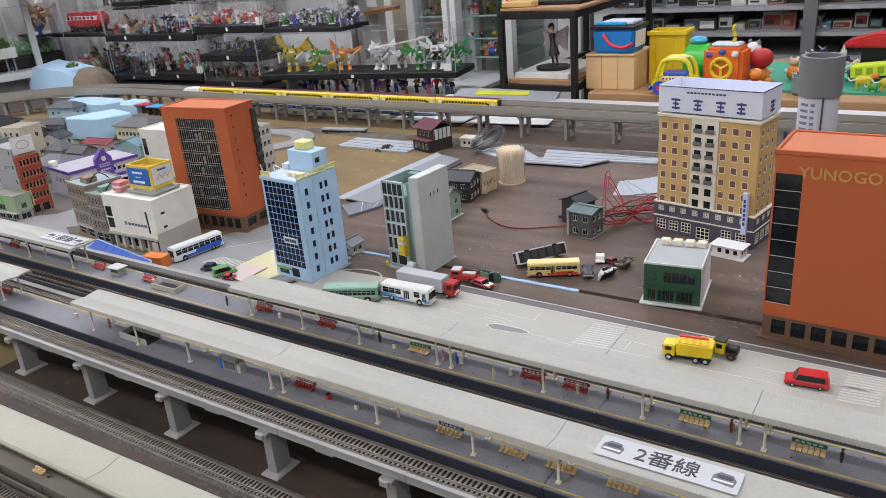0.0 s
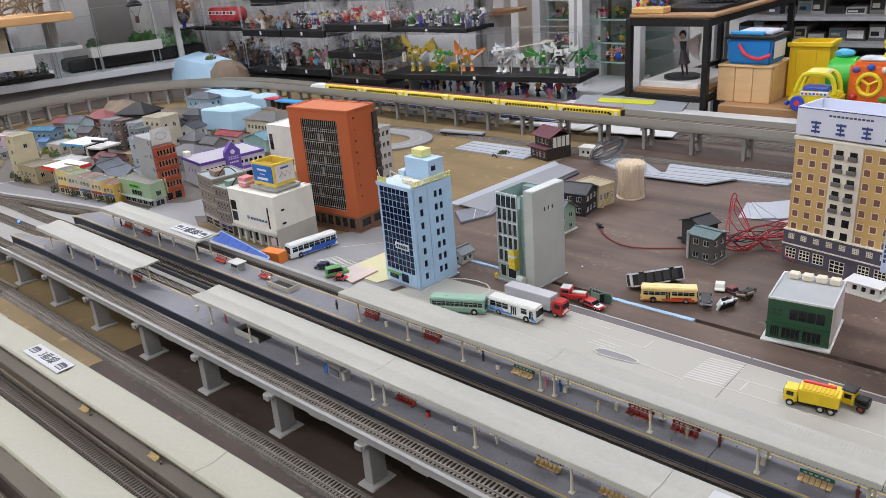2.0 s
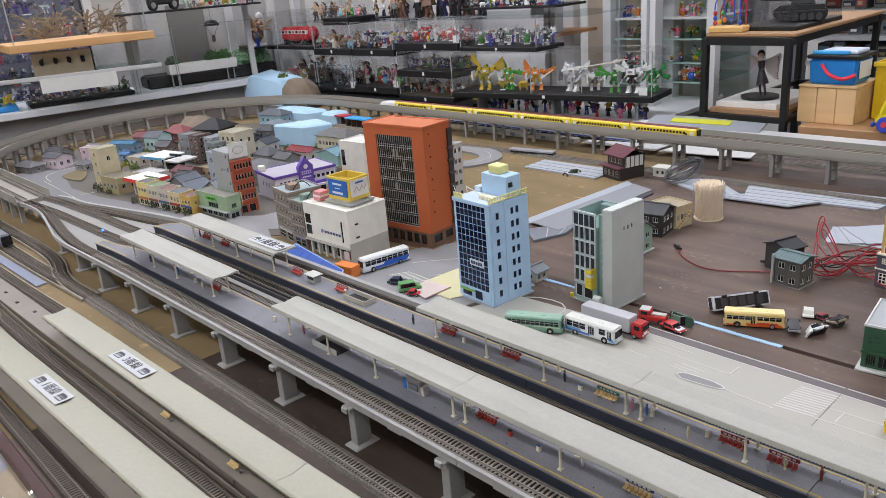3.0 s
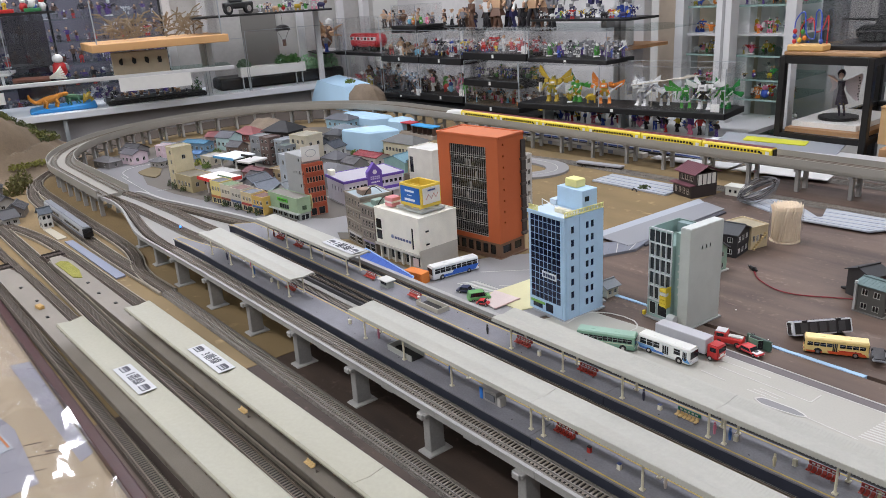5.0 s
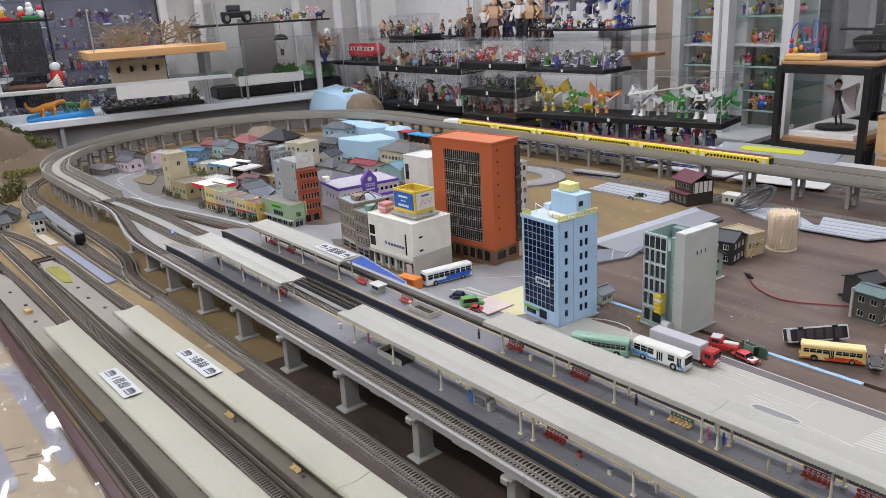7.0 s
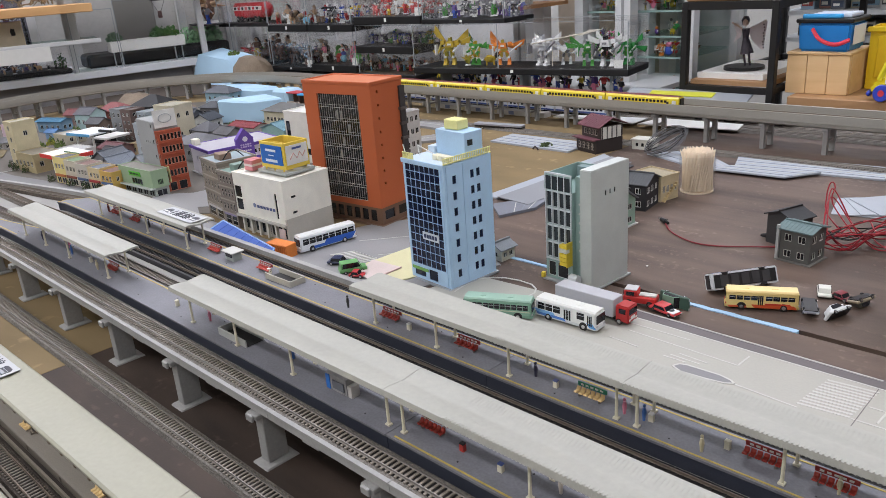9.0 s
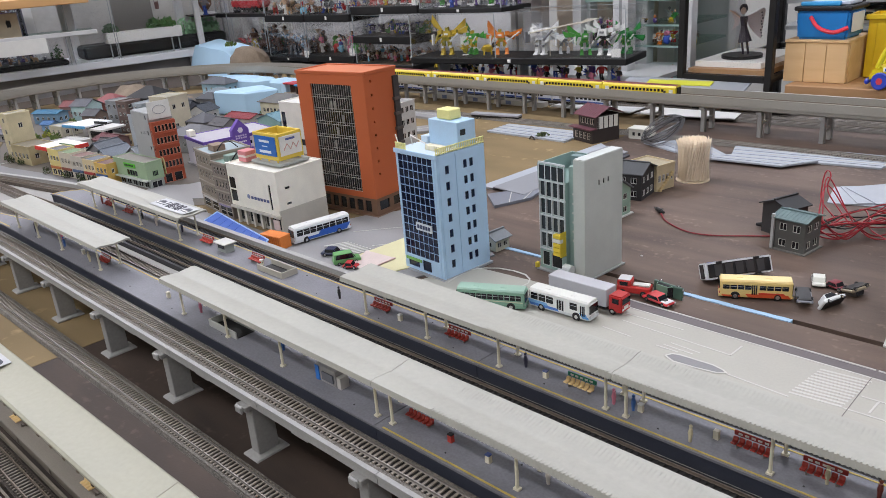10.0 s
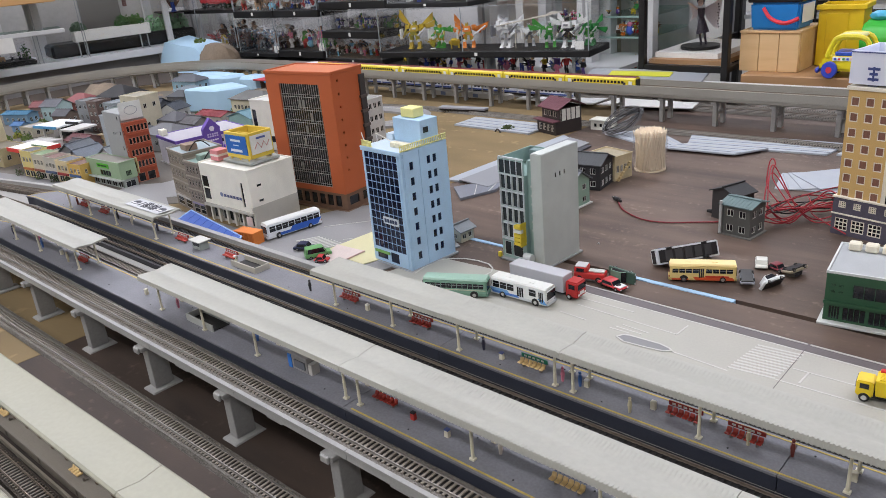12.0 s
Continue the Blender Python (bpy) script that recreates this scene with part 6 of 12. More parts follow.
# grey tower with brick-red front
b = thing("corner_tower", "grey tower with a brick-red shop front and white roof board", "office building", pose(-1.242, 0.779, 0, 0, 0, -4), "model town buildings")
BRICKR = mat("brick_red", srgb(158, 74, 48), 0.7, var=0.25, scale=220, fine=1200)
GT = paint(162, 164, 164)
block(b, -0.078, -0.006, 0, 0.042, 0, 0.118, GT, [(0.030, 0.080, 0.0024, 0.005), (0.038, 0.081, 0.0024, 0.005), (0.046, 0.082, 0.0024, 0.005)] + [(0.060, 0.03 + 0.026 * j, 0.0045, 0.007) for j in range(4)], [])
block(b, -0.0058, 0.004, 0.0005, 0.0415, 0, 0.104, BRICKR, [(0.0022, 0.03 + 0.026 * j, 0.0045, 0.010) for j in range(3)], [(0.004 + 0.0062 * i, 0.026 + 0.0205 * j, 0.0050, 0.0110) for i in range(6) for j in range(4)] + [(0.006, 0.001, 0.012, 0.015), (0.022, 0.001, 0.014, 0.015)], frame=paint(196, 150, 130), name="red_front")
part("roof", boxed(-0.0775, -0.0065, 0.0005, 0.0415, 0.1182, 0.1188), paint(150, 152, 152), b)
part("roof_board", boxed(-0.004, -0.0025, 0.002, 0.040, 0.108, 0.137), paint(216, 216, 212), b, "white roof board with faint oval")
bm = B()
tube(bm, [(-0.0022, 0.021 + 0.011 * math.cos(2 * math.pi * k / 16), 0.123 + 0.007 * math.sin(2 * math.pi * k / 16)) for k in range(17)], 0.0005, 5)
part("oval_mark", bm, paint(150, 156, 160), b)
for j in range(4):
    part("red_ledge", boxed(0.004, 0.0052, 0.001, 0.041, 0.0215 + 0.0205 * j, 0.0235 + 0.0205 * j), BRICKR, b)
part("blade_sign", boxed(0.004, 0.0105, 0.0065, 0.0075, 0.018, 0.045), paint(226, 214, 160), b, "cream blade sign")

# green corner shop and the shop row
LGREEN = paint(150, 172, 140)
b = thing("corner_shop", "pale green two-storey corner shop", "shop building", pose(-1.222, 0.748, 0, 0, 0, 4), "model town buildings")
block(b, -0.106, 0, 0, 0.030, 0.016, 0.045, LGREEN, [(0.040, 0.003, 0.034, 0.010)], [(0.010, 0.005, 0.010, 0.009)], frame=paint(120, 150, 110), bars=(4, 1))
block(b, -0.104, -0.002, 0.003, 0.029, 0, 0.0158, paint(150, 156, 150), grid_holes(0.003, 0.100, 0.0015, 0.013, 5, 1, 0.014, 0.011), [(0.004, 0.001, 0.018, 0.011)], frame=paint(190, 194, 190), bars=(2, 1), name="ground_storey")
part("awning", boxed(-0.100, 0.002, -0.006, 0.003, 0.0150, 0.0172), paint(186, 192, 186), b, "grey awning")
part("sign", boxed(-0.070, -0.034, -0.0014, -0.0002, 0.0335, 0.0405), paint(96, 190, 60), b, "bright green shop sign")
bars_sign(b, pose(-0.052, -0.0015, 0.037), 0.030, 0.004, 1, paint(40, 70, 40), 6)
parapet_roof(b, -0.1065, 0.0005, -0.0005, 0.0305, 0.045, 0.0015, 0.0012, LGREEN, paint(120, 116, 108))
shops = [((212, 196, 130), (180, 110, 64)), ((196, 188, 170), (140, 80, 64)), ((188, 182, 170), (84, 100, 132)), ((208, 190, 150), (160, 60, 58)), ((206, 170, 92), (76, 104, 150))]
shop_roofs = [(112, 84, 76), (104, 108, 116), (120, 92, 84), (110, 130, 96), (96, 96, 100)]
x = -1.318
for i, (c, a) in enumerate(reversed(shops)):
    w = 0.039
    b = thing("row_shop", "small two-storey %s shop in a terraced row" % ("yellow" if c[2] < 130 else "beige"), "shop building", pose(-1.318 - 0.0385 * i * math.cos(0.14), 0.723 - 0.0385 * i * math.sin(0.14), 0, 0, 0, 8), "terraced shop row")
    hh = 0.036 + 0.003 * i
    block(b, -0.0385, -0.0003, 0, 0.032, 0, hh, paint(*c), grid_holes(0.003, 0.0355, hh * 0.5, hh * 0.88, 3, 1, 0.0065, 0.009) + [(0.003, 0.0015, 0.013, 0.011), (0.019, 0.0015, 0.016, 0.011)], grid_holes(0.004, 0.028, hh * 0.5, hh * 0.85, 2, 1, 0.005, 0.008), frame=paint(214, 208, 196), bars=(2, 1), glass=SHADED_GLASS)
    part("sign", boxed(-0.036, -0.003, -0.002, -0.0002, 0.0142, 0.0185), paint(*a), b, "coloured shop sign")
    parapet_roof(b, -0.0387, -0.0001, -0.0004, 0.0324, hh, 0.0018, 0.001, paint(*c), paint(*shop_roofs[i]))


def dusty(c):
    """Old model paint: a little greyer and darker."""
    g = sum(c) / 3
    return tuple(round((0.8 * v + 0.2 * g) * 0.93) for v in c)


def house(label, x, y, w, d, h, rot, wall, roof, style="gable_x", rh=0.012, front=(2, 1), right=(2, 1), name="house", category="house", glass=DARK_GLASS, frame=None, ribs=True, over=0.003, plate=None):
    """A small model house centred on its plan, with windows, eaves and roof."""
    b = thing(name, label, category, pose(x, y, 0, 0, 0, rot), "model town buildings")
    wm, rm = paint(*dusty(wall), var=0.18), paint(*[round(0.86 * v) for v in dusty(roof)], var=0.3)
    frame = frame or paint(200, 198, 192)
    if plate:
        part("base_plate", boxed(-w / 2 - 0.003, w / 2 + 0.003, -d / 2 - 0.003, d / 2 + 0.003, 0, 0.0015), paint(*plate), b)
    ww, wd = w / front[0] * 0.55 if front[0] else 0, d / right[0] * 0.55 if right[0] else 0
    sh = h / max(front[1], right[1], 1)
    fr = grid_holes(w * 0.06, w * 0.94, 0, h, front[0], front[1], min(ww, 0.008), min(sh * 0.45, 0.010)) if front[0] else []
    rt = grid_holes(d * 0.06, d * 0.94, 0, h, right[0], right[1], min(wd, 0.008), min(sh * 0.45, 0.010)) if right[0] else []
    block(b, -w / 2, w / 2, -d / 2, d / 2, 0.0, h, wm, fr, rt, glass=glass, frame=frame, bars=(2, 1))
    if style == "flat":
        parapet_roof(b, -w / 2 - 0.0006, w / 2 + 0.0006, -d / 2 - 0.0006, d / 2 + 0.0006, h, 0.0025, 0.0014, wm, rm)
    else:
        bm = B()
        if style == "hip":
            hip(bm, -w / 2, w / 2, -d / 2, d / 2, h, rh, over)
        else:
            gable(bm, -w / 2, w / 2, -d / 2, d / 2, h, rh, over, "x" if style == "gable_x" else "y")
        part("roof", bm, rm, b)
        if style != "hip":
            ax = style == "gable_x"
            for s in (-1, 1):
                bm = B()
                e = (w if ax else d) / 2 - 0.0004
                poly = [(-(d if ax else w) / 2, h), ((d if ax else w) / 2, h), (0, h + rh * 0.95)]
                prism(bm, poly, "x" if ax else "y", s * e - 0.0004, s * e + 0.0004)
                part("gable_wall", bm, wm, b)
            if ribs:
                roof_tiles(b, -w / 2, w / 2, -d / 2, d / 2, h, rh, over, rm, "x" if ax else "y")
            bm = B()
            if ax:
                box(bm, -w / 2 - over, w / 2 + over, -0.0012, 0.0012, h + rh + 0.0004, h + rh + 0.0026)
            else:
                box(bm, -0.0012, 0.0012, -d / 2 - over, d / 2 + over, h + rh + 0.0004, h + rh + 0.0026)
            part("ridge", bm, rm, b)
    return b


# second row and back of the town
house("cream four-storey tower block with flat roof", -1.735, 0.722, 0.040, 0.046, 0.092, 4, (214, 200, 156), (200, 190, 156), "flat", front=(1, 4), right=(1, 2), name="apartment_block", category="apartment building")
house("low cream annex beside the tower block", -1.665, 0.72, 0.075, 0.05, 0.036, 6, (184, 166, 120), (150, 140, 116), "flat", front=(4, 1), right=(2, 1), name="annex", category="shop building")
b = thing("filling_station", "white roofed filling station with a red fascia", "filling station", pose(-1.565, 0.742, 0, 0, 0, 6), "model town buildings")
part("canopy", boxed(-0.045, 0.045, -0.030, 0.030, 0.036, 0.0415, bev=0.0005), paint(226, 222, 216), b, "white canopy")
bm = B()
for a in ((-0.0458, 0.0458, -0.0308, -0.030), (0.045, 0.0458, -0.030, 0.030)):
    box(bm, *a, 0.0345, 0.042)
part("fascia", bm, paint(210, 60, 52), b, "red fascia")
for px, py in ((-0.03, -0.015), (0.03, -0.015), (-0.03, 0.015), (0.03, 0.015)):
    part("pillar", boxed(px - 0.0015, px + 0.0015, py - 0.0015, py + 0.0015, 0, 0.036), WHITE, b)
part("shop", boxed(-0.04, 0.0, 0.008, 0.028, 0, 0.030), paint(206, 100, 84), b, "red shop wall")
for px in (-0.015, 0.015):
    part("pump", boxed(px - 0.002, px + 0.002, -0.012, -0.009, 0, 0.009, bev=0.0004), paint(200, 60, 50), b, "red fuel pump")
b = thing("filling_station", "white canopied filling station with a blue fascia", "filling station", pose(-1.80, 0.885, 0, 0, 0, 12), "model town buildings")
part("canopy", boxed(-0.042, 0.042, -0.035, 0.035, 0.030, 0.034, bev=0.0005), paint(222, 226, 228), b, "white canopy")
part("fascia", boxed(-0.0428, 0.0428, -0.0358, -0.0351, 0.0285, 0.0345), paint(90, 160, 206), b, "blue fascia")
for px, py in ((-0.03, -0.02), (0.03, -0.02), (-0.03, 0.02), (0.03, 0.02)):
    part("pillar", boxed(px - 0.0018, px + 0.0018, py - 0.0018, py + 0.0018, 0, 0.030), WHITE, b)
part("shop", boxed(-0.036, 0.036, 0.018, 0.033, 0, 0.026), SHADED_GLASS, b, "glazed shop")
part("blade", boxed(0.044, 0.086, -0.012, -0.008, 0.036, 0.041), BLACK, b, "dark sign beam")
part("side_roof", boxed(0.046, 0.095, -0.03, 0.03, 0.024, 0.028), paint(206, 204, 200), b, "grey side roof")
H = house
H("long low shed with a white roof", -1.68, 0.80, 0.075, 0.045, 0.024, 10, (206, 204, 198), (216, 214, 210), "flat", front=(3, 1), right=(2, 1))
H("town house with a dark red roof", -1.62, 0.86, 0.06, 0.045, 0.022, 10, (150, 110, 104), (146, 82, 88), "gable_x", 0.008, (3, 1), (1, 1))
H("grey town house with a slate roof", -1.50, 0.80, 0.05, 0.05, 0.026, 12, (140, 140, 142), (120, 128, 138), "gable_y", 0.016, (2, 1), (2, 1))
H("pale grey town house with a gabled roof", -1.43, 0.785, 0.055, 0.05, 0.024, 8, (190, 192, 194), (140, 152, 166), "gable_y", 0.018, (2, 1), (2, 1))
H("small shop with a green roof", -1.545, 0.745, 0.045, 0.03, 0.034, 8, (160, 160, 140), (110, 150, 96), "gable_x", 0.007, (2, 1), (1, 1))
H("long shop with a brown roof", -1.40, 0.755, 0.08, 0.028, 0.026, 8, (150, 130, 116), (112, 80, 74), "gable_x", 0.008, (3, 1), (1, 1))
H("tall grey three-storey building on the street", -1.80, 0.965, 0.044, 0.04, 0.070, 10, (134, 138, 142), (150, 150, 150), "flat", front=(2, 3), right=(2, 3))
H("tall brown four-storey building on the street", -1.755, 0.968, 0.036, 0.04, 0.071, 10, (112, 88, 80), (120, 100, 92), "flat", front=(2, 4), right=(2, 4))
H("grey three-storey building with flat roof", -1.715, 0.99, 0.036, 0.045, 0.066, 10, (166, 176, 184), (160, 168, 174), "flat", front=(2, 4), right=(3, 4))
H("grey three-storey building with flat roof", -1.66, 0.965, 0.036, 0.04, 0.062, 8, (140, 150, 156), (110, 130, 120), "flat", front=(2, 3), right=(2, 3))
H("cream hall with a rounded pediment", -1.64, 1.01, 0.062, 0.055, 0.083, 10, (216, 206, 176), (196, 188, 164), "flat", front=(3, 3), right=(2, 2))
H("pale grey roofed block behind the grey tower", -1.40, 0.85, 0.06, 0.05, 0.092, 2, (176, 186, 196), (176, 184, 192), "flat", front=(2, 3), right=(2, 3))
H("grey town house with a hip roof", -1.43, 0.955, 0.10, 0.07, 0.034, 10, (160, 158, 156), (122, 122, 128), "hip", 0.016, (3, 1), (3, 1))
H("pale teal wooden house with grey roof", -2.055, 0.985, 0.055, 0.05, 0.037, 20, (186, 220, 218), (116, 118, 128), "gable_x", 0.014, (3, 1), (2, 1))
b = H("pale pink shop house with grey roof", -2.10, 0.725, 0.062, 0.045, 0.030, 14, (222, 196, 206), (120, 116, 124), "gable_x", 0.010, (3, 1), (2, 1))
H("small pink flat-roofed block house", -2.075, 0.80, 0.032, 0.03, 0.040, 14, (220, 190, 200), (206, 190, 196), "flat", front=(1, 2), right=(1, 2))
H("low grey house in the curve", -2.12, 0.66, 0.075, 0.04, 0.018, 14, (130, 126, 124), (112, 108, 110), "hip", 0.012, (2, 1), (1, 1))
H("low grey house with a dark roof", -2.2, 0.76, 0.06, 0.05, 0.022, 20, (140, 136, 132), (90, 88, 92), "gable_x", 0.014, (2, 1), (1, 1))
b = H("open market shed with a blue roof", -2.10, 0.91, 0.085, 0.035, 0.028, 22, (110, 150, 180), (70, 150, 196), "gable_x", 0.005, (4, 1), (2, 1))
H("small blue hut with a blue roof", -2.0, 0.87, 0.03, 0.025, 0.016, 22, (120, 160, 200), (80, 140, 210), "gable_x", 0.006, (1, 1), (1, 1))
H("small beige shop with a flat roof", -1.90, 0.87, 0.05, 0.05, 0.022, 10, (196, 186, 160), (200, 196, 190), "flat", front=(2, 1), right=(2, 1))
H("dark temple hall with a broad black roof", -2.03, 1.15, 0.09, 0.07, 0.034, 22, (48, 43, 43), (32, 32, 37), "hip", 0.026, (4, 1), (3, 1), over=0.010, name="temple", category="temple")
H("small red shrine with a red hipped roof", -2.12, 1.08, 0.07, 0.05, 0.026, 24, (140, 70, 60), (176, 84, 86), "hip", 0.020, (3, 1), (2, 1), over=0.008, name="shrine", category="shrine")
H("grey farm house with hipped roof", -1.89, 1.15, 0.06, 0.045, 0.030, 20, (150, 150, 150), (124, 124, 128), "hip", 0.014, (2, 1), (2, 1))
H("light blue walled house with grey roof", -2.05, 1.37, 0.10, 0.05, 0.032, 12, (160, 206, 226), (104, 108, 118), "hip", 0.016, (4, 1), (2, 1), over=0.006)
H("pale blue two-tier shop house", -1.93, 1.30, 0.07, 0.05, 0.026, 12, (170, 190, 200), (140, 156, 170), "hip", 0.010, (3, 1), (2, 1), over=0.006)
H("dark town house with black tiled roof", -1.77, 1.105, 0.065, 0.05, 0.030, 18, (96, 98, 104), (74, 80, 90), "gable_x", 0.016, (3, 1), (2, 1))
H("white and black half-timbered house", -1.70, 1.12, 0.05, 0.045, 0.026, 18, (206, 206, 202), (84, 92, 104), "gable_y", 0.014, (2, 1), (2, 1))
H("cream hall with a grey hip roof", -1.54, 1.245, 0.115, 0.06, 0.038, 6, (222, 214, 178), (118, 118, 114), "hip", 0.016, (8, 1), (5, 1), over=0.005, name="school_hall", category="hall")
H("white shop with a bright red roof", -1.52, 1.12, 0.085, 0.04, 0.026, 6, (200, 190, 180), (186, 62, 72), "gable_x", 0.007, (3, 1), (2, 1))
H("shop with blue-green roof and mural", -1.385, 1.115, 0.075, 0.045, 0.034, 4, (150, 196, 190), (130, 184, 200), "gable_y", 0.012, (0, 1), (2, 1))
H("tan end shop with a small sign", -1.33, 1.13, 0.04, 0.05, 0.036, 4, (196, 178, 140), (120, 180, 210), "gable_y", 0.010, (1, 1), (1, 1))
H("slate roofed house beside the hall", -1.34, 1.20, 0.07, 0.05, 0.034, 4, (150, 150, 154), (112, 118, 128), "gable_x", 0.012, (2, 1), (2, 1))
b = thing("white_block", "white office block with a black window bay", "office building", pose(-1.165, 1.035, 0, 0, 0, 4), "model town buildings")
block(b, -0.075, 0, 0, 0.06, 0, 0.092, paint(226, 223, 214), [(0.003, 0.042, 0.012, 0.034), (0.003, 0.016, 0.068, 0.012)], [], depth=0.0015)
parapet_roof(b, -0.0755, 0.0005, -0.0005, 0.0605, 0.092, 0.003, 0.0015, paint(226, 223, 214), paint(206, 204, 198))
bm = B()
prism(bm, [(-1.745, 1.175), (-1.635, 1.195), (-1.60, 1.27), (-1.70, 1.29)], "z", 0, 0.058)
bevel(bm, 0.004)
solid("foam_block", bm, mat("foam_block_blue", srgb(172, 204, 226), 0.7, var=0.06, scale=20), "pale blue cut foam block among the houses", "foam block")
H("pale flat roof building on the foam block", -1.78, 1.30, 0.10, 0.05, 0.036, 10, (170, 200, 214), (206, 214, 214), "flat", front=(3, 1), right=(2, 1))
for x, y, col, lab in ((-1.80, 1.435, (186, 60, 70), "small open platform shelter with a red roof"), (-1.69, 1.425, (60, 150, 206), "small open platform shelter with a blue roof")):
    b = thing("platform_shelter", lab, "shelter", pose(x, y, 0, 0, 0, 2))
    part("roof", boxed(-0.048, 0.048, -0.016, 0.016, 0.032, 0.036, bev=0.0006), paint(*col), b)
    for k in range(5):
        part("post", boxed(-0.044 + 0.022 * k - 0.001, -0.044 + 0.022 * k + 0.001, -0.012, 0.012, 0.010, 0.032), paint(90, 70, 60), b)
    part("floor", boxed(-0.05, 0.05, -0.016, 0.016, 0, 0.010), paint(150, 140, 130), b)
    part("back_wall", boxed(-0.046, 0.046, 0.008, 0.010, 0.010, 0.030), paint(196, 190, 180), b)
# striped building seen behind the orange tower
H("white block with dark balcony windows", -0.965, 1.075, 0.05, 0.04, 0.105, 6, (206, 204, 200), (180, 178, 172), "flat", front=(2, 5), right=(3, 5))
# blue ramp wall and orange container behind the station
b = thing("blue_shed", "low shed with a bright blue wedge-shaped roof", "shed", pose(0, 0, 0))
wedge = [(-0.919, 0.701), (-0.895, 0.663), (-0.757, 0.670), (-0.763, 0.677)]
bm = B()
prism(bm, [(-0.915, 0.698), (-0.893, 0.666), (-0.765, 0.671), (-0.770, 0.676)], "z", 0.002, 0.0265)
part("wall", bm, paint(96, 120, 160), b)
bm = B()
prism(bm, wedge, "z", 0.0267, 0.0295)
part("roof", bm, paint(44, 84, 166, 0.5), b, "bright blue roof")
for k in range(1, 8):
    q = k / 8
    bm = B()
    cyl(bm, (-0.919 + 0.156 * q, 0.701 - 0.024 * q, 0.0296), (-0.895 + 0.138 * q, 0.663 + 0.007 * q, 0.0296), 0.0004, 5)
    part("roof_rib", bm, paint(38, 74, 150, 0.5), b)
for (xa, ya), (xb, yb_) in zip(wedge, wedge[1:] + wedge[:1]):
    bm = B()
    cyl(bm, (xa, ya, 0.0297), (xb, yb_, 0.0297), 0.0010, 6)
    part("rim", bm, paint(150, 180, 220), b, "pale blue rim")
c = thing("container", "orange freight container beside the bank", "container", pose(-0.804, 0.712, 0, 0, 0, 9) @ Matrix.Diagonal((1.12, 1, 1, 1)))
part("body", boxed(-0.016, 0.016, -0.009, 0.009, 0.001, 0.0185, bev=0.0004), paint(214, 122, 50), c)
for i in range(9):
    part("rib", boxed(-0.015 + 0.0036 * i, -0.0138 + 0.0036 * i, -0.0096, -0.009, 0.002, 0.0175), paint(206, 112, 44), c)

for lab, x, y, w, d, h, r, wl, rf, st, rh in (
        ("low shop with a slate blue roof", -1.465, 0.742, 0.030, 0.024, 0.030, 8, (170, 168, 160), (116, 124, 136), "gable_x", 0.006),
        ("low shop with a brown roof", -1.505, 0.736, 0.028, 0.024, 0.031, 8, (150, 140, 130), (110, 84, 78), "gable_x", 0.006),
        ("small shop with a dull purple roof", -1.355, 0.762, 0.034, 0.026, 0.026, 8, (170, 160, 156), (112, 92, 100), "gable_x", 0.006),
        ("pale grey town house with broad roof", -1.365, 0.812, 0.055, 0.045, 0.028, 10, (196, 196, 194), (158, 164, 172), "gable_y", 0.018),
        ("dark brown wooden town house", -1.56, 0.83, 0.04, 0.04, 0.022, 14, (96, 84, 78), (90, 86, 88), "gable_x", 0.012),
        ("tan shop with a flat roof", -1.585, 0.905, 0.045, 0.035, 0.024, 10, (186, 160, 116), (170, 150, 120), "flat", 0),
        ("grey town house with dark tiled roof", -1.53, 0.945, 0.05, 0.045, 0.030, 12, (150, 148, 146), (92, 94, 100), "hip", 0.014),
        ("grey town house with dark tiled roof", -1.56, 1.045, 0.06, 0.05, 0.030, 8, (132, 130, 130), (104, 104, 110), "hip", 0.016),
        ("grey town house with dark tiled roof", -1.48, 1.045, 0.05, 0.04, 0.028, 4, (150, 146, 142), (112, 108, 112), "gable_x", 0.012),
        ("brown roofed wooden town house", -1.83, 1.045, 0.05, 0.045, 0.026, 14, (116, 100, 92), (96, 88, 86), "gable_x", 0.014),
        ("small white house with slate roof", -1.93, 1.035, 0.045, 0.04, 0.026, 18, (206, 206, 204), (108, 112, 122), "gable_y", 0.014),
        ("brown wooden house with grey roof", -1.96, 0.965, 0.045, 0.04, 0.024, 20, (124, 104, 90), (112, 112, 116), "gable_x", 0.012),
        ("low house with a dull red roof", -2.16, 0.99, 0.05, 0.04, 0.026, 24, (150, 120, 112), (164, 84, 84), "gable_x", 0.012),
        ("low grey house with hipped roof", -1.985, 0.755, 0.04, 0.035, 0.018, 14, (160, 156, 152), (120, 118, 122), "hip", 0.010),
        ("white workshop with a pale roof", -2.17, 0.85, 0.05, 0.035, 0.020, 22, (206, 206, 206), (176, 180, 186), "gable_x", 0.008),
        ("grey roofed house behind the hall", -1.43, 1.235, 0.045, 0.045, 0.030, 6, (166, 166, 168), (120, 124, 132), "gable_x", 0.012),
        ("dark tiled house beside the temple", -1.86, 1.23, 0.06, 0.045, 0.026, 16, (110, 108, 108), (78, 82, 90), "hip", 0.014),
        ("small brown shop with a flat roof", -1.245, 1.06, 0.05, 0.045, 0.030, 4, (150, 134, 112), (140, 130, 116), "flat", 0)):
    H(lab, x, y, w, d, h, r, wl, rf, st, rh or 0.01, (2, 1), (2, 1))

# ---- road vehicles ----


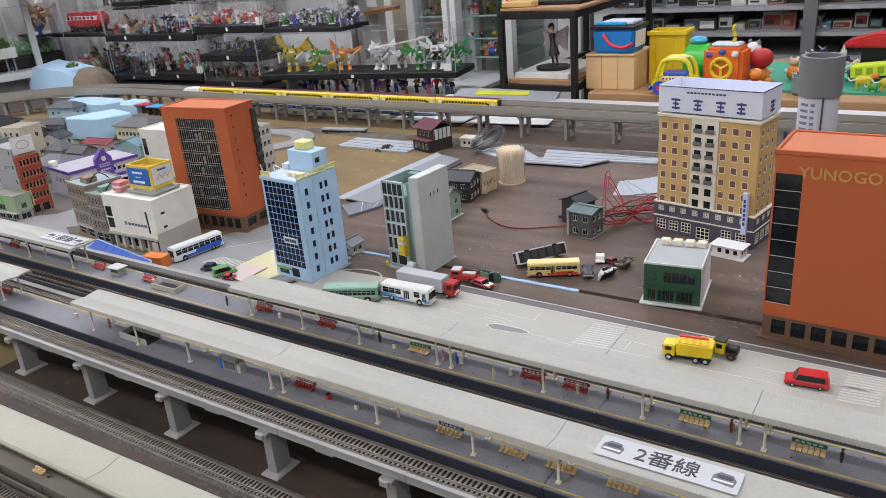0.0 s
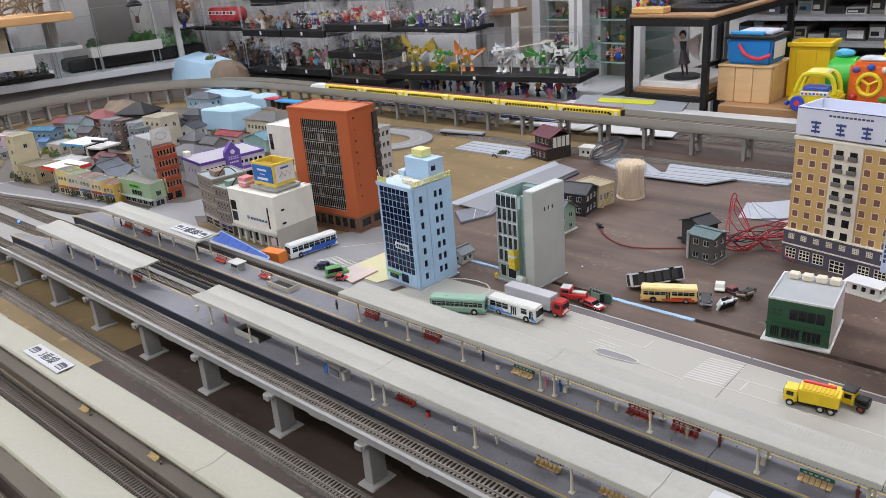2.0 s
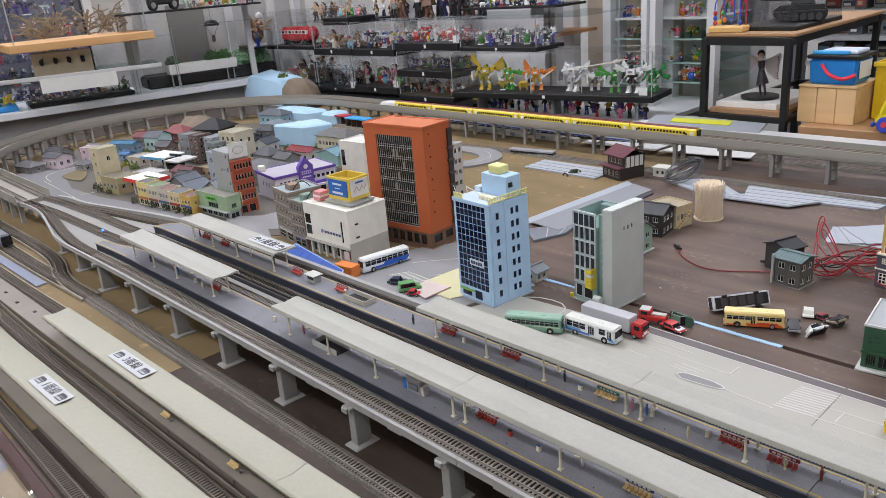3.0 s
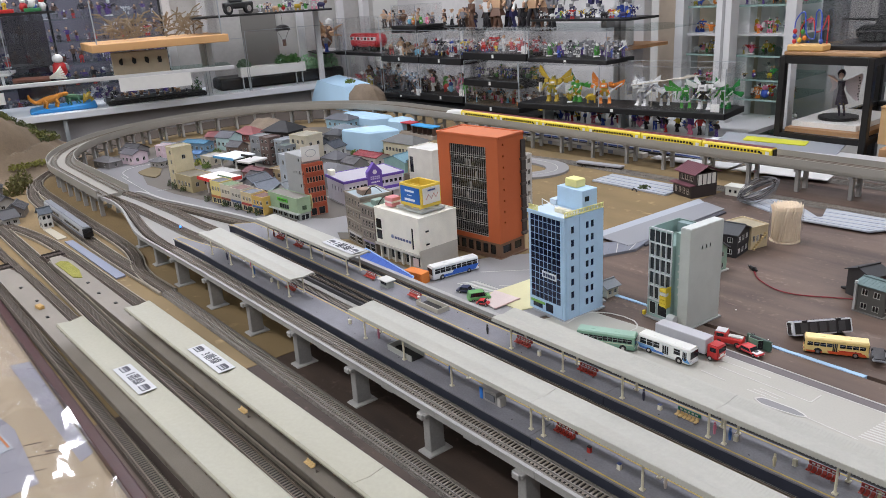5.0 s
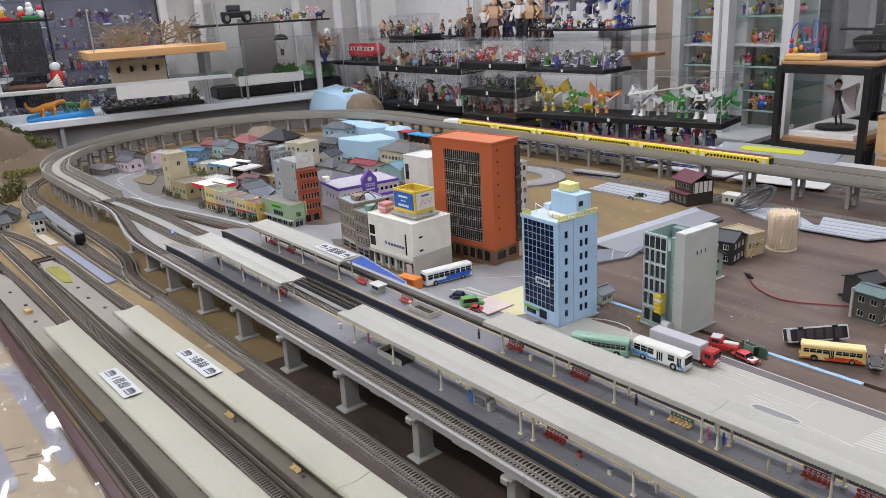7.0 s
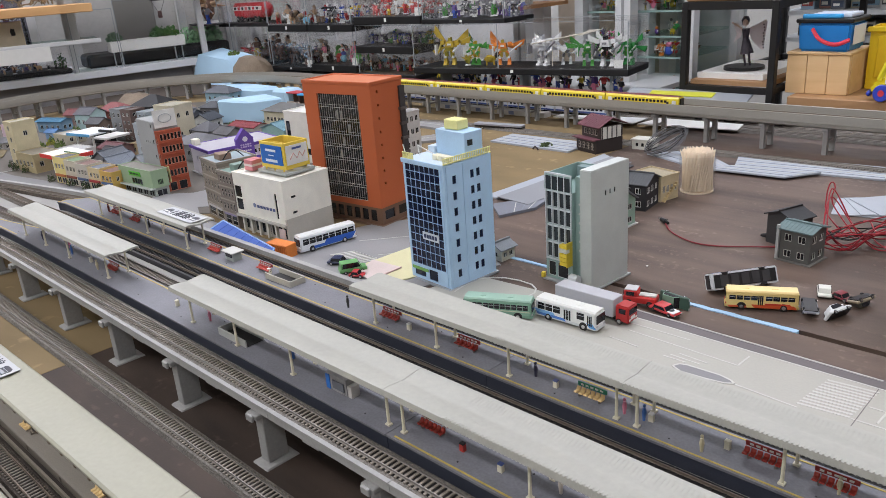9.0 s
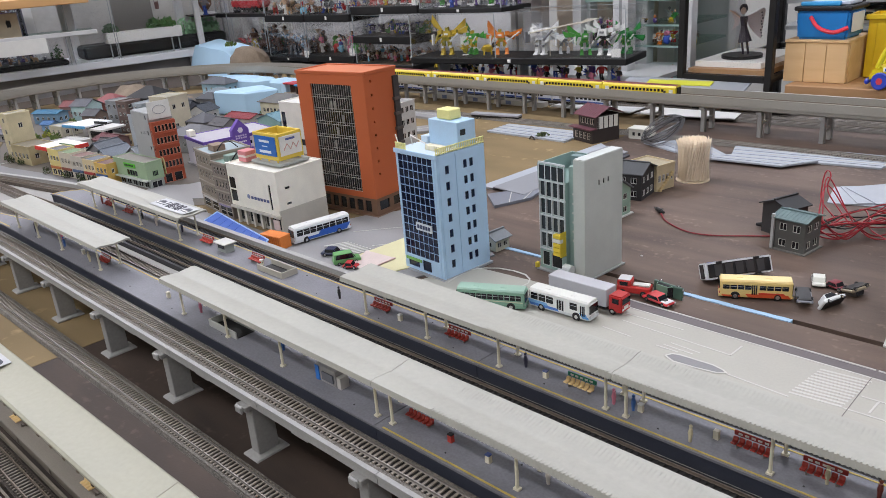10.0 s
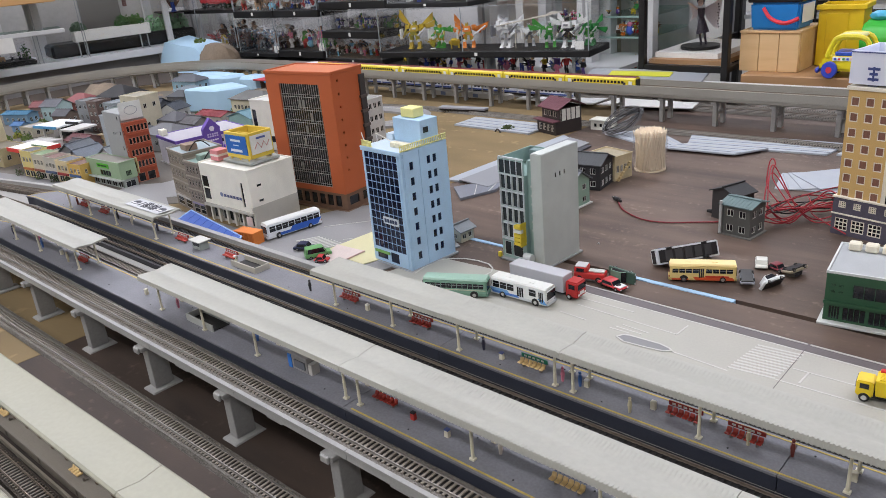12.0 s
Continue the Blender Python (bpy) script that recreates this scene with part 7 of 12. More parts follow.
def wheel_parts(parent, spots, r, w, rim=CHROME):
    for x, y in spots:
        bm = B()
        cyl(bm, (x, y - w / 2, r), (x, y + w / 2, r), r, 14)
        bevel(bm, r * 0.12)
        wh = part("wheel", bm, RUBBER, parent, "black rubber wheel")
        bm = B()
        cyl(bm, (x, y - w / 2 - 0.0002, r), (x, y + w / 2 + 0.0002, r), r * 0.55, 10)
        part("rim", bm, rim, wh, "bright rim")


def bus(label, m, L, W, H, body, lower, roof, stripes=(), wins=7, name="bus", doors=(), glass=(0.47, 0.80)):
    """A model bus; its front points along +x. doors: stretches of the side, as shares of its length from the middle."""
    b = thing(name, label, "bus", m, "model buses")
    paint_m, roof_m, low_m = plastic(*body), plastic(*roof), plastic(*lower)
    bm = boxed(-L / 2, L / 2, -W / 2, W / 2, 0.0026, H - 0.0012)
    bevel(bm, 0.0014, 2)
    part("body", bm, paint_m, b)
    bm = B()
    prism(bm, [(-W / 2 + 0.0004, H - 0.0020), (-W / 2 + 0.0018, H - 0.0004), (0, H), (W / 2 - 0.0018, H - 0.0004), (W / 2 - 0.0004, H - 0.0020)], "x", -L / 2 + 0.0008, L / 2 - 0.0008)
    rf = part("roof", bm, roof_m, b)
    for x in (-L * 0.22, L * 0.18):
        part("roof_hatch", boxed(x - 0.003, x + 0.003, -0.0024, 0.0024, H - 0.0004, H + 0.0003, bev=0.0002), roof_m, rf)
    part("skirt", boxed(-L / 2 + 0.001, L / 2 - 0.001, -W / 2 - 0.0001, W / 2 + 0.0001, 0.0024, 0.0050), low_m, b)
    z0, z1 = H * glass[0], H * glass[1]
    chrome = plastic(176, 178, 180)
    for s in (-1, 1):
        y = s * W / 2
        for i in range(wins):
            x0, x1 = -L / 2 + 0.003 + (L - 0.006) * i / wins, -L / 2 + 0.003 + (L - 0.006) * (i + 0.90) / wins
            if any(x1 > d0 * L and x0 < d1 * L for d0, d1 in doors):
                continue
            wn = part("window", boxed(x0, x1, y - 0.00022, y + 0.00022, z0, z1, bev=0.0001), DARK_GLASS, b)
            part("window_bar", boxed(x0 + 0.0002, x1 - 0.0002, y - 0.00032, y + 0.00032, z0 + (z1 - z0) * 0.60, z0 + (z1 - z0) * 0.66), chrome, wn, "thin window bar")
        for d0, d1 in doors:
            dr = part("door", boxed(d0 * L, d1 * L, y - 0.0002, y + 0.0002, 0.0034, H * 0.82), low_m, b, "folding bus door")
            for k in range(3):
                u0 = d0 * L + (d1 - d0) * L * (k + 0.15) / 3
                part("door_pane", boxed(u0, u0 + (d1 - d0) * L * 0.24, y - 0.00032, y + 0.00032, H * 0.28, H * 0.76), DARK_GLASS, dr)
        for x0, x1, za, zb, c in stripes:
            bm = B()
            prism(bm, [(x0 * L, za * H), (x1 * L, za * H), (x1 * L - (zb - za) * H * 0.8, zb * H), (x0 * L - (zb - za) * H * 0.8, zb * H)], "y", y - 0.00026, y + 0.00026)
            part("stripe", bm, plastic(*c), b)
        for x in (-L * 0.28, L * 0.30):
            bm = B()
            cyl(bm, (x, y - 0.0002, 0.0036), (x, y + 0.0002, 0.0036), 0.0043, 14)
            part("wheel_arch", bm, BLACK, b, "dark wheel arch")
    for s in (-1, 1):
        x = s * L / 2
        part("windscreen", boxed(x - 0.00025, x + 0.00025, -W / 2 + 0.0012, W / 2 - 0.0012, H * (0.40 if s > 0 else 0.52), H * 0.82, bev=0.0001), DARK_GLASS, b, "dark windscreen")
        part("bumper", boxed(x - 0.0006, x + 0.0006, -W / 2 + 0.0005, W / 2 - 0.0005, 0.0024, 0.0044), low_m, b)
        part("headlight" if s > 0 else "tail_light", boxed(x - 0.0004, x + 0.0004, -W / 2 + 0.0012, -W / 2 + 0.0036, 0.0050, 0.0066), SILVER if s > 0 else plastic(170, 40, 36), b)
        part("headlight" if s > 0 else "tail_light", boxed(x - 0.0004, x + 0.0004, W / 2 - 0.0036, W / 2 - 0.0012, 0.0050, 0.0066), SILVER if s > 0 else plastic(170, 40, 36), b)
    part("wiper", boxed(L / 2 + 0.0002, L / 2 + 0.0005, -W * 0.3, W * 0.02, H * 0.42, H * 0.44), BLACK, b)
    wheel_parts(b, [(x, s * (W / 2 - 0.0010)) for x in (-L * 0.28, L * 0.30) for s in (-1, 1)], 0.0034, 0.0026)
    part("underside", boxed(-L / 2 + 0.002, L / 2 - 0.002, -W / 2 + 0.003, W / 2 - 0.003, 0.0016, 0.0026), BLACK, b)
    return b


def car(label, m, L, W, H, body, cabin=None, name="car", van=False):
    c = thing(name, label, "car", m, "model cars")
    p = plastic(*body)
    h1 = H * 0.52
    bm = B()
    prism(bm, [(-L / 2, 0.002), (L / 2, 0.002), (L / 2, h1 * 0.85), (L * 0.30, h1), (-L * 0.46, h1), (-L / 2, h1 * 0.9)], "y", -W / 2, W / 2)
    bevel(bm, 0.0008, 1)
    part("body", bm, p, c)
    a, b = (-L * 0.47, L * 0.30) if van else (-L * 0.36, L * 0.20)
    bm = B()
    prism(bm, [(a, h1 - 0.0002), (b, h1 - 0.0002), (b - L * 0.10, H), (a + L * (0.03 if van else 0.08), H)], "y", -W / 2 + 0.0006, W / 2 - 0.0006)
    bevel(bm, 0.0005, 1)
    part("cabin", bm, p if cabin is None else plastic(*cabin), c)
    for s in (-1, 1):
        bm = B()
        y = s * (W / 2 - 0.0005)
        prism(bm, [(a + L * 0.06, h1 + 0.0003), (b - L * 0.04, h1 + 0.0003), (b - L * 0.11, H - 0.0007), (a + L * 0.10, H - 0.0007)], "y", y - 0.0002, y + 0.0002)
        part("side_window", bm, DARK_GLASS, c)
    bm = B()
    prism(bm, [(b - 0.0001, h1 + 0.0003), (b + 0.0004, h1 + 0.0003), (b - L * 0.10 + 0.0004, H - 0.0004), (b - L * 0.10 - 0.0001, H - 0.0004)], "y", -W / 2 + 0.0012, W / 2 - 0.0012)
    part("windscreen", bm, DARK_GLASS, c)
    for s in (-1, 1):
        part("headlight", boxed(L / 2 - 0.0003, L / 2 + 0.0003, s * W * 0.36 - 0.001, s * W * 0.36 + 0.001, h1 * 0.55, h1 * 0.78), SILVER, c)
    part("underside", boxed(-L / 2 + 0.001, L / 2 - 0.001, -W / 2 + 0.001, W / 2 - 0.001, 0.0012, 0.0021), BLACK, c)
    wheel_parts(c, [(x, s * (W / 2 - 0.0008)) for x in (-L * 0.30, L * 0.31) for s in (-1, 1)], 0.0022, 0.0018)
    return c


RZ = 0.0023
bus("white and blue highway coach parked beside the bank", pose(-0.785, 0.767, 0.0019, 0, 0, -99), 0.080, 0.0168, 0.0225, (226, 228, 230), (216, 218, 222), (222, 222, 220), ((-0.42, 0.12, 0.14, 0.5, (40, 90, 180)), (0.12, 0.30, 0.14, 0.30, (40, 90, 180))), 8, "coach")
bus("pale green old bus on the plaza road", pose(-0.470, 0.737, RZ, 0, 0, 25), 0.068, 0.0166, 0.0205, (128, 168, 146), (112, 150, 130), (150, 182, 164), ((-0.48, 0.48, 0.40, 0.44, (196, 200, 176)),), 11, glass=(0.50, 0.76))
bus("white city bus with blue patches on the plaza", pose(-0.4065, 0.7645, RZ, 0, 0, 2), 0.067, 0.0166, 0.0205, (226, 228, 226), (206, 210, 212), (222, 222, 216), ((-0.46, 0.02, 0.18, 0.30, (70, 120, 196)), (-0.48, -0.16, 0.30, 0.44, (120, 170, 216)), (0.40, 0.50, 0.18, 0.40, (90, 150, 206))), 7, doors=((-0.02, 0.10), (0.36, 0.44)))
bus("cream and orange old bus on the brown board", pose(-0.2812, 0.8985, 0.0, 0, 0, 27.5), 0.0640, 0.0158, 0.0198, (230, 204, 132), (220, 194, 124), (232, 206, 140), ((-0.1, 0.48, 0.13, 0.30, (206, 84, 44)), (0.05, 0.40, 0.30, 0.38, (196, 60, 40)), (-0.45, -0.2, 0.13, 0.22, (206, 84, 44))), 9, doors=((-0.06, 0.02),), glass=(0.52, 0.74))
lying = bus("white city bus lying on its side", pose(-0.3140, 0.9280, 0.0118, 0, 0, 233.3) @ pose(0, 0, 0, 114, 0, 0) @ pose(0, 0, -0.010), 0.068, 0.0166, 0.0205, (222, 224, 226), (216, 218, 222), (206, 208, 206), ((0.30, 0.48, 0.2, 0.45, (70, 110, 180)),), 7)
part("underside", boxed(-0.0325, 0.0325, -0.0066, 0.0066, 0.0014, 0.0023), plastic(30, 31, 34), lying, "dark hollow underside")
for i in range(5):
    part("chassis_beam", boxed(-0.026 + 0.011 * i, -0.018 + 0.011 * i, -0.0055, 0.0055, 0.0009, 0.0017), plastic(60, 60, 62), lying, "dark chassis part")


def lorry(label, m, cab, cargo_c, cargo, L=0.082):
    t = thing("lorry", label, "lorry", m, "model trucks")
    p = plastic(*cab)
    bm = boxed(L / 2 - 0.014, L / 2, -0.008, 0.008, 0.003, 0.0195)
    bevel(bm, 0.0012, 2)
    cb = part("cab", bm, p, t, "red cab")
    part("windscreen", boxed(L / 2 - 0.0002, L / 2 + 0.0004, -0.0066, 0.0066, 0.0115, 0.0170), DARK_GLASS, cb)
    for s in (-1, 1):
        part("side_window", boxed(L / 2 - 0.010, L / 2 - 0.003, s * 0.0080 - 0.0003, s * 0.0080 + 0.0003, 0.0120, 0.0168), DARK_GLASS, cb)
        part("headlight", boxed(L / 2 - 0.0002, L / 2 + 0.0004, s * 0.0055 - 0.0012, s * 0.0055 + 0.0012, 0.0055, 0.0072), WHITE, cb)
    part("grille", boxed(L / 2 - 0.0002, L / 2 + 0.0003, -0.0035, 0.0035, 0.006, 0.0095), WHITE, cb, "white grille")
    part("chassis", boxed(-L / 2, L / 2 - 0.006, -0.005, 0.005, 0.0028, 0.0048), BLACK, t)
    bm = boxed(-L / 2, L / 2 - 0.016, -0.0084, 0.0084, 0.0055, 0.0235)
    bevel(bm, 0.0006)
    part("cargo_box", bm, plastic(*cargo_c), t, cargo)
    wheel_parts(t, [(x, s * 0.0066) for x in (-L * 0.34, -L * 0.22, L * 0.38) for s in (-1, 1)], 0.0034, 0.0028)


lorry("red cab lorry with a pale grey box body", pose(-0.397, 0.793, RZ, 0, 0, 0), (176, 44, 44), (186, 186, 190), "pale grey cargo box")


def fire_engine(m):
    t = thing("fire_engine", "small red fire engine model", "fire engine", m, "model trucks")
    bm = boxed(-0.016, 0.016, -0.007, 0.007, 0.0028, 0.0095)
    bevel(bm, 0.0008)
    part("body", bm, plastic(186, 44, 40), t)
    bm = boxed(0.002, 0.0155, -0.0068, 0.0068, 0.0095, 0.0155)
    bevel(bm, 0.001)
    part("cab", bm, plastic(190, 48, 44), t)
    part("window", boxed(0.0155, 0.016, -0.0055, 0.0055, 0.0105, 0.0142), DARK_GLASS, t)
    for s in (-1, 1):
        part("side_window", boxed(0.005, 0.013, s * 0.0069 - 0.0002, s * 0.0069 + 0.0002, 0.0105, 0.0142), DARK_GLASS, t)
    part("cab_roof", boxed(0.003, 0.0148, -0.0062, 0.0062, 0.0155, 0.0165, bev=0.0003), plastic(206, 206, 206), t, "white cab roof")
    part("ladder", boxed(-0.015, 0.001, -0.0035, 0.0035, 0.0098, 0.0112), plastic(206, 206, 200), t, "white ladder")
    wheel_parts(t, [(x, s * 0.0062) for x in (-0.010, 0.010) for s in (-1, 1)], 0.0032, 0.0024)


fire_engine(pose(-0.374, 0.838, 0.0017, 0, 0, 196))
rc = car("red and white open sports car model", pose(-0.3455, 0.8335, 0.0017, 0, 0, -12), 0.031, 0.013, 0.0085, (190, 50, 54))
part("hood_panel", boxed(0.003, 0.014, -0.005, 0.005, 0.0040, 0.0049, bev=0.0003), plastic(222, 222, 222), rc, "white bonnet panel")
bm = B()
cyl(bm, (0.0075, 0, 0.0049), (0.0075, 0, 0.0052), 0.003, 12)
part("round_mark", bm, BLACK, rc)
car("dark green car lying on its side", pose(-0.347, 0.853, 0.0065, 0, 0, -8) @ pose(0, 0, 0, 88, 0, 0) @ pose(0, 0, -0.005), 0.033, 0.013, 0.0105, (70, 96, 84), (120, 150, 130))
car("silver grey estate car upside down on the brown board", pose(-0.2410, 0.9105, 0.0106, 0, 0, -65) @ pose(0, 0, 0, 180, 0, 0), 0.031, 0.0135, 0.0105, (128, 130, 138), (110, 112, 118))
car("white car tipped on its side", pose(-0.2185, 0.9155, 0.005, 0, 0, 70) @ pose(0, 0, 0, -62, 0, 0) @ pose(0, 0, -0.004), 0.027, 0.0125, 0.0105, (222, 224, 222))
car("small white saloon car", pose(-0.2450, 0.9600, 0, 0, 0, 111), 0.026, 0.012, 0.0095, (220, 220, 210))
car("small dark red wrecked car", pose(-0.2275, 0.9570, 0, 0, 0, -20), 0.021, 0.011, 0.0075, (120, 34, 44))
car("upturned grey car with bare underside", pose(-0.2105, 0.953, 0.0105, 0, 0, 70) @ pose(0, 0, 0, 168, 0, 0), 0.025, 0.0120, 0.010, (150, 138, 116), (90, 86, 80))
car("dark blue saloon car on grey road", pose(-0.7155, 0.7335, 0.0019, 0, 0, 28), 0.030, 0.012, 0.0095, (38, 46, 76))
car("bright green van beside the sand lot", pose(-0.6835, 0.727, 0.0019, 0, 0, 62), 0.032, 0.0135, 0.0135, (104, 160, 98), van=True)
car("small red car beside the green van", pose(-0.6665, 0.7195, 0.0019, 0, 0, 30), 0.018, 0.011, 0.008, (180, 44, 48))
car("bright red van on the plaza road", pose(0.0265, 0.7655, RZ, 0, 0, 186), 0.0365, 0.0145, 0.0135, (196, 40, 44), van=True)
d = thing("dump_truck", "yellow tipper truck with ribbed load body", "truck", pose(-0.079, 0.7665, RZ, 0, 0, 187), "model trucks")
YT = plastic(226, 196, 30)
bm = boxed(0.011, 0.0225, -0.0075, 0.0075, 0.004, 0.0165)
bevel(bm, 0.001, 2)
cb = part("cab", bm, YT, d)
part("windscreen", boxed(0.0223, 0.0229, -0.006, 0.006, 0.0105, 0.0148), DARK_GLASS, cb)
for s in (-1, 1):
    part("side_window", boxed(0.014, 0.020, s * 0.0075 - 0.0003, s * 0.0075 + 0.0003, 0.0108, 0.0148), DARK_GLASS, cb)
bm = B()
prism(bm, [(-0.0225, 0.0075), (0.0095, 0.0065), (0.0105, 0.0195), (-0.0235, 0.0195)], "y", -0.0082, 0.0082)
bevel(bm, 0.0005)
part("load_body", bm, YT, d)
for i in range(7):
    for s in (-1, 1):
        part("rib", boxed(-0.021 + 0.0046 * i, -0.0198 + 0.0046 * i, s * 0.0083 - 0.0003, s * 0.0083 + 0.0003, 0.0085, 0.019), YT, d)
part("load", boxed(-0.018, 0.009, -0.0080, -0.0045, 0.0195, 0.0218, bev=0.0005), plastic(206, 50, 50), d, "red load panel")
for i in range(6):
    part("top_slat", boxed(-0.021, 0.008, -0.0035 + 0.0019 * i, -0.0024 + 0.0019 * i, 0.0196, 0.0206), YT, d, "yellow top slat")
part("chassis", boxed(-0.022, 0.018, -0.005, 0.005, 0.003, 0.0065), BLACK, d)
wheel_parts(d, [(x, s * 0.0066) for x in (-0.017, -0.0085, 0.0165) for s in (-1, 1)], 0.0036, 0.003)
v = thing("vintage_truck", "old yellow truck with a black bonnet", "truck", pose(-0.052, 0.7865, RZ, 0, 0, -4), "model trucks")
part("cab", boxed(-0.006, 0.004, -0.0065, 0.0065, 0.004, 0.0165, bev=0.001), YT, v)
part("cab_roof", boxed(-0.007, 0.005, -0.007, 0.007, 0.0166, 0.0185, bev=0.0008), BLACK, v, "black roof")
part("bonnet", boxed(0.0042, 0.0155, -0.0045, 0.0045, 0.004, 0.0125, bev=0.001), BLACK, v, "black bonnet")
part("bed", boxed(-0.022, -0.0065, -0.007, 0.007, 0.005, 0.012, bev=0.0006), YT, v)
for s in (-1, 1):
    part("mudguard", boxed(0.006, 0.015, s * 0.006 - 0.0018, s * 0.006 + 0.0018, 0.0062, 0.0078, bev=0.0004), BLACK, v)
    part("side_window", boxed(-0.004, 0.002, s * 0.0066 - 0.0003, s * 0.0066 + 0.0003, 0.0105, 0.0148), DARK_GLASS, v)
wheel_parts(v, [(x, s * 0.006) for x in (-0.015, 0.0105) for s in (-1, 1)], 0.0036, 0.0026, plastic(150, 60, 50))

# ---- things on the open board ----
cup = thing("toothpick_cup", "clear plastic cup packed with wooden toothpicks", "toothpick cup", pose(-0.5085, 1.2205, 0) @ Matrix.Diagonal((1.08, 1.08, 0.88, 1)))
PICK = wood("toothpick_wood", srgb(240, 220, 192), srgb(252, 240, 220), 200)
bm = B()
n = 36
for r0, r1, z0, z1 in ((0.0225, 0.0232, 0.0, 0.060),):
    for i in range(n):
        a0, a1 = 2 * math.pi * i / n, 2 * math.pi * (i + 1) / n
        q = [bm.verts.new((r * math.cos(a), r * math.sin(a), z)) for r, a, z in ((r0, a0, z0), (r0, a1, z0), (r1, a1, z1), (r1, a0, z1))]
        bm.faces.new(q)
bmesh.ops.remove_doubles(bm, verts=bm.verts, dist=1e-6)
part("wall", bm, clear("cup_clear", 0.38, (0.97, 0.97, 0.96), 0.25), cup, "clear plastic wall")
bm = B()
cyl(bm, (0, 0, 0), (0, 0, 0.0015), 0.0215, 36)
part("bottom", bm, PICK, cup, "wooden ends at the bottom")
bm = B()
cyl(bm, (0, 0, -0.0325), (0, 0, 0.0295), 0.00105, 6)
cyl(bm, (0, 0, 0.0295), (0, 0, 0.0325), 0.00105, 6, 0.0003)
pick = mesh_of("toothpick", bm, PICK)
rnd = random.Random(4)
for i in range(230):
    r = 0.0205 * math.sqrt((i + 0.5) / 230)
    a = i * 2.39996
    k = r / 0.0205
    lean = 7 * k + rnd.uniform(-3, 3)
    twist = math.degrees(a) + 86
    piece("toothpick", pick, cup, pose(0.92 * r * math.cos(a), 0.92 * r * math.sin(a), 0.0345 + rnd.uniform(-0.0005, 0.0025), 0, 0, twist) @ pose(0, 0, 0, rnd.uniform(-3, 3), lean, 0))
for i in range(5):
    piece("toothpick", pick, cup, pose(-0.010 + 0.003 * i, -0.012 + 0.001 * i, 0.038, 8 - 4 * i, -12 + 5 * i, 0))

PLANK = mat("pale_blue_plank", srgb(166, 172, 180), 0.6, var=0.08, scale=20)
PLANK_GREY = mat("grey_plank", srgb(138, 140, 144), 0.6, var=0.08, scale=20)


def sheet(poly, z0, z1, material, label, lines=0, name="board_sheet", tilt=None):
    th = thing(name, label, "board sheet", pose(0, 0, 0), "loose board sheets")
    bm = B()
    prism(bm, poly, "z", z0, z1)
    part("plate", bm, material, th)
    a, b, c, d = [Vector((*p, 0)) for p in poly[:4]]
    lines = lines * 2
    for i in range(lines):
        k = (i + 1) / (lines + 1)
        p, q = a + (d - a) * k, b + (c - b) * k
        nrm = (d - a).normalized() * 0.0006
        bm = B()
        prism(bm, [tuple((p - nrm).xy), tuple((q - nrm).xy), tuple((q + nrm).xy), tuple((p + nrm).xy)], "z", z1, z1 + 0.0004)
        part("groove_line", bm, LINE if i % 2 else paint(120, 126, 136), th, "thin line on the sheet")
    return th


sheet([(-0.985, 1.322), (-0.80, 1.318), (-0.80, 1.392), (-0.985, 1.390)], 0.0003, 0.0035, PLANK, "pale grey-blue board sheet with lines beside the farmhouse", 3)
sheet([(-0.750, 1.035), (-0.727, 1.037), (-0.712, 1.318), (-0.736, 1.335)], 0.0003, 0.0030, PLANK, "long pale board strip along the board seam")
sheet([(-0.7265, 1.037), (-0.664, 1.030), (-0.662, 1.300), (-0.7115, 1.318)], 0.0032, 0.0048, PLANK_GREY, "grey road board laid over the seam strip")
sheet([(-0.712, 1.008), (-0.668, 0.972), (-0.648, 1.026), (-0.662, 1.085)], 0.0003, 0.0042, mat("road_board_grey", srgb(118, 121, 130), 0.6, var=0.12, scale=30), "grey road board with white lane lines", 2)
# Dark strip painted in for the shadow gap below the lifted board.
sheet([(-0.672, 1.060), (-0.650, 1.055), (-0.652, 1.290), (-0.668, 1.295)], 0.0003, 0.0030, mat("shaded_board_gap", srgb(66, 66, 72), 0.6, var=0.2), "dark strip standing in for the shaded gap under the grey road board")
sheet([(-0.675, 1.372), (-0.545, 1.318), (-0.515, 1.352), (-0.610, 1.43)], 0.0003, 0.003, PLANK, "pale grey-blue board sheet", 2)
sheet([(-0.516, 1.36), (-0.312, 1.384), (-0.300, 1.455), (-0.541, 1.436)], 0.0003, 0.003, PLANK, "pale grey-blue lined board sheet", 3)
sheet([(-0.545, 1.316), (-0.425, 1.324), (-0.392, 1.374), (-0.510, 1.358)], 0.0035, 0.006, PLANK, "pale grey-blue lined board sheet", 2)
sheet([(-0.30, 1.39), (0.25, 1.40), (0.25, 1.455), (-0.29, 1.455)], 0.0003, 0.003, PLANK, "pale grey-blue lined board sheet", 2)
sheet([(-0.80, 1.55), (-0.61, 1.578), (-0.62, 1.628), (-0.79, 1.62)], 0.0068, 0.0085, WHITE, "white card sheet behind the viaduct")
sheet([(-1.00, 1.545), (-0.81, 1.55), (-0.81, 1.61), (-1.00, 1.575)], 0.0068, 0.0085, paint(206, 206, 204), "white card sheet laid across back tracks")

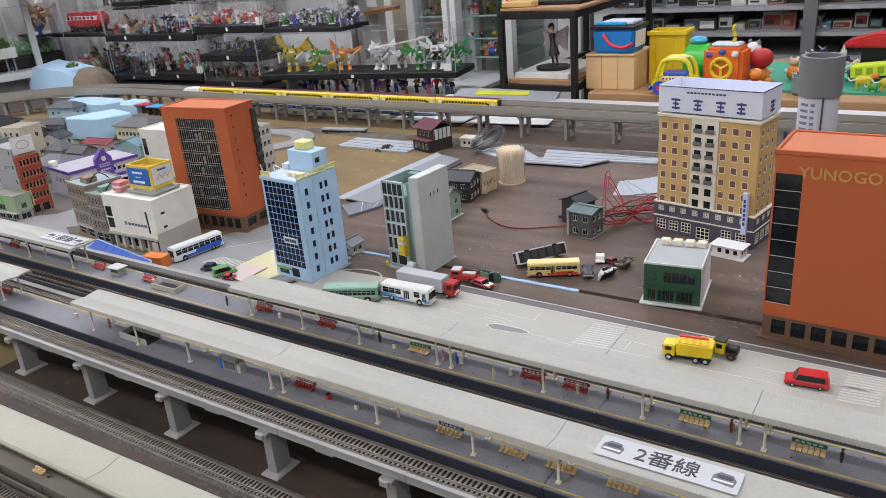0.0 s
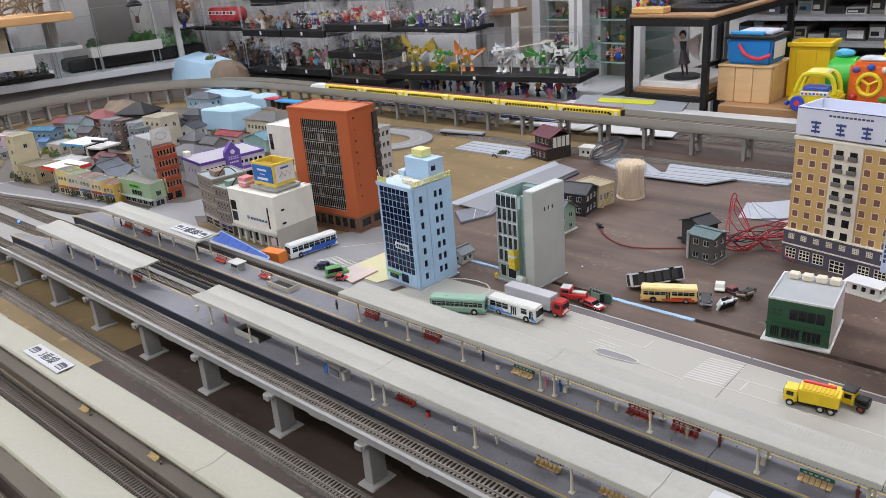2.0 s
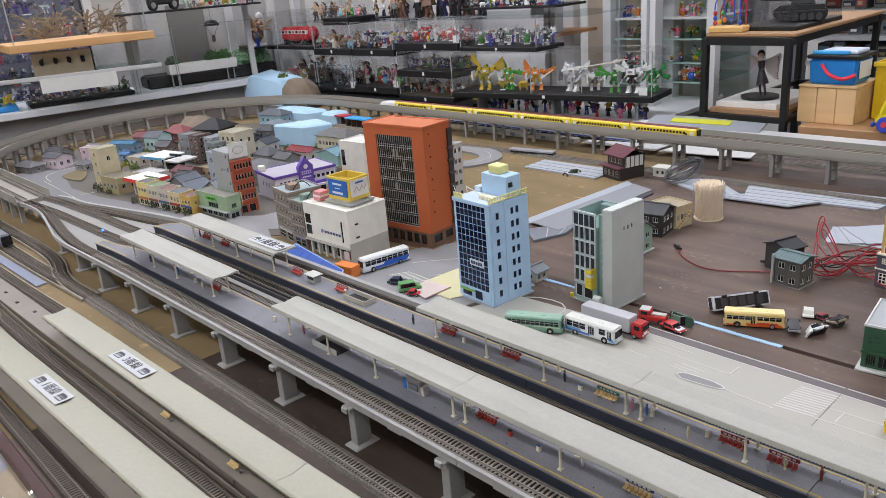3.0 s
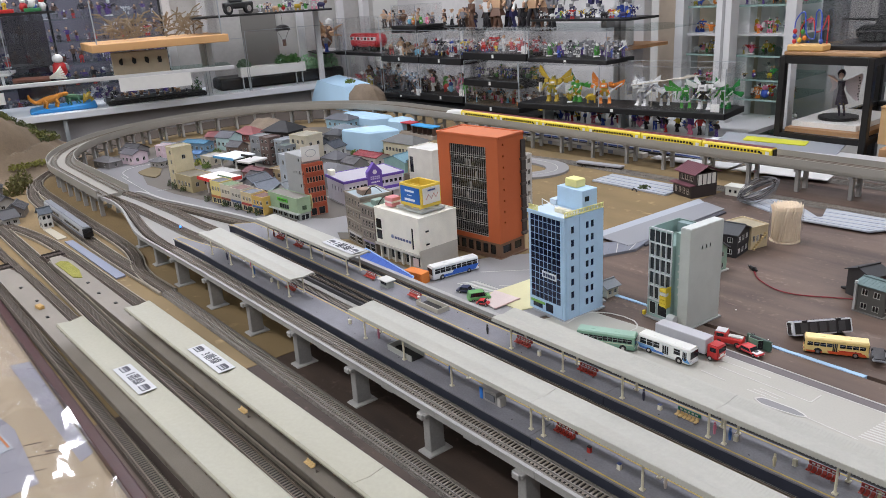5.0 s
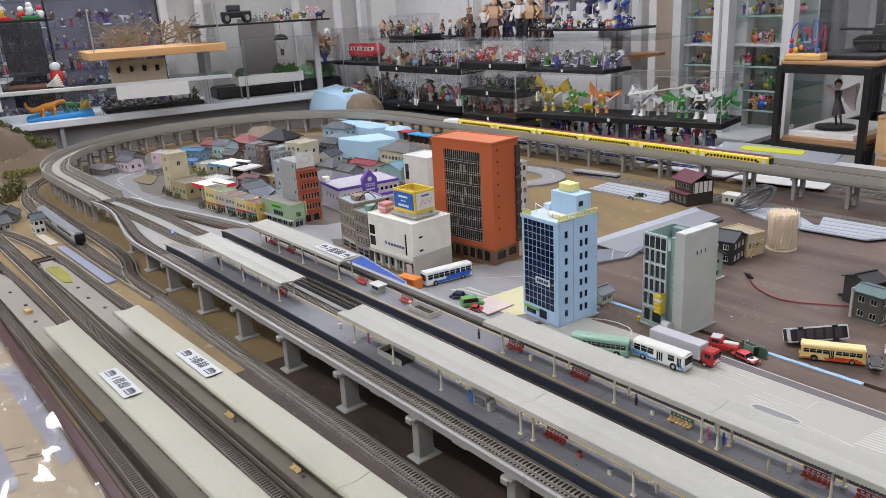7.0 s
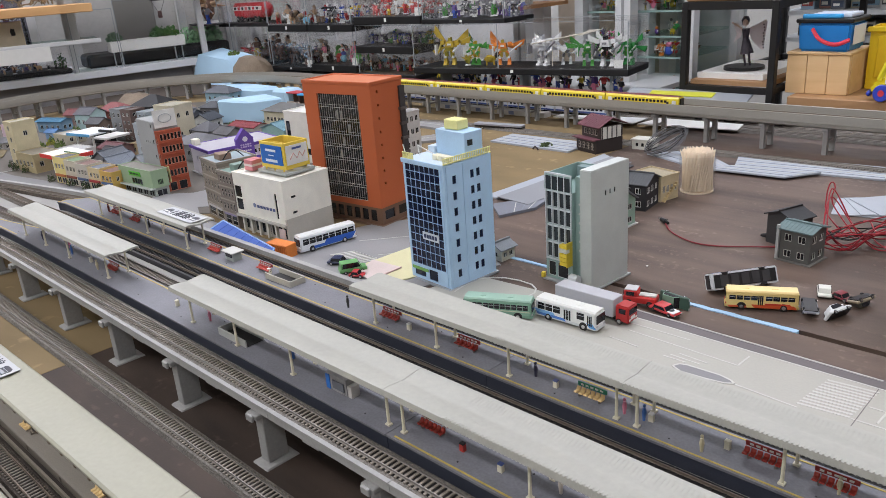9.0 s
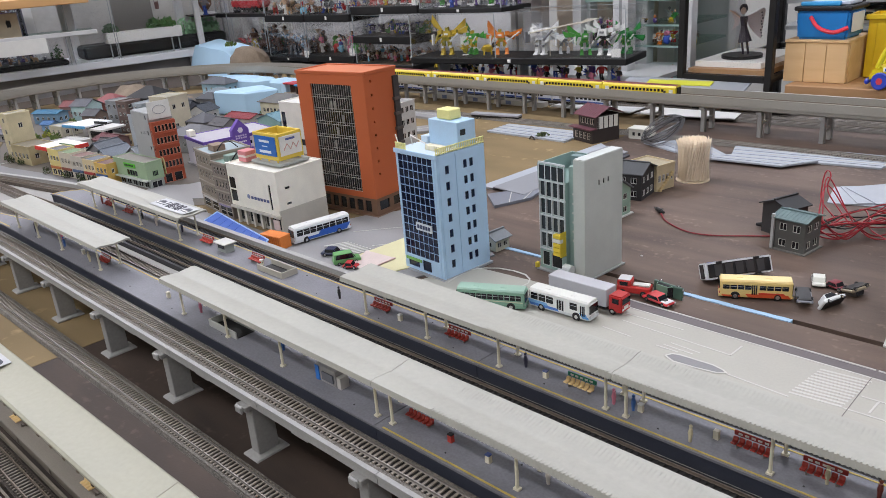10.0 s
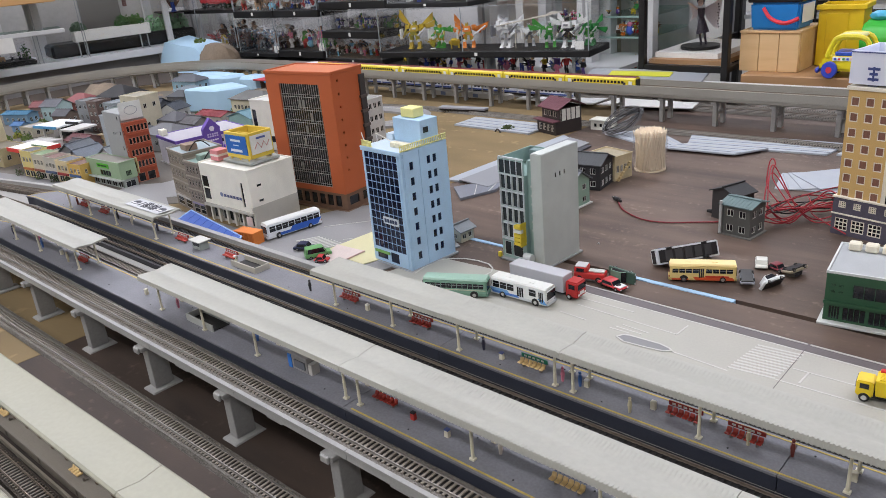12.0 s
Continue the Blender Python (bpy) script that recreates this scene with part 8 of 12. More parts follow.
# farmhouse with a maroon roof
b = thing("farmhouse", "dark half-timbered farmhouse with a maroon tiled roof", "house", pose(-0.744, 1.355, 0, 0, 0, -18) @ Matrix.Diagonal((1.35, 1.35, 1.0, 1)), "houses on the open board")
DARKW = paint(52, 44, 42)
block(b, -0.040, 0.0, -0.018, 0.026, 0, 0.024, DARKW, grid_holes(0.003, 0.037, 0.004, 0.020, 4, 1, 0.006, 0.012), [], glass=SHADED_GLASS, frame=paint(180, 172, 160), bars=(2, 2))
block(b, -0.036, 0.0, -0.012, 0.026, 0.026, 0.046, paint(62, 52, 50), grid_holes(0.003, 0.033, 0.003, 0.017, 3, 1, 0.008, 0.010), [], glass=SHADED_GLASS, frame=paint(180, 172, 160), bars=(2, 1), name="upper_wall")
part("plaster", boxed(0.0002, 0.0010, -0.009, 0.024, 0.0245, 0.045), paint(216, 214, 204), b, "white plastered gable")
for i in range(5):
    part("timber", boxed(0.0010, 0.0016, -0.009 + 0.0079 * i, -0.0078 + 0.0079 * i, 0.0245, 0.045), DARKW, b, "dark timber")
MAROON = paint(104, 62, 70)
bm = B()
gable(bm, -0.036, 0.0, -0.012, 0.026, 0.046, 0.014, 0.0045)
part("roof", bm, MAROON, b, "maroon tiled roof")
roof_tiles(b, -0.036, 0.0, -0.012, 0.026, 0.046, 0.014, 0.0045, MAROON)
part("porch_roof", boxed(-0.042, 0.002, -0.024, -0.012, 0.0242, 0.0262), MAROON, b)
b = H("black boarded house with white windows", -0.548, 1.116, 0.052, 0.045, 0.036, 8, (42, 40, 44), (92, 94, 98), "gable_x", 0.010, (3, 2), (3, 2), frame=paint(226, 226, 224))
b = H("tan flat-roofed house with an outside stair", -0.543, 1.166, 0.050, 0.036, 0.034, -12, (214, 192, 146), (206, 188, 150), "flat", front=(4, 1), right=(4, 1))
for i in range(8):
    part("stair_step", boxed(0.0256, 0.029, -0.015 + 0.0035 * i, -0.0115 + 0.0035 * i, 0.003 * i, 0.003 * (i + 1)), paint(206, 184, 140), b, "tan outside step")
H("pale green house with a slate roof", -0.527, 1.030, 0.040, 0.040, 0.034, -4, (150, 184, 160), (140, 146, 154), "gable_x", 0.014, (2, 2), (2, 2), plate=(200, 200, 196))
H("small cream hut with a grey roof", -0.572, 0.862, 0.022, 0.022, 0.014, -4, (206, 200, 176), (150, 158, 164), "gable_y", 0.006, (1, 1), (2, 1), ribs=False)
b = H("small grey wooden house with a teal tin roof", -0.297, 1.040, 0.034, 0.032, 0.036, -8, (92, 92, 88), (120, 150, 150), "gable_x", 0.004, (2, 2), (2, 2), ribs=True, over=0.003, plate=(110, 108, 104))
part("corner_board", boxed(-0.0195, -0.0165, -0.019, -0.0165, 0.0, 0.040), paint(170, 172, 170), b, "pale corner board")
H("dark grey shed with a black roof", -0.326, 1.080, 0.036, 0.03, 0.034, -20, (60, 58, 58), (50, 52, 54), "gable_y", 0.007, (1, 1), (1, 1), ribs=False)
wb = thing("white_hut", "small white flat-topped hut", "hut", pose(-0.700, 1.41, 0, 0, 0, 4))
block(wb, -0.02, 0.02, -0.012, 0.012, 0, 0.016, paint(214, 214, 204), grid_holes(0.004, 0.036, 0.003, 0.014, 3, 1, 0.005, 0.006), [])
part("roof", boxed(-0.022, 0.022, -0.014, 0.014, 0.0161, 0.0185, bev=0.0003), paint(206, 206, 196), wb)

# coil of wire, red leads, plugs, papers
coil = thing("wire_coil", "loose coil of thin black and silver wire", "wire coil", pose(-0.640, 1.372, 0.028, 50, -28, 35) @ Matrix.Diagonal((1.0, 1.0, 1.0, 1)))
WIRE = mat("dull_wire", srgb(128, 128, 130), 0.35, metal=0.6)
rnd = random.Random(9)
for k in range(26):
    bm = B()
    ra, rb = 0.036 + rnd.uniform(-0.008, 0.006), 0.014 + rnd.uniform(-0.009, 0.008)
    ph, zz = rnd.uniform(0, 6), rnd.uniform(-0.007, 0.007)
    tube(bm, [(ra * math.cos(ph + 2 * math.pi * i / 28), rb * math.sin(ph + 2 * math.pi * i / 28), zz + 0.003 * math.sin(3 * (2 * math.pi * i / 28) + ph)) for i in range(29)], 0.0005, 5)
    part("strand", bm, WIRE if k % 4 else BLACK, coil, "thin wire strand")
REDW = plastic(160, 34, 46)


def cable(pts, r, material, label):
    bm = B()
    tube(bm, smooth_path(pts, 0.004), r, 7)
    return solid("cable", bm, material, label, "cable", group="loose cables")


cable([(-0.470, 1.062, 0.002), (-0.450, 1.040, 0.0014), (-0.415, 1.022, 0.0014), (-0.385, 1.025, 0.0014), (-0.350, 1.045, 0.0014), (-0.325, 1.058, 0.002)], 0.0009, plastic(130, 30, 38), "red and black lead lying on the board")
for x, y, a in ((-0.472, 1.066, 150), (-0.352, 1.082, 20)):
    p = thing("plug", "small black cable plug on the board", "plug", pose(x, y, 0.0036, 0, 0, a), "cable plugs")
    bm = B()
    cyl(bm, (0, 0, 0), (0.010, 0, 0), 0.0034, 12, 0.0028)
    part("body", bm, BLACK, p)
    bm = B()
    cyl(bm, (0.010, 0, 0), (0.016, 0, 0), 0.0012, 8)
    part("pin", bm, CHROME, p, "bright pin")
    bm = B()
    cyl(bm, (-0.006, 0, 0), (0, 0, 0), 0.0016, 8, 0.003)
    part("sleeve", bm, BLACK, p)
rnd = random.Random(21)
for k in range(20):
    y0, y1 = 1.085 + rnd.uniform(-0.02, 0.03), 1.10 + rnd.uniform(-0.015, 0.08)
    pts = [(-0.285, 1.06 + rnd.uniform(-0.01, 0.05), 0.012 + rnd.uniform(0, 0.012)), (-0.262, y0 + rnd.uniform(-0.03, 0.05), rnd.uniform(0.002, 0.03)), (-0.238, y1 + rnd.uniform(-0.04, 0.04), rnd.uniform(0.002, 0.03)), (-0.205 + rnd.uniform(-0.01, 0.015), y1 + rnd.uniform(-0.03, 0.03), rnd.uniform(0.004, 0.03))]
    if k in (2, 6):
        pts.insert(1, (-0.300, 1.13, 0.046 + 0.01 * (k == 2)))
    cable(pts, 0.0008, REDW if k % 4 else BLACK, "tangled red lead in a bundle" if k % 4 else "black lead in the red bundle")
cable([(-0.270, 1.10, 0.012), (-0.298, 1.115, 0.030), (-0.304, 1.126, 0.046), (-0.304, 1.132, 0.060), (-0.3005, 1.132, 0.063), (-0.297, 1.130, 0.058), (-0.295, 1.12, 0.042), (-0.262, 1.10, 0.014)], 0.0008, REDW, "red lead standing up in a loop")
for i, (rot, dz) in enumerate(((-12, 0.0), (2, 0.0012), (9, 0.0024), (22, 0.0036))):
    solid("paper_sheet", boxed(-0.046, 0.046, -0.036, 0.036, 0.0003 + dz, 0.0012 + dz), mat("office_paper", srgb(168, 173, 180), 0.7, var=0.08), "sheet of pale lined paper in a small pile", "paper", pose(-0.284 + 6 * dz, 1.250 + 7 * dz, 0, 0, 0, rot + 24), "loose papers")
for i in range(10):
    solid("crumb", boxed(-0.0012, 0.0012, -0.0009, 0.0009, 0, 0.0009, bev=0.0002), WHITE, "tiny white crumb on the board", "crumb", pose(-0.42 + 0.06 * i + 0.02 * math.sin(i * 7), 0.93 + 0.07 * math.sin(i * 3.3) ** 2, 0, 0, 0, i * 40), "crumbs on the board")

# paper tube standing behind the hotel
tb = thing("roll_tube", "tall cardboard roll wrapped in printed paper with a grey top", "roll", pose(-0.061, 1.36, 0))
bm = B()
cyl(bm, (0, 0, 0), (0, 0, 0.138), 0.0275, 40)
part("label_wrap", bm, mat("printed_paper", srgb(206, 206, 216), 0.6, var=0.06, scale=90), tb, "white printed paper wrap")
bm = B()
ro, ri, zt = 0.030, 0.0235, 0.194
ring = [[(ro, 0.137), (ro, zt), (ri, zt), (ri, zt - 0.03)]]
for i in range(44):
    a0, a1 = 2 * math.pi * i / 44, 2 * math.pi * (i + 1) / 44
    for (r0, z0), (r1, z1) in zip(ring[0], ring[0][1:]):
        bm.faces.new([bm.verts.new((r * math.cos(a), r * math.sin(a), z)) for r, a, z in ((r0, a0, z0), (r0, a1, z0), (r1, a1, z1), (r1, a0, z1))])
bmesh.ops.remove_doubles(bm, verts=bm.verts, dist=1e-6)
cyl(bm, (0, 0, zt - 0.032), (0, 0, zt - 0.030), ri, 44)
part("grey_collar", bm, paint(118, 120, 122, 0.7), tb, "grey foam collar")
for i in range(9):
    for a0, a1 in ((-140, -112), (-104, -92)):
        bm = B()
        z = 0.050 + 0.0092 * i
        aa = [math.radians(a0 + (a1 - a0) * k / 6) for k in range(7)]
        for p, q in zip(aa, aa[1:]):
            bm.faces.new([bm.verts.new((0.0278 * math.cos(t), 0.0278 * math.sin(t), zz)) for t, zz in ((p, z), (q, z), (q, z + 0.004), (p, z + 0.004))])
        part("print_bar", bm, paint(120, 122, 140), tb)
part("tape_strip", boxed(0.008, 0.0105, -0.0280, -0.0258, 0.01, 0.137), paint(70, 74, 96), tb, "dark tape strip")

# flat wagon and tufts on the khaki field
w = thing("flat_wagon", "grey flat railway wagon on the back track", "wagon", pose(-1.045, 1.420, 0, 0, 0, 8))
part("deck", boxed(-0.058, 0.058, -0.0085, 0.0085, 0.009, 0.013, bev=0.0005), paint(150, 152, 158), w)
part("frame", boxed(-0.057, 0.057, -0.007, 0.007, 0.005, 0.009), BLACK, w)
wheel_parts(w, [(x, s * 0.0048) for x in (-0.045, -0.037, -0.01, 0.01, 0.037, 0.045) for s in (-1, 1)], 0.0028, 0.0016)


def leafy(name, label, x, y, z, rad, h, n, seed, col, category="bush"):
    th = thing(name, label, category, pose(x, y, z), "model greenery")
    rnd = random.Random(seed)
    verts, faces = [], []
    for i in range(n):
        a, r, k = rnd.uniform(0, 6.283), rad * math.sqrt(rnd.random()), rnd.random()
        c = Vector((r * math.cos(a), r * math.sin(a), h * k * (1 - 0.6 * (r / rad) ** 2)))
        s = rad * rnd.uniform(0.10, 0.22)
        q = Euler((rnd.uniform(0, 6), rnd.uniform(0, 6), rnd.uniform(0, 6))).to_matrix()
        j = len(verts)
        for u, v in ((-1, -0.5), (1, -0.5), (0.6, 0.7), (-0.6, 0.7)):
            verts.append(tuple(c + q @ Vector((u * s, v * s, 0.2 * s * u * v))))
        faces.append((j, j + 1, j + 2, j + 3))
    me = bpy.data.meshes.new("foliage")
    me.from_pydata(verts, [], faces)
    me.materials.append(mat("foliage_%d_%d_%d" % col, srgb(*col), 0.8, var=0.35, scale=150))
    ob = new("foliage", me)
    ob.parent = th
    bm = B()
    tube(bm, [(0, 0, 0), (rad * 0.05, 0, h * 0.3), (0, rad * 0.05, h * 0.6)], max(rad * 0.05, 0.0006), 5)
    part("stem", bm, paint(90, 70, 52), th)
    return th


leafy("tuft", "low dark green tuft on the khaki field", -0.862, 1.336, 0, 0.013, 0.010, 160, 3, (72, 84, 48))
bm = B()
tube(bm, [(0, 0, 0.001), (0.004, 0.001, 0.006), (0.010, 0.0, 0.004), (0.013, -0.001, 0.0)], 0.0016, 6)
solid("twig", bm, paint(54, 46, 40), "small dark twig on the khaki field", "twig", pose(-0.874, 1.312, 0))
for i, (x, y) in enumerate(((-1.36, 0.712), (-1.40, 0.705), (-1.33, 0.715), (-1.45, 0.698), (-1.52, 0.69), (-1.70, 0.685), (-1.74, 0.69), (-1.66, 0.69))):
    leafy("street_tree", "small dark green street tree before the shops", x, y, 0.0018, 0.007, 0.016, 110, 40 + i, (62, 78, 44), "tree")
for i, (x, y) in enumerate(((-1.90, 0.80), (-1.93, 0.84), (-1.86, 0.83), (-1.60, 1.22), (-1.66, 1.16), (-2.02, 0.93), (-1.48, 1.08))):
    leafy("bush", "small green bush among the houses", x, y, 0, 0.012, 0.018, 140, 60 + i, (92, 112, 52))
for i, (x, y) in enumerate(((-1.935, 0.805), (-1.915, 0.83))):
    leafy("bush", "yellow-green bush beside the cream tower", x, y, 0, 0.010, 0.016, 120, 80 + i, (150, 150, 60))

pbd = thing("shop_board", "white card board with a pink edge beside the cars", "board", pose(0, 0, 0))
bm = B()
prism(bm, [(-0.689, 0.762), (-0.671, 0.724), (-0.643, 0.718), (-0.643, 0.765)], "z", 0.0032, 0.0042)
part("plate", bm, paint(206, 190, 184), pbd)
bm = B()
prism(bm, [(-0.6428, 0.718), (-0.6412, 0.718), (-0.6412, 0.765), (-0.6428, 0.765)], "z", 0.0032, 0.0048)
part("pink_edge", bm, paint(206, 176, 172), pbd, "pink edge strip")

# ---- back yard tracks, trains, hills ----
track("back track along the khaki field", line(-1.32, 1.395, -1.15, 1.418) + line(-1.12, 1.42, 0.9, 1.437), 0.0005, ballast=BALLAST, spacing=0.0041)
track("back yard track behind the viaduct", line(-1.75, 1.60, 0.9, 1.605), 0.0005, ballast=BALLAST, spacing=0.0041)
track("second back yard track behind the viaduct", line(-1.75, 1.648, 0.9, 1.653), 0.0005, ballast=BALLAST, spacing=0.0041)
bp = thing("back_platform", "long white back platform with a canopy on posts", "platform", pose(-1.22, 1.566, 0))
part("floor", boxed(-0.19, 0.19, -0.012, 0.012, 0.0003, 0.011), paint(196, 192, 184), bp)
part("roof", boxed(-0.18, 0.18, -0.014, 0.014, 0.034, 0.0375, bev=0.0006), WHITE, bp, "white flat roof")
for i in range(12):
    part("post", boxed(-0.171 + 0.031 * i, -0.169 + 0.031 * i, -0.001, 0.001, 0.011, 0.034), POST, bp)
for i in range(7):
    part("poster", boxed(-0.16 + 0.05 * i, -0.145 + 0.05 * i, -0.0125, -0.0121, 0.002, 0.010), paint(120, 130, 160) if i % 2 else paint(190, 180, 150), bp, "small poster board")


def rail_car(parent, x0, L, W, H, z, body, roofm, glass_n, stripe=None, blobs=None, name="carriage"):
    """A straight carriage from x0 to x0+L in the train's own frame."""
    bm = B()
    prism(bm, [(-W / 2, 0.004), (-W / 2 * 1.02, H * 0.45), (-W / 2 * 0.94, H * 0.82), (-W / 2 * 0.6, H), (W / 2 * 0.6, H), (W / 2 * 0.94, H * 0.82), (W / 2 * 1.02, H * 0.45), (W / 2, 0.004)], "x", x0 + 0.001, x0 + L - 0.001)
    c = part(name, bm, body, parent)
    bm = B()
    prism(bm, [(-W / 2 * 0.68, H * 0.97), (-W / 2 * 0.58, H + 0.0003), (W / 2 * 0.58, H + 0.0003), (W / 2 * 0.68, H * 0.97)], "x", x0 + 0.0015, x0 + L - 0.0015)
    part("roof", bm, roofm, c)
    for s in (-1, 1):
        for i in range(glass_n):
            xx = x0 + L * (0.14 + 0.72 * i / glass_n)
            part("window", boxed(xx, xx + L * 0.72 / glass_n * 0.62, s * W / 2 * 1.0 - 0.0004, s * W / 2 * 1.0 + 0.0004, H * 0.50, H * 0.70), DARK_GLASS, c)
        if stripe:
            part("stripe", boxed(x0 + 0.002, x0 + L - 0.002, s * W / 2 * 1.01 - 0.0003, s * W / 2 * 1.01 + 0.0003, H * 0.22, H * 0.36), stripe, c)
        for j, (u, w, zz, h, m) in enumerate(blobs or ()):
            part("side_print", boxed(x0 + L * u, x0 + L * (u + w), s * W / 2 * 1.015 - 0.0004, s * W / 2 * 1.015 + 0.0004, H * zz, H * (zz + h), bev=0.0003), m, c, "printed patch on the side")
    part("bogie", boxed(x0 + L * 0.12, x0 + L * 0.28, -W * 0.34, W * 0.34, 0.0, 0.0042), BLACK, c)
    part("bogie", boxed(x0 + L * 0.72, x0 + L * 0.88, -W * 0.34, W * 0.34, 0.0, 0.0042), BLACK, c)
    part("gangway", boxed(x0 + L - 0.0012, x0 + L + 0.0012, -W * 0.3, W * 0.3, 0.005, H * 0.85), BLACK, c)
    return c


def nose(parent, x, L, W, H, sgn, body, name="nose"):
    """A long rounded bullet-train nose."""
    bm = B()
    rings = []
    n = 9
    for i in range(n + 1):
        u = i / n
        k = math.sqrt(max(0.0, 1 - u ** 2.2))
        hh, ww = 0.004 + (H - 0.004) * (0.28 + 0.72 * k), W / 2 * (0.35 + 0.65 * k)
        prof = [(-ww, 0.003), (-ww, 0.003 + (hh - 0.003) * 0.5), (-ww * 0.85, 0.003 + (hh - 0.003) * 0.82), (-ww * 0.45, hh), (ww * 0.45, hh), (ww * 0.85, 0.003 + (hh - 0.003) * 0.82), (ww, 0.003 + (hh - 0.003) * 0.5), (ww, 0.003)]
        rings.append([bm.verts.new((x + sgn * L * u, a, b)) for a, b in prof])
    for a, b in zip(rings, rings[1:]):
        for k in range(8):
            bm.faces.new((a[k], a[(k + 1) % 8], b[(k + 1) % 8], b[k]))
    bm.faces.new(rings[0])
    bm.faces.new(rings[-1][::-1])
    c = part(name, bm, body, parent, "white streamlined nose")
    bm = B()
    cx = x + sgn * L * 0.30
    lump(bm, (cx, 0, H * 0.80), (L * 0.16, W * 0.26, H * 0.13), 2, 0.05, 2)
    part("cab_window", bm, DARK_GLASS, c, "dark cab window")
    for s in (-1, 1):
        bm = B()
        lump(bm, (x + sgn * L * 0.68, s * W * 0.30, H * 0.45), (L * 0.05, W * 0.05, H * 0.06), 3, 0.05, 1)
        part("headlight", bm, SILVER, c)


TY, TRED, TW = plastic(222, 200, 50), plastic(112, 40, 38), plastic(226, 226, 222)
prints = [(0.05, 0.05, 0.3, 0.4, TW), (0.11, 0.025, 0.2, 0.42, plastic(40, 36, 34)), (0.18, 0.03, 0.18, 0.26, plastic(186, 60, 48)), (0.40, 0.03, 0.16, 0.24, plastic(60, 54, 50)), (0.58, 0.035, 0.18, 0.28, plastic(206, 160, 60)), (0.84, 0.03, 0.2, 0.4, plastic(44, 40, 38)), (0.91, 0.05, 0.25, 0.45, TW)]
tr = thing("bullet_train", "yellow bullet train with printed sides and white nose on the viaduct", "train", pose(-1.60, 1.4965, 0.0562) @ Matrix.Diagonal((1, 1, 0.9, 1)), "trains on the layout")
LC = 0.1535
nose(tr, 0.0, 0.075, 0.021, 0.023, -1, TW)
for i in range(6):
    rail_car(tr, LC * i if i else 0.0, LC, 0.021, 0.0245, 0, TY, TRED, 15, None, prints, "carriage")
sv = thing("commuter_train", "silver two-car commuter train on the low track", "train", pose(-1.72, 0.4185, 0.0062), "trains on the layout")
for i in range(2):
    rail_car(sv, 0.148 * i, 0.147, 0.0185, 0.0235, 0, mat("train_silver", srgb(176, 180, 186), 0.35, metal=0.4), plastic(126, 130, 136), 12, plastic(96, 104, 120))
part("cab_front", boxed(0.2955, 0.2975, -0.0088, 0.0088, 0.004, 0.0215, bev=0.0008), BLACK, sv, "black cab front")
part("cab_window", boxed(0.2974, 0.2980, -0.0070, 0.0070, 0.012, 0.019), DARK_GLASS, sv)
wt = thing("white_train", "white and blue express train parked in the back yard", "train", pose(-1.62, 1.60, 0.0062), "trains on the layout")
for i in range(5):
    rail_car(wt, 0.148 * i, 0.147, 0.0185, 0.0235, 0, plastic(216, 218, 222), plastic(176, 178, 182), 10, plastic(70, 90, 150))
gt = thing("grey_train", "grey train with dark windows parked in the back yard", "train", pose(-0.98, 1.65, 0.0062), "trains on the layout")
for i in range(3):
    rail_car(gt, 0.148 * i, 0.147, 0.0185, 0.0235, 0, plastic(150, 152, 160), plastic(130, 132, 138), 8, plastic(90, 80, 120))

# road loop beyond the orange tower
loop = [(-1.30, 1.20), (-1.20, 1.225), (-1.12, 1.27), (-1.10, 1.33), (-1.14, 1.375), (-1.22, 1.385), (-1.32, 1.37), (-1.42, 1.33)]
bm = B()
sweep(bm, smooth_path(loop), [(-0.026, 0.0002), (0.026, 0.0002), (0.026, 0.005), (-0.026, 0.005)])
solid("road", bm, ROAD_GREY, "grey curved road plate on the khaki board", "road", kind="structure")
bm = B()
sweep(bm, smooth_path(loop), [(-0.0007, 0.0051), (0.0007, 0.0051), (0.0007, 0.0055), (-0.0007, 0.0055)])
part("line", bm, LINE, MARK)

# hill, foam mountain, rocks
ROCK = mat("plaster_rock", srgb(122, 108, 92), 0.9, var=0.3, scale=28, fine=260, bump=0.6)


def relief(name, label, category, x0, x1, y0, y1, f, material, nx=40, ny=30):
    bm = B()
    g = [[bm.verts.new((x0 + (x1 - x0) * i / nx, y0 + (y1 - y0) * j / ny, max(0.0005, f(x0 + (x1 - x0) * i / nx, y0 + (y1 - y0) * j / ny)))) for i in range(nx + 1)] for j in range(ny + 1)]
    for j in range(ny):
        for i in range(nx):
            bm.faces.new((g[j][i], g[j][i + 1], g[j + 1][i + 1], g[j + 1][i]))
    return solid(name, bm, material, label, category)


def sstep(a, b, v):
    k = min(1, max(0, (v - a) / (b - a)))
    return k * k * (3 - 2 * k)


def hill_h(x, y):
    """Rounded spur, high at the front and falling towards the back, with a terrace cut."""
    rise = sstep(-2.16, -2.36, x + 0.55 * max(0.0, y - 0.45))
    ridge = 0.155 - 0.62 * (y - 0.44) if y > 0.44 else 0.155 - 0.5 * (0.44 - y)
    h = rise * max(0.0, ridge) * sstep(0.20, 0.34, y) * sstep(0.70, 0.60, y)
    ledge = 0.018 * sstep(0.060, 0.063, h) * sstep(0.100, 0.066, h)
    return h - ledge + rise * (0.016 * noise.noise(Vector((x * 12, y * 12, 0))) + 0.004 * noise.noise(Vector((x * 45, y * 45, 2))))


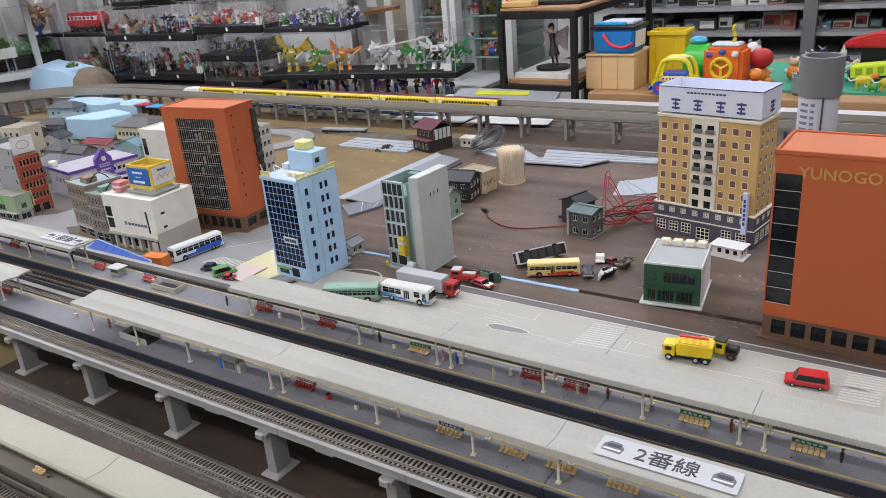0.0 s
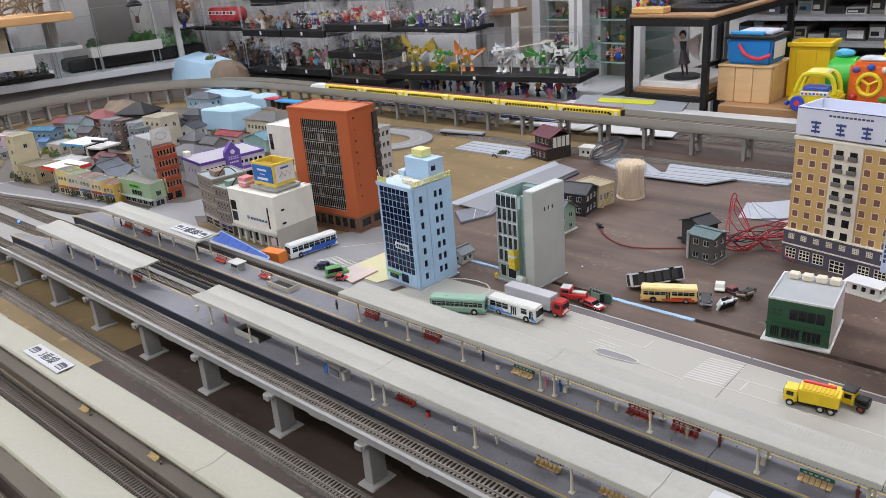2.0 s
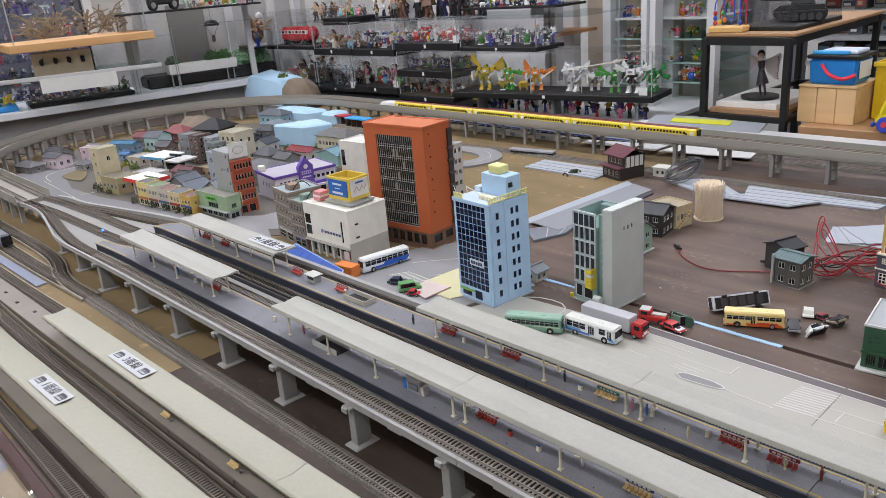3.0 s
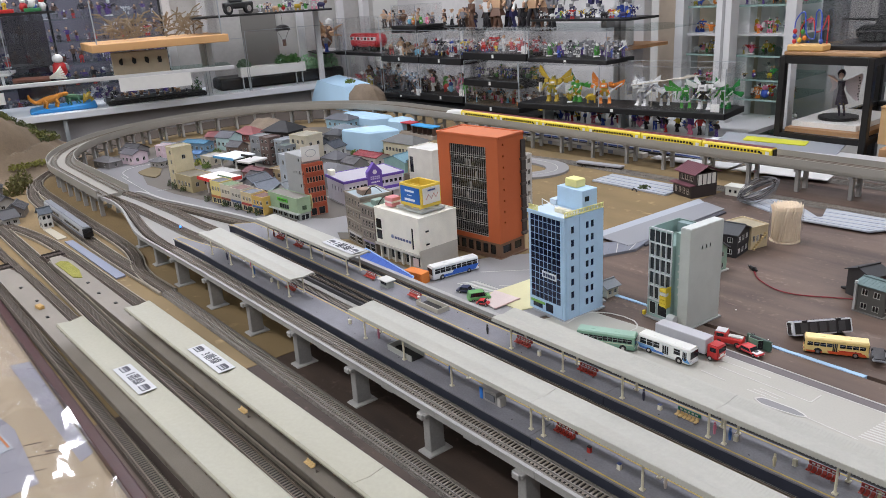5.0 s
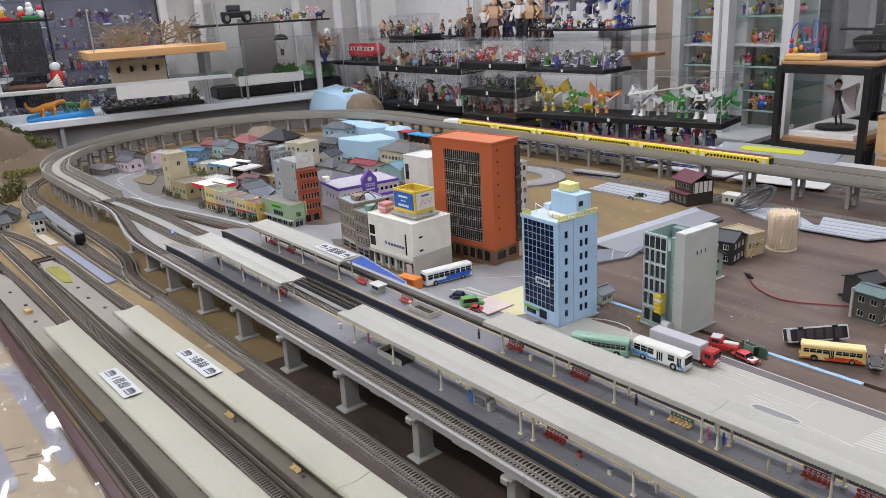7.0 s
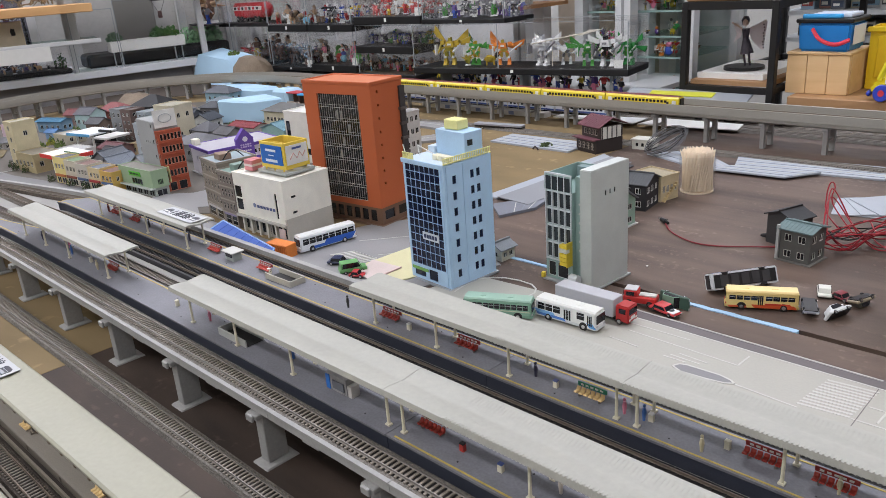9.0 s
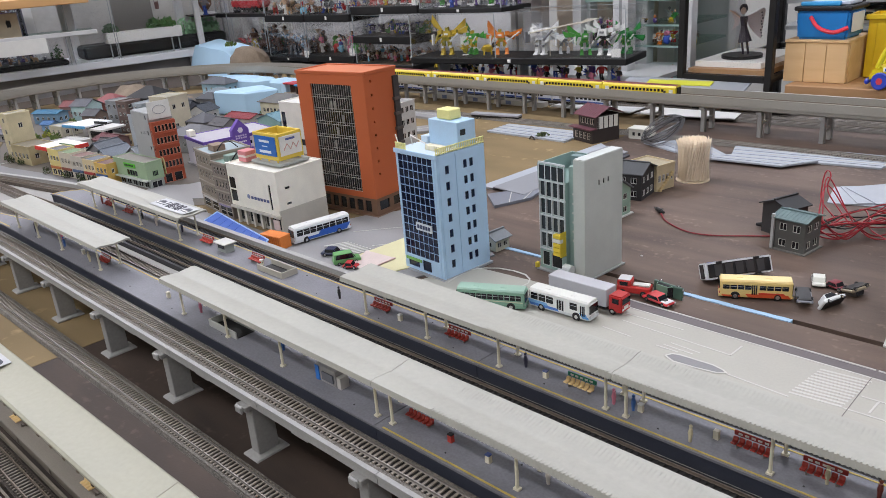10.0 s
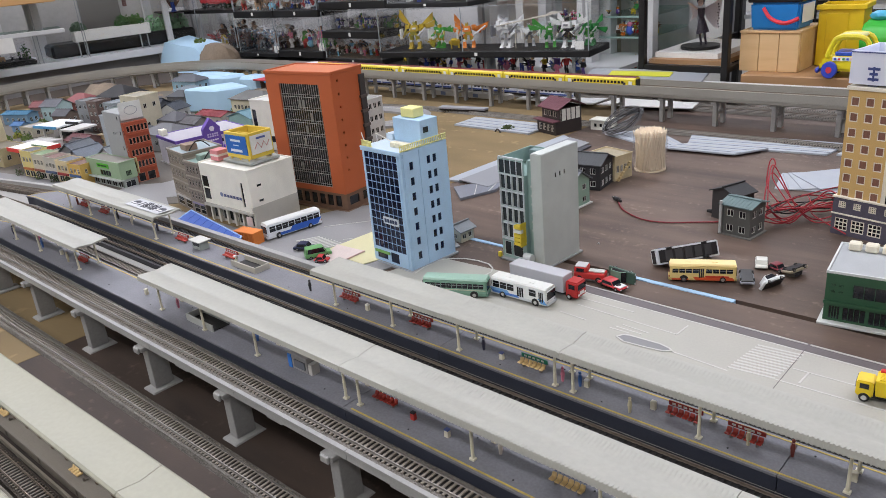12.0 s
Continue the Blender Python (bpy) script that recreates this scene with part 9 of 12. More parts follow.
HILL = mat("plaster_hill", srgb(106, 91, 72), 0.9, var=0.25, scale=16, fine=200, bump=0.5)
relief("hill", "rough brown plaster hill at the corner of the layout", "hill", -2.62, -2.12, 0.24, 0.70, hill_h, HILL, 70, 64)
rnd = random.Random(77)
for i in range(52):
    k = rnd.random()
    y = 0.36 + 0.245 * k
    x = -2.44 + rnd.uniform(-0.08, 0.05)
    z = hill_h(x, y)
    if z > 0.03:
        leafy("bush", "dull green foam bush on the hill", x, y, z - 0.002, rnd.uniform(0.012, 0.022), rnd.uniform(0.012, 0.022), 110, 100 + i, (98, 100, 50) if i % 3 else (74, 80, 44))
for i, (x, y) in enumerate(((-2.235, 0.495), (-2.22, 0.47), (-2.25, 0.52), (-2.21, 0.45))):
    leafy("bush", "yellow-green foam bush at the foot of the hill", x, y, max(0.0, hill_h(x, y) - 0.002), 0.018, 0.014, 130, 180 + i, (122, 120, 56))
for i, (x, y) in enumerate(((-2.03, 0.42), (-1.98, 0.40), (-2.08, 0.44))):
    leafy("tree", "olive green model tree below the hill", x, y, 0, 0.022, 0.045, 220, 200 + i, (96, 92, 50), "tree")
relief("mound", "brown rocky mound behind the town", "mound", -2.32, -1.98, 1.05, 1.30, lambda x, y: 0.055 * math.exp(-((x + 2.17) / 0.09) ** 2 - ((y - 1.17) / 0.07) ** 2) * (1 + 0.4 * noise.noise(Vector((x * 25, y * 25, 0)))), ROCK, 30, 24)
bm = B()
pts = [(-2.60, 1.565), (-2.22, 1.565), (-2.22, 1.69), (-2.60, 1.69)]
lo = [bm.verts.new((x, y, 0.0005)) for x, y in pts]
hi = [bm.verts.new((x, y, z)) for (x, y), z in zip(((-2.56, 1.585), (-2.36, 1.585), (-2.35, 1.685), (-2.56, 1.685)), (0.098, 0.086, 0.086, 0.108))]
bm.faces.new(lo[::-1])
bm.faces.new(hi)
for i in range(4):
    bm.faces.new((lo[i], lo[(i + 1) % 4], hi[(i + 1) % 4], hi[i]))
bmesh.ops.subdivide_edges(bm, edges=bm.edges[:], cuts=4, use_grid_fill=True)
for vtx in bm.verts:
    vtx.co += Vector((0.006, 0.006, 0.006)) * noise.noise(vtx.co * 14)
    vtx.co.z = max(0.0005, vtx.co.z)
solid("foam_mountain", bm, MATS["foam_block_blue"], "pale blue carved foam mountain at the corner", "foam mountain")
bm = B()
prism(bm, [(-2.10, 1.395), (-1.93, 1.405), (-1.90, 1.470), (-2.12, 1.470)], "z", 0.0005, 0.040)
bevel(bm, 0.008)
solid("foam_block", bm, MATS["foam_block_blue"], "pale blue foam slope below the viaduct", "foam block")
bm = B()
prism(bm, [(-1.865, 1.41), (-1.80, 1.415), (-1.79, 1.470), (-1.86, 1.470)], "z", 0.0005, 0.042)
bevel(bm, 0.008)
solid("foam_block", bm, MATS["foam_block_blue"], "pale blue foam slope below the viaduct", "foam block")
bm = B()
lump(bm, (-2.27, 1.615, 0.030), (0.100, 0.055, 0.070), 5, 0.22, 3)
solid("rock", bm, ROCK, "brown plaster rock on the foam mountain", "rock")
leafy("bush", "green bush on the foam mountain", -2.35, 1.60, 0.100, 0.02, 0.014, 120, 300, (90, 110, 50))

# farm cluster and half-timbered hut by the low tracks
H("white half-timbered signal hut with slate roof", -1.607, 0.386, 0.022, 0.020, 0.030, 4, (214, 214, 208), (96, 108, 122), "gable_y", 0.010, (2, 2), (2, 2), frame=paint(60, 58, 56))
for i, (x, y, w, d, r) in enumerate(((-1.70, 0.345, 0.045, 0.03, 10), (-1.76, 0.375, 0.05, 0.035, -20), (-1.86, 0.365, 0.06, 0.04, 8), (-1.95, 0.345, 0.06, 0.04, 20), (-1.83, 0.335, 0.04, 0.03, 0), (-2.03, 0.375, 0.05, 0.04, -10))):
    H("weathered grey farmhouse with slate roof", x, y - 0.012, w, d, 0.016, r, (120, 112, 106) if i % 2 else (176, 172, 164), (98, 98, 102), "gable_x" if i % 3 else "gable_y", 0.014, (2, 1), (2, 1))
sheet([(-1.462, 0.3835), (-1.175, 0.390), (-1.177, 0.406), (-1.456, 0.397)], 0.0003, 0.003, mat("blue_card", srgb(128, 134, 152), 0.6, var=0.1), "pale blue card strip between the low tracks")
sheet([(-1.589, 0.374), (-1.485, 0.377), (-1.489, 0.394), (-1.585, 0.388)], 0.0003, 0.0025, mat("pale_card", srgb(176, 168, 150), 0.6), "beige card beside the hut")
for x, y, r in ((-1.368, 0.343, 4), (-1.364, 0.2595, 3)):
    fl = thing("track_crossing", "low dark brown crossing ramp at a platform end", "crossing", pose(x, y, 0, 0, 0, r), "platform end crossings")
    bm = B()
    prism(bm, [(-0.024, 0.0), (-0.016, 0.0085), (0.0, 0.0105), (0.016, 0.0085), (0.022, 0.0)], "y", -0.0165, 0.0165)
    part("ramp", bm, mat("brown_ramp", srgb(84, 72, 64), 0.7, var=0.25, scale=60), fl)
    for i in range(6):
        part("plank_line", boxed(-0.014 + 0.0055 * i, -0.0134 + 0.0055 * i, -0.0160, 0.0160, 0.0088, 0.0106), mat("ramp_groove", srgb(52, 45, 41), 0.8), fl, "dark groove")
bm = B()
prism(bm, [(-1.300, 0.331), (-1.205, 0.3345), (-1.19, 0.345), (-1.235, 0.352), (-1.295, 0.350), (-1.308, 0.341)], "z", 0.0121, 0.0132)
solid("moss_patch", bm, speckled("yellow_moss", srgb(104, 104, 40), srgb(160, 156, 72), 700), "yellow-green moss patch on the low platform", "moss")
for x, y in ((-1.16, 0.345), (-1.10, 0.344), (-1.04, 0.350), (-1.22, 0.2625), (-1.14, 0.268), (-1.06, 0.264)):
    solid("drain_block", boxed(-0.003, 0.003, -0.002, 0.002, 0, 0.0012, bev=0.0002), BLACK, "small black drain on the low platform", "drain", pose(x, y, 0.0120), "low platform drains")
solid("tan_box", boxed(-0.007, 0.007, -0.004, 0.004, 0, 0.005, bev=0.0006), paint(186, 150, 90), "small tan box on the low platform", "box", pose(-1.105, 0.2645, 0.012, 0, 0, 10))
sg = thing("signal_lamp", "blue lit track signal lamp near the junction", "signal lamp", pose(-1.195, 0.512, 0.0475))
part("mast", boxed(-0.0008, 0.0008, -0.0008, 0.0008, 0, 0.006), BLACK, sg)
bm = B()
lump(bm, (0, 0, 0.0075), 0.0022, 1, 0.02, 2)
part("lamp", bm, glow("blue_lamp", (0.03, 0.16, 1.0), 4.0), sg, "glowing blue lamp")

# ---- display cases and shelves round the layout ----
DARKTRAY = mat("black_tray", srgb(11, 10, 11), 0.55, var=0.15, scale=15)
STEEL = mat("white_steel", srgb(206, 206, 206), 0.45, var=0.05, scale=8)
FIG_COL = {"navy": (52, 50, 96), "olive": (150, 140, 40), "skin": (206, 168, 140), "red": (186, 44, 44), "white": (222, 222, 220), "yellow": (206, 180, 50), "green": (70, 150, 60), "blue": (50, 80, 170), "orange": (220, 130, 50), "black": (36, 34, 38), "purple": (96, 70, 140), "tan": (196, 160, 126), "pink": (222, 130, 160), "grey": (128, 128, 132), "brown": (104, 76, 60), "sky": (120, 190, 220), "gold": (176, 150, 46), "pale": (196, 198, 202), "leaf": (44, 128, 62)}
FIG_MESH = {}


def fig_mesh(kind, ca, cb, seed):
    """Plain toy shapes: a robot, a slim doll, an animal, a round toy, a spiky model."""
    key = (kind, ca, cb, seed)
    if key in FIG_MESH:
        return FIG_MESH[key]
    rnd = random.Random(seed * 7 + len(kind))
    bm = B()
    marks = []

    def mark(i):
        marks.append((len(bm.faces), i))
    if kind == "robot":
        lean = rnd.uniform(-0.06, 0.06)
        for s in (-1, 1):
            st = rnd.uniform(0.10, 0.20)
            mark(0)
            taper(bm, s * st - 0.075, s * st + 0.075, -0.15, 0.08, 0.0, 0.07, 0.7)
            taper(bm, s * st - 0.065, s * st + 0.065, -0.07, 0.07, 0.07, 0.25, 0.75)
            mark(2)
            cbox(bm, s * st * 0.95, -0.07, 0.27, 0.08, 0.05, 0.08)
            mark(1)
            taper(bm, s * 0.11 - 0.05, s * 0.11 + 0.05, -0.05, 0.05, 0.28, 0.46, 1.2)
            mark(0)
            prism(bm, [(s * 0.06, 0.50), (s * 0.22, 0.36), (s * 0.16, 0.52)], "y", -0.10, -0.05)
            cbox(bm, s * 0.27 + lean, 0, 0.76, 0.15, 0.18, 0.13)
            mark(1)
            up = rnd.uniform(-0.12, 0.30)
            cyl(bm, (s * 0.28, 0, 0.70), (s * 0.36, -0.10, 0.55 + up), 0.042, 7)
            mark(0)
            cyl(bm, (s * 0.36, -0.10, 0.55 + up), (s * 0.34, -0.26, 0.50 + 1.2 * up), 0.055, 7, 0.04)
            mark(0 if seed > 20 else 2)
            for k in range(3):
                wl = rnd.uniform(0.45, 0.85) if seed > 20 else rnd.uniform(0.25, 0.55)
                wa = rnd.uniform(0.1, 1.2) - 0.2 * k
                prism(bm, [(s * 0.06, 0.66), (s * (0.06 + wl * math.cos(wa)), 0.66 + wl * math.sin(wa)), (s * (0.10 + wl * 0.8 * math.cos(wa - 0.2)), 0.60 + wl * 0.8 * math.sin(wa - 0.2))], "y", 0.10 + 0.03 * k, 0.12 + 0.03 * k)
        mark(1)
        taper(bm, -0.11, 0.11, -0.09, 0.09, 0.46, 0.60, 1.25)
        mark(0)
        taper(bm, -0.16 + lean, 0.16 + lean, -0.13, 0.09, 0.60, 0.80, 0.8)
        mark(2)
        cbox(bm, lean, -0.14, 0.70, 0.14, 0.03, 0.06)
        mark(1)
        cbox(bm, lean, -0.02, 0.87, 0.11, 0.13, 0.12)
        mark(2)
        for s in (-1, 1):
            prism(bm, [(lean, 0.90), (lean + s * 0.14, 1.02), (lean + s * 0.02, 0.94)], "y", -0.10, -0.085)
        gl_ = rnd.uniform(0.3, 0.7)
        cyl(bm, (0.30, -0.22, 0.52), (0.30 + gl_ * 0.8, -0.28, 0.62 + gl_ * 0.35), 0.028, 7)
        cyl(bm, (0.30, -0.22, 0.52), (0.22, -0.18, 0.46), 0.04, 7)
        cbox(bm, -0.36, -0.28, 0.55, 0.05, 0.22, 0.34)
    elif kind == "ball":
        mark(0)
        lump(bm, (0, 0, 0.24), (0.26, 0.24, 0.24), seed, 0.05, 2)
        lump(bm, (-0.16, -0.18, 0.10), (0.12, 0.14, 0.10), seed, 0.05, 2)
        lump(bm, (0.16, -0.18, 0.10), (0.12, 0.14, 0.10), seed, 0.05, 2)
        mark(1)
        lump(bm, (0, -0.02, 0.70), (0.32, 0.30, 0.28), seed + 1, 0.03, 3)
        mark(2)
        lump(bm, (0.26, -0.10, 0.36), (0.08, 0.08, 0.10), seed + 3, 0.05, 1)
        lump(bm, (-0.26, -0.10, 0.36), (0.08, 0.08, 0.10), seed + 3, 0.05, 1)
    elif kind == "doll":
        sp = rnd.uniform(0.03, 0.10)
        mark(0)
        for s in (-1, 1):
            tube(bm, [(s * sp * 1.5, 0.02 * s, 0.03), (s * sp * 1.2, -0.03, 0.25), (s * 0.05, 0, 0.47)], 0.055, 8)
            taper(bm, s * sp * 1.5 - 0.05, s * sp * 1.5 + 0.05, -0.10, 0.05, 0, 0.06, 0.8)
        if seed % 2:
            taper(bm, -0.16, 0.16, -0.13, 0.13, 0.30, 0.52, 0.5)
        mark(1)
        taper(bm, -0.10, 0.10, -0.07, 0.07, 0.46, 0.60, 1.2)
        taper(bm, -0.13, 0.13, -0.085, 0.085, 0.58, 0.76, 0.9)
        a = rnd.uniform(-0.2, 0.35)
        tube(bm, [(-0.13, 0, 0.74), (-0.24, -0.03, 0.60 + a * 0.4), (-0.20, -0.12, 0.50 + a)], 0.04, 6)
        tube(bm, [(0.13, 0, 0.74), (0.23, -0.04, 0.62 - a * 0.3), (0.25, -0.14, 0.56 - a * 0.3)], 0.04, 6)
        mark(3)
        lump(bm, (-0.20, -0.13, 0.50 + a), 0.04, 1, 0.05, 1)
        lump(bm, (0.25, -0.15, 0.56 - a * 0.3), 0.04, 1, 0.05, 1)
        lump(bm, (0, -0.02, 0.87), (0.075, 0.08, 0.095), seed + 1, 0.06, 2)
        mark(2)
        lump(bm, (0, 0.025, 0.90), (0.095, 0.085, 0.095), seed + 1, 0.25, 2)
        if seed % 3 == 0:
            cyl(bm, (0, 0, 0.94), (0, 0, 0.955), 0.15, 12)
        if seed % 4 == 1:
            tube(bm, [(0.04, 0.08, 0.92), (0.10, 0.14, 0.75), (0.06, 0.13, 0.55)], 0.05, 6)
    elif kind == "animal":
        mark(0)
        lump(bm, (0, 0, 0.34), (0.36, 0.15, 0.20), seed, 0.3, 2)
        for x, y in ((-0.22, -0.09), (-0.22, 0.09), (0.2, -0.09), (0.2, 0.09)):
            cyl(bm, (x, y, 0), (x, y, 0.3), 0.05, 6)
        mark(1)
        lump(bm, (0.40, 0, 0.55), (0.16, 0.11, 0.13), seed + 2, 0.2, 2)
        tube(bm, [(0.28, 0, 0.4), (0.36, 0, 0.5), (0.4, 0, 0.56)], 0.08, 7)
        mark(2)
        tube(bm, [(-0.32, 0, 0.36), (-0.5, 0.02, 0.3), (-0.62, 0, 0.46)], 0.04, 6)
    elif kind == "round":
        mark(0)
        lump(bm, (0, 0, 0.36), (0.30, 0.26, 0.36), seed, 0.1, 2)
        mark(1)
        lump(bm, (0, -0.02, 0.78), (0.22, 0.20, 0.20), seed + 1, 0.08, 2)
        mark(2)
        for s in (-1, 1):
            lump(bm, (s * 0.14, 0, 0.97), (0.07, 0.05, 0.08), seed + 3, 0.05, 1)
            lump(bm, (s * 0.30, -0.05, 0.42), (0.09, 0.09, 0.14), seed + 4, 0.05, 1)
    else:
        mark(0)
        lump(bm, (0, 0, 0.4), (0.2, 0.16, 0.3), seed, 0.5, 2)
        mark(1)
        for i in range(16):
            a = rnd.uniform(0, 6.28)
            d = Vector((math.cos(a), 0.5 * math.sin(a), rnd.uniform(-0.1, 0.9))).normalized()
            o = Vector((0, 0, 0.45))
            cyl(bm, o + d * 0.12, o + d * rnd.uniform(0.28, 0.58), 0.055, 6, 0.010)
        mark(2)
        lump(bm, (0.05, -0.1, 0.75), (0.11, 0.1, 0.12), seed + 2, 0.3, 1)
        taper(bm, -0.2, 0.2, -0.15, 0.15, 0, 0.06, 0.9)
    bm.faces.ensure_lookup_table()
    bm.faces.index_update()
    ends = [m[0] for m in marks[1:]] + [len(bm.faces)]
    for (st, mi), en in zip(marks, ends):
        for f in bm.faces[st:en]:
            f.material_index = mi
    cc = [ca, cb, "white" if "white" not in (ca, cb) else "grey"]
    if kind == "doll":
        cc = [ca, cb, ("brown", "black", "tan", "grey")[seed % 4], "skin"]
    FIG_MESH[key] = mesh_of("toy_figure", bm, *[plastic(*FIG_COL[c], rough=0.45) for c in cc])
    return FIG_MESH[key]


KIND_NAME = {"ball": ("round_toy", "toy"), "robot": ("toy_robot", "toy robot"), "doll": ("figurine", "figurine"), "animal": ("toy_animal", "toy animal"), "round": ("round_toy", "toy"), "spiky": ("model_kit", "toy model")}
WORD = {"ball": "round-headed plastic toy", "robot": "plastic model robot", "doll": "slim painted figurine", "animal": "plastic toy animal", "round": "round plastic toy", "spiky": "spiky plastic model"}


def fig(kind, ca, cb, m, h, seed=0, place="in a clear display case"):
    nm, cat = KIND_NAME[kind]
    ob = new(nm, fig_mesh(kind, ca, cb, seed))
    ob.matrix_basis = m @ Matrix.Diagonal((h, h, h, 1))
    return tagged(ob, "%s and %s %s %s" % (ca, cb, WORD[kind], place), cat, "toys in the display cases")


def case(label, m, L, D, H, tray=0.010, tray_m=None, tag=True, joints=()):
    """A clear acrylic case on a dark tray. x along its front, y away from it, origin at the tray's front left."""
    c = thing("display_case", label, "display case", m, "clear display cases")
    bm = boxed(0, L, 0, D, 0, tray, bev=0.0015)
    part("tray", bm, tray_m or DARKTRAY, c, "black tray")
    t = 0.002
    for nm, a in (("front_pane", (0.003, L - 0.003, 0.003, 0.003 + t)), ("back_pane", (0.003, L - 0.003, D - 0.003 - t, D - 0.003)), ("side_pane", (0.003, 0.003 + t, 0.003 + t, D - 0.003 - t)), ("side_pane", (L - 0.003 - t, L - 0.003, 0.003 + t, D - 0.003 - t))):
        ob = part(nm, boxed(*a, tray, H), ACRYLIC, c, "clear acrylic pane")
        ob.visible_shadow = False
    ob = part("top_pane", boxed(0.003, L - 0.003, 0.003, D - 0.003, H, H + t), ACRYLIC, c, "clear acrylic pane")
    ob.visible_shadow = False
    for x in (0.004, L - 0.004, *joints):
        part("edge", boxed(x - 0.0009, x + 0.0009, 0.0024, 0.0044, tray, H), ACRYLIC_EDGE, c, "pale acrylic edge")
    for y in (0.0034, D - 0.0034):
        part("edge", boxed(0.003, L - 0.003, y - 0.0008, y + 0.0008, H + t - 0.0002, H + t + 0.0007), ACRYLIC_EDGE, c, "pale acrylic edge")
    if tag:
        part("price_tag", boxed(L * 0.5 - 0.004, L * 0.5 + 0.004, -0.0012, 0, tray * 0.3, tray * 0.8), WHITE, c, "small white tag")
    return c


# long case of model robots
GC = pose(-1.63, 1.70, 0, 0, 0, math.degrees(math.atan2(0.12, 0.63))) @ pose(0.035, 0, 0.053)
case("long clear case of model robots on a black tray", GC, 0.622, 0.140, 0.126, 0.016, joints=(0.27,))
for x, y, k, a, b, h, s, r in ((0.085, 0.06, "robot", "gold", "olive", 0.092, 21, 10), (0.165, 0.07, "robot", "green", "gold", 0.078, 22, -25), (0.150, 0.05, "spiky", "olive", "gold", 0.045, 2, 20), (0.215, 0.06, "animal", "gold", "black", 0.055, 9, 30), (0.252, 0.07, "robot", "orange", "gold", 0.082, 23, 20), (0.372, 0.065, "robot", "white", "pale", 0.094, 25, -12), (0.425, 0.085, "robot", "pale", "grey", 0.070, 26, 30), (0.492, 0.060, "robot", "green", "leaf", 0.075, 27, 24), (0.545, 0.060, "robot", "white", "black", 0.090, 28, 0), (0.588, 0.09, "robot", "leaf", "green", 0.075, 27, -20)):
    fig(k, a, b, GC @ pose(x, y, 0.0165, 0, 0, r), h * 0.86, s)
bm = B()
cyl(bm, (-0.075, 0, 0.056), (0.080, 0, 0.082), 0.0018, 7)
prism(bm, [(0.05, 0.073), (0.115, 0.088), (0.08, 0.088)], "y", -0.003, 0.003)
cyl(bm, (-0.02, 0, 0.0), (-0.02, 0, 0.066), 0.0010, 6)
solid("toy_lance", bm, plastic(206, 200, 186), "long pale toy lance beside the white robot", "toy lance", GC @ pose(0.425, 0.045, 0.0165))
solid("name_card", boxed(-0.011, 0.011, -0.001, 0.001, 0, 0.02), WHITE, "small white name card in the case", "card", GC @ pose(0.590, 0.018, 0.0165))

# stacked rows of cases
BK = pose(-2.69, 1.76, 0, 0, 0, math.degrees(math.atan2(0.03, 1.09)))
rows = [  # u0, u1, z, height, depth, what
    (-0.005, 0.312, 0.174, 0.138, "train"), (0.314, 0.535, 0.157, 0.110, "animals"), (0.537, 0.762, 0.157, 0.110, "heroes"), (0.764, 1.054, 0.178, 0.090, "reds"), (1.057, 1.358, 0.178, 0.088, "greys"),
    (0.090, 0.302, 0.042, 0.131, "browns"), (0.305, 0.524, 0.028, 0.124, "darks"), (0.526, 0.757, 0.030, 0.124, "whites"), (0.762, 1.020, 0.092, 0.080, "blues"), (0.762, 1.020, 0.010, 0.080, "many"), (0.385, 0.532, 0.273, 0.080, "balls")]
rnd = random.Random(12)
PAL = {"animals": [("animal", "red", "tan"), ("animal", "brown", "tan"), ("animal", "sky", "white"), ("doll", "white", "tan"), ("animal", "tan", "brown")], "heroes": [("robot", "blue", "red"), ("spiky", "red", "red"), ("robot", "yellow", "blue"), ("robot", "black", "grey"), ("spiky", "red", "white"), ("robot", "white", "blue")],
       "reds": [("doll", "black", "white"), ("spiky", "red", "red"), ("animal", "red", "brown"), ("robot", "red", "white"), ("doll", "yellow", "red"), ("doll", "white", "white"), ("spiky", "red", "orange")], "greys": [("robot", "grey", "white"), ("spiky", "green", "grey"), ("doll", "purple", "grey"), ("doll", "blue", "purple"), ("robot", "grey", "black"), ("robot", "white", "grey")],
       "browns": [("animal", "brown", "brown"), ("spiky", "brown", "red"), ("doll", "yellow", "brown"), ("spiky", "green", "brown"), ("doll", "black", "brown")], "darks": [("doll", "black", "grey"), ("doll", "brown", "black"), ("doll", "grey", "brown"), ("doll", "black", "purple"), ("spiky", "brown", "grey")],
       "whites": [("doll", "white", "pink"), ("round", "green", "green"), ("doll", "white", "white"), ("animal", "red", "white"), ("round", "sky", "blue"), ("doll", "pink", "white"), ("robot", "white", "blue")], "blues": [("robot", "blue", "black"), ("robot", "black", "purple"), ("spiky", "black", "grey"), ("animal", "green", "green"), ("robot", "yellow", "green"), ("robot", "grey", "blue")],
       "many": [("doll", "pink", "tan"), ("doll", "sky", "white"), ("round", "black", "grey"), ("doll", "red", "tan"), ("round", "pink", "tan"), ("doll", "white", "brown"), ("doll", "orange", "white"), ("round", "brown", "tan")], "balls": [("round", "red", "white"), ("round", "sky", "white"), ("round", "orange", "yellow"), ("round", "green", "green"), ("round", "pink", "pink")]}
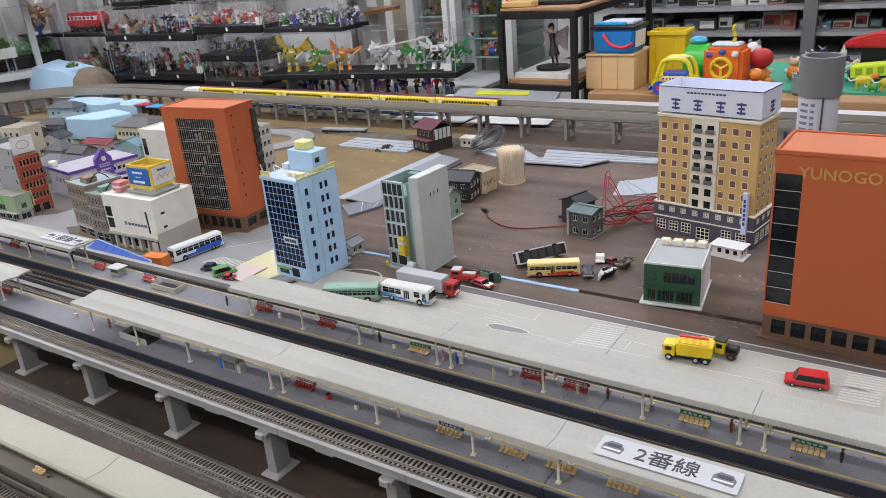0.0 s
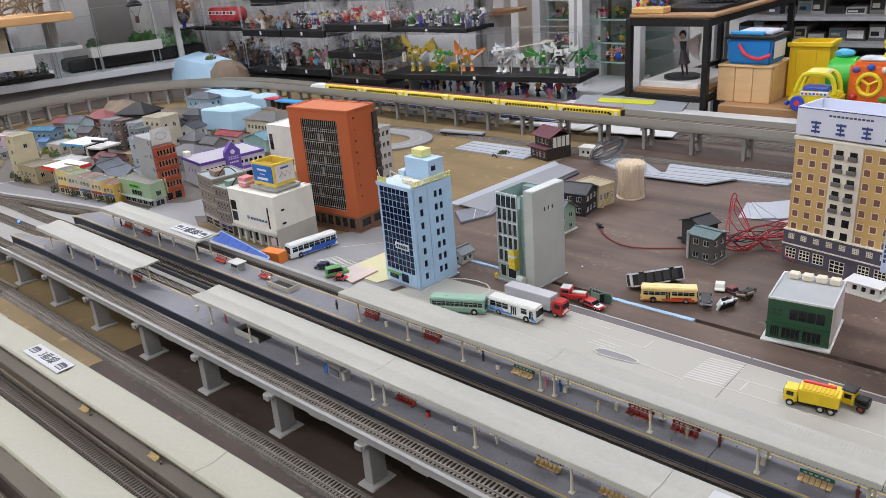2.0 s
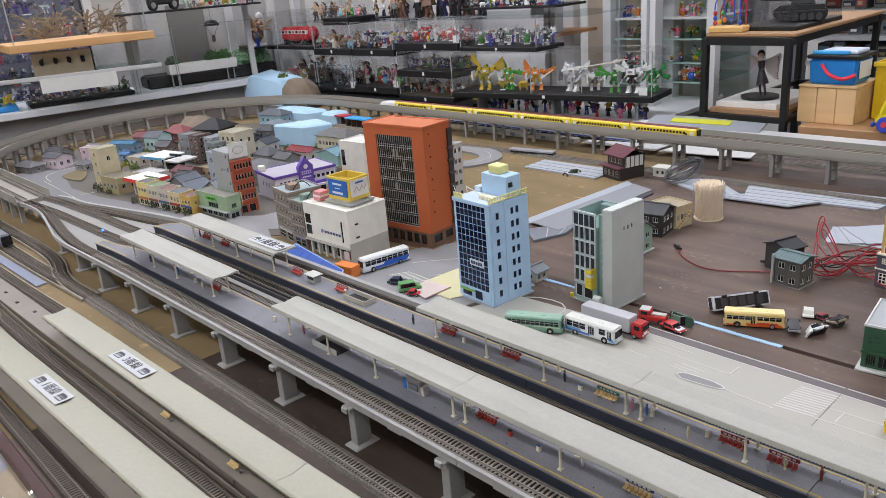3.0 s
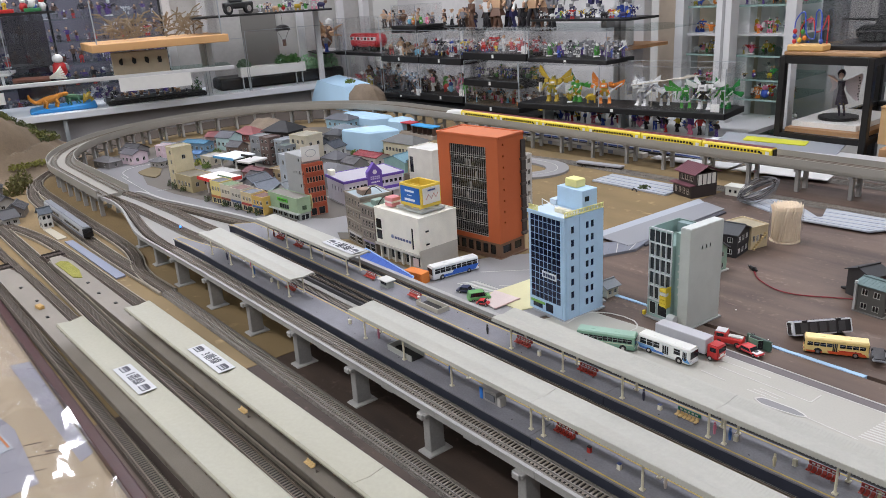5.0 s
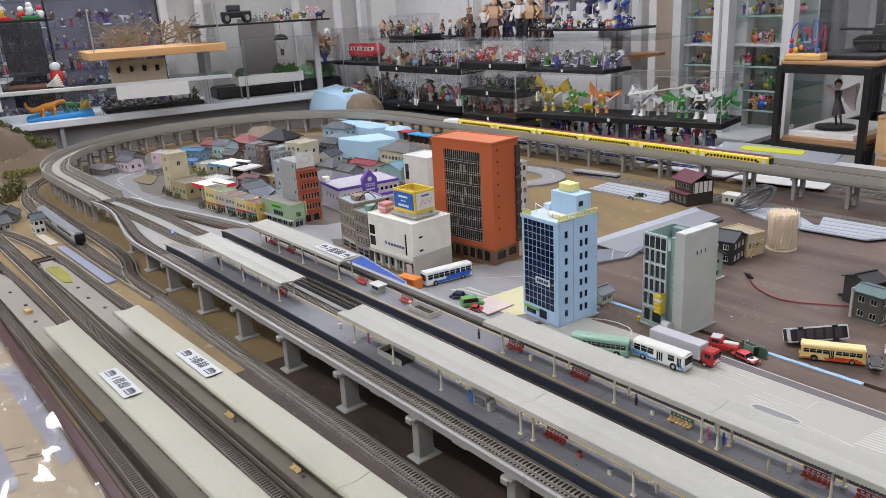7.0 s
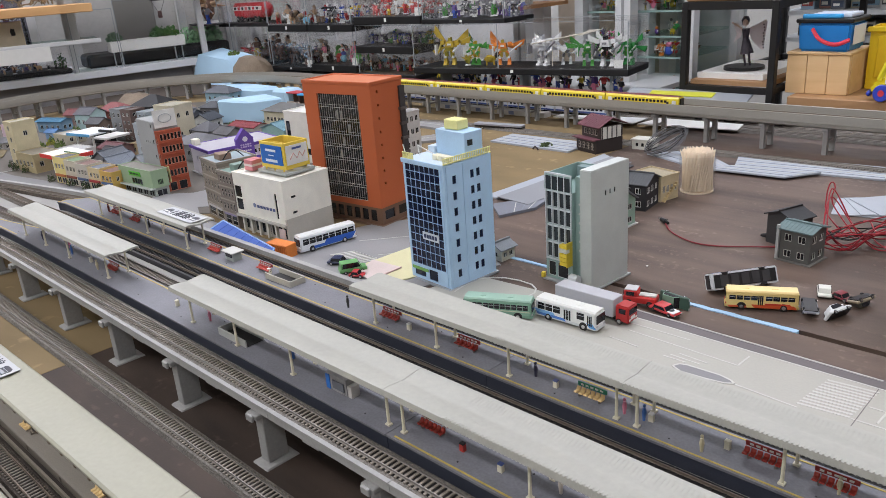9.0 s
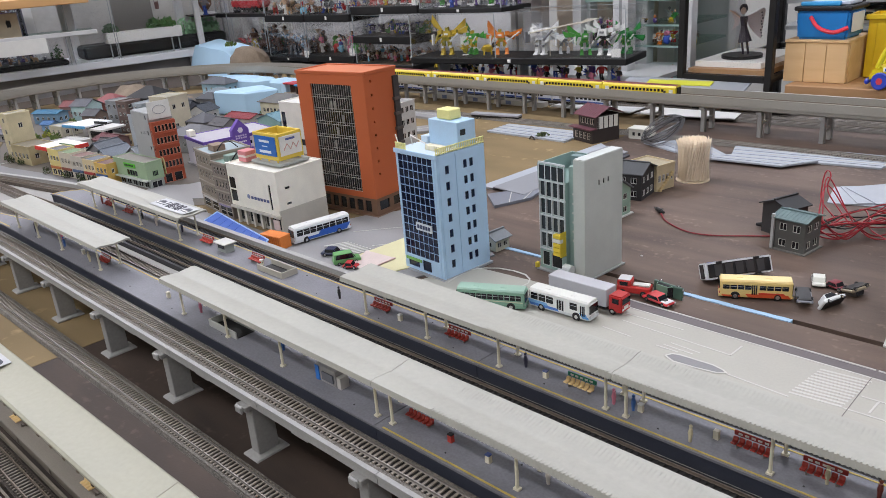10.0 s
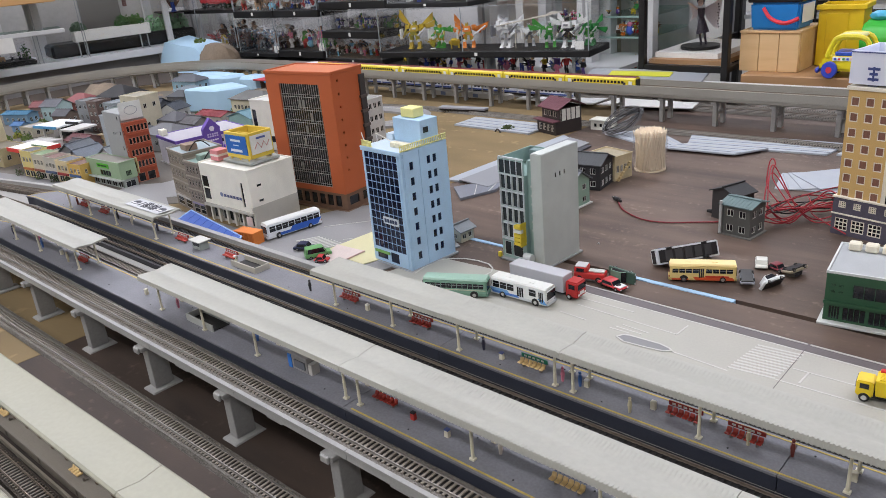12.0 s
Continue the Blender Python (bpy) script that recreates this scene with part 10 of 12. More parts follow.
for u0, u1, z, hh, what in rows:
    L = u1 - u0
    m = BK @ pose(u0, -0.005 if what in ("animals", "heroes") else 0.0, z)
    case("clear acrylic case of small toys on a black tray", m, L - 0.003, 0.13, hh, 0.022 if what in ("animals", "heroes", "reds", "blues", "many", "whites") else 0.012, None, what not in ("balls", "train"))
    tr_h = 0.0225 if what in ("animals", "heroes", "reds", "blues", "many", "whites") else 0.0125
    if what == "train":
        continue
    pal = PAL[what]
    n = {"many": 18, "greys": 11, "reds": 12, "blues": 11, "whites": 10, "balls": 5, "browns": 11, "darks": 10}.get(what, 10)
    for i in range(n):
        k, a, b = pal[(i * 2 + 1) % len(pal)]
        if what != "balls":
            fig(k, b, a, m @ pose(L * (i + 0.95) / (n + 1), 0.108, tr_h, 0, 0, rnd.uniform(-40, 40)), (hh - tr_h) * rnd.uniform(0.36, 0.72) * (0.6 if k == "round" else 1), (i * 5 + len(what)) % 6 + 1)
        k, a, b = pal[i % len(pal)]
        fh = (hh - tr_h) * rnd.uniform(0.45, 0.80) * (0.65 if k == "round" else 1)
        fig(k, a, b, m @ pose(L * (i + 0.5) / n, 0.035 + 0.065 * rnd.random(), tr_h, 0, 0, rnd.uniform(-40, 40)), fh, (i * 3 + len(what)) % 6 + 1)
    if what in ("reds", "whites", "darks"):
        solid("name_card", boxed(-0.012, 0.012, -0.001, 0.001, 0, 0.022), WHITE, "small white name card in the case", "card", m @ pose(L - 0.02, 0.012, tr_h))
tt = thing("toy_train", "bright red toy tram with white stripes", "toy train", BK @ pose(0.152, 0.06, 0.1865) @ Matrix.Diagonal((0.96, 1.0, 1.15, 1)), "toys in the display cases")
TR = plastic(196, 36, 48)
bm = boxed(-0.10, 0.085, -0.025, 0.025, 0.014, 0.058)
bevel(bm, 0.006, 2)
part("body", bm, TR, tt)
bm = B()
lump(bm, (0.088, 0, 0.036), (0.022, 0.024, 0.024), 1, 0.03, 2)
part("face", bm, TR, tt)
part("stripe", boxed(-0.098, 0.083, -0.0256, 0.0256, 0.036, 0.048), WHITE, tt, "white stripe")
for i in range(7):
    part("window", boxed(-0.09 + 0.024 * i, -0.076 + 0.024 * i, -0.0262, 0.0262, 0.038, 0.046), TR if i % 2 else DARK_GLASS, tt)
wheel_parts(tt, [(x, s * 0.020) for x in (-0.08, -0.055, 0.035, 0.06) for s in (-1, 1)], 0.009, 0.008)
part("undercarriage", boxed(-0.09, 0.07, -0.016, 0.016, 0.008, 0.0142), BLACK, tt)
# shelf planks that carry the cases
for u0, u1, z in ((0.0, 1.1, 0.018), (0.385, 0.53, 0.2725)):
    tagged(solid("shelf_board", boxed(u0, u1, 0.0, 0.20, z - 0.012, z - 0.0005), DARKTRAY, "dark shelf board below the display cases", "shelf", BK), kind="structure")
# Upper board is added to carry the dolls; shadowless glass lets light pass.
GLASS_UP = clear("upper_glass", 0.1, (0.86, 0.9, 0.9), 0.05)
sb = thing("steel_shelf", "white steel shelf rack behind the layout", "shelf rack", BK @ pose(0, 0, 0))
part("board", boxed(-0.02, 1.40, 0.14, 0.42, 0.258, 0.262), GLASS_UP, sb, "added upper board of shadowless glass").visible_shadow = False
part("board", boxed(-0.02, 1.70, -0.02, 0.42, -0.012, 0.0), STEEL, sb, "white lower board")
for x in (0.56, 1.22, 1.56):
    part("upright", boxed(x - 0.022, x + 0.022, 0.24, 0.28, -0.85, 1.0), STEEL, sb, "white steel upright")
    part("upright_groove", boxed(x - 0.004, x + 0.004, 0.2385, 0.2399, -0.4, 1.0), paint(150, 150, 150), sb)
for x in (-0.01,):
    part("upright", boxed(x - 0.015, x + 0.015, 0.15, 0.18, -0.85, 1.0), STEEL, sb, "white steel upright")
part("leg", boxed(0.2, 0.24, 0.02, 0.06, -0.85, -0.012), STEEL, sb)
part("leg", boxed(1.5, 1.54, 0.02, 0.06, -0.85, -0.012), STEEL, sb)
# figures standing on the upper board and the row under the robot case
rnd = random.Random(5)
pal = [("black", "tan"), ("black", "white"), ("brown", "black"), ("black", "tan"), ("brown", "tan"), ("black", "grey"), ("navy", "black"), ("brown", "brown")]
for i in range(38):
    a, b = pal[i % len(pal)]
    u = 0.04 + 0.94 * i / 38 + rnd.uniform(-0.01, 0.01)
    fig("doll", a, b, BK @ pose(u, 0.19 + 0.05 * rnd.random(), 0.2622, 0, 0, rnd.uniform(-30, 30)), rnd.uniform(0.105, 0.140) if 0.6 < u < 1.0 else rnd.uniform(0.045, 0.075), i % 6 + 1, "on the upper shelf board")
pal = [("black", "red"), ("blue", "white"), ("purple", "black"), ("red", "black"), ("black", "yellow"), ("grey", "blue"), ("pink", "purple")]
for i in range(38):
    a, b = pal[i % len(pal)]
    fig(("spiky", "doll", "doll")[i % 3], a, b, BK @ pose(0.79 + 0.0235 * i, 0.10 - 0.05 * (i > 10) + 0.03 * rnd.random(), 0.0005, 0, 0, rnd.uniform(-40, 40)), rnd.uniform(0.035, 0.055), i % 4 + 1, "under the robot case")
for i in range(9):
    a, b = pal[(i + 2) % len(pal)]
    fig("round", a, b, BK @ pose(0.31 + 0.05 * i, 0.02, 0.0005, 0, 0, rnd.uniform(-40, 40)), 0.016, i % 4 + 1, "below the display cases")
tagged(solid("black_shelf", boxed(1.00, 1.37, 0.08, 0.22, 0.290, 0.296), DARKTRAY, "thin black shelf of small toys", "shelf", BK), kind="structure")
tagged(solid("shelf_bracket", boxed(1.18, 1.20, 0.20, 0.24, 0.262, 0.2895), STEEL, "white bracket below the black shelf", "bracket", BK), kind="structure")
for i in range(16):
    fig(("robot", "spiky", "animal")[i % 3], rnd.choice(("navy", "red", "white", "black", "green")), rnd.choice(("white", "navy", "yellow")), BK @ pose(1.015 + 0.0225 * i, 0.10 + 0.03 * rnd.random(), 0.2962, 0, 0, rnd.uniform(-40, 40)), rnd.uniform(0.022, 0.035), i % 4 + 1, "on a thin black shelf")
for i in range(3):
    fig("robot", ("navy", "white", "blue")[i], ("white", "navy", "grey")[i], BK @ pose(1.07 + 0.11 * i, 0.17, 0.2962, 0, 0, 20 - 20 * i), 0.13, i + 11, "on a thin black shelf")
# supports under the long robot case
cs = thing("case_stand", "clear stand under the long robot case", "stand", GC @ pose(0, 0, 0))
for x in (0.06, 0.31, 0.56):
    part("support", boxed(x - 0.004, x + 0.004, 0.05, 0.10, -0.0535, -0.0005), ACRYLIC_EDGE, cs)
# back panels
tagged(solid("partition_panel", boxed(-2.9, -1.56, 2.24, 2.26, -0.85, CEILING), mat("grey_panel", srgb(212, 210, 209), 0.7, var=0.1, scale=4, fine=60), "grey back panel behind the shelf rack", "panel"), kind="structure")
tagged(solid("partition_panel", boxed(-1.50, -1.16, 2.26, 2.28, -0.85, CEILING), mat("beige_panel", srgb(186, 172, 154), 0.7, var=0.08, scale=4, fine=60), "beige door panel between white posts", "panel"), kind="structure")
for x in (-1.52, -1.345, -1.16):
    tagged(solid("door_post", boxed(x - 0.022, x + 0.022, 2.18, 2.22, -0.85, CEILING, bev=0.002), STEEL, "white door post", "post"), kind="structure")
tagged(solid("wood_shelf", boxed(-1.56, -1.42, 2.0, 2.2, 0.196, 0.206), wood("shelf_wood", srgb(150, 104, 66), srgb(186, 140, 96)), "small brown wooden shelf", "shelf"), kind="structure")
fig("animal", "black", "black", pose(-1.50, 2.08, 0.2062, 0, 0, 20), 0.05, 2, "on a small wooden shelf")

# white glass-shelved cabinet
cab = thing("glass_cabinet", "white cabinet with glass shelves of small toys", "cabinet", pose(0, 0, 0))
for x in (-1.335, -1.182, -0.995):
    part("upright", boxed(x - 0.014, x + 0.014, 2.13, 2.16, -0.85, 1.0), STEEL, cab, "white upright")
    part("upright", boxed(x - 0.012, x + 0.012, 2.40, 2.43, -0.85, 1.0), STEEL, cab, "white upright")
part("back", boxed(-1.35, -0.98, 2.431, 2.445, -0.85, 1.0), mat("pale_panel", srgb(196, 198, 200), 0.6, var=0.06), cab, "pale grey back")
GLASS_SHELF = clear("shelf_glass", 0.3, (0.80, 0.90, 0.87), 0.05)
rnd = random.Random(31)
cols = [c for c in FIG_COL if c not in ("skin", "sky")]
for bay, (xa, xb) in enumerate(((-1.319, -1.198), (-1.166, -1.011))):
    for j, z in enumerate((0.395, 0.312, 0.234, 0.176, 0.110, 0.055, -0.035)):
        if bay == 0 and z in (0.110, 0.055):
            z -= 0.012
        solid_shelf = j == 2
        ob = part("shelf", boxed(xa, xb, 2.15, 2.40, z - 0.006, z), STEEL if solid_shelf else GLASS_SHELF, cab, "white shelf" if solid_shelf else "glass shelf")
        part("shelf_edge", boxed(xa, xb, 2.1495, 2.1505, z - 0.005, z), STEEL if solid_shelf else mat("glass_edge", srgb(150, 176, 168), 0.3), cab, "shelf edge")
        for i in range(14):
            a, b = rnd.choice(cols), rnd.choice(cols)
            fig(rnd.choice(("round", "robot", "animal", "doll", "spiky")), a, b, pose(xa + (xb - xa) * (i + 0.5) / 14, 2.17 + 0.12 * rnd.random(), z + 0.0002, 0, 0, rnd.uniform(-50, 50)), rnd.uniform(0.020, 0.040), i % 4 + 1, "on a glass shelf")

# black framed table-case with a winged figurine
FR = mat("black_frame_wood", srgb(14, 12, 12), 0.5, var=0.15, scale=20)
TOPW = wood("table_top_oak", srgb(146, 108, 72), srgb(186, 146, 104), 16)
bt = thing("black_frame_case", "black framed glass display table with a wooden top", "display table", pose(0, 0, 0))
bx0, bx1, by0, by1 = -0.822, -0.634, 1.78, 2.30
for x in (bx0, bx1):
    for y in (by0, by1):
        part("leg", boxed(x - 0.007, x + 0.007, y - 0.008, y + 0.008, -0.85, 0.220, bev=0.0012), FR, bt, "black leg")
for z0, z1 in ((0.204, 0.220), (0.038, 0.050)):
    part("rail", boxed(bx0 + 0.0072, bx1 - 0.0072, by0 - 0.007, by0 + 0.007, z0, z1), FR, bt, "black rail")
    part("rail", boxed(bx0 + 0.0072, bx1 - 0.0072, by1 - 0.009, by1 + 0.009, z0, z1), FR, bt, "black rail")
    for x in (bx0, bx1):
        part("rail", boxed(x - 0.006, x + 0.006, by0 + 0.0082, by1 - 0.0082, z0, z1), FR, bt, "black rail")
part("top", boxed(bx0 - 0.004, bx1 + 0.012, by0 + 0.004, by1 + 0.012, 0.2205, 0.2290, bev=0.002), TOPW, bt, "oak top")
part("floor_board", boxed(bx0 + 0.010, bx1 - 0.010, by0 + 0.010, by0 + 0.28, 0.0505, 0.060), TOPW, bt, "oak floor board")
part("white_mat", boxed(bx0 + 0.015, bx1 - 0.03, by0 + 0.03, by0 + 0.24, 0.0605, 0.072), WHITE, bt, "white plinth")
ob = part("glass", boxed(bx0 + 0.011, bx1 - 0.011, by0 - 0.001, by0 + 0.001, 0.0505, 0.2035), ACRYLIC, bt, "clear front pane")
ob.visible_shadow = False
bm = B()
cyl(bm, (0, 0, 0.0722), (0, 0, 0.079), 0.042, 28)
solid("stand_disc", bm, BLACK, "round black stand in the display table", "stand", pose(-0.735, 1.88, 0))
bm = B()
for sx in (-0.004, 0.006):
    cyl(bm, (sx + 0.006, 0, 0.0), (sx, 0, 0.036), 0.0022, 7, 0.003)
cyl(bm, (0.004, 0, 0.026), (0.0, 0, 0.058), 0.014, 12, 0.006)
cyl(bm, (0.0, 0, 0.058), (-0.001, 0, 0.078), 0.006, 10, 0.0085)
lump(bm, (-0.002, 0.003, 0.094), (0.009, 0.009, 0.010), 5, 0.25, 2)
nf = len(bm.faces)
lump(bm, (-0.003, -0.004, 0.090), (0.0058, 0.006, 0.0075), 4, 0.05, 2)
tube(bm, [(-0.008, 0, 0.076), (-0.020, -0.004, 0.086), (-0.030, -0.006, 0.092)], 0.0020, 6)
ns = len(bm.faces)
prism(bm, [(0.004, 0.078), (0.020, 0.084), (0.038, 0.094), (0.042, 0.088), (0.038, 0.060), (0.036, 0.030), (0.024, 0.040), (0.012, 0.054)], "y", 0.006, 0.0075)
prism(bm, [(-0.006, 0.078), (-0.020, 0.092), (-0.026, 0.086), (-0.018, 0.066), (-0.024, 0.050), (-0.010, 0.060)], "y", 0.006, 0.0075)
nd = len(bm.faces)
for i in range(9):
    cyl(bm, (0.037 - 0.0012 * (i % 3), 0.0058, 0.036 + 0.006 * i), (0.037 - 0.0012 * (i % 3), 0.0052, 0.036 + 0.006 * i), 0.0018, 7)
bm.faces.ensure_lookup_table()
for f in bm.faces[nf:ns]:
    f.material_index = 2
for f in bm.faces[ns:nd]:
    f.material_index = 1
solid("figurine", bm, (plastic(52, 44, 58), plastic(222, 212, 216), plastic(226, 200, 186)), "dark dressed winged figurine with pale spotted wings", "figurine", pose(-0.735, 1.88, 0.079, 0, 0, 28))
solid("black_plinth", boxed(-0.775, -0.640, 1.83, 2.08, 0.2292, 0.2385, bev=0.0015), DARKTRAY, "low black plinth on the oak table top", "plinth")
# black model tank on the oak top
tc_ = thing("tank_case", "tall acrylic case tinted to dim the background behind the tank", "display case", pose(0, 0, 0), "clear display cases")
# Grey tint is added to dim the bright wall seen through the case.
for a in ((-0.773, -0.642, 1.832, 1.834), (-0.773, -0.642, 2.076, 2.078), (-0.773, -0.771, 1.8345, 2.0755)):
    part("pane", boxed(*a, 0.2387, 0.44), clear("tinted_acrylic", 0.10, (0.83, 0.83, 0.84), 0.03), tc_, "acrylic pane tinted to dim the background").visible_shadow = False
part("edge", boxed(-0.7745, -0.7725, 1.8305, 1.8318, 0.2387, 0.44), ACRYLIC_EDGE, tc_, "pale acrylic edge")
tk = thing("model_tank", "black plastic model tank on the oak table top", "toy tank", pose(-0.690, 1.96, 0.2387, 0, 0, -160) @ Matrix.Diagonal((0.68, 0.75, 0.85, 1)), "loose toys")
TKM = plastic(34, 36, 36, 0.5)
bm = B()
prism(bm, [(-0.075, 0.020), (0.070, 0.016), (0.085, 0.030), (0.060, 0.042), (-0.075, 0.042)], "y", -0.026, 0.026)
bevel(bm, 0.002)
part("hull", bm, TKM, tk)
for s in (-1, 1):
    bm = B()
    prism(bm, [(-0.072, 0.0), (0.058, 0.0), (0.082, 0.018), (0.078, 0.028), (-0.080, 0.028), (-0.086, 0.014)], "y", s * 0.036 - 0.009, s * 0.036 + 0.009)
    bevel(bm, 0.003)
    trk = part("track_belt", bm, BLACK, tk)
    for i in range(6):
        bm = B()
        cyl(bm, (-0.06 + 0.024 * i, s * 0.0455 - 0.002, 0.012), (-0.06 + 0.024 * i, s * 0.0455 + 0.002, 0.012), 0.010, 14)
        part("road_wheel", bm, plastic(60, 62, 62, 0.5), trk)
bm = B()
taper(bm, -0.045, 0.030, -0.026, 0.026, 0.0425, 0.066, 0.75)
bevel(bm, 0.002)
tur = part("turret", bm, TKM, tk)
bm = B()
cyl(bm, (0.025, 0, 0.054), (0.125, 0, 0.058), 0.004, 10, 0.003)
part("barrel", bm, TKM, tur)
bm = B()
cyl(bm, (-0.012, 0.008, 0.066), (-0.012, 0.008, 0.072), 0.009, 14)
part("hatch", bm, TKM, tur)
# bead maze on the table top
bmz = thing("bead_maze", "wooden bead maze toy with red and blue wires", "toy", pose(-0.782, 1.805, 0.2292, 0, 0, 4) @ Matrix.Diagonal((0.72, 0.8, 0.9, 1)), "loose toys")
part("base", boxed(-0.055, 0.055, -0.025, 0.025, 0, 0.016, bev=0.003), wood("maze_base", srgb(206, 160, 90), srgb(226, 186, 120)), bmz, "light wooden base")
for k, (c, pts) in enumerate((((60, 90, 190), [(-0.045, 0, 0.016), (-0.045, 0, 0.07), (-0.02, 0, 0.09), (-0.01, 0, 0.04), (0.01, 0.01, 0.03), (0.015, 0, 0.09), (0.03, 0, 0.085), (0.035, 0, 0.016)]), ((200, 60, 60), [(-0.035, 0.012, 0.016), (-0.03, 0.012, 0.06), (0.0, 0.012, 0.075), (0.01, 0.012, 0.045), (0.03, 0.012, 0.05), (0.045, 0.012, 0.08), (0.047, 0.012, 0.016)]))):
    bm = B()
    tube(bm, smooth_path(pts, 0.004), 0.0018, 7)
    part("wire", bm, plastic(*c), bmz, "bent coloured wire")
for i, (x, z, c) in enumerate(((-0.045, 0.022, "red"), (-0.045, 0.034, "blue"), (-0.045, 0.046, "red"), (-0.022, 0.045, "green"), (-0.015, 0.03, "orange"), (-0.030, 0.025, "yellow"), (0.035, 0.022, "blue"))):
    bm = B()
    lump(bm, (x, 0.0, z), 0.0065, 1, 0.0, 2)
    part("bead", bm, plastic(*FIG_COL[c]), bmz, "round wooden bead")

# toy table
tagged(solid("toy_table", boxed(-0.60, 0.75, 1.775, 2.25, 0.018, 0.038, bev=0.002), TOPW, "light wooden table full of toys", "table"), kind="structure")
tagged(solid("toy_table_leg", boxed(0.6, 0.66, 1.85, 1.91, -0.85, 0.0175), TOPW, "wooden table leg", "table leg"), kind="structure")
tagged(solid("toy_table_leg", boxed(-0.56, -0.50, 2.15, 2.21, -0.85, 0.0175), TOPW, "wooden table leg", "table leg"), kind="structure")
solid("play_mat", boxed(-0.40, 0.10, 1.84, 2.18, 0.0382, 0.0425), plastic(60, 150, 120, 0.7), "green foam play mat on the toy table", "mat")
solid("play_mat", boxed(0.105, 0.4, 1.82, 2.18, 0.0382, 0.0425), plastic(206, 90, 110, 0.7), "pink foam play mat on the toy table", "mat")
wbx = thing("wooden_box", "plain pine plank box on the toy table", "box", pose(-0.561, 1.815, 0.0385) @ Matrix.Diagonal((0.94, 1, 0.94, 1)))
PINE = wood("pine_plank", srgb(204, 164, 114), srgb(232, 198, 150), 18)
for i in range(3):
    part("plank", boxed(-0.062 + 0.0415 * i, -0.0215 + 0.0415 * i, -0.002, 0.008, 0, 0.080, bev=0.0008), PINE, wbx, "pine plank")
part("side", boxed(0.0525, 0.0625, 0.0085, 0.12, 0, 0.080), PINE, wbx)
part("side", boxed(-0.062, -0.052, 0.0085, 0.12, 0, 0.080), PINE, wbx)
part("lid", boxed(-0.063, 0.064, -0.004, 0.122, 0.0805, 0.086, bev=0.001), PINE, wbx)
blu = thing("blue_box", "bright blue plastic tub with black lid and red handle", "tub", pose(-0.557, 1.86, 0.1196, 0, 0, -2) @ Matrix.Diagonal((0.92, 1, 1.06, 1)), "loose toys")
bm = B()
taper(bm, -0.048, 0.052, -0.04, 0.04, 0, 0.050, 1.07)
bevel(bm, 0.004, 2)
part("tub", bm, plastic(34, 130, 206), blu)
part("lid", boxed(-0.056, 0.060, -0.046, 0.046, 0.0505, 0.058, bev=0.002), BLACK, blu, "black lid")
bm = B()
tube(bm, smooth_path([(-0.02, -0.046, 0.040), (0.0, -0.052, 0.022), (0.03, -0.052, 0.014), (0.056, -0.046, 0.022)], 0.004), 0.0038, 8)
part("handle", bm, plastic(220, 50, 70), blu, "red handle")
part("label", boxed(0.0562, 0.0570, -0.03, 0.03, 0.012, 0.045), WHITE, blu, "white label")
part("papers", boxed(-0.03, 0.05, -0.03, 0.03, 0.0582, 0.066, bev=0.002), plastic(206, 214, 226), blu, "white roll on the lid")
part("blue_cap", boxed(-0.045, 0.035, -0.042, -0.032, 0.0582, 0.066, bev=0.002), plastic(60, 160, 220), blu, "light blue cap")
yb2 = thing("yellow_bucket", "yellow open plastic storage bin", "bin", pose(-0.457, 1.93, 0.0385, 0, 0, 3) @ Matrix.Diagonal((0.74, 0.74, 0.8, 1)), "loose toys")
for a in ((-0.055, 0.055, -0.045, -0.041), (-0.055, 0.055, 0.041, 0.045), (-0.055, -0.051, -0.041, 0.041), (0.051, 0.055, -0.041, 0.041)):
    part("wall", boxed(*a, 0.002, 0.150), plastic(226, 190, 30), yb2)
part("rim", boxed(-0.062, 0.062, -0.052, -0.0452, 0.138, 0.151, bev=0.002), plastic(228, 194, 36), yb2)
part("rim", boxed(0.0552, 0.062, -0.045, 0.052, 0.138, 0.151, bev=0.002), plastic(228, 194, 36), yb2)
part("bottom", boxed(-0.0505, 0.0505, -0.0405, 0.0405, 0, 0.006), plastic(226, 190, 30), yb2)
part("panel", boxed(-0.035, 0.020, -0.0475, -0.0452, 0.03, 0.13, bev=0.001), plastic(220, 182, 26), yb2)
tc = thing("toy_car", "yellow toy car with blue wheels and open cab", "toy car", pose(-0.402, 1.80, 0.0385, 0, 0, 2) @ Matrix.Diagonal((0.9, 0.9, 1.0, 1)), "loose toys")
bm = B()
prism(bm, [(-0.055, 0.012), (0.052, 0.012), (0.054, 0.035), (0.020, 0.040), (-0.040, 0.040), (-0.056, 0.030)], "y", -0.028, 0.028)
bevel(bm, 0.005, 2)
part("body", bm, plastic(226, 206, 30), tc)
bm = B()
for y in (-0.024, 0.024):
    tube(bm, smooth_path([(-0.042, y, 0.038), (-0.034, y, 0.060), (-0.022, y, 0.074), (0.022, y, 0.074), (0.036, y, 0.060), (0.042, y, 0.036)], 0.006), 0.0052, 8)
part("cab_frame", bm, plastic(226, 210, 40), tc)
part("roof", boxed(-0.024, 0.024, -0.028, 0.028, 0.072, 0.079, bev=0.003), plastic(222, 216, 150), tc, "pale yellow roof")
part("letter_band", boxed(-0.030, 0.030, -0.0295, 0.0295, 0.032, 0.039), WHITE, tc, "white band with coloured letters")
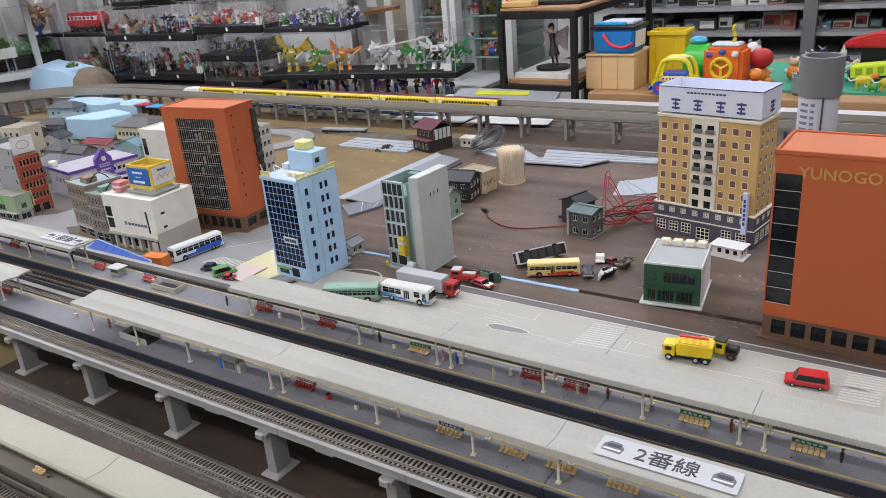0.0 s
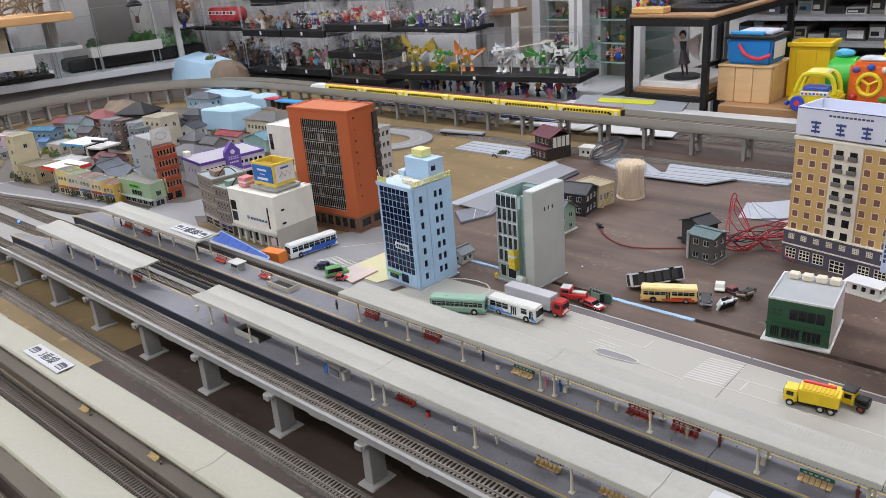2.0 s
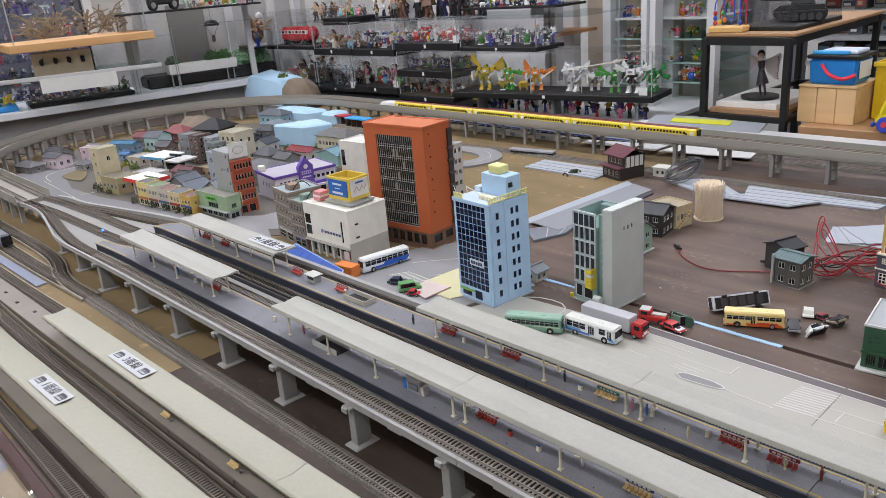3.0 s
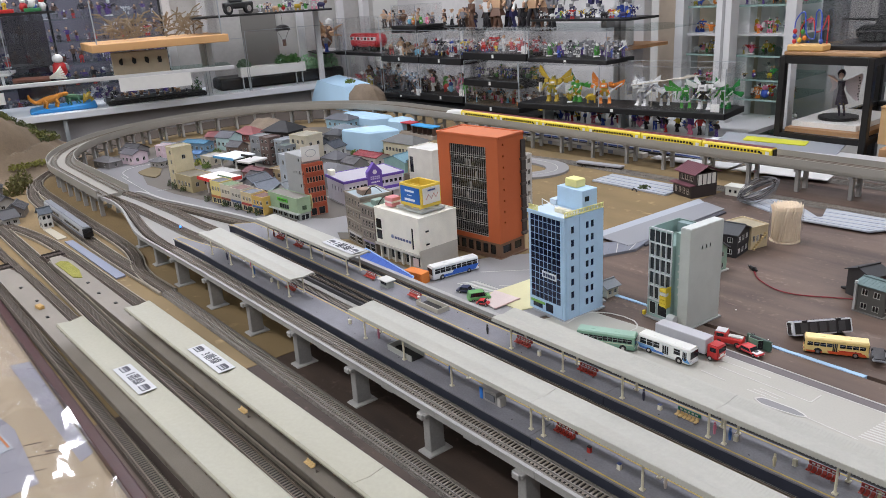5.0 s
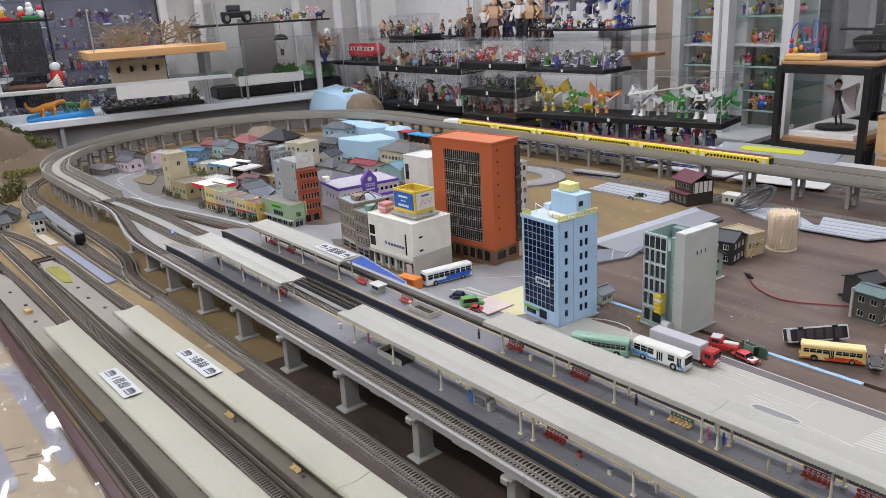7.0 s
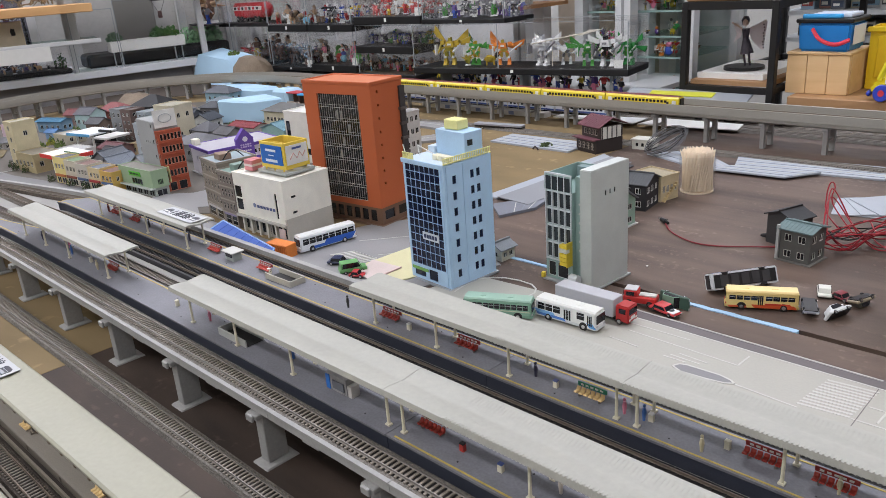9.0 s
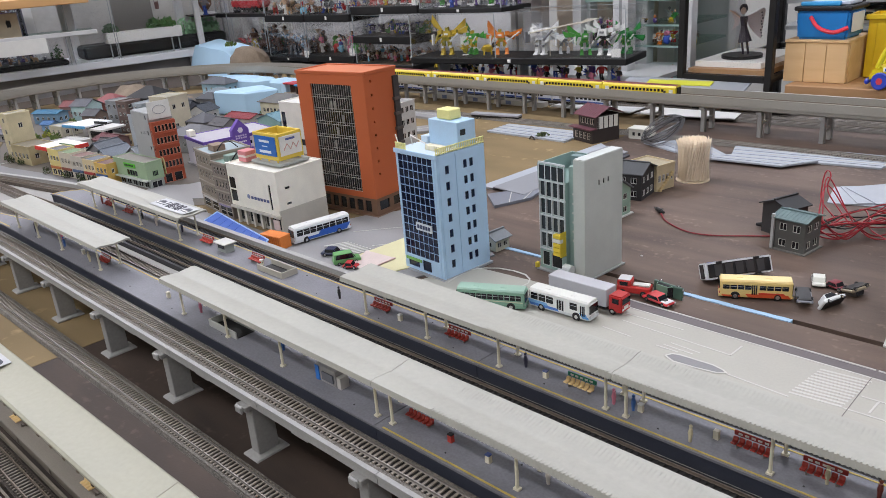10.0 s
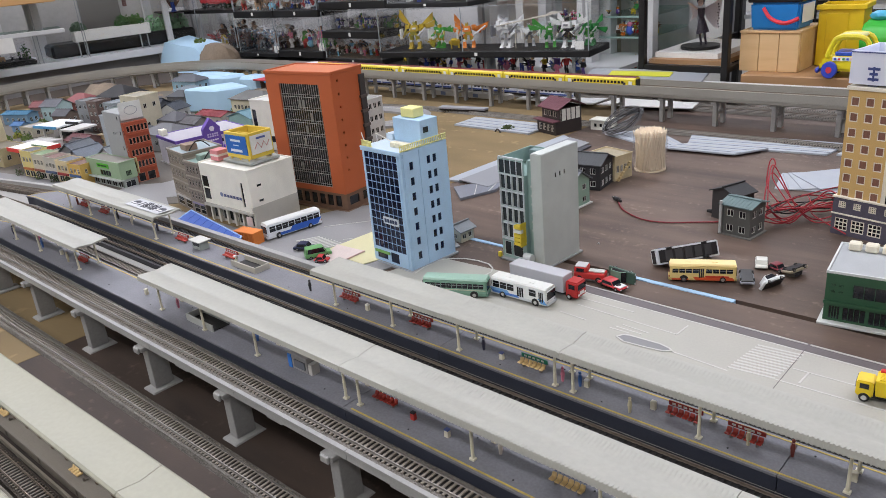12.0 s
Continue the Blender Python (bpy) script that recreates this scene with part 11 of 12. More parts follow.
for i in range(7):
    part("letter_bar", boxed(-0.027 + 0.008 * i, -0.0225 + 0.008 * i, -0.0302, -0.0295, 0.0335, 0.0375), plastic(*((60, 90, 190), (206, 60, 60), (60, 150, 80))[i % 3]), tc)
part("seat", boxed(-0.028, 0.028, -0.022, 0.022, 0.0395, 0.048, bev=0.002), plastic(50, 80, 180), tc, "blue seat")
for x in (-0.034, 0.032):
    for y in (-0.03, 0.03):
        bm = B()
        cyl(bm, (x, y - 0.005, 0.0155), (x, y + 0.005, 0.0155), 0.0155, 20)
        bevel(bm, 0.0015)
        wh = part("wheel", bm, plastic(50, 70, 180), tc, "blue wheel")
        bm = B()
        cyl(bm, (x, y - 0.0058, 0.0155), (x, y + 0.0058, 0.0155), 0.006, 14)
        part("hub", bm, plastic(206, 60, 70), wh, "red hub")
part("bumper", boxed(-0.064, -0.055, -0.026, 0.026, 0.008, 0.018, bev=0.003), plastic(50, 70, 180), tc, "blue bumper")
pc = thing("play_cube", "orange plastic play cube with a yellow wheel", "toy", pose(-0.312, 1.86, 0.043, 0, 0, -4), "loose toys")
bm = boxed(-0.042, 0.042, -0.035, 0.035, 0, 0.088)
bevel(bm, 0.008, 2)
part("body", bm, plastic(226, 110, 40), pc)
bm = B()
tube(bm, [(0.021 * math.cos(2 * math.pi * k / 24), -0.0385, 0.046 + 0.021 * math.sin(2 * math.pi * k / 24)) for k in range(25)], 0.0042, 8)
for k in range(3):
    a = 2 * math.pi * k / 3 + 0.5
    cyl(bm, (0, -0.0385, 0.046), (0.021 * math.cos(a), -0.0385, 0.046 + 0.021 * math.sin(a)), 0.003, 6)
part("steering_wheel", bm, plastic(226, 200, 40), pc, "yellow steering wheel")
for x, z, c in ((-0.027, 0.074, "purple"), (0.027, 0.076, "white"), (0.028, 0.018, "green"), (-0.028, 0.02, "red"), (0.0, 0.08, "blue")):
    bm = B()
    lump(bm, (x, -0.0365, z), (0.008, 0.005, 0.007), 1, 0.1, 2)
    part("knob", bm, plastic(*FIG_COL[c]), pc, "coloured knob")
part("top_rail", boxed(-0.03, 0.03, -0.02, 0.02, 0.0882, 0.096, bev=0.003), plastic(206, 214, 220), pc, "pale top panel")
bm = B()
tube(bm, smooth_path([(0.012, 0, 0.095), (0.015, 0, 0.11), (0.009, 0, 0.122), (0.014, 0, 0.132)], 0.004), 0.004, 7)
part("top_figure", bm, plastic(220, 200, 40), pc, "yellow twisted stem")
gl = thing("green_barrel", "green toy barrel with an orange end", "toy", pose(-0.376, 1.905, 0.0385), "loose toys")
bm = B()
cyl(bm, (-0.035, 0, 0.052), (0.022, 0, 0.052), 0.040, 24)
cyl(bm, (-0.02, 0, 0.0), (-0.02, 0, 0.02), 0.03, 16)
bevel(bm, 0.006, 2)
part("barrel", bm, plastic(70, 190, 70), gl)
bm = B()
cyl(bm, (0.0222, 0, 0.052), (0.032, 0, 0.052), 0.030, 20)
part("end_cap", bm, plastic(214, 110, 50), gl, "orange end cap")
bm = B()
lump(bm, (-0.01, 0, 0.098), (0.02, 0.018, 0.010), 2, 0.1, 2)
part("knob", bm, plastic(70, 170, 206), gl, "blue knob")
rnd = random.Random(8)
spots = [(-0.246, 1.845, "ball", "red", "orange", 0.045), (-0.250, 1.90, "ball", "orange", "red", 0.080), (-0.275, 1.95, "round", "purple", "white", 0.085), (-0.19, 1.95, "round", "orange", "tan", 0.05), (-0.155, 1.88, "animal", "green", "yellow", 0.05), (-0.135, 1.95, "robot", "navy", "navy", 0.075), (-0.105, 1.94, "robot", "navy", "purple", 0.065), (-0.07, 1.96, "animal", "grey", "navy", 0.05), (-0.17, 1.90, "spiky", "red", "white", 0.04), (-0.12, 1.85, "spiky", "orange", "black", 0.035), (-0.045, 1.875, "animal", "yellow", "orange", 0.05), (0.0, 1.86, "animal", "yellow", "yellow", 0.05), (-0.025, 1.845, "animal", "green", "green", 0.03), (0.19, 1.85, "round", "red", "green", 0.04), (0.25, 1.95, "spiky", "red", "red", 0.09)]
for i, (x, y, k, a, b, h) in enumerate(spots):
    fig(k, a, b, pose(x, y, 0.043, 0, 0, rnd.uniform(-40, 40)), h, i % 4 + 1, "on the toy table")
gb = thing("grey_crate", "small grey plastic crate of bits", "crate", pose(-0.145, 1.835, 0.043, 0, 0, 12), "loose toys")
for a in ((-0.028, 0.028, -0.02, -0.018), (-0.028, 0.028, 0.018, 0.02), (-0.028, -0.026, -0.018, 0.018), (0.026, 0.028, -0.018, 0.018)):
    part("wall", boxed(*a, 0.001, 0.032), plastic(120, 134, 130), gb)
part("bottom", boxed(-0.028, 0.028, -0.02, 0.02, 0, 0.0009), plastic(120, 134, 130), gb)
tr2 = thing("yellow_tray", "bright yellow-green slotted toy track", "toy track", pose(0.015, 1.95, 0.043, 0, -6, 4), "loose toys")
part("deck", boxed(-0.09, 0.12, -0.02, 0.02, 0.02, 0.045, bev=0.002), plastic(206, 226, 60), tr2)
for i in range(9):
    part("slot", boxed(-0.08 + 0.02 * i, -0.068 + 0.02 * i, -0.0206, -0.0199, 0.026, 0.040), plastic(150, 166, 40), tr2)
part("foot", boxed(-0.08, -0.06, -0.015, 0.015, 0, 0.0205), plastic(206, 226, 60), tr2)
part("foot", boxed(0.09, 0.11, -0.015, 0.015, 0, 0.0205), plastic(206, 226, 60), tr2)
rk = thing("red_car_toy", "long flat red toy sports car", "toy car", pose(-0.015, 2.02, 0.10, 0, 0, -4), "loose toys")
bm = B()
prism(bm, [(-0.09, 0.006), (0.09, 0.006), (0.085, 0.022), (0.03, 0.034), (-0.02, 0.036), (-0.085, 0.018)], "y", -0.03, 0.03)
bevel(bm, 0.005, 2)
part("body", bm, plastic(190, 40, 44), rk)
part("stand", boxed(-0.05, 0.05, -0.02, 0.02, -0.0615, 0.006), BLACK, rk)

# low white ledge behind the viaduct with printed card
tagged(solid("white_ledge", boxed(-0.97, 0.75, 1.712, 1.755, 0.006, 0.026, bev=0.002), STEEL, "white metal ledge behind the layout", "ledge"), kind="structure")
solid("printed_card", boxed(-0.135, 0.135, -0.035, 0.035, 0, 0.003), plastic(150, 154, 160), "flat printed card with a yellow strip", "card", pose(-0.80, 1.742, 0.030, 12, 0, 6))
solid("printed_card", boxed(-0.08, 0.06, -0.012, 0.012, 0, 0.0016), plastic(206, 206, 60), "yellow printed strip on a card", "card", pose(-0.80, 1.748, 0.0345, 12, 0, 6))

# far shelves of boxed kits
far_r = thing("far_shelf", "grey steel rack filled with boxed model kits", "shelf rack", pose(0, 0, 0))
for z in (-0.25, -0.02, 0.055, 0.130, 0.205, 0.280, 0.355, 0.49):
    part("board", boxed(-0.95, 1.6, 2.62, 2.95, z - 0.012, z), paint(170, 172, 172), far_r, "steel shelf board")
for x in (-0.95, -0.26, 0.45, 1.15):
    part("upright", boxed(x - 0.018, x + 0.018, 2.60, 2.63, -0.85, 1.2), paint(120, 120, 122), far_r, "grey upright")
part("back", boxed(-0.97, 1.62, 2.955, 2.965, -0.85, 1.2), paint(120, 118, 116), far_r, "dark rack back")
rnd = random.Random(17)
for z in (0.055, 0.130, 0.205, 0.280):
    x = -0.92
    while x < 1.1:
        w = rnd.uniform(0.028, 0.06)
        h = rnd.uniform(0.02, 0.055)
        g = rnd.choice(((160, 160, 158), (206, 206, 202), (90, 92, 96), (130, 150, 166), (180, 170, 150), (70, 66, 64), (150, 110, 100), (206, 200, 190)))
        bxt = thing("model_box", "stacked pale boxed model kit on the rack", "box", pose(x + w / 2, 2.66 + rnd.random() * 0.05, z, 0, 0, rnd.uniform(-4, 4)), "boxed kits on the rack")
        part("carton", boxed(-w / 2 + 0.002, w / 2 - 0.002, 0, 0.12, 0, h, bev=0.001), paint(*g), bxt)
        part("print", boxed(-w / 2 + 0.006, w / 2 - 0.007, -0.001, 0, h * 0.2, h * 0.8), paint(*rnd.choice(((60, 70, 90), (150, 60, 56), (226, 226, 224), (50, 50, 50), (110, 140, 160)))), bxt, "printed panel")
        part("print", boxed(-w / 2 + 0.009, w * 0.1, -0.0016, -0.0011, h * 0.3, h * 0.55), paint(*rnd.choice(((216, 214, 206), (40, 40, 44), (160, 150, 120)))), bxt, "printed panel")
        x += w

# ---- left side: ledges and cases ----
LM = Matrix.Translation((-2.79, 0.60, 0)) @ Matrix.Rotation(math.atan2(0.97, 0.32), 4, "Z")
LG = Matrix.Translation((-2.812, 0.623, 0)) @ Matrix.Rotation(math.radians(79.5), 4, "Z")
GREYW = mat("pale_metal_ledge", srgb(224, 226, 230), 0.4, var=0.06, scale=8)
tagged(solid("display_ledge", boxed(-0.6, 1.19, 0.0, 0.34, 0.056, 0.080, bev=0.002), GREYW, "pale metal display ledge beside the layout", "ledge", LG), kind="structure")
tagged(solid("display_ledge_leg", boxed(0.097, 0.110, 0.01, 0.04, -0.85, 0.0555), MATS["acrylic_edge"], "pale metal leg of the display ledge", "leg", LG), kind="structure")
tagged(solid("display_ledge_leg", boxed(1.0, 1.03, 0.01, 0.04, -0.85, 0.0555), GREYW, "pale metal leg of the display ledge", "leg", LG), kind="structure")
tagged(solid("display_ledge_skirt", boxed(-0.6, 1.19, 0.045, 0.06, -0.85, 0.0555), mat("ledge_panel", srgb(150, 147, 146), 0.6, var=0.2, scale=8), "grey panel below the display ledge", "panel", LG), kind="structure")
tagged(solid("glass_strip", boxed(-0.6, 0.70, 0.006, 0.016, 0.176, 0.190, bev=0.002), STEEL, "white metal edge of a glass shelf", "shelf edge", LM), kind="structure")
ob = solid("glass_shelf", boxed(-0.6, 0.70, 0.0165, 0.28, 0.178, 0.184), GLASS_SHELF, "clear glass shelf above the display ledge", "glass shelf", LM)
ob.visible_shadow = False
solid("white_plate", boxed(0.312, 0.548, -0.002, 0.004, 0.135, 0.180), WHITE, "blank white sign plate on the shelf edge", "sign plate", LM)
solid("white_plate", boxed(-0.2, -0.04, -0.002, 0.004, 0.130, 0.168), WHITE, "blank white sign plate on the shelf edge", "sign plate", LM)
for x0, x1 in ((0.02, 0.245), (0.25, 0.60)):
    lc = thing("low_display_case", "low clear acrylic case on the pale ledge", "display case", LG, "clear display cases")
    for y in (0.006, 0.20):
        ob = part("pane", boxed(x0, x1, y, y + 0.002, 0.0805, 0.1755), ACRYLIC, lc, "clear acrylic pane")
        ob.visible_shadow = False
    part("edge", boxed(x1 - 0.002, x1, 0.004, 0.0058, 0.0805, 0.1755), ACRYLIC_EDGE, lc, "pale acrylic edge")
fb = B()
prism(fb, [(0.004, 0.0805), (0.218, 0.0805), (0.213, 0.107), (0.17, 0.098), (0.05, 0.095), (0.008, 0.090)], "y", 0.03, 0.16)
bevel(fb, 0.004)
solid("scenery_base", fb, plastic(50, 140, 206), "bright blue foam base of a toy lizard scene", "scenery base", LG)


def lizard(m, L, body, belly, label):
    """A toy lizard: thick body, arched neck, curled tail, four bent legs."""
    bm = B()
    spine = [(-0.62, 0.0, 0.52), (-0.60, 0.02, 0.40), (-0.52, 0.03, 0.28), (-0.40, 0.02, 0.22), (-0.26, 0.0, 0.24), (-0.10, 0.0, 0.28), (0.06, 0.0, 0.31), (0.20, 0.0, 0.34), (0.32, 0.0, 0.40), (0.44, -0.02, 0.42)]
    girth = (0.03, 0.045, 0.06, 0.075, 0.10, 0.125, 0.125, 0.11, 0.085, 0.075)
    for k, (a, b) in enumerate(zip(spine, spine[1:])):
        cyl(bm, a, b, girth[k], 10, girth[k + 1])
    lump(bm, (0.52, -0.02, 0.43), (0.12, 0.08, 0.075), 3, 0.06, 2)
    for x in (-0.16, 0.20):
        for q in (-1, 1):
            cyl(bm, (x, q * 0.08, 0.27), (x + 0.04, q * 0.19, 0.16), 0.055, 8, 0.04)
            cyl(bm, (x + 0.04, q * 0.19, 0.16), (x - 0.02, q * 0.20, 0.02), 0.04, 8, 0.03)
            lump(bm, (x + 0.02, q * 0.20, 0.02), (0.06, 0.035, 0.022), 2, 0.05, 1)
    bmesh.ops.scale(bm, vec=(L, L, L), verts=bm.verts)
    return solid("toy_lizard", bm, speckled("lizard_" + label.split()[0], belly, body, 120, 0.5, 0.3), label, "toy lizard", LG @ m, "toys in the display cases")


lizard(pose(0.072, 0.06, 0.094, 0, 0, 8), 0.100, srgb(226, 150, 40), srgb(186, 110, 30), "orange plastic toy lizard with a curled tail on the blue base")
lizard(pose(0.150, 0.085, 0.096, 0, 0, 195), 0.085, srgb(70, 120, 66), srgb(44, 84, 60), "green plastic toy lizard on the blue base")
lizard(pose(0.192, 0.05, 0.100, 0, 0, 75), 0.070, srgb(220, 190, 50), srgb(190, 150, 40), "yellow plastic toy lizard on the blue base")
solid("black_tray", boxed(0.252, 0.597, 0.03, 0.17, 0.0805, 0.096, bev=0.004), DARKTRAY, "long black tray with a small scene", "tray", LG)
rnd = random.Random(41)
for i in range(12):
    fig(("spiky", "animal")[i % 2], rnd.choice(("brown", "tan", "grey", "black")), rnd.choice(("tan", "grey", "brown")), LG @ pose(0.272 + 0.026 * i, 0.06 + 0.05 * rnd.random(), 0.0965, 0, 0, rnd.uniform(0, 360)), rnd.uniform(0.02, 0.035), i % 4 + 1, "on the black tray")
leafy("plant", "small green plant in the black tray", 0, 0, 0, 0.02, 0.05, 120, 411, (60, 90, 50), "plant").matrix_basis = LG @ pose(0.575, 0.09, 0.096)
solid("trough", boxed(0.66, 1.17, 0.09, 0.23, 0.0805, 0.125, bev=0.008), DARKTRAY, "long black planting trough", "trough", LG)
solid("planter", boxed(0.729, 0.985, 0.02, 0.07, 0.130, 0.166, bev=0.002), WHITE, "long white planter box on a rail", "planter", LG)
st = thing("planter_stand", "thin pale wire stand under the planter", "stand", LG)
for u in (0.74, 0.765, 0.95, 0.975):
    part("leg", boxed(u - 0.002, u + 0.002, 0.04, 0.044, 0.0805, 0.1295), ACRYLIC_EDGE, st)
for i, (u, rr, hh, col) in enumerate(((0.752, 0.026, 0.030, (96, 120, 96)), (0.905, 0.034, 0.036, (60, 104, 50)), (0.945, 0.028, 0.034, (70, 116, 56)))):
    leafy("plant", "bushy green plant in the planter", 0, 0, 0, rr, hh, 240, 420 + i, col, "plant").matrix_basis = LG @ pose(u, 0.045, 0.166)
for i in range(4):
    leafy("plant", "feathery pale green plant in the trough", 0, 0, 0, 0.03, 0.06, 220, 440 + i, (150, 190, 150), "plant").matrix_basis = LG @ pose(1.03 + 0.035 * i, 0.14, 0.125)
wbd = thing("wood_display_case", "clear case of driftwood on a thick wooden board", "display case", LM @ pose(0.695, 0, 0.272, 0, 0, 10) @ pose(-0.45, 0, 0))
part("board", boxed(0, 0.45, 0.0, 0.28, 0, 0.026, bev=0.002), wood("case_board", srgb(196, 146, 92), srgb(220, 176, 122), 10), wbd, "thick light wooden board")
for nm, a in (("front_pane", (0.02, 0.43, 0.012, 0.014)), ("side_pane", (0.428, 0.43, 0.014, 0.26)), ("side_pane", (0.02, 0.022, 0.014, 0.26))):
    ob = part(nm, boxed(*a, 0.0262, 0.16), ACRYLIC, wbd, "clear acrylic pane")
    ob.visible_shadow = False
for x in (0.02, 0.43):
    part("edge", boxed(x - 0.002, x + 0.002, 0.009, 0.0118, 0.0262, 0.16), ACRYLIC_EDGE, wbd)
solid("wood_case_leg", boxed(0.33, 0.355, 0.10, 0.125, 0.185, 0.2715), STEEL, "white support under the wooden board", "support", LM)
solid("wood_case_leg", boxed(0.62, 0.645, 0.15, 0.175, 0.185, 0.2715), STEEL, "white support under the wooden board", "support", LM)
DRIFT = mat("driftwood", srgb(136, 120, 96), 0.9, var=0.3, scale=90)
for k, (ux, n) in enumerate(((0.13, 80), (0.31, 70))):
    th = thing("driftwood_model", "tangled tan driftwood model in the case", "model", wbd.matrix_basis @ pose(ux, 0.11, 0.0265), "driftwood models")
    rnd = random.Random(50 + k)
    for i in range(n):
        bm = B()
        a = rnd.uniform(0, 6.28)
        p = Vector((rnd.uniform(-0.06, 0.06), rnd.uniform(-0.03, 0.03), rnd.uniform(0.004, 0.06)))
        q = p + Vector((math.cos(a) * 0.05, math.sin(a) * 0.025, rnd.uniform(-0.01, 0.05)))
        q.z = max(q.z, 0.003)
        mid = (p + q) / 2 + Vector((0, 0, rnd.uniform(0, 0.015)))
        tube(bm, [p, mid, q], rnd.uniform(0.0010, 0.0030), 5)
        part("branch", bm, DRIFT, th, "thin branch")
ins = thing("insect_box", "beige framed box of mounted insects", "box", LM @ pose(0.30, 0.06, 0.185))
part("box", boxed(0, 0.185, 0, 0.05, 0, 0.075, bev=0.002), paint(206, 192, 166), ins)
for i in range(4):
    bm = B()
    lump(bm, (0.03 + 0.042 * i, -0.003, 0.045), (0.007, 0.003, 0.010), i, 0.9, 2)
    part("insect", bm, BLACK, ins, "small dark insect")
js = thing("jeep_shelf", "thin black shelf with small toys", "shelf", LM @ pose(0.585, 0.05, 0.352))
part("board", boxed(0, 0.50, 0, 0.18, 0, 0.006), DARKTRAY, js)
part("bracket", boxed(0.02, 0.04, 0.15, 0.17, -0.28, -0.0005), STEEL, js)
part("bracket", boxed(0.46, 0.48, 0.15, 0.17, -0.28, -0.0005), STEEL, js)
jp = thing("toy_jeep", "black off-road toy jeep with big wheels", "toy car", LM @ pose(0.752, 0.10, 0.3585) @ Matrix.Diagonal((1.05, 1.3, 1.4, 1)), "loose toys")
part("body", boxed(-0.05, 0.05, -0.022, 0.022, 0.014, 0.030, bev=0.003), BLACK, jp)
part("cab", boxed(-0.03, 0.015, -0.019, 0.019, 0.030, 0.046, bev=0.003), plastic(60, 60, 64), jp)
part("plate", boxed(0.0502, 0.0508, -0.006, 0.006, 0.016, 0.022), plastic(220, 220, 60), jp, "yellow plate")
wheel_parts(jp, [(x, s * 0.022) for x in (-0.034, 0.034) for s in (-1, 1)], 0.014, 0.012)
rnd = random.Random(61)
for i in range(9):
    fig(("spiky", "robot", "animal")[i % 3], rnd.choice(cols), rnd.choice(cols), LM @ pose(0.83 + 0.028 * i, 0.08 + 0.05 * rnd.random(), 0.3585, 0, 0, rnd.uniform(-40, 40)), rnd.uniform(0.03, 0.05), i % 4 + 1, "on the thin black shelf")
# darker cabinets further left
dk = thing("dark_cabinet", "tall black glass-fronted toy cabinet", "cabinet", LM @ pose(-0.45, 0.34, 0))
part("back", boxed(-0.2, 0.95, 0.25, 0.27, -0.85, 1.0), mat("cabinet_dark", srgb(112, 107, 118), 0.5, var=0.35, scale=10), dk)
# Boards are made glass without shadow so light reaches the cabinet back.
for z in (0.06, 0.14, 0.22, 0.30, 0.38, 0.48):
    part("board", boxed(-0.2, 0.95, 0.002, 0.25, z - 0.005, z), GLASS_SHELF, dk, "shelf board set as shadowless glass to let light in").visible_shadow = False
    part("board_edge", boxed(-0.2, 0.95, 0.0, 0.0018, z - 0.005, z), paint(104, 106, 112), dk, "grey shelf edge")
for x in (-0.19, 0.17, 0.56, 0.94):
    part("upright", boxed(x - 0.004, x + 0.004, 0.0, 0.012, -0.85, 1.0), BLACK, dk, "black upright")
part("front_glass", boxed(-0.2, 0.95, -0.006, -0.004, 0.051, 1.0), clear("cabinet_glass", 0.12, (0.9, 0.92, 0.95), 0.03), dk, "reflecting glass front").visible_shadow = False
part("base", boxed(-0.2, 0.95, 0.005, 0.29, -0.85, 0.05), MATS["cabinet_dark"], dk)
rnd = random.Random(71)
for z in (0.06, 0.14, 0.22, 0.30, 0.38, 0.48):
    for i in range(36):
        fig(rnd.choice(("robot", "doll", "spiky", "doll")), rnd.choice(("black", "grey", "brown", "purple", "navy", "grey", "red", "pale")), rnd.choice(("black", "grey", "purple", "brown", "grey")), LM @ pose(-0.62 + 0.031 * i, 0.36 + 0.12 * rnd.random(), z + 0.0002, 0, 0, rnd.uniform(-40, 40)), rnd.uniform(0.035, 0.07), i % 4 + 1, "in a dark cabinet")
for i, (ca, cb) in enumerate((("red", "white"), ("blue", "green"), ("white", "red"))):
    fig("round", ca, cb, LM @ pose(0.058 + 0.028 * i, 0.15, 0.4115, 0, 0, 20 * i), 0.045, i + 1, "on a high shelf")
tagged(solid("high_shelf", boxed(-0.5, 0.14, 0.05, 0.25, 0.403, 0.411), DARKTRAY, "dark high shelf board", "shelf", LM), kind="structure")
tagged(solid("high_shelf_post", boxed(-0.1, -0.08, 0.22, 0.24, 0.185, 0.4025), BLACK, "black shelf post", "post", LM), kind="structure")
for x in (0.514, 0.641, 1.014, 1.182):
    tagged(solid("white_post", boxed(x - 0.014, x + 0.014, 0.32, 0.35, -0.85, CEILING), STEEL, "white steel post", "post", LM), kind="structure")
CURT = mat("grey_window_board", srgb(186, 184, 180), 0.7, var=0.12, scale=4, fine=60)
tagged(solid("window_board", boxed(0.52, 1.35, 0.42, 0.44, -0.85, CEILING), CURT, "grey board behind the plants", "panel", LM), kind="structure")
# Panel added to darken this stretch of the grey board.
tagged(solid("door_leaf", boxed(0.79, 0.93, 0.405, 0.418, -0.85, 0.37), mat("dark_panel_grey", srgb(120, 117, 112), 0.7, var=0.15, scale=6), "dark grey panel added on the board behind the plants", "panel", LM), kind="structure")
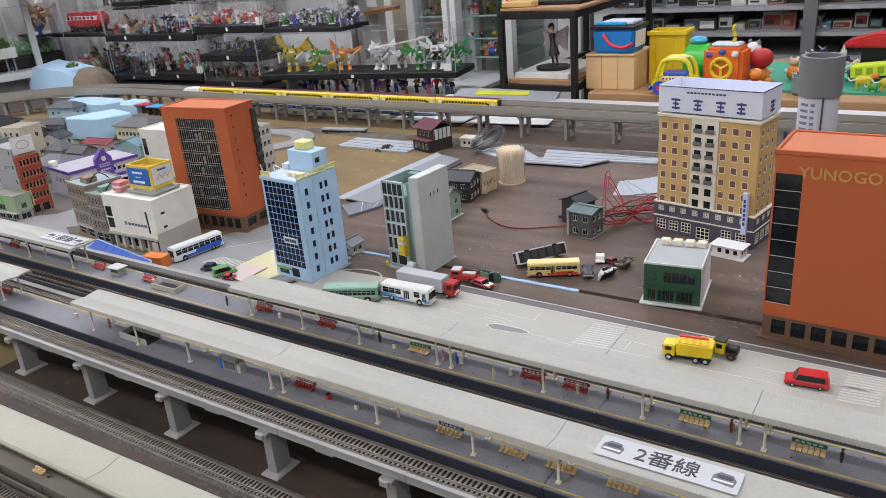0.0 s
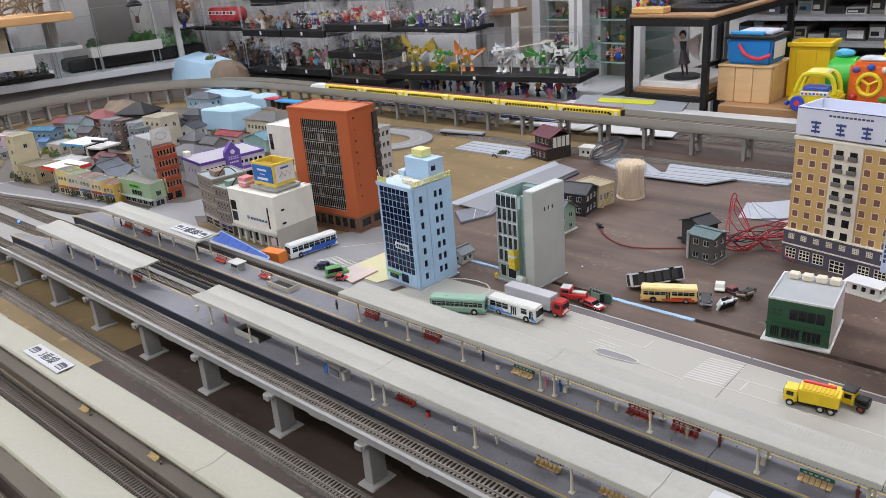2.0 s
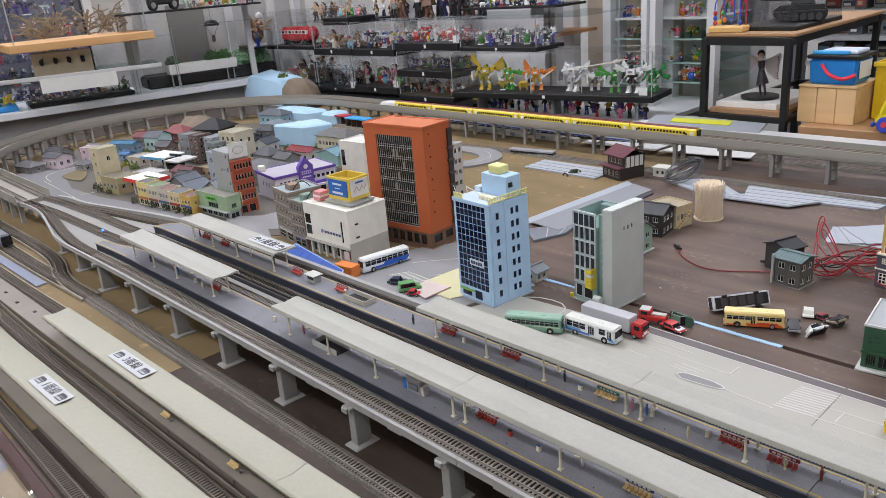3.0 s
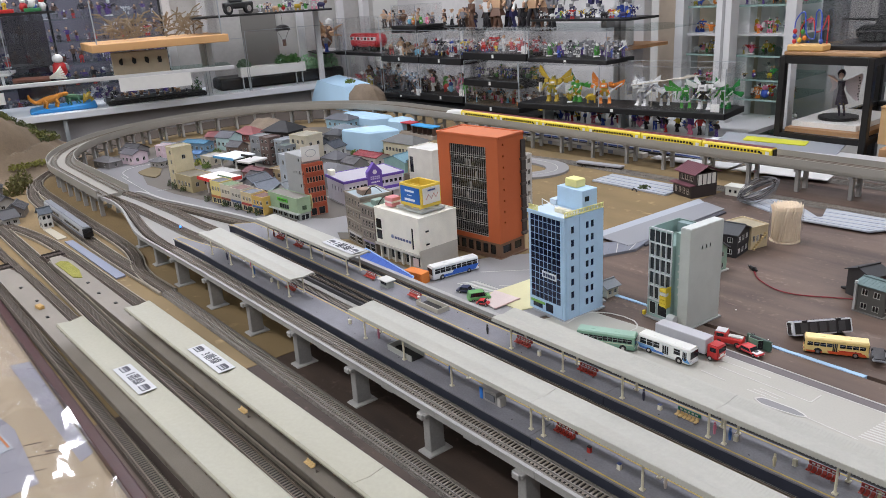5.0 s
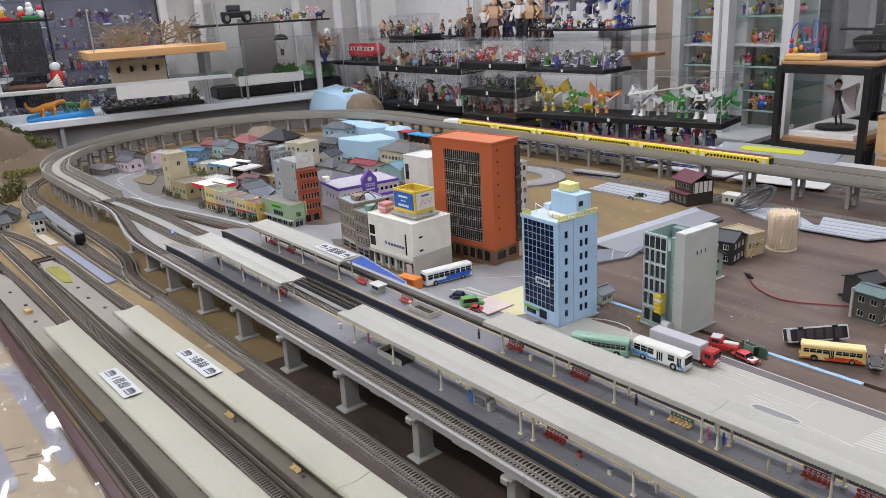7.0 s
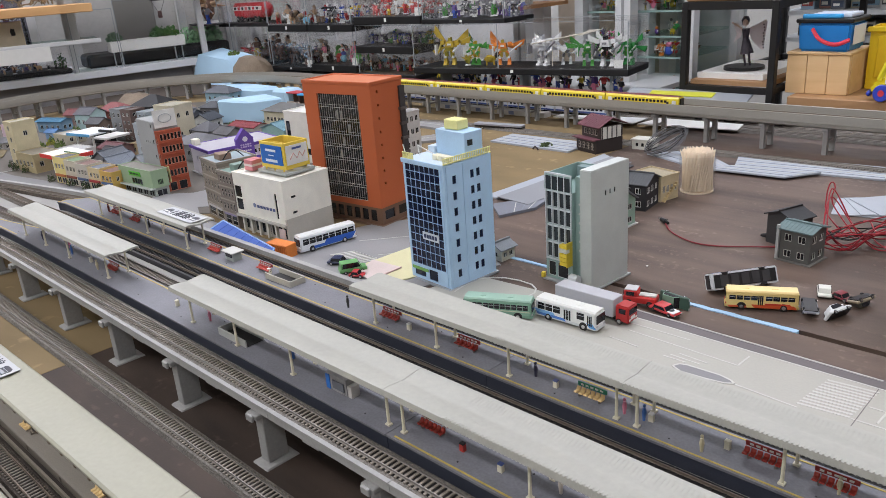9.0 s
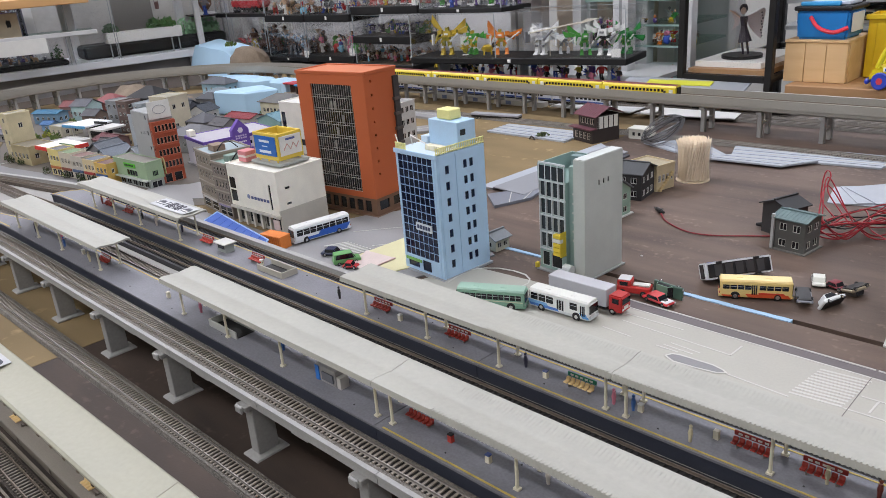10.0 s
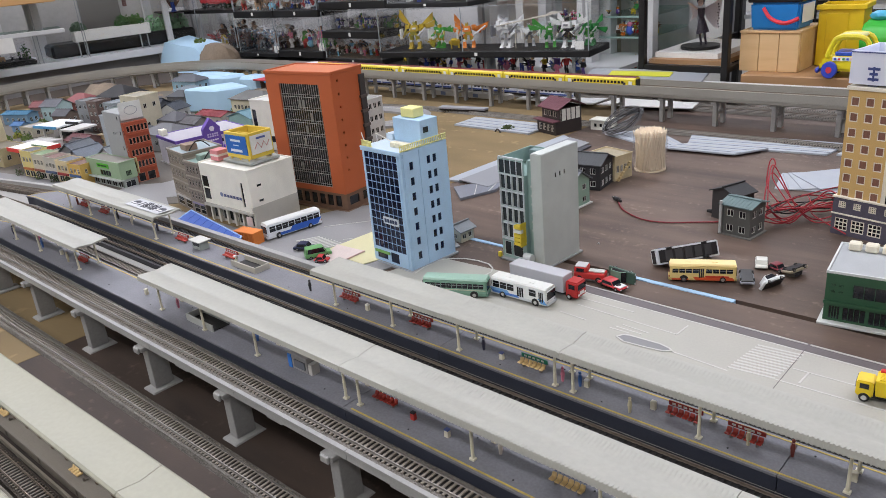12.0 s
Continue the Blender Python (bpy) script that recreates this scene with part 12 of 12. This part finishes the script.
for x0, x1, z1 in ((0.61, 0.752, 0.275), (0.757, 1.15, 0.298)):
    lc = thing("tall_display_case", "tall clear acrylic case over the planting trough", "display case", LG, "clear display cases")
    part("pane", boxed(x0, x1, 0.004, 0.006, 0.0805, z1), ACRYLIC, lc, "clear acrylic pane").visible_shadow = False
    for x in (x0, x1 - 0.002):
        part("edge", boxed(x, x + 0.002, 0.0015, 0.0038, 0.0805, z1), ACRYLIC_EDGE, lc, "pale acrylic edge")
    part("edge", boxed(x0 + 0.0021, x1 - 0.0021, 0.0015, 0.0038, z1 - 0.002, z1), ACRYLIC_EDGE, lc, "pale acrylic edge")
tagged(solid("small_shelf", boxed(1.05, 1.15, 0.22, 0.4195, 0.184, 0.188), DARKTRAY, "small dark shelf on the grey board", "shelf", LM), kind="structure")
fig("doll", "blue", "grey", LM @ pose(1.095, 0.26, 0.1882, 0, 0, 20), 0.072, 2, "on a small dark shelf")
fig("spiky", "brown", "tan", LM @ pose(1.11, 0.31, 0.1882, 0, 0, 40), 0.150, 3, "on a small dark shelf")
# Tinted pane added in front to darken this section of the cabinet.
part("smoked_door", boxed(0.405, 0.54, -0.012, -0.0075, 0.10, 0.402), clear("darkening_glass", 0.40, (0.52, 0.52, 0.55), 0.04), dk, "dark tinted pane added to darken part of the cabinet").visible_shadow = False
wt = thing("white_side_shelf", "low white shelf standing on the glass shelf", "shelf", LM)
part("board", boxed(-0.40, -0.023, 0.08, 0.25, 0.213, 0.222, bev=0.001), STEEL, wt)
for x in (-0.39, -0.05):
    part("leg", boxed(x, x + 0.008, 0.09, 0.098, 0.1845, 0.2128), STEEL, wt, "thin white leg")
part("pane", boxed(-0.40, -0.020, 0.084, 0.086, 0.2225, 0.40), ACRYLIC, wt, "clear acrylic pane").visible_shadow = False
part("edge", boxed(-0.0195, -0.0170, 0.083, 0.087, 0.2225, 0.40), ACRYLIC_EDGE, wt, "pale acrylic edge")
lg = thing("log", "reddish brown log with a pale branched end on the glass shelf", "log", LM @ pose(-0.02, 0.10, 0.1842))
bm = B()
tube(bm, smooth_path([(0, 0, 0.009), (0.03, 0.004, 0.0115), (0.07, 0, 0.010), (0.115, -0.004, 0.010)], 0.006), 0.0088, 10)
part("trunk", bm, wood("log_bark", srgb(92, 56, 46), srgb(132, 84, 66), 60), lg)
for q in range(6):
    bm = B()
    tube(bm, [(0.112, -0.004, 0.010), (0.140, -0.006 - 0.002 * q, 0.008 + 0.004 * q), (0.168 - 0.003 * q, -0.010 + 0.004 * q, 0.006 + 0.0075 * q)], 0.0030, 6)
    part("twig", bm, mat("bleached_wood", srgb(206, 202, 190), 0.8, var=0.15, scale=80), lg, "bleached pale twig")
fig("round", "red", "white", LM @ pose(0.122, 0.19, 0.1842, 0, 0, 10), 0.085, 4, "on the glass shelf")
for x, c, lab in ((0.006, (196, 44, 40), "red"), (0.088, (50, 120, 70), "green")):
    b = thing("playset", "%s plastic toy playset plate on the high shelf" % lab, "toy playset", LM @ pose(x, 0.11, 0.4112), "loose toys")
    part("plate", boxed(-0.025, 0.025, -0.018, 0.018, 0, 0.012, bev=0.002), plastic(*c), b)
    fig("round" if lab == "green" else "doll", "yellow" if lab == "red" else "white", "white", LM @ pose(x, 0.11, 0.4233, 0, 0, 30), 0.045, 3, "on a coloured base")
hd = thing("hanging_toy", "small black dome toy hanging on thin strings", "toy", LM @ pose(0.93, 0.26, 0.285))
bm = B()
for j in range(4):
    for i in range(14):
        q = []
        for jj, ii in ((j, i), (j, i + 1), (j + 1, i + 1), (j + 1, i)):
            e, az = math.pi / 2 * jj / 4, 2 * math.pi * ii / 14
            q.append(bm.verts.new((0.030 * math.cos(e) * math.cos(az), 0.030 * math.cos(e) * math.sin(az), 0.022 * math.sin(e))))
        bm.faces.new(q)
bmesh.ops.remove_doubles(bm, verts=bm.verts, dist=1e-5)
part("dome", bm, plastic(44, 42, 44), hd)
for s in (-1, 1):
    bm = B()
    tube(bm, [(s * 0.024, 0, 0.002), (s * 0.006, 0, -0.035)], 0.0008, 5)
    part("string", bm, BLACK, hd)
bm = B()
cyl(bm, (0, 0, 0.022), (0, 0, 0.075), 0.0006, 5)
part("hanger", bm, BLACK, hd)
part("load", boxed(-0.007, 0.007, -0.005, 0.005, -0.060, -0.035, bev=0.002), plastic(120, 84, 80), hd, "small brown load")

# ---- clear sheet with notices on the front ledge ----
# Opaque pale colour imitates the bluish haze of translucent film.
BLUE_FILM = mat("pale_blue_film", srgb(150, 148, 155), 0.3, var=0.08, scale=30)
for poly, dz in (([(-0.971, 0.196), (-0.964, 0.2185), (-0.690, 0.2185), (-0.681, 0.204)], 0.0), ([(-0.90, 0.12), (-0.855, 0.158), (-0.796, 0.168), (-0.672, 0.165), (-0.668, 0.10), (-0.78, 0.06)], 0.0003)):
    bm = B()
    prism(bm, poly, "z", dz, dz + 0.0002)
    solid("plastic_strip", bm, BLUE_FILM, "opaque pale strip standing in for translucent film on the ledge", "strip", pose(0, 0, -0.0038), "loose plastic strips")
for xa, ya, xb, yb_, w in ((-0.735, 0.150, -0.712, 0.205, 0.0007), (-0.728, 0.182, -0.722, 0.192, 0.0016), (-0.755, 0.168, -0.749, 0.184, 0.0006), (-0.700, 0.160, -0.694, 0.176, 0.0006)):
    bm = B()
    d = Vector((xb - xa, yb_ - ya)).normalized() * w
    prism(bm, [(xa + d.y, ya - d.x), (xb + d.y, yb_ - d.x), (xb - d.y, yb_ + d.x), (xa - d.y, ya + d.x)], "z", -0.0040, -0.0037)
    tagged(solid("pen_mark", bm, paint(92, 74, 60), "dark pen mark on the pale ledge", "pen mark"), kind="structure")
nt_ = thing("notice_sheet", "white printed notice with orange border on the ledge", "notice", pose(-0.842, 0.122, -0.0032, 0, 0, 6))
part("paper", boxed(-0.105, 0.09, -0.045, 0.028, 0, 0.0005), MATS["office_paper"], nt_, "white paper")
for i in range(5):
    for j in range(14):
        part("print_bar", boxed(-0.09 + 0.012 * j, -0.0815 + 0.012 * j, -0.032 + 0.011 * i, -0.0285 + 0.011 * i, 0.0008, 0.0011), paint(96, 96, 100), nt_, "dark print")
part("border", boxed(-0.10, 0.085, 0.024, 0.026, 0.0008, 0.0011), plastic(206, 120, 60), nt_, "orange border")
FILM = clear("clear_vinyl", 0.08, (0.97, 0.98, 1.0), 0.09)
bm = B()
NX, NY = 240, 36
g = [[None] * (NX + 1) for j in range(NY + 1)]
for j in range(NY + 1):
    for i in range(NX + 1):
        x, y = -2.3 + 3.1 * i / NX, -0.09 + 0.308 * j / NY
        fold = 1 - abs(noise.noise(Vector((x * 7 + 2 * y, y * 13 - x * 3, 1))))
        z = 0.004 + 0.012 * fold * fold + 0.003 * noise.noise(Vector((x * 18, y * 26, 4)))
        g[j][i] = bm.verts.new((x, y, max(-0.0015, z)))
for j in range(NY):
    for i in range(NX):
        bm.faces.new((g[j][i], g[j][i + 1], g[j + 1][i + 1], g[j + 1][i]))
ob = solid("vinyl_sheet", bm, FILM, "clear wavy vinyl sheet over the front ledge", "vinyl sheet")
ob.data.polygons.foreach_set("use_smooth", [True] * len(ob.data.polygons))
ob.visible_shadow = False
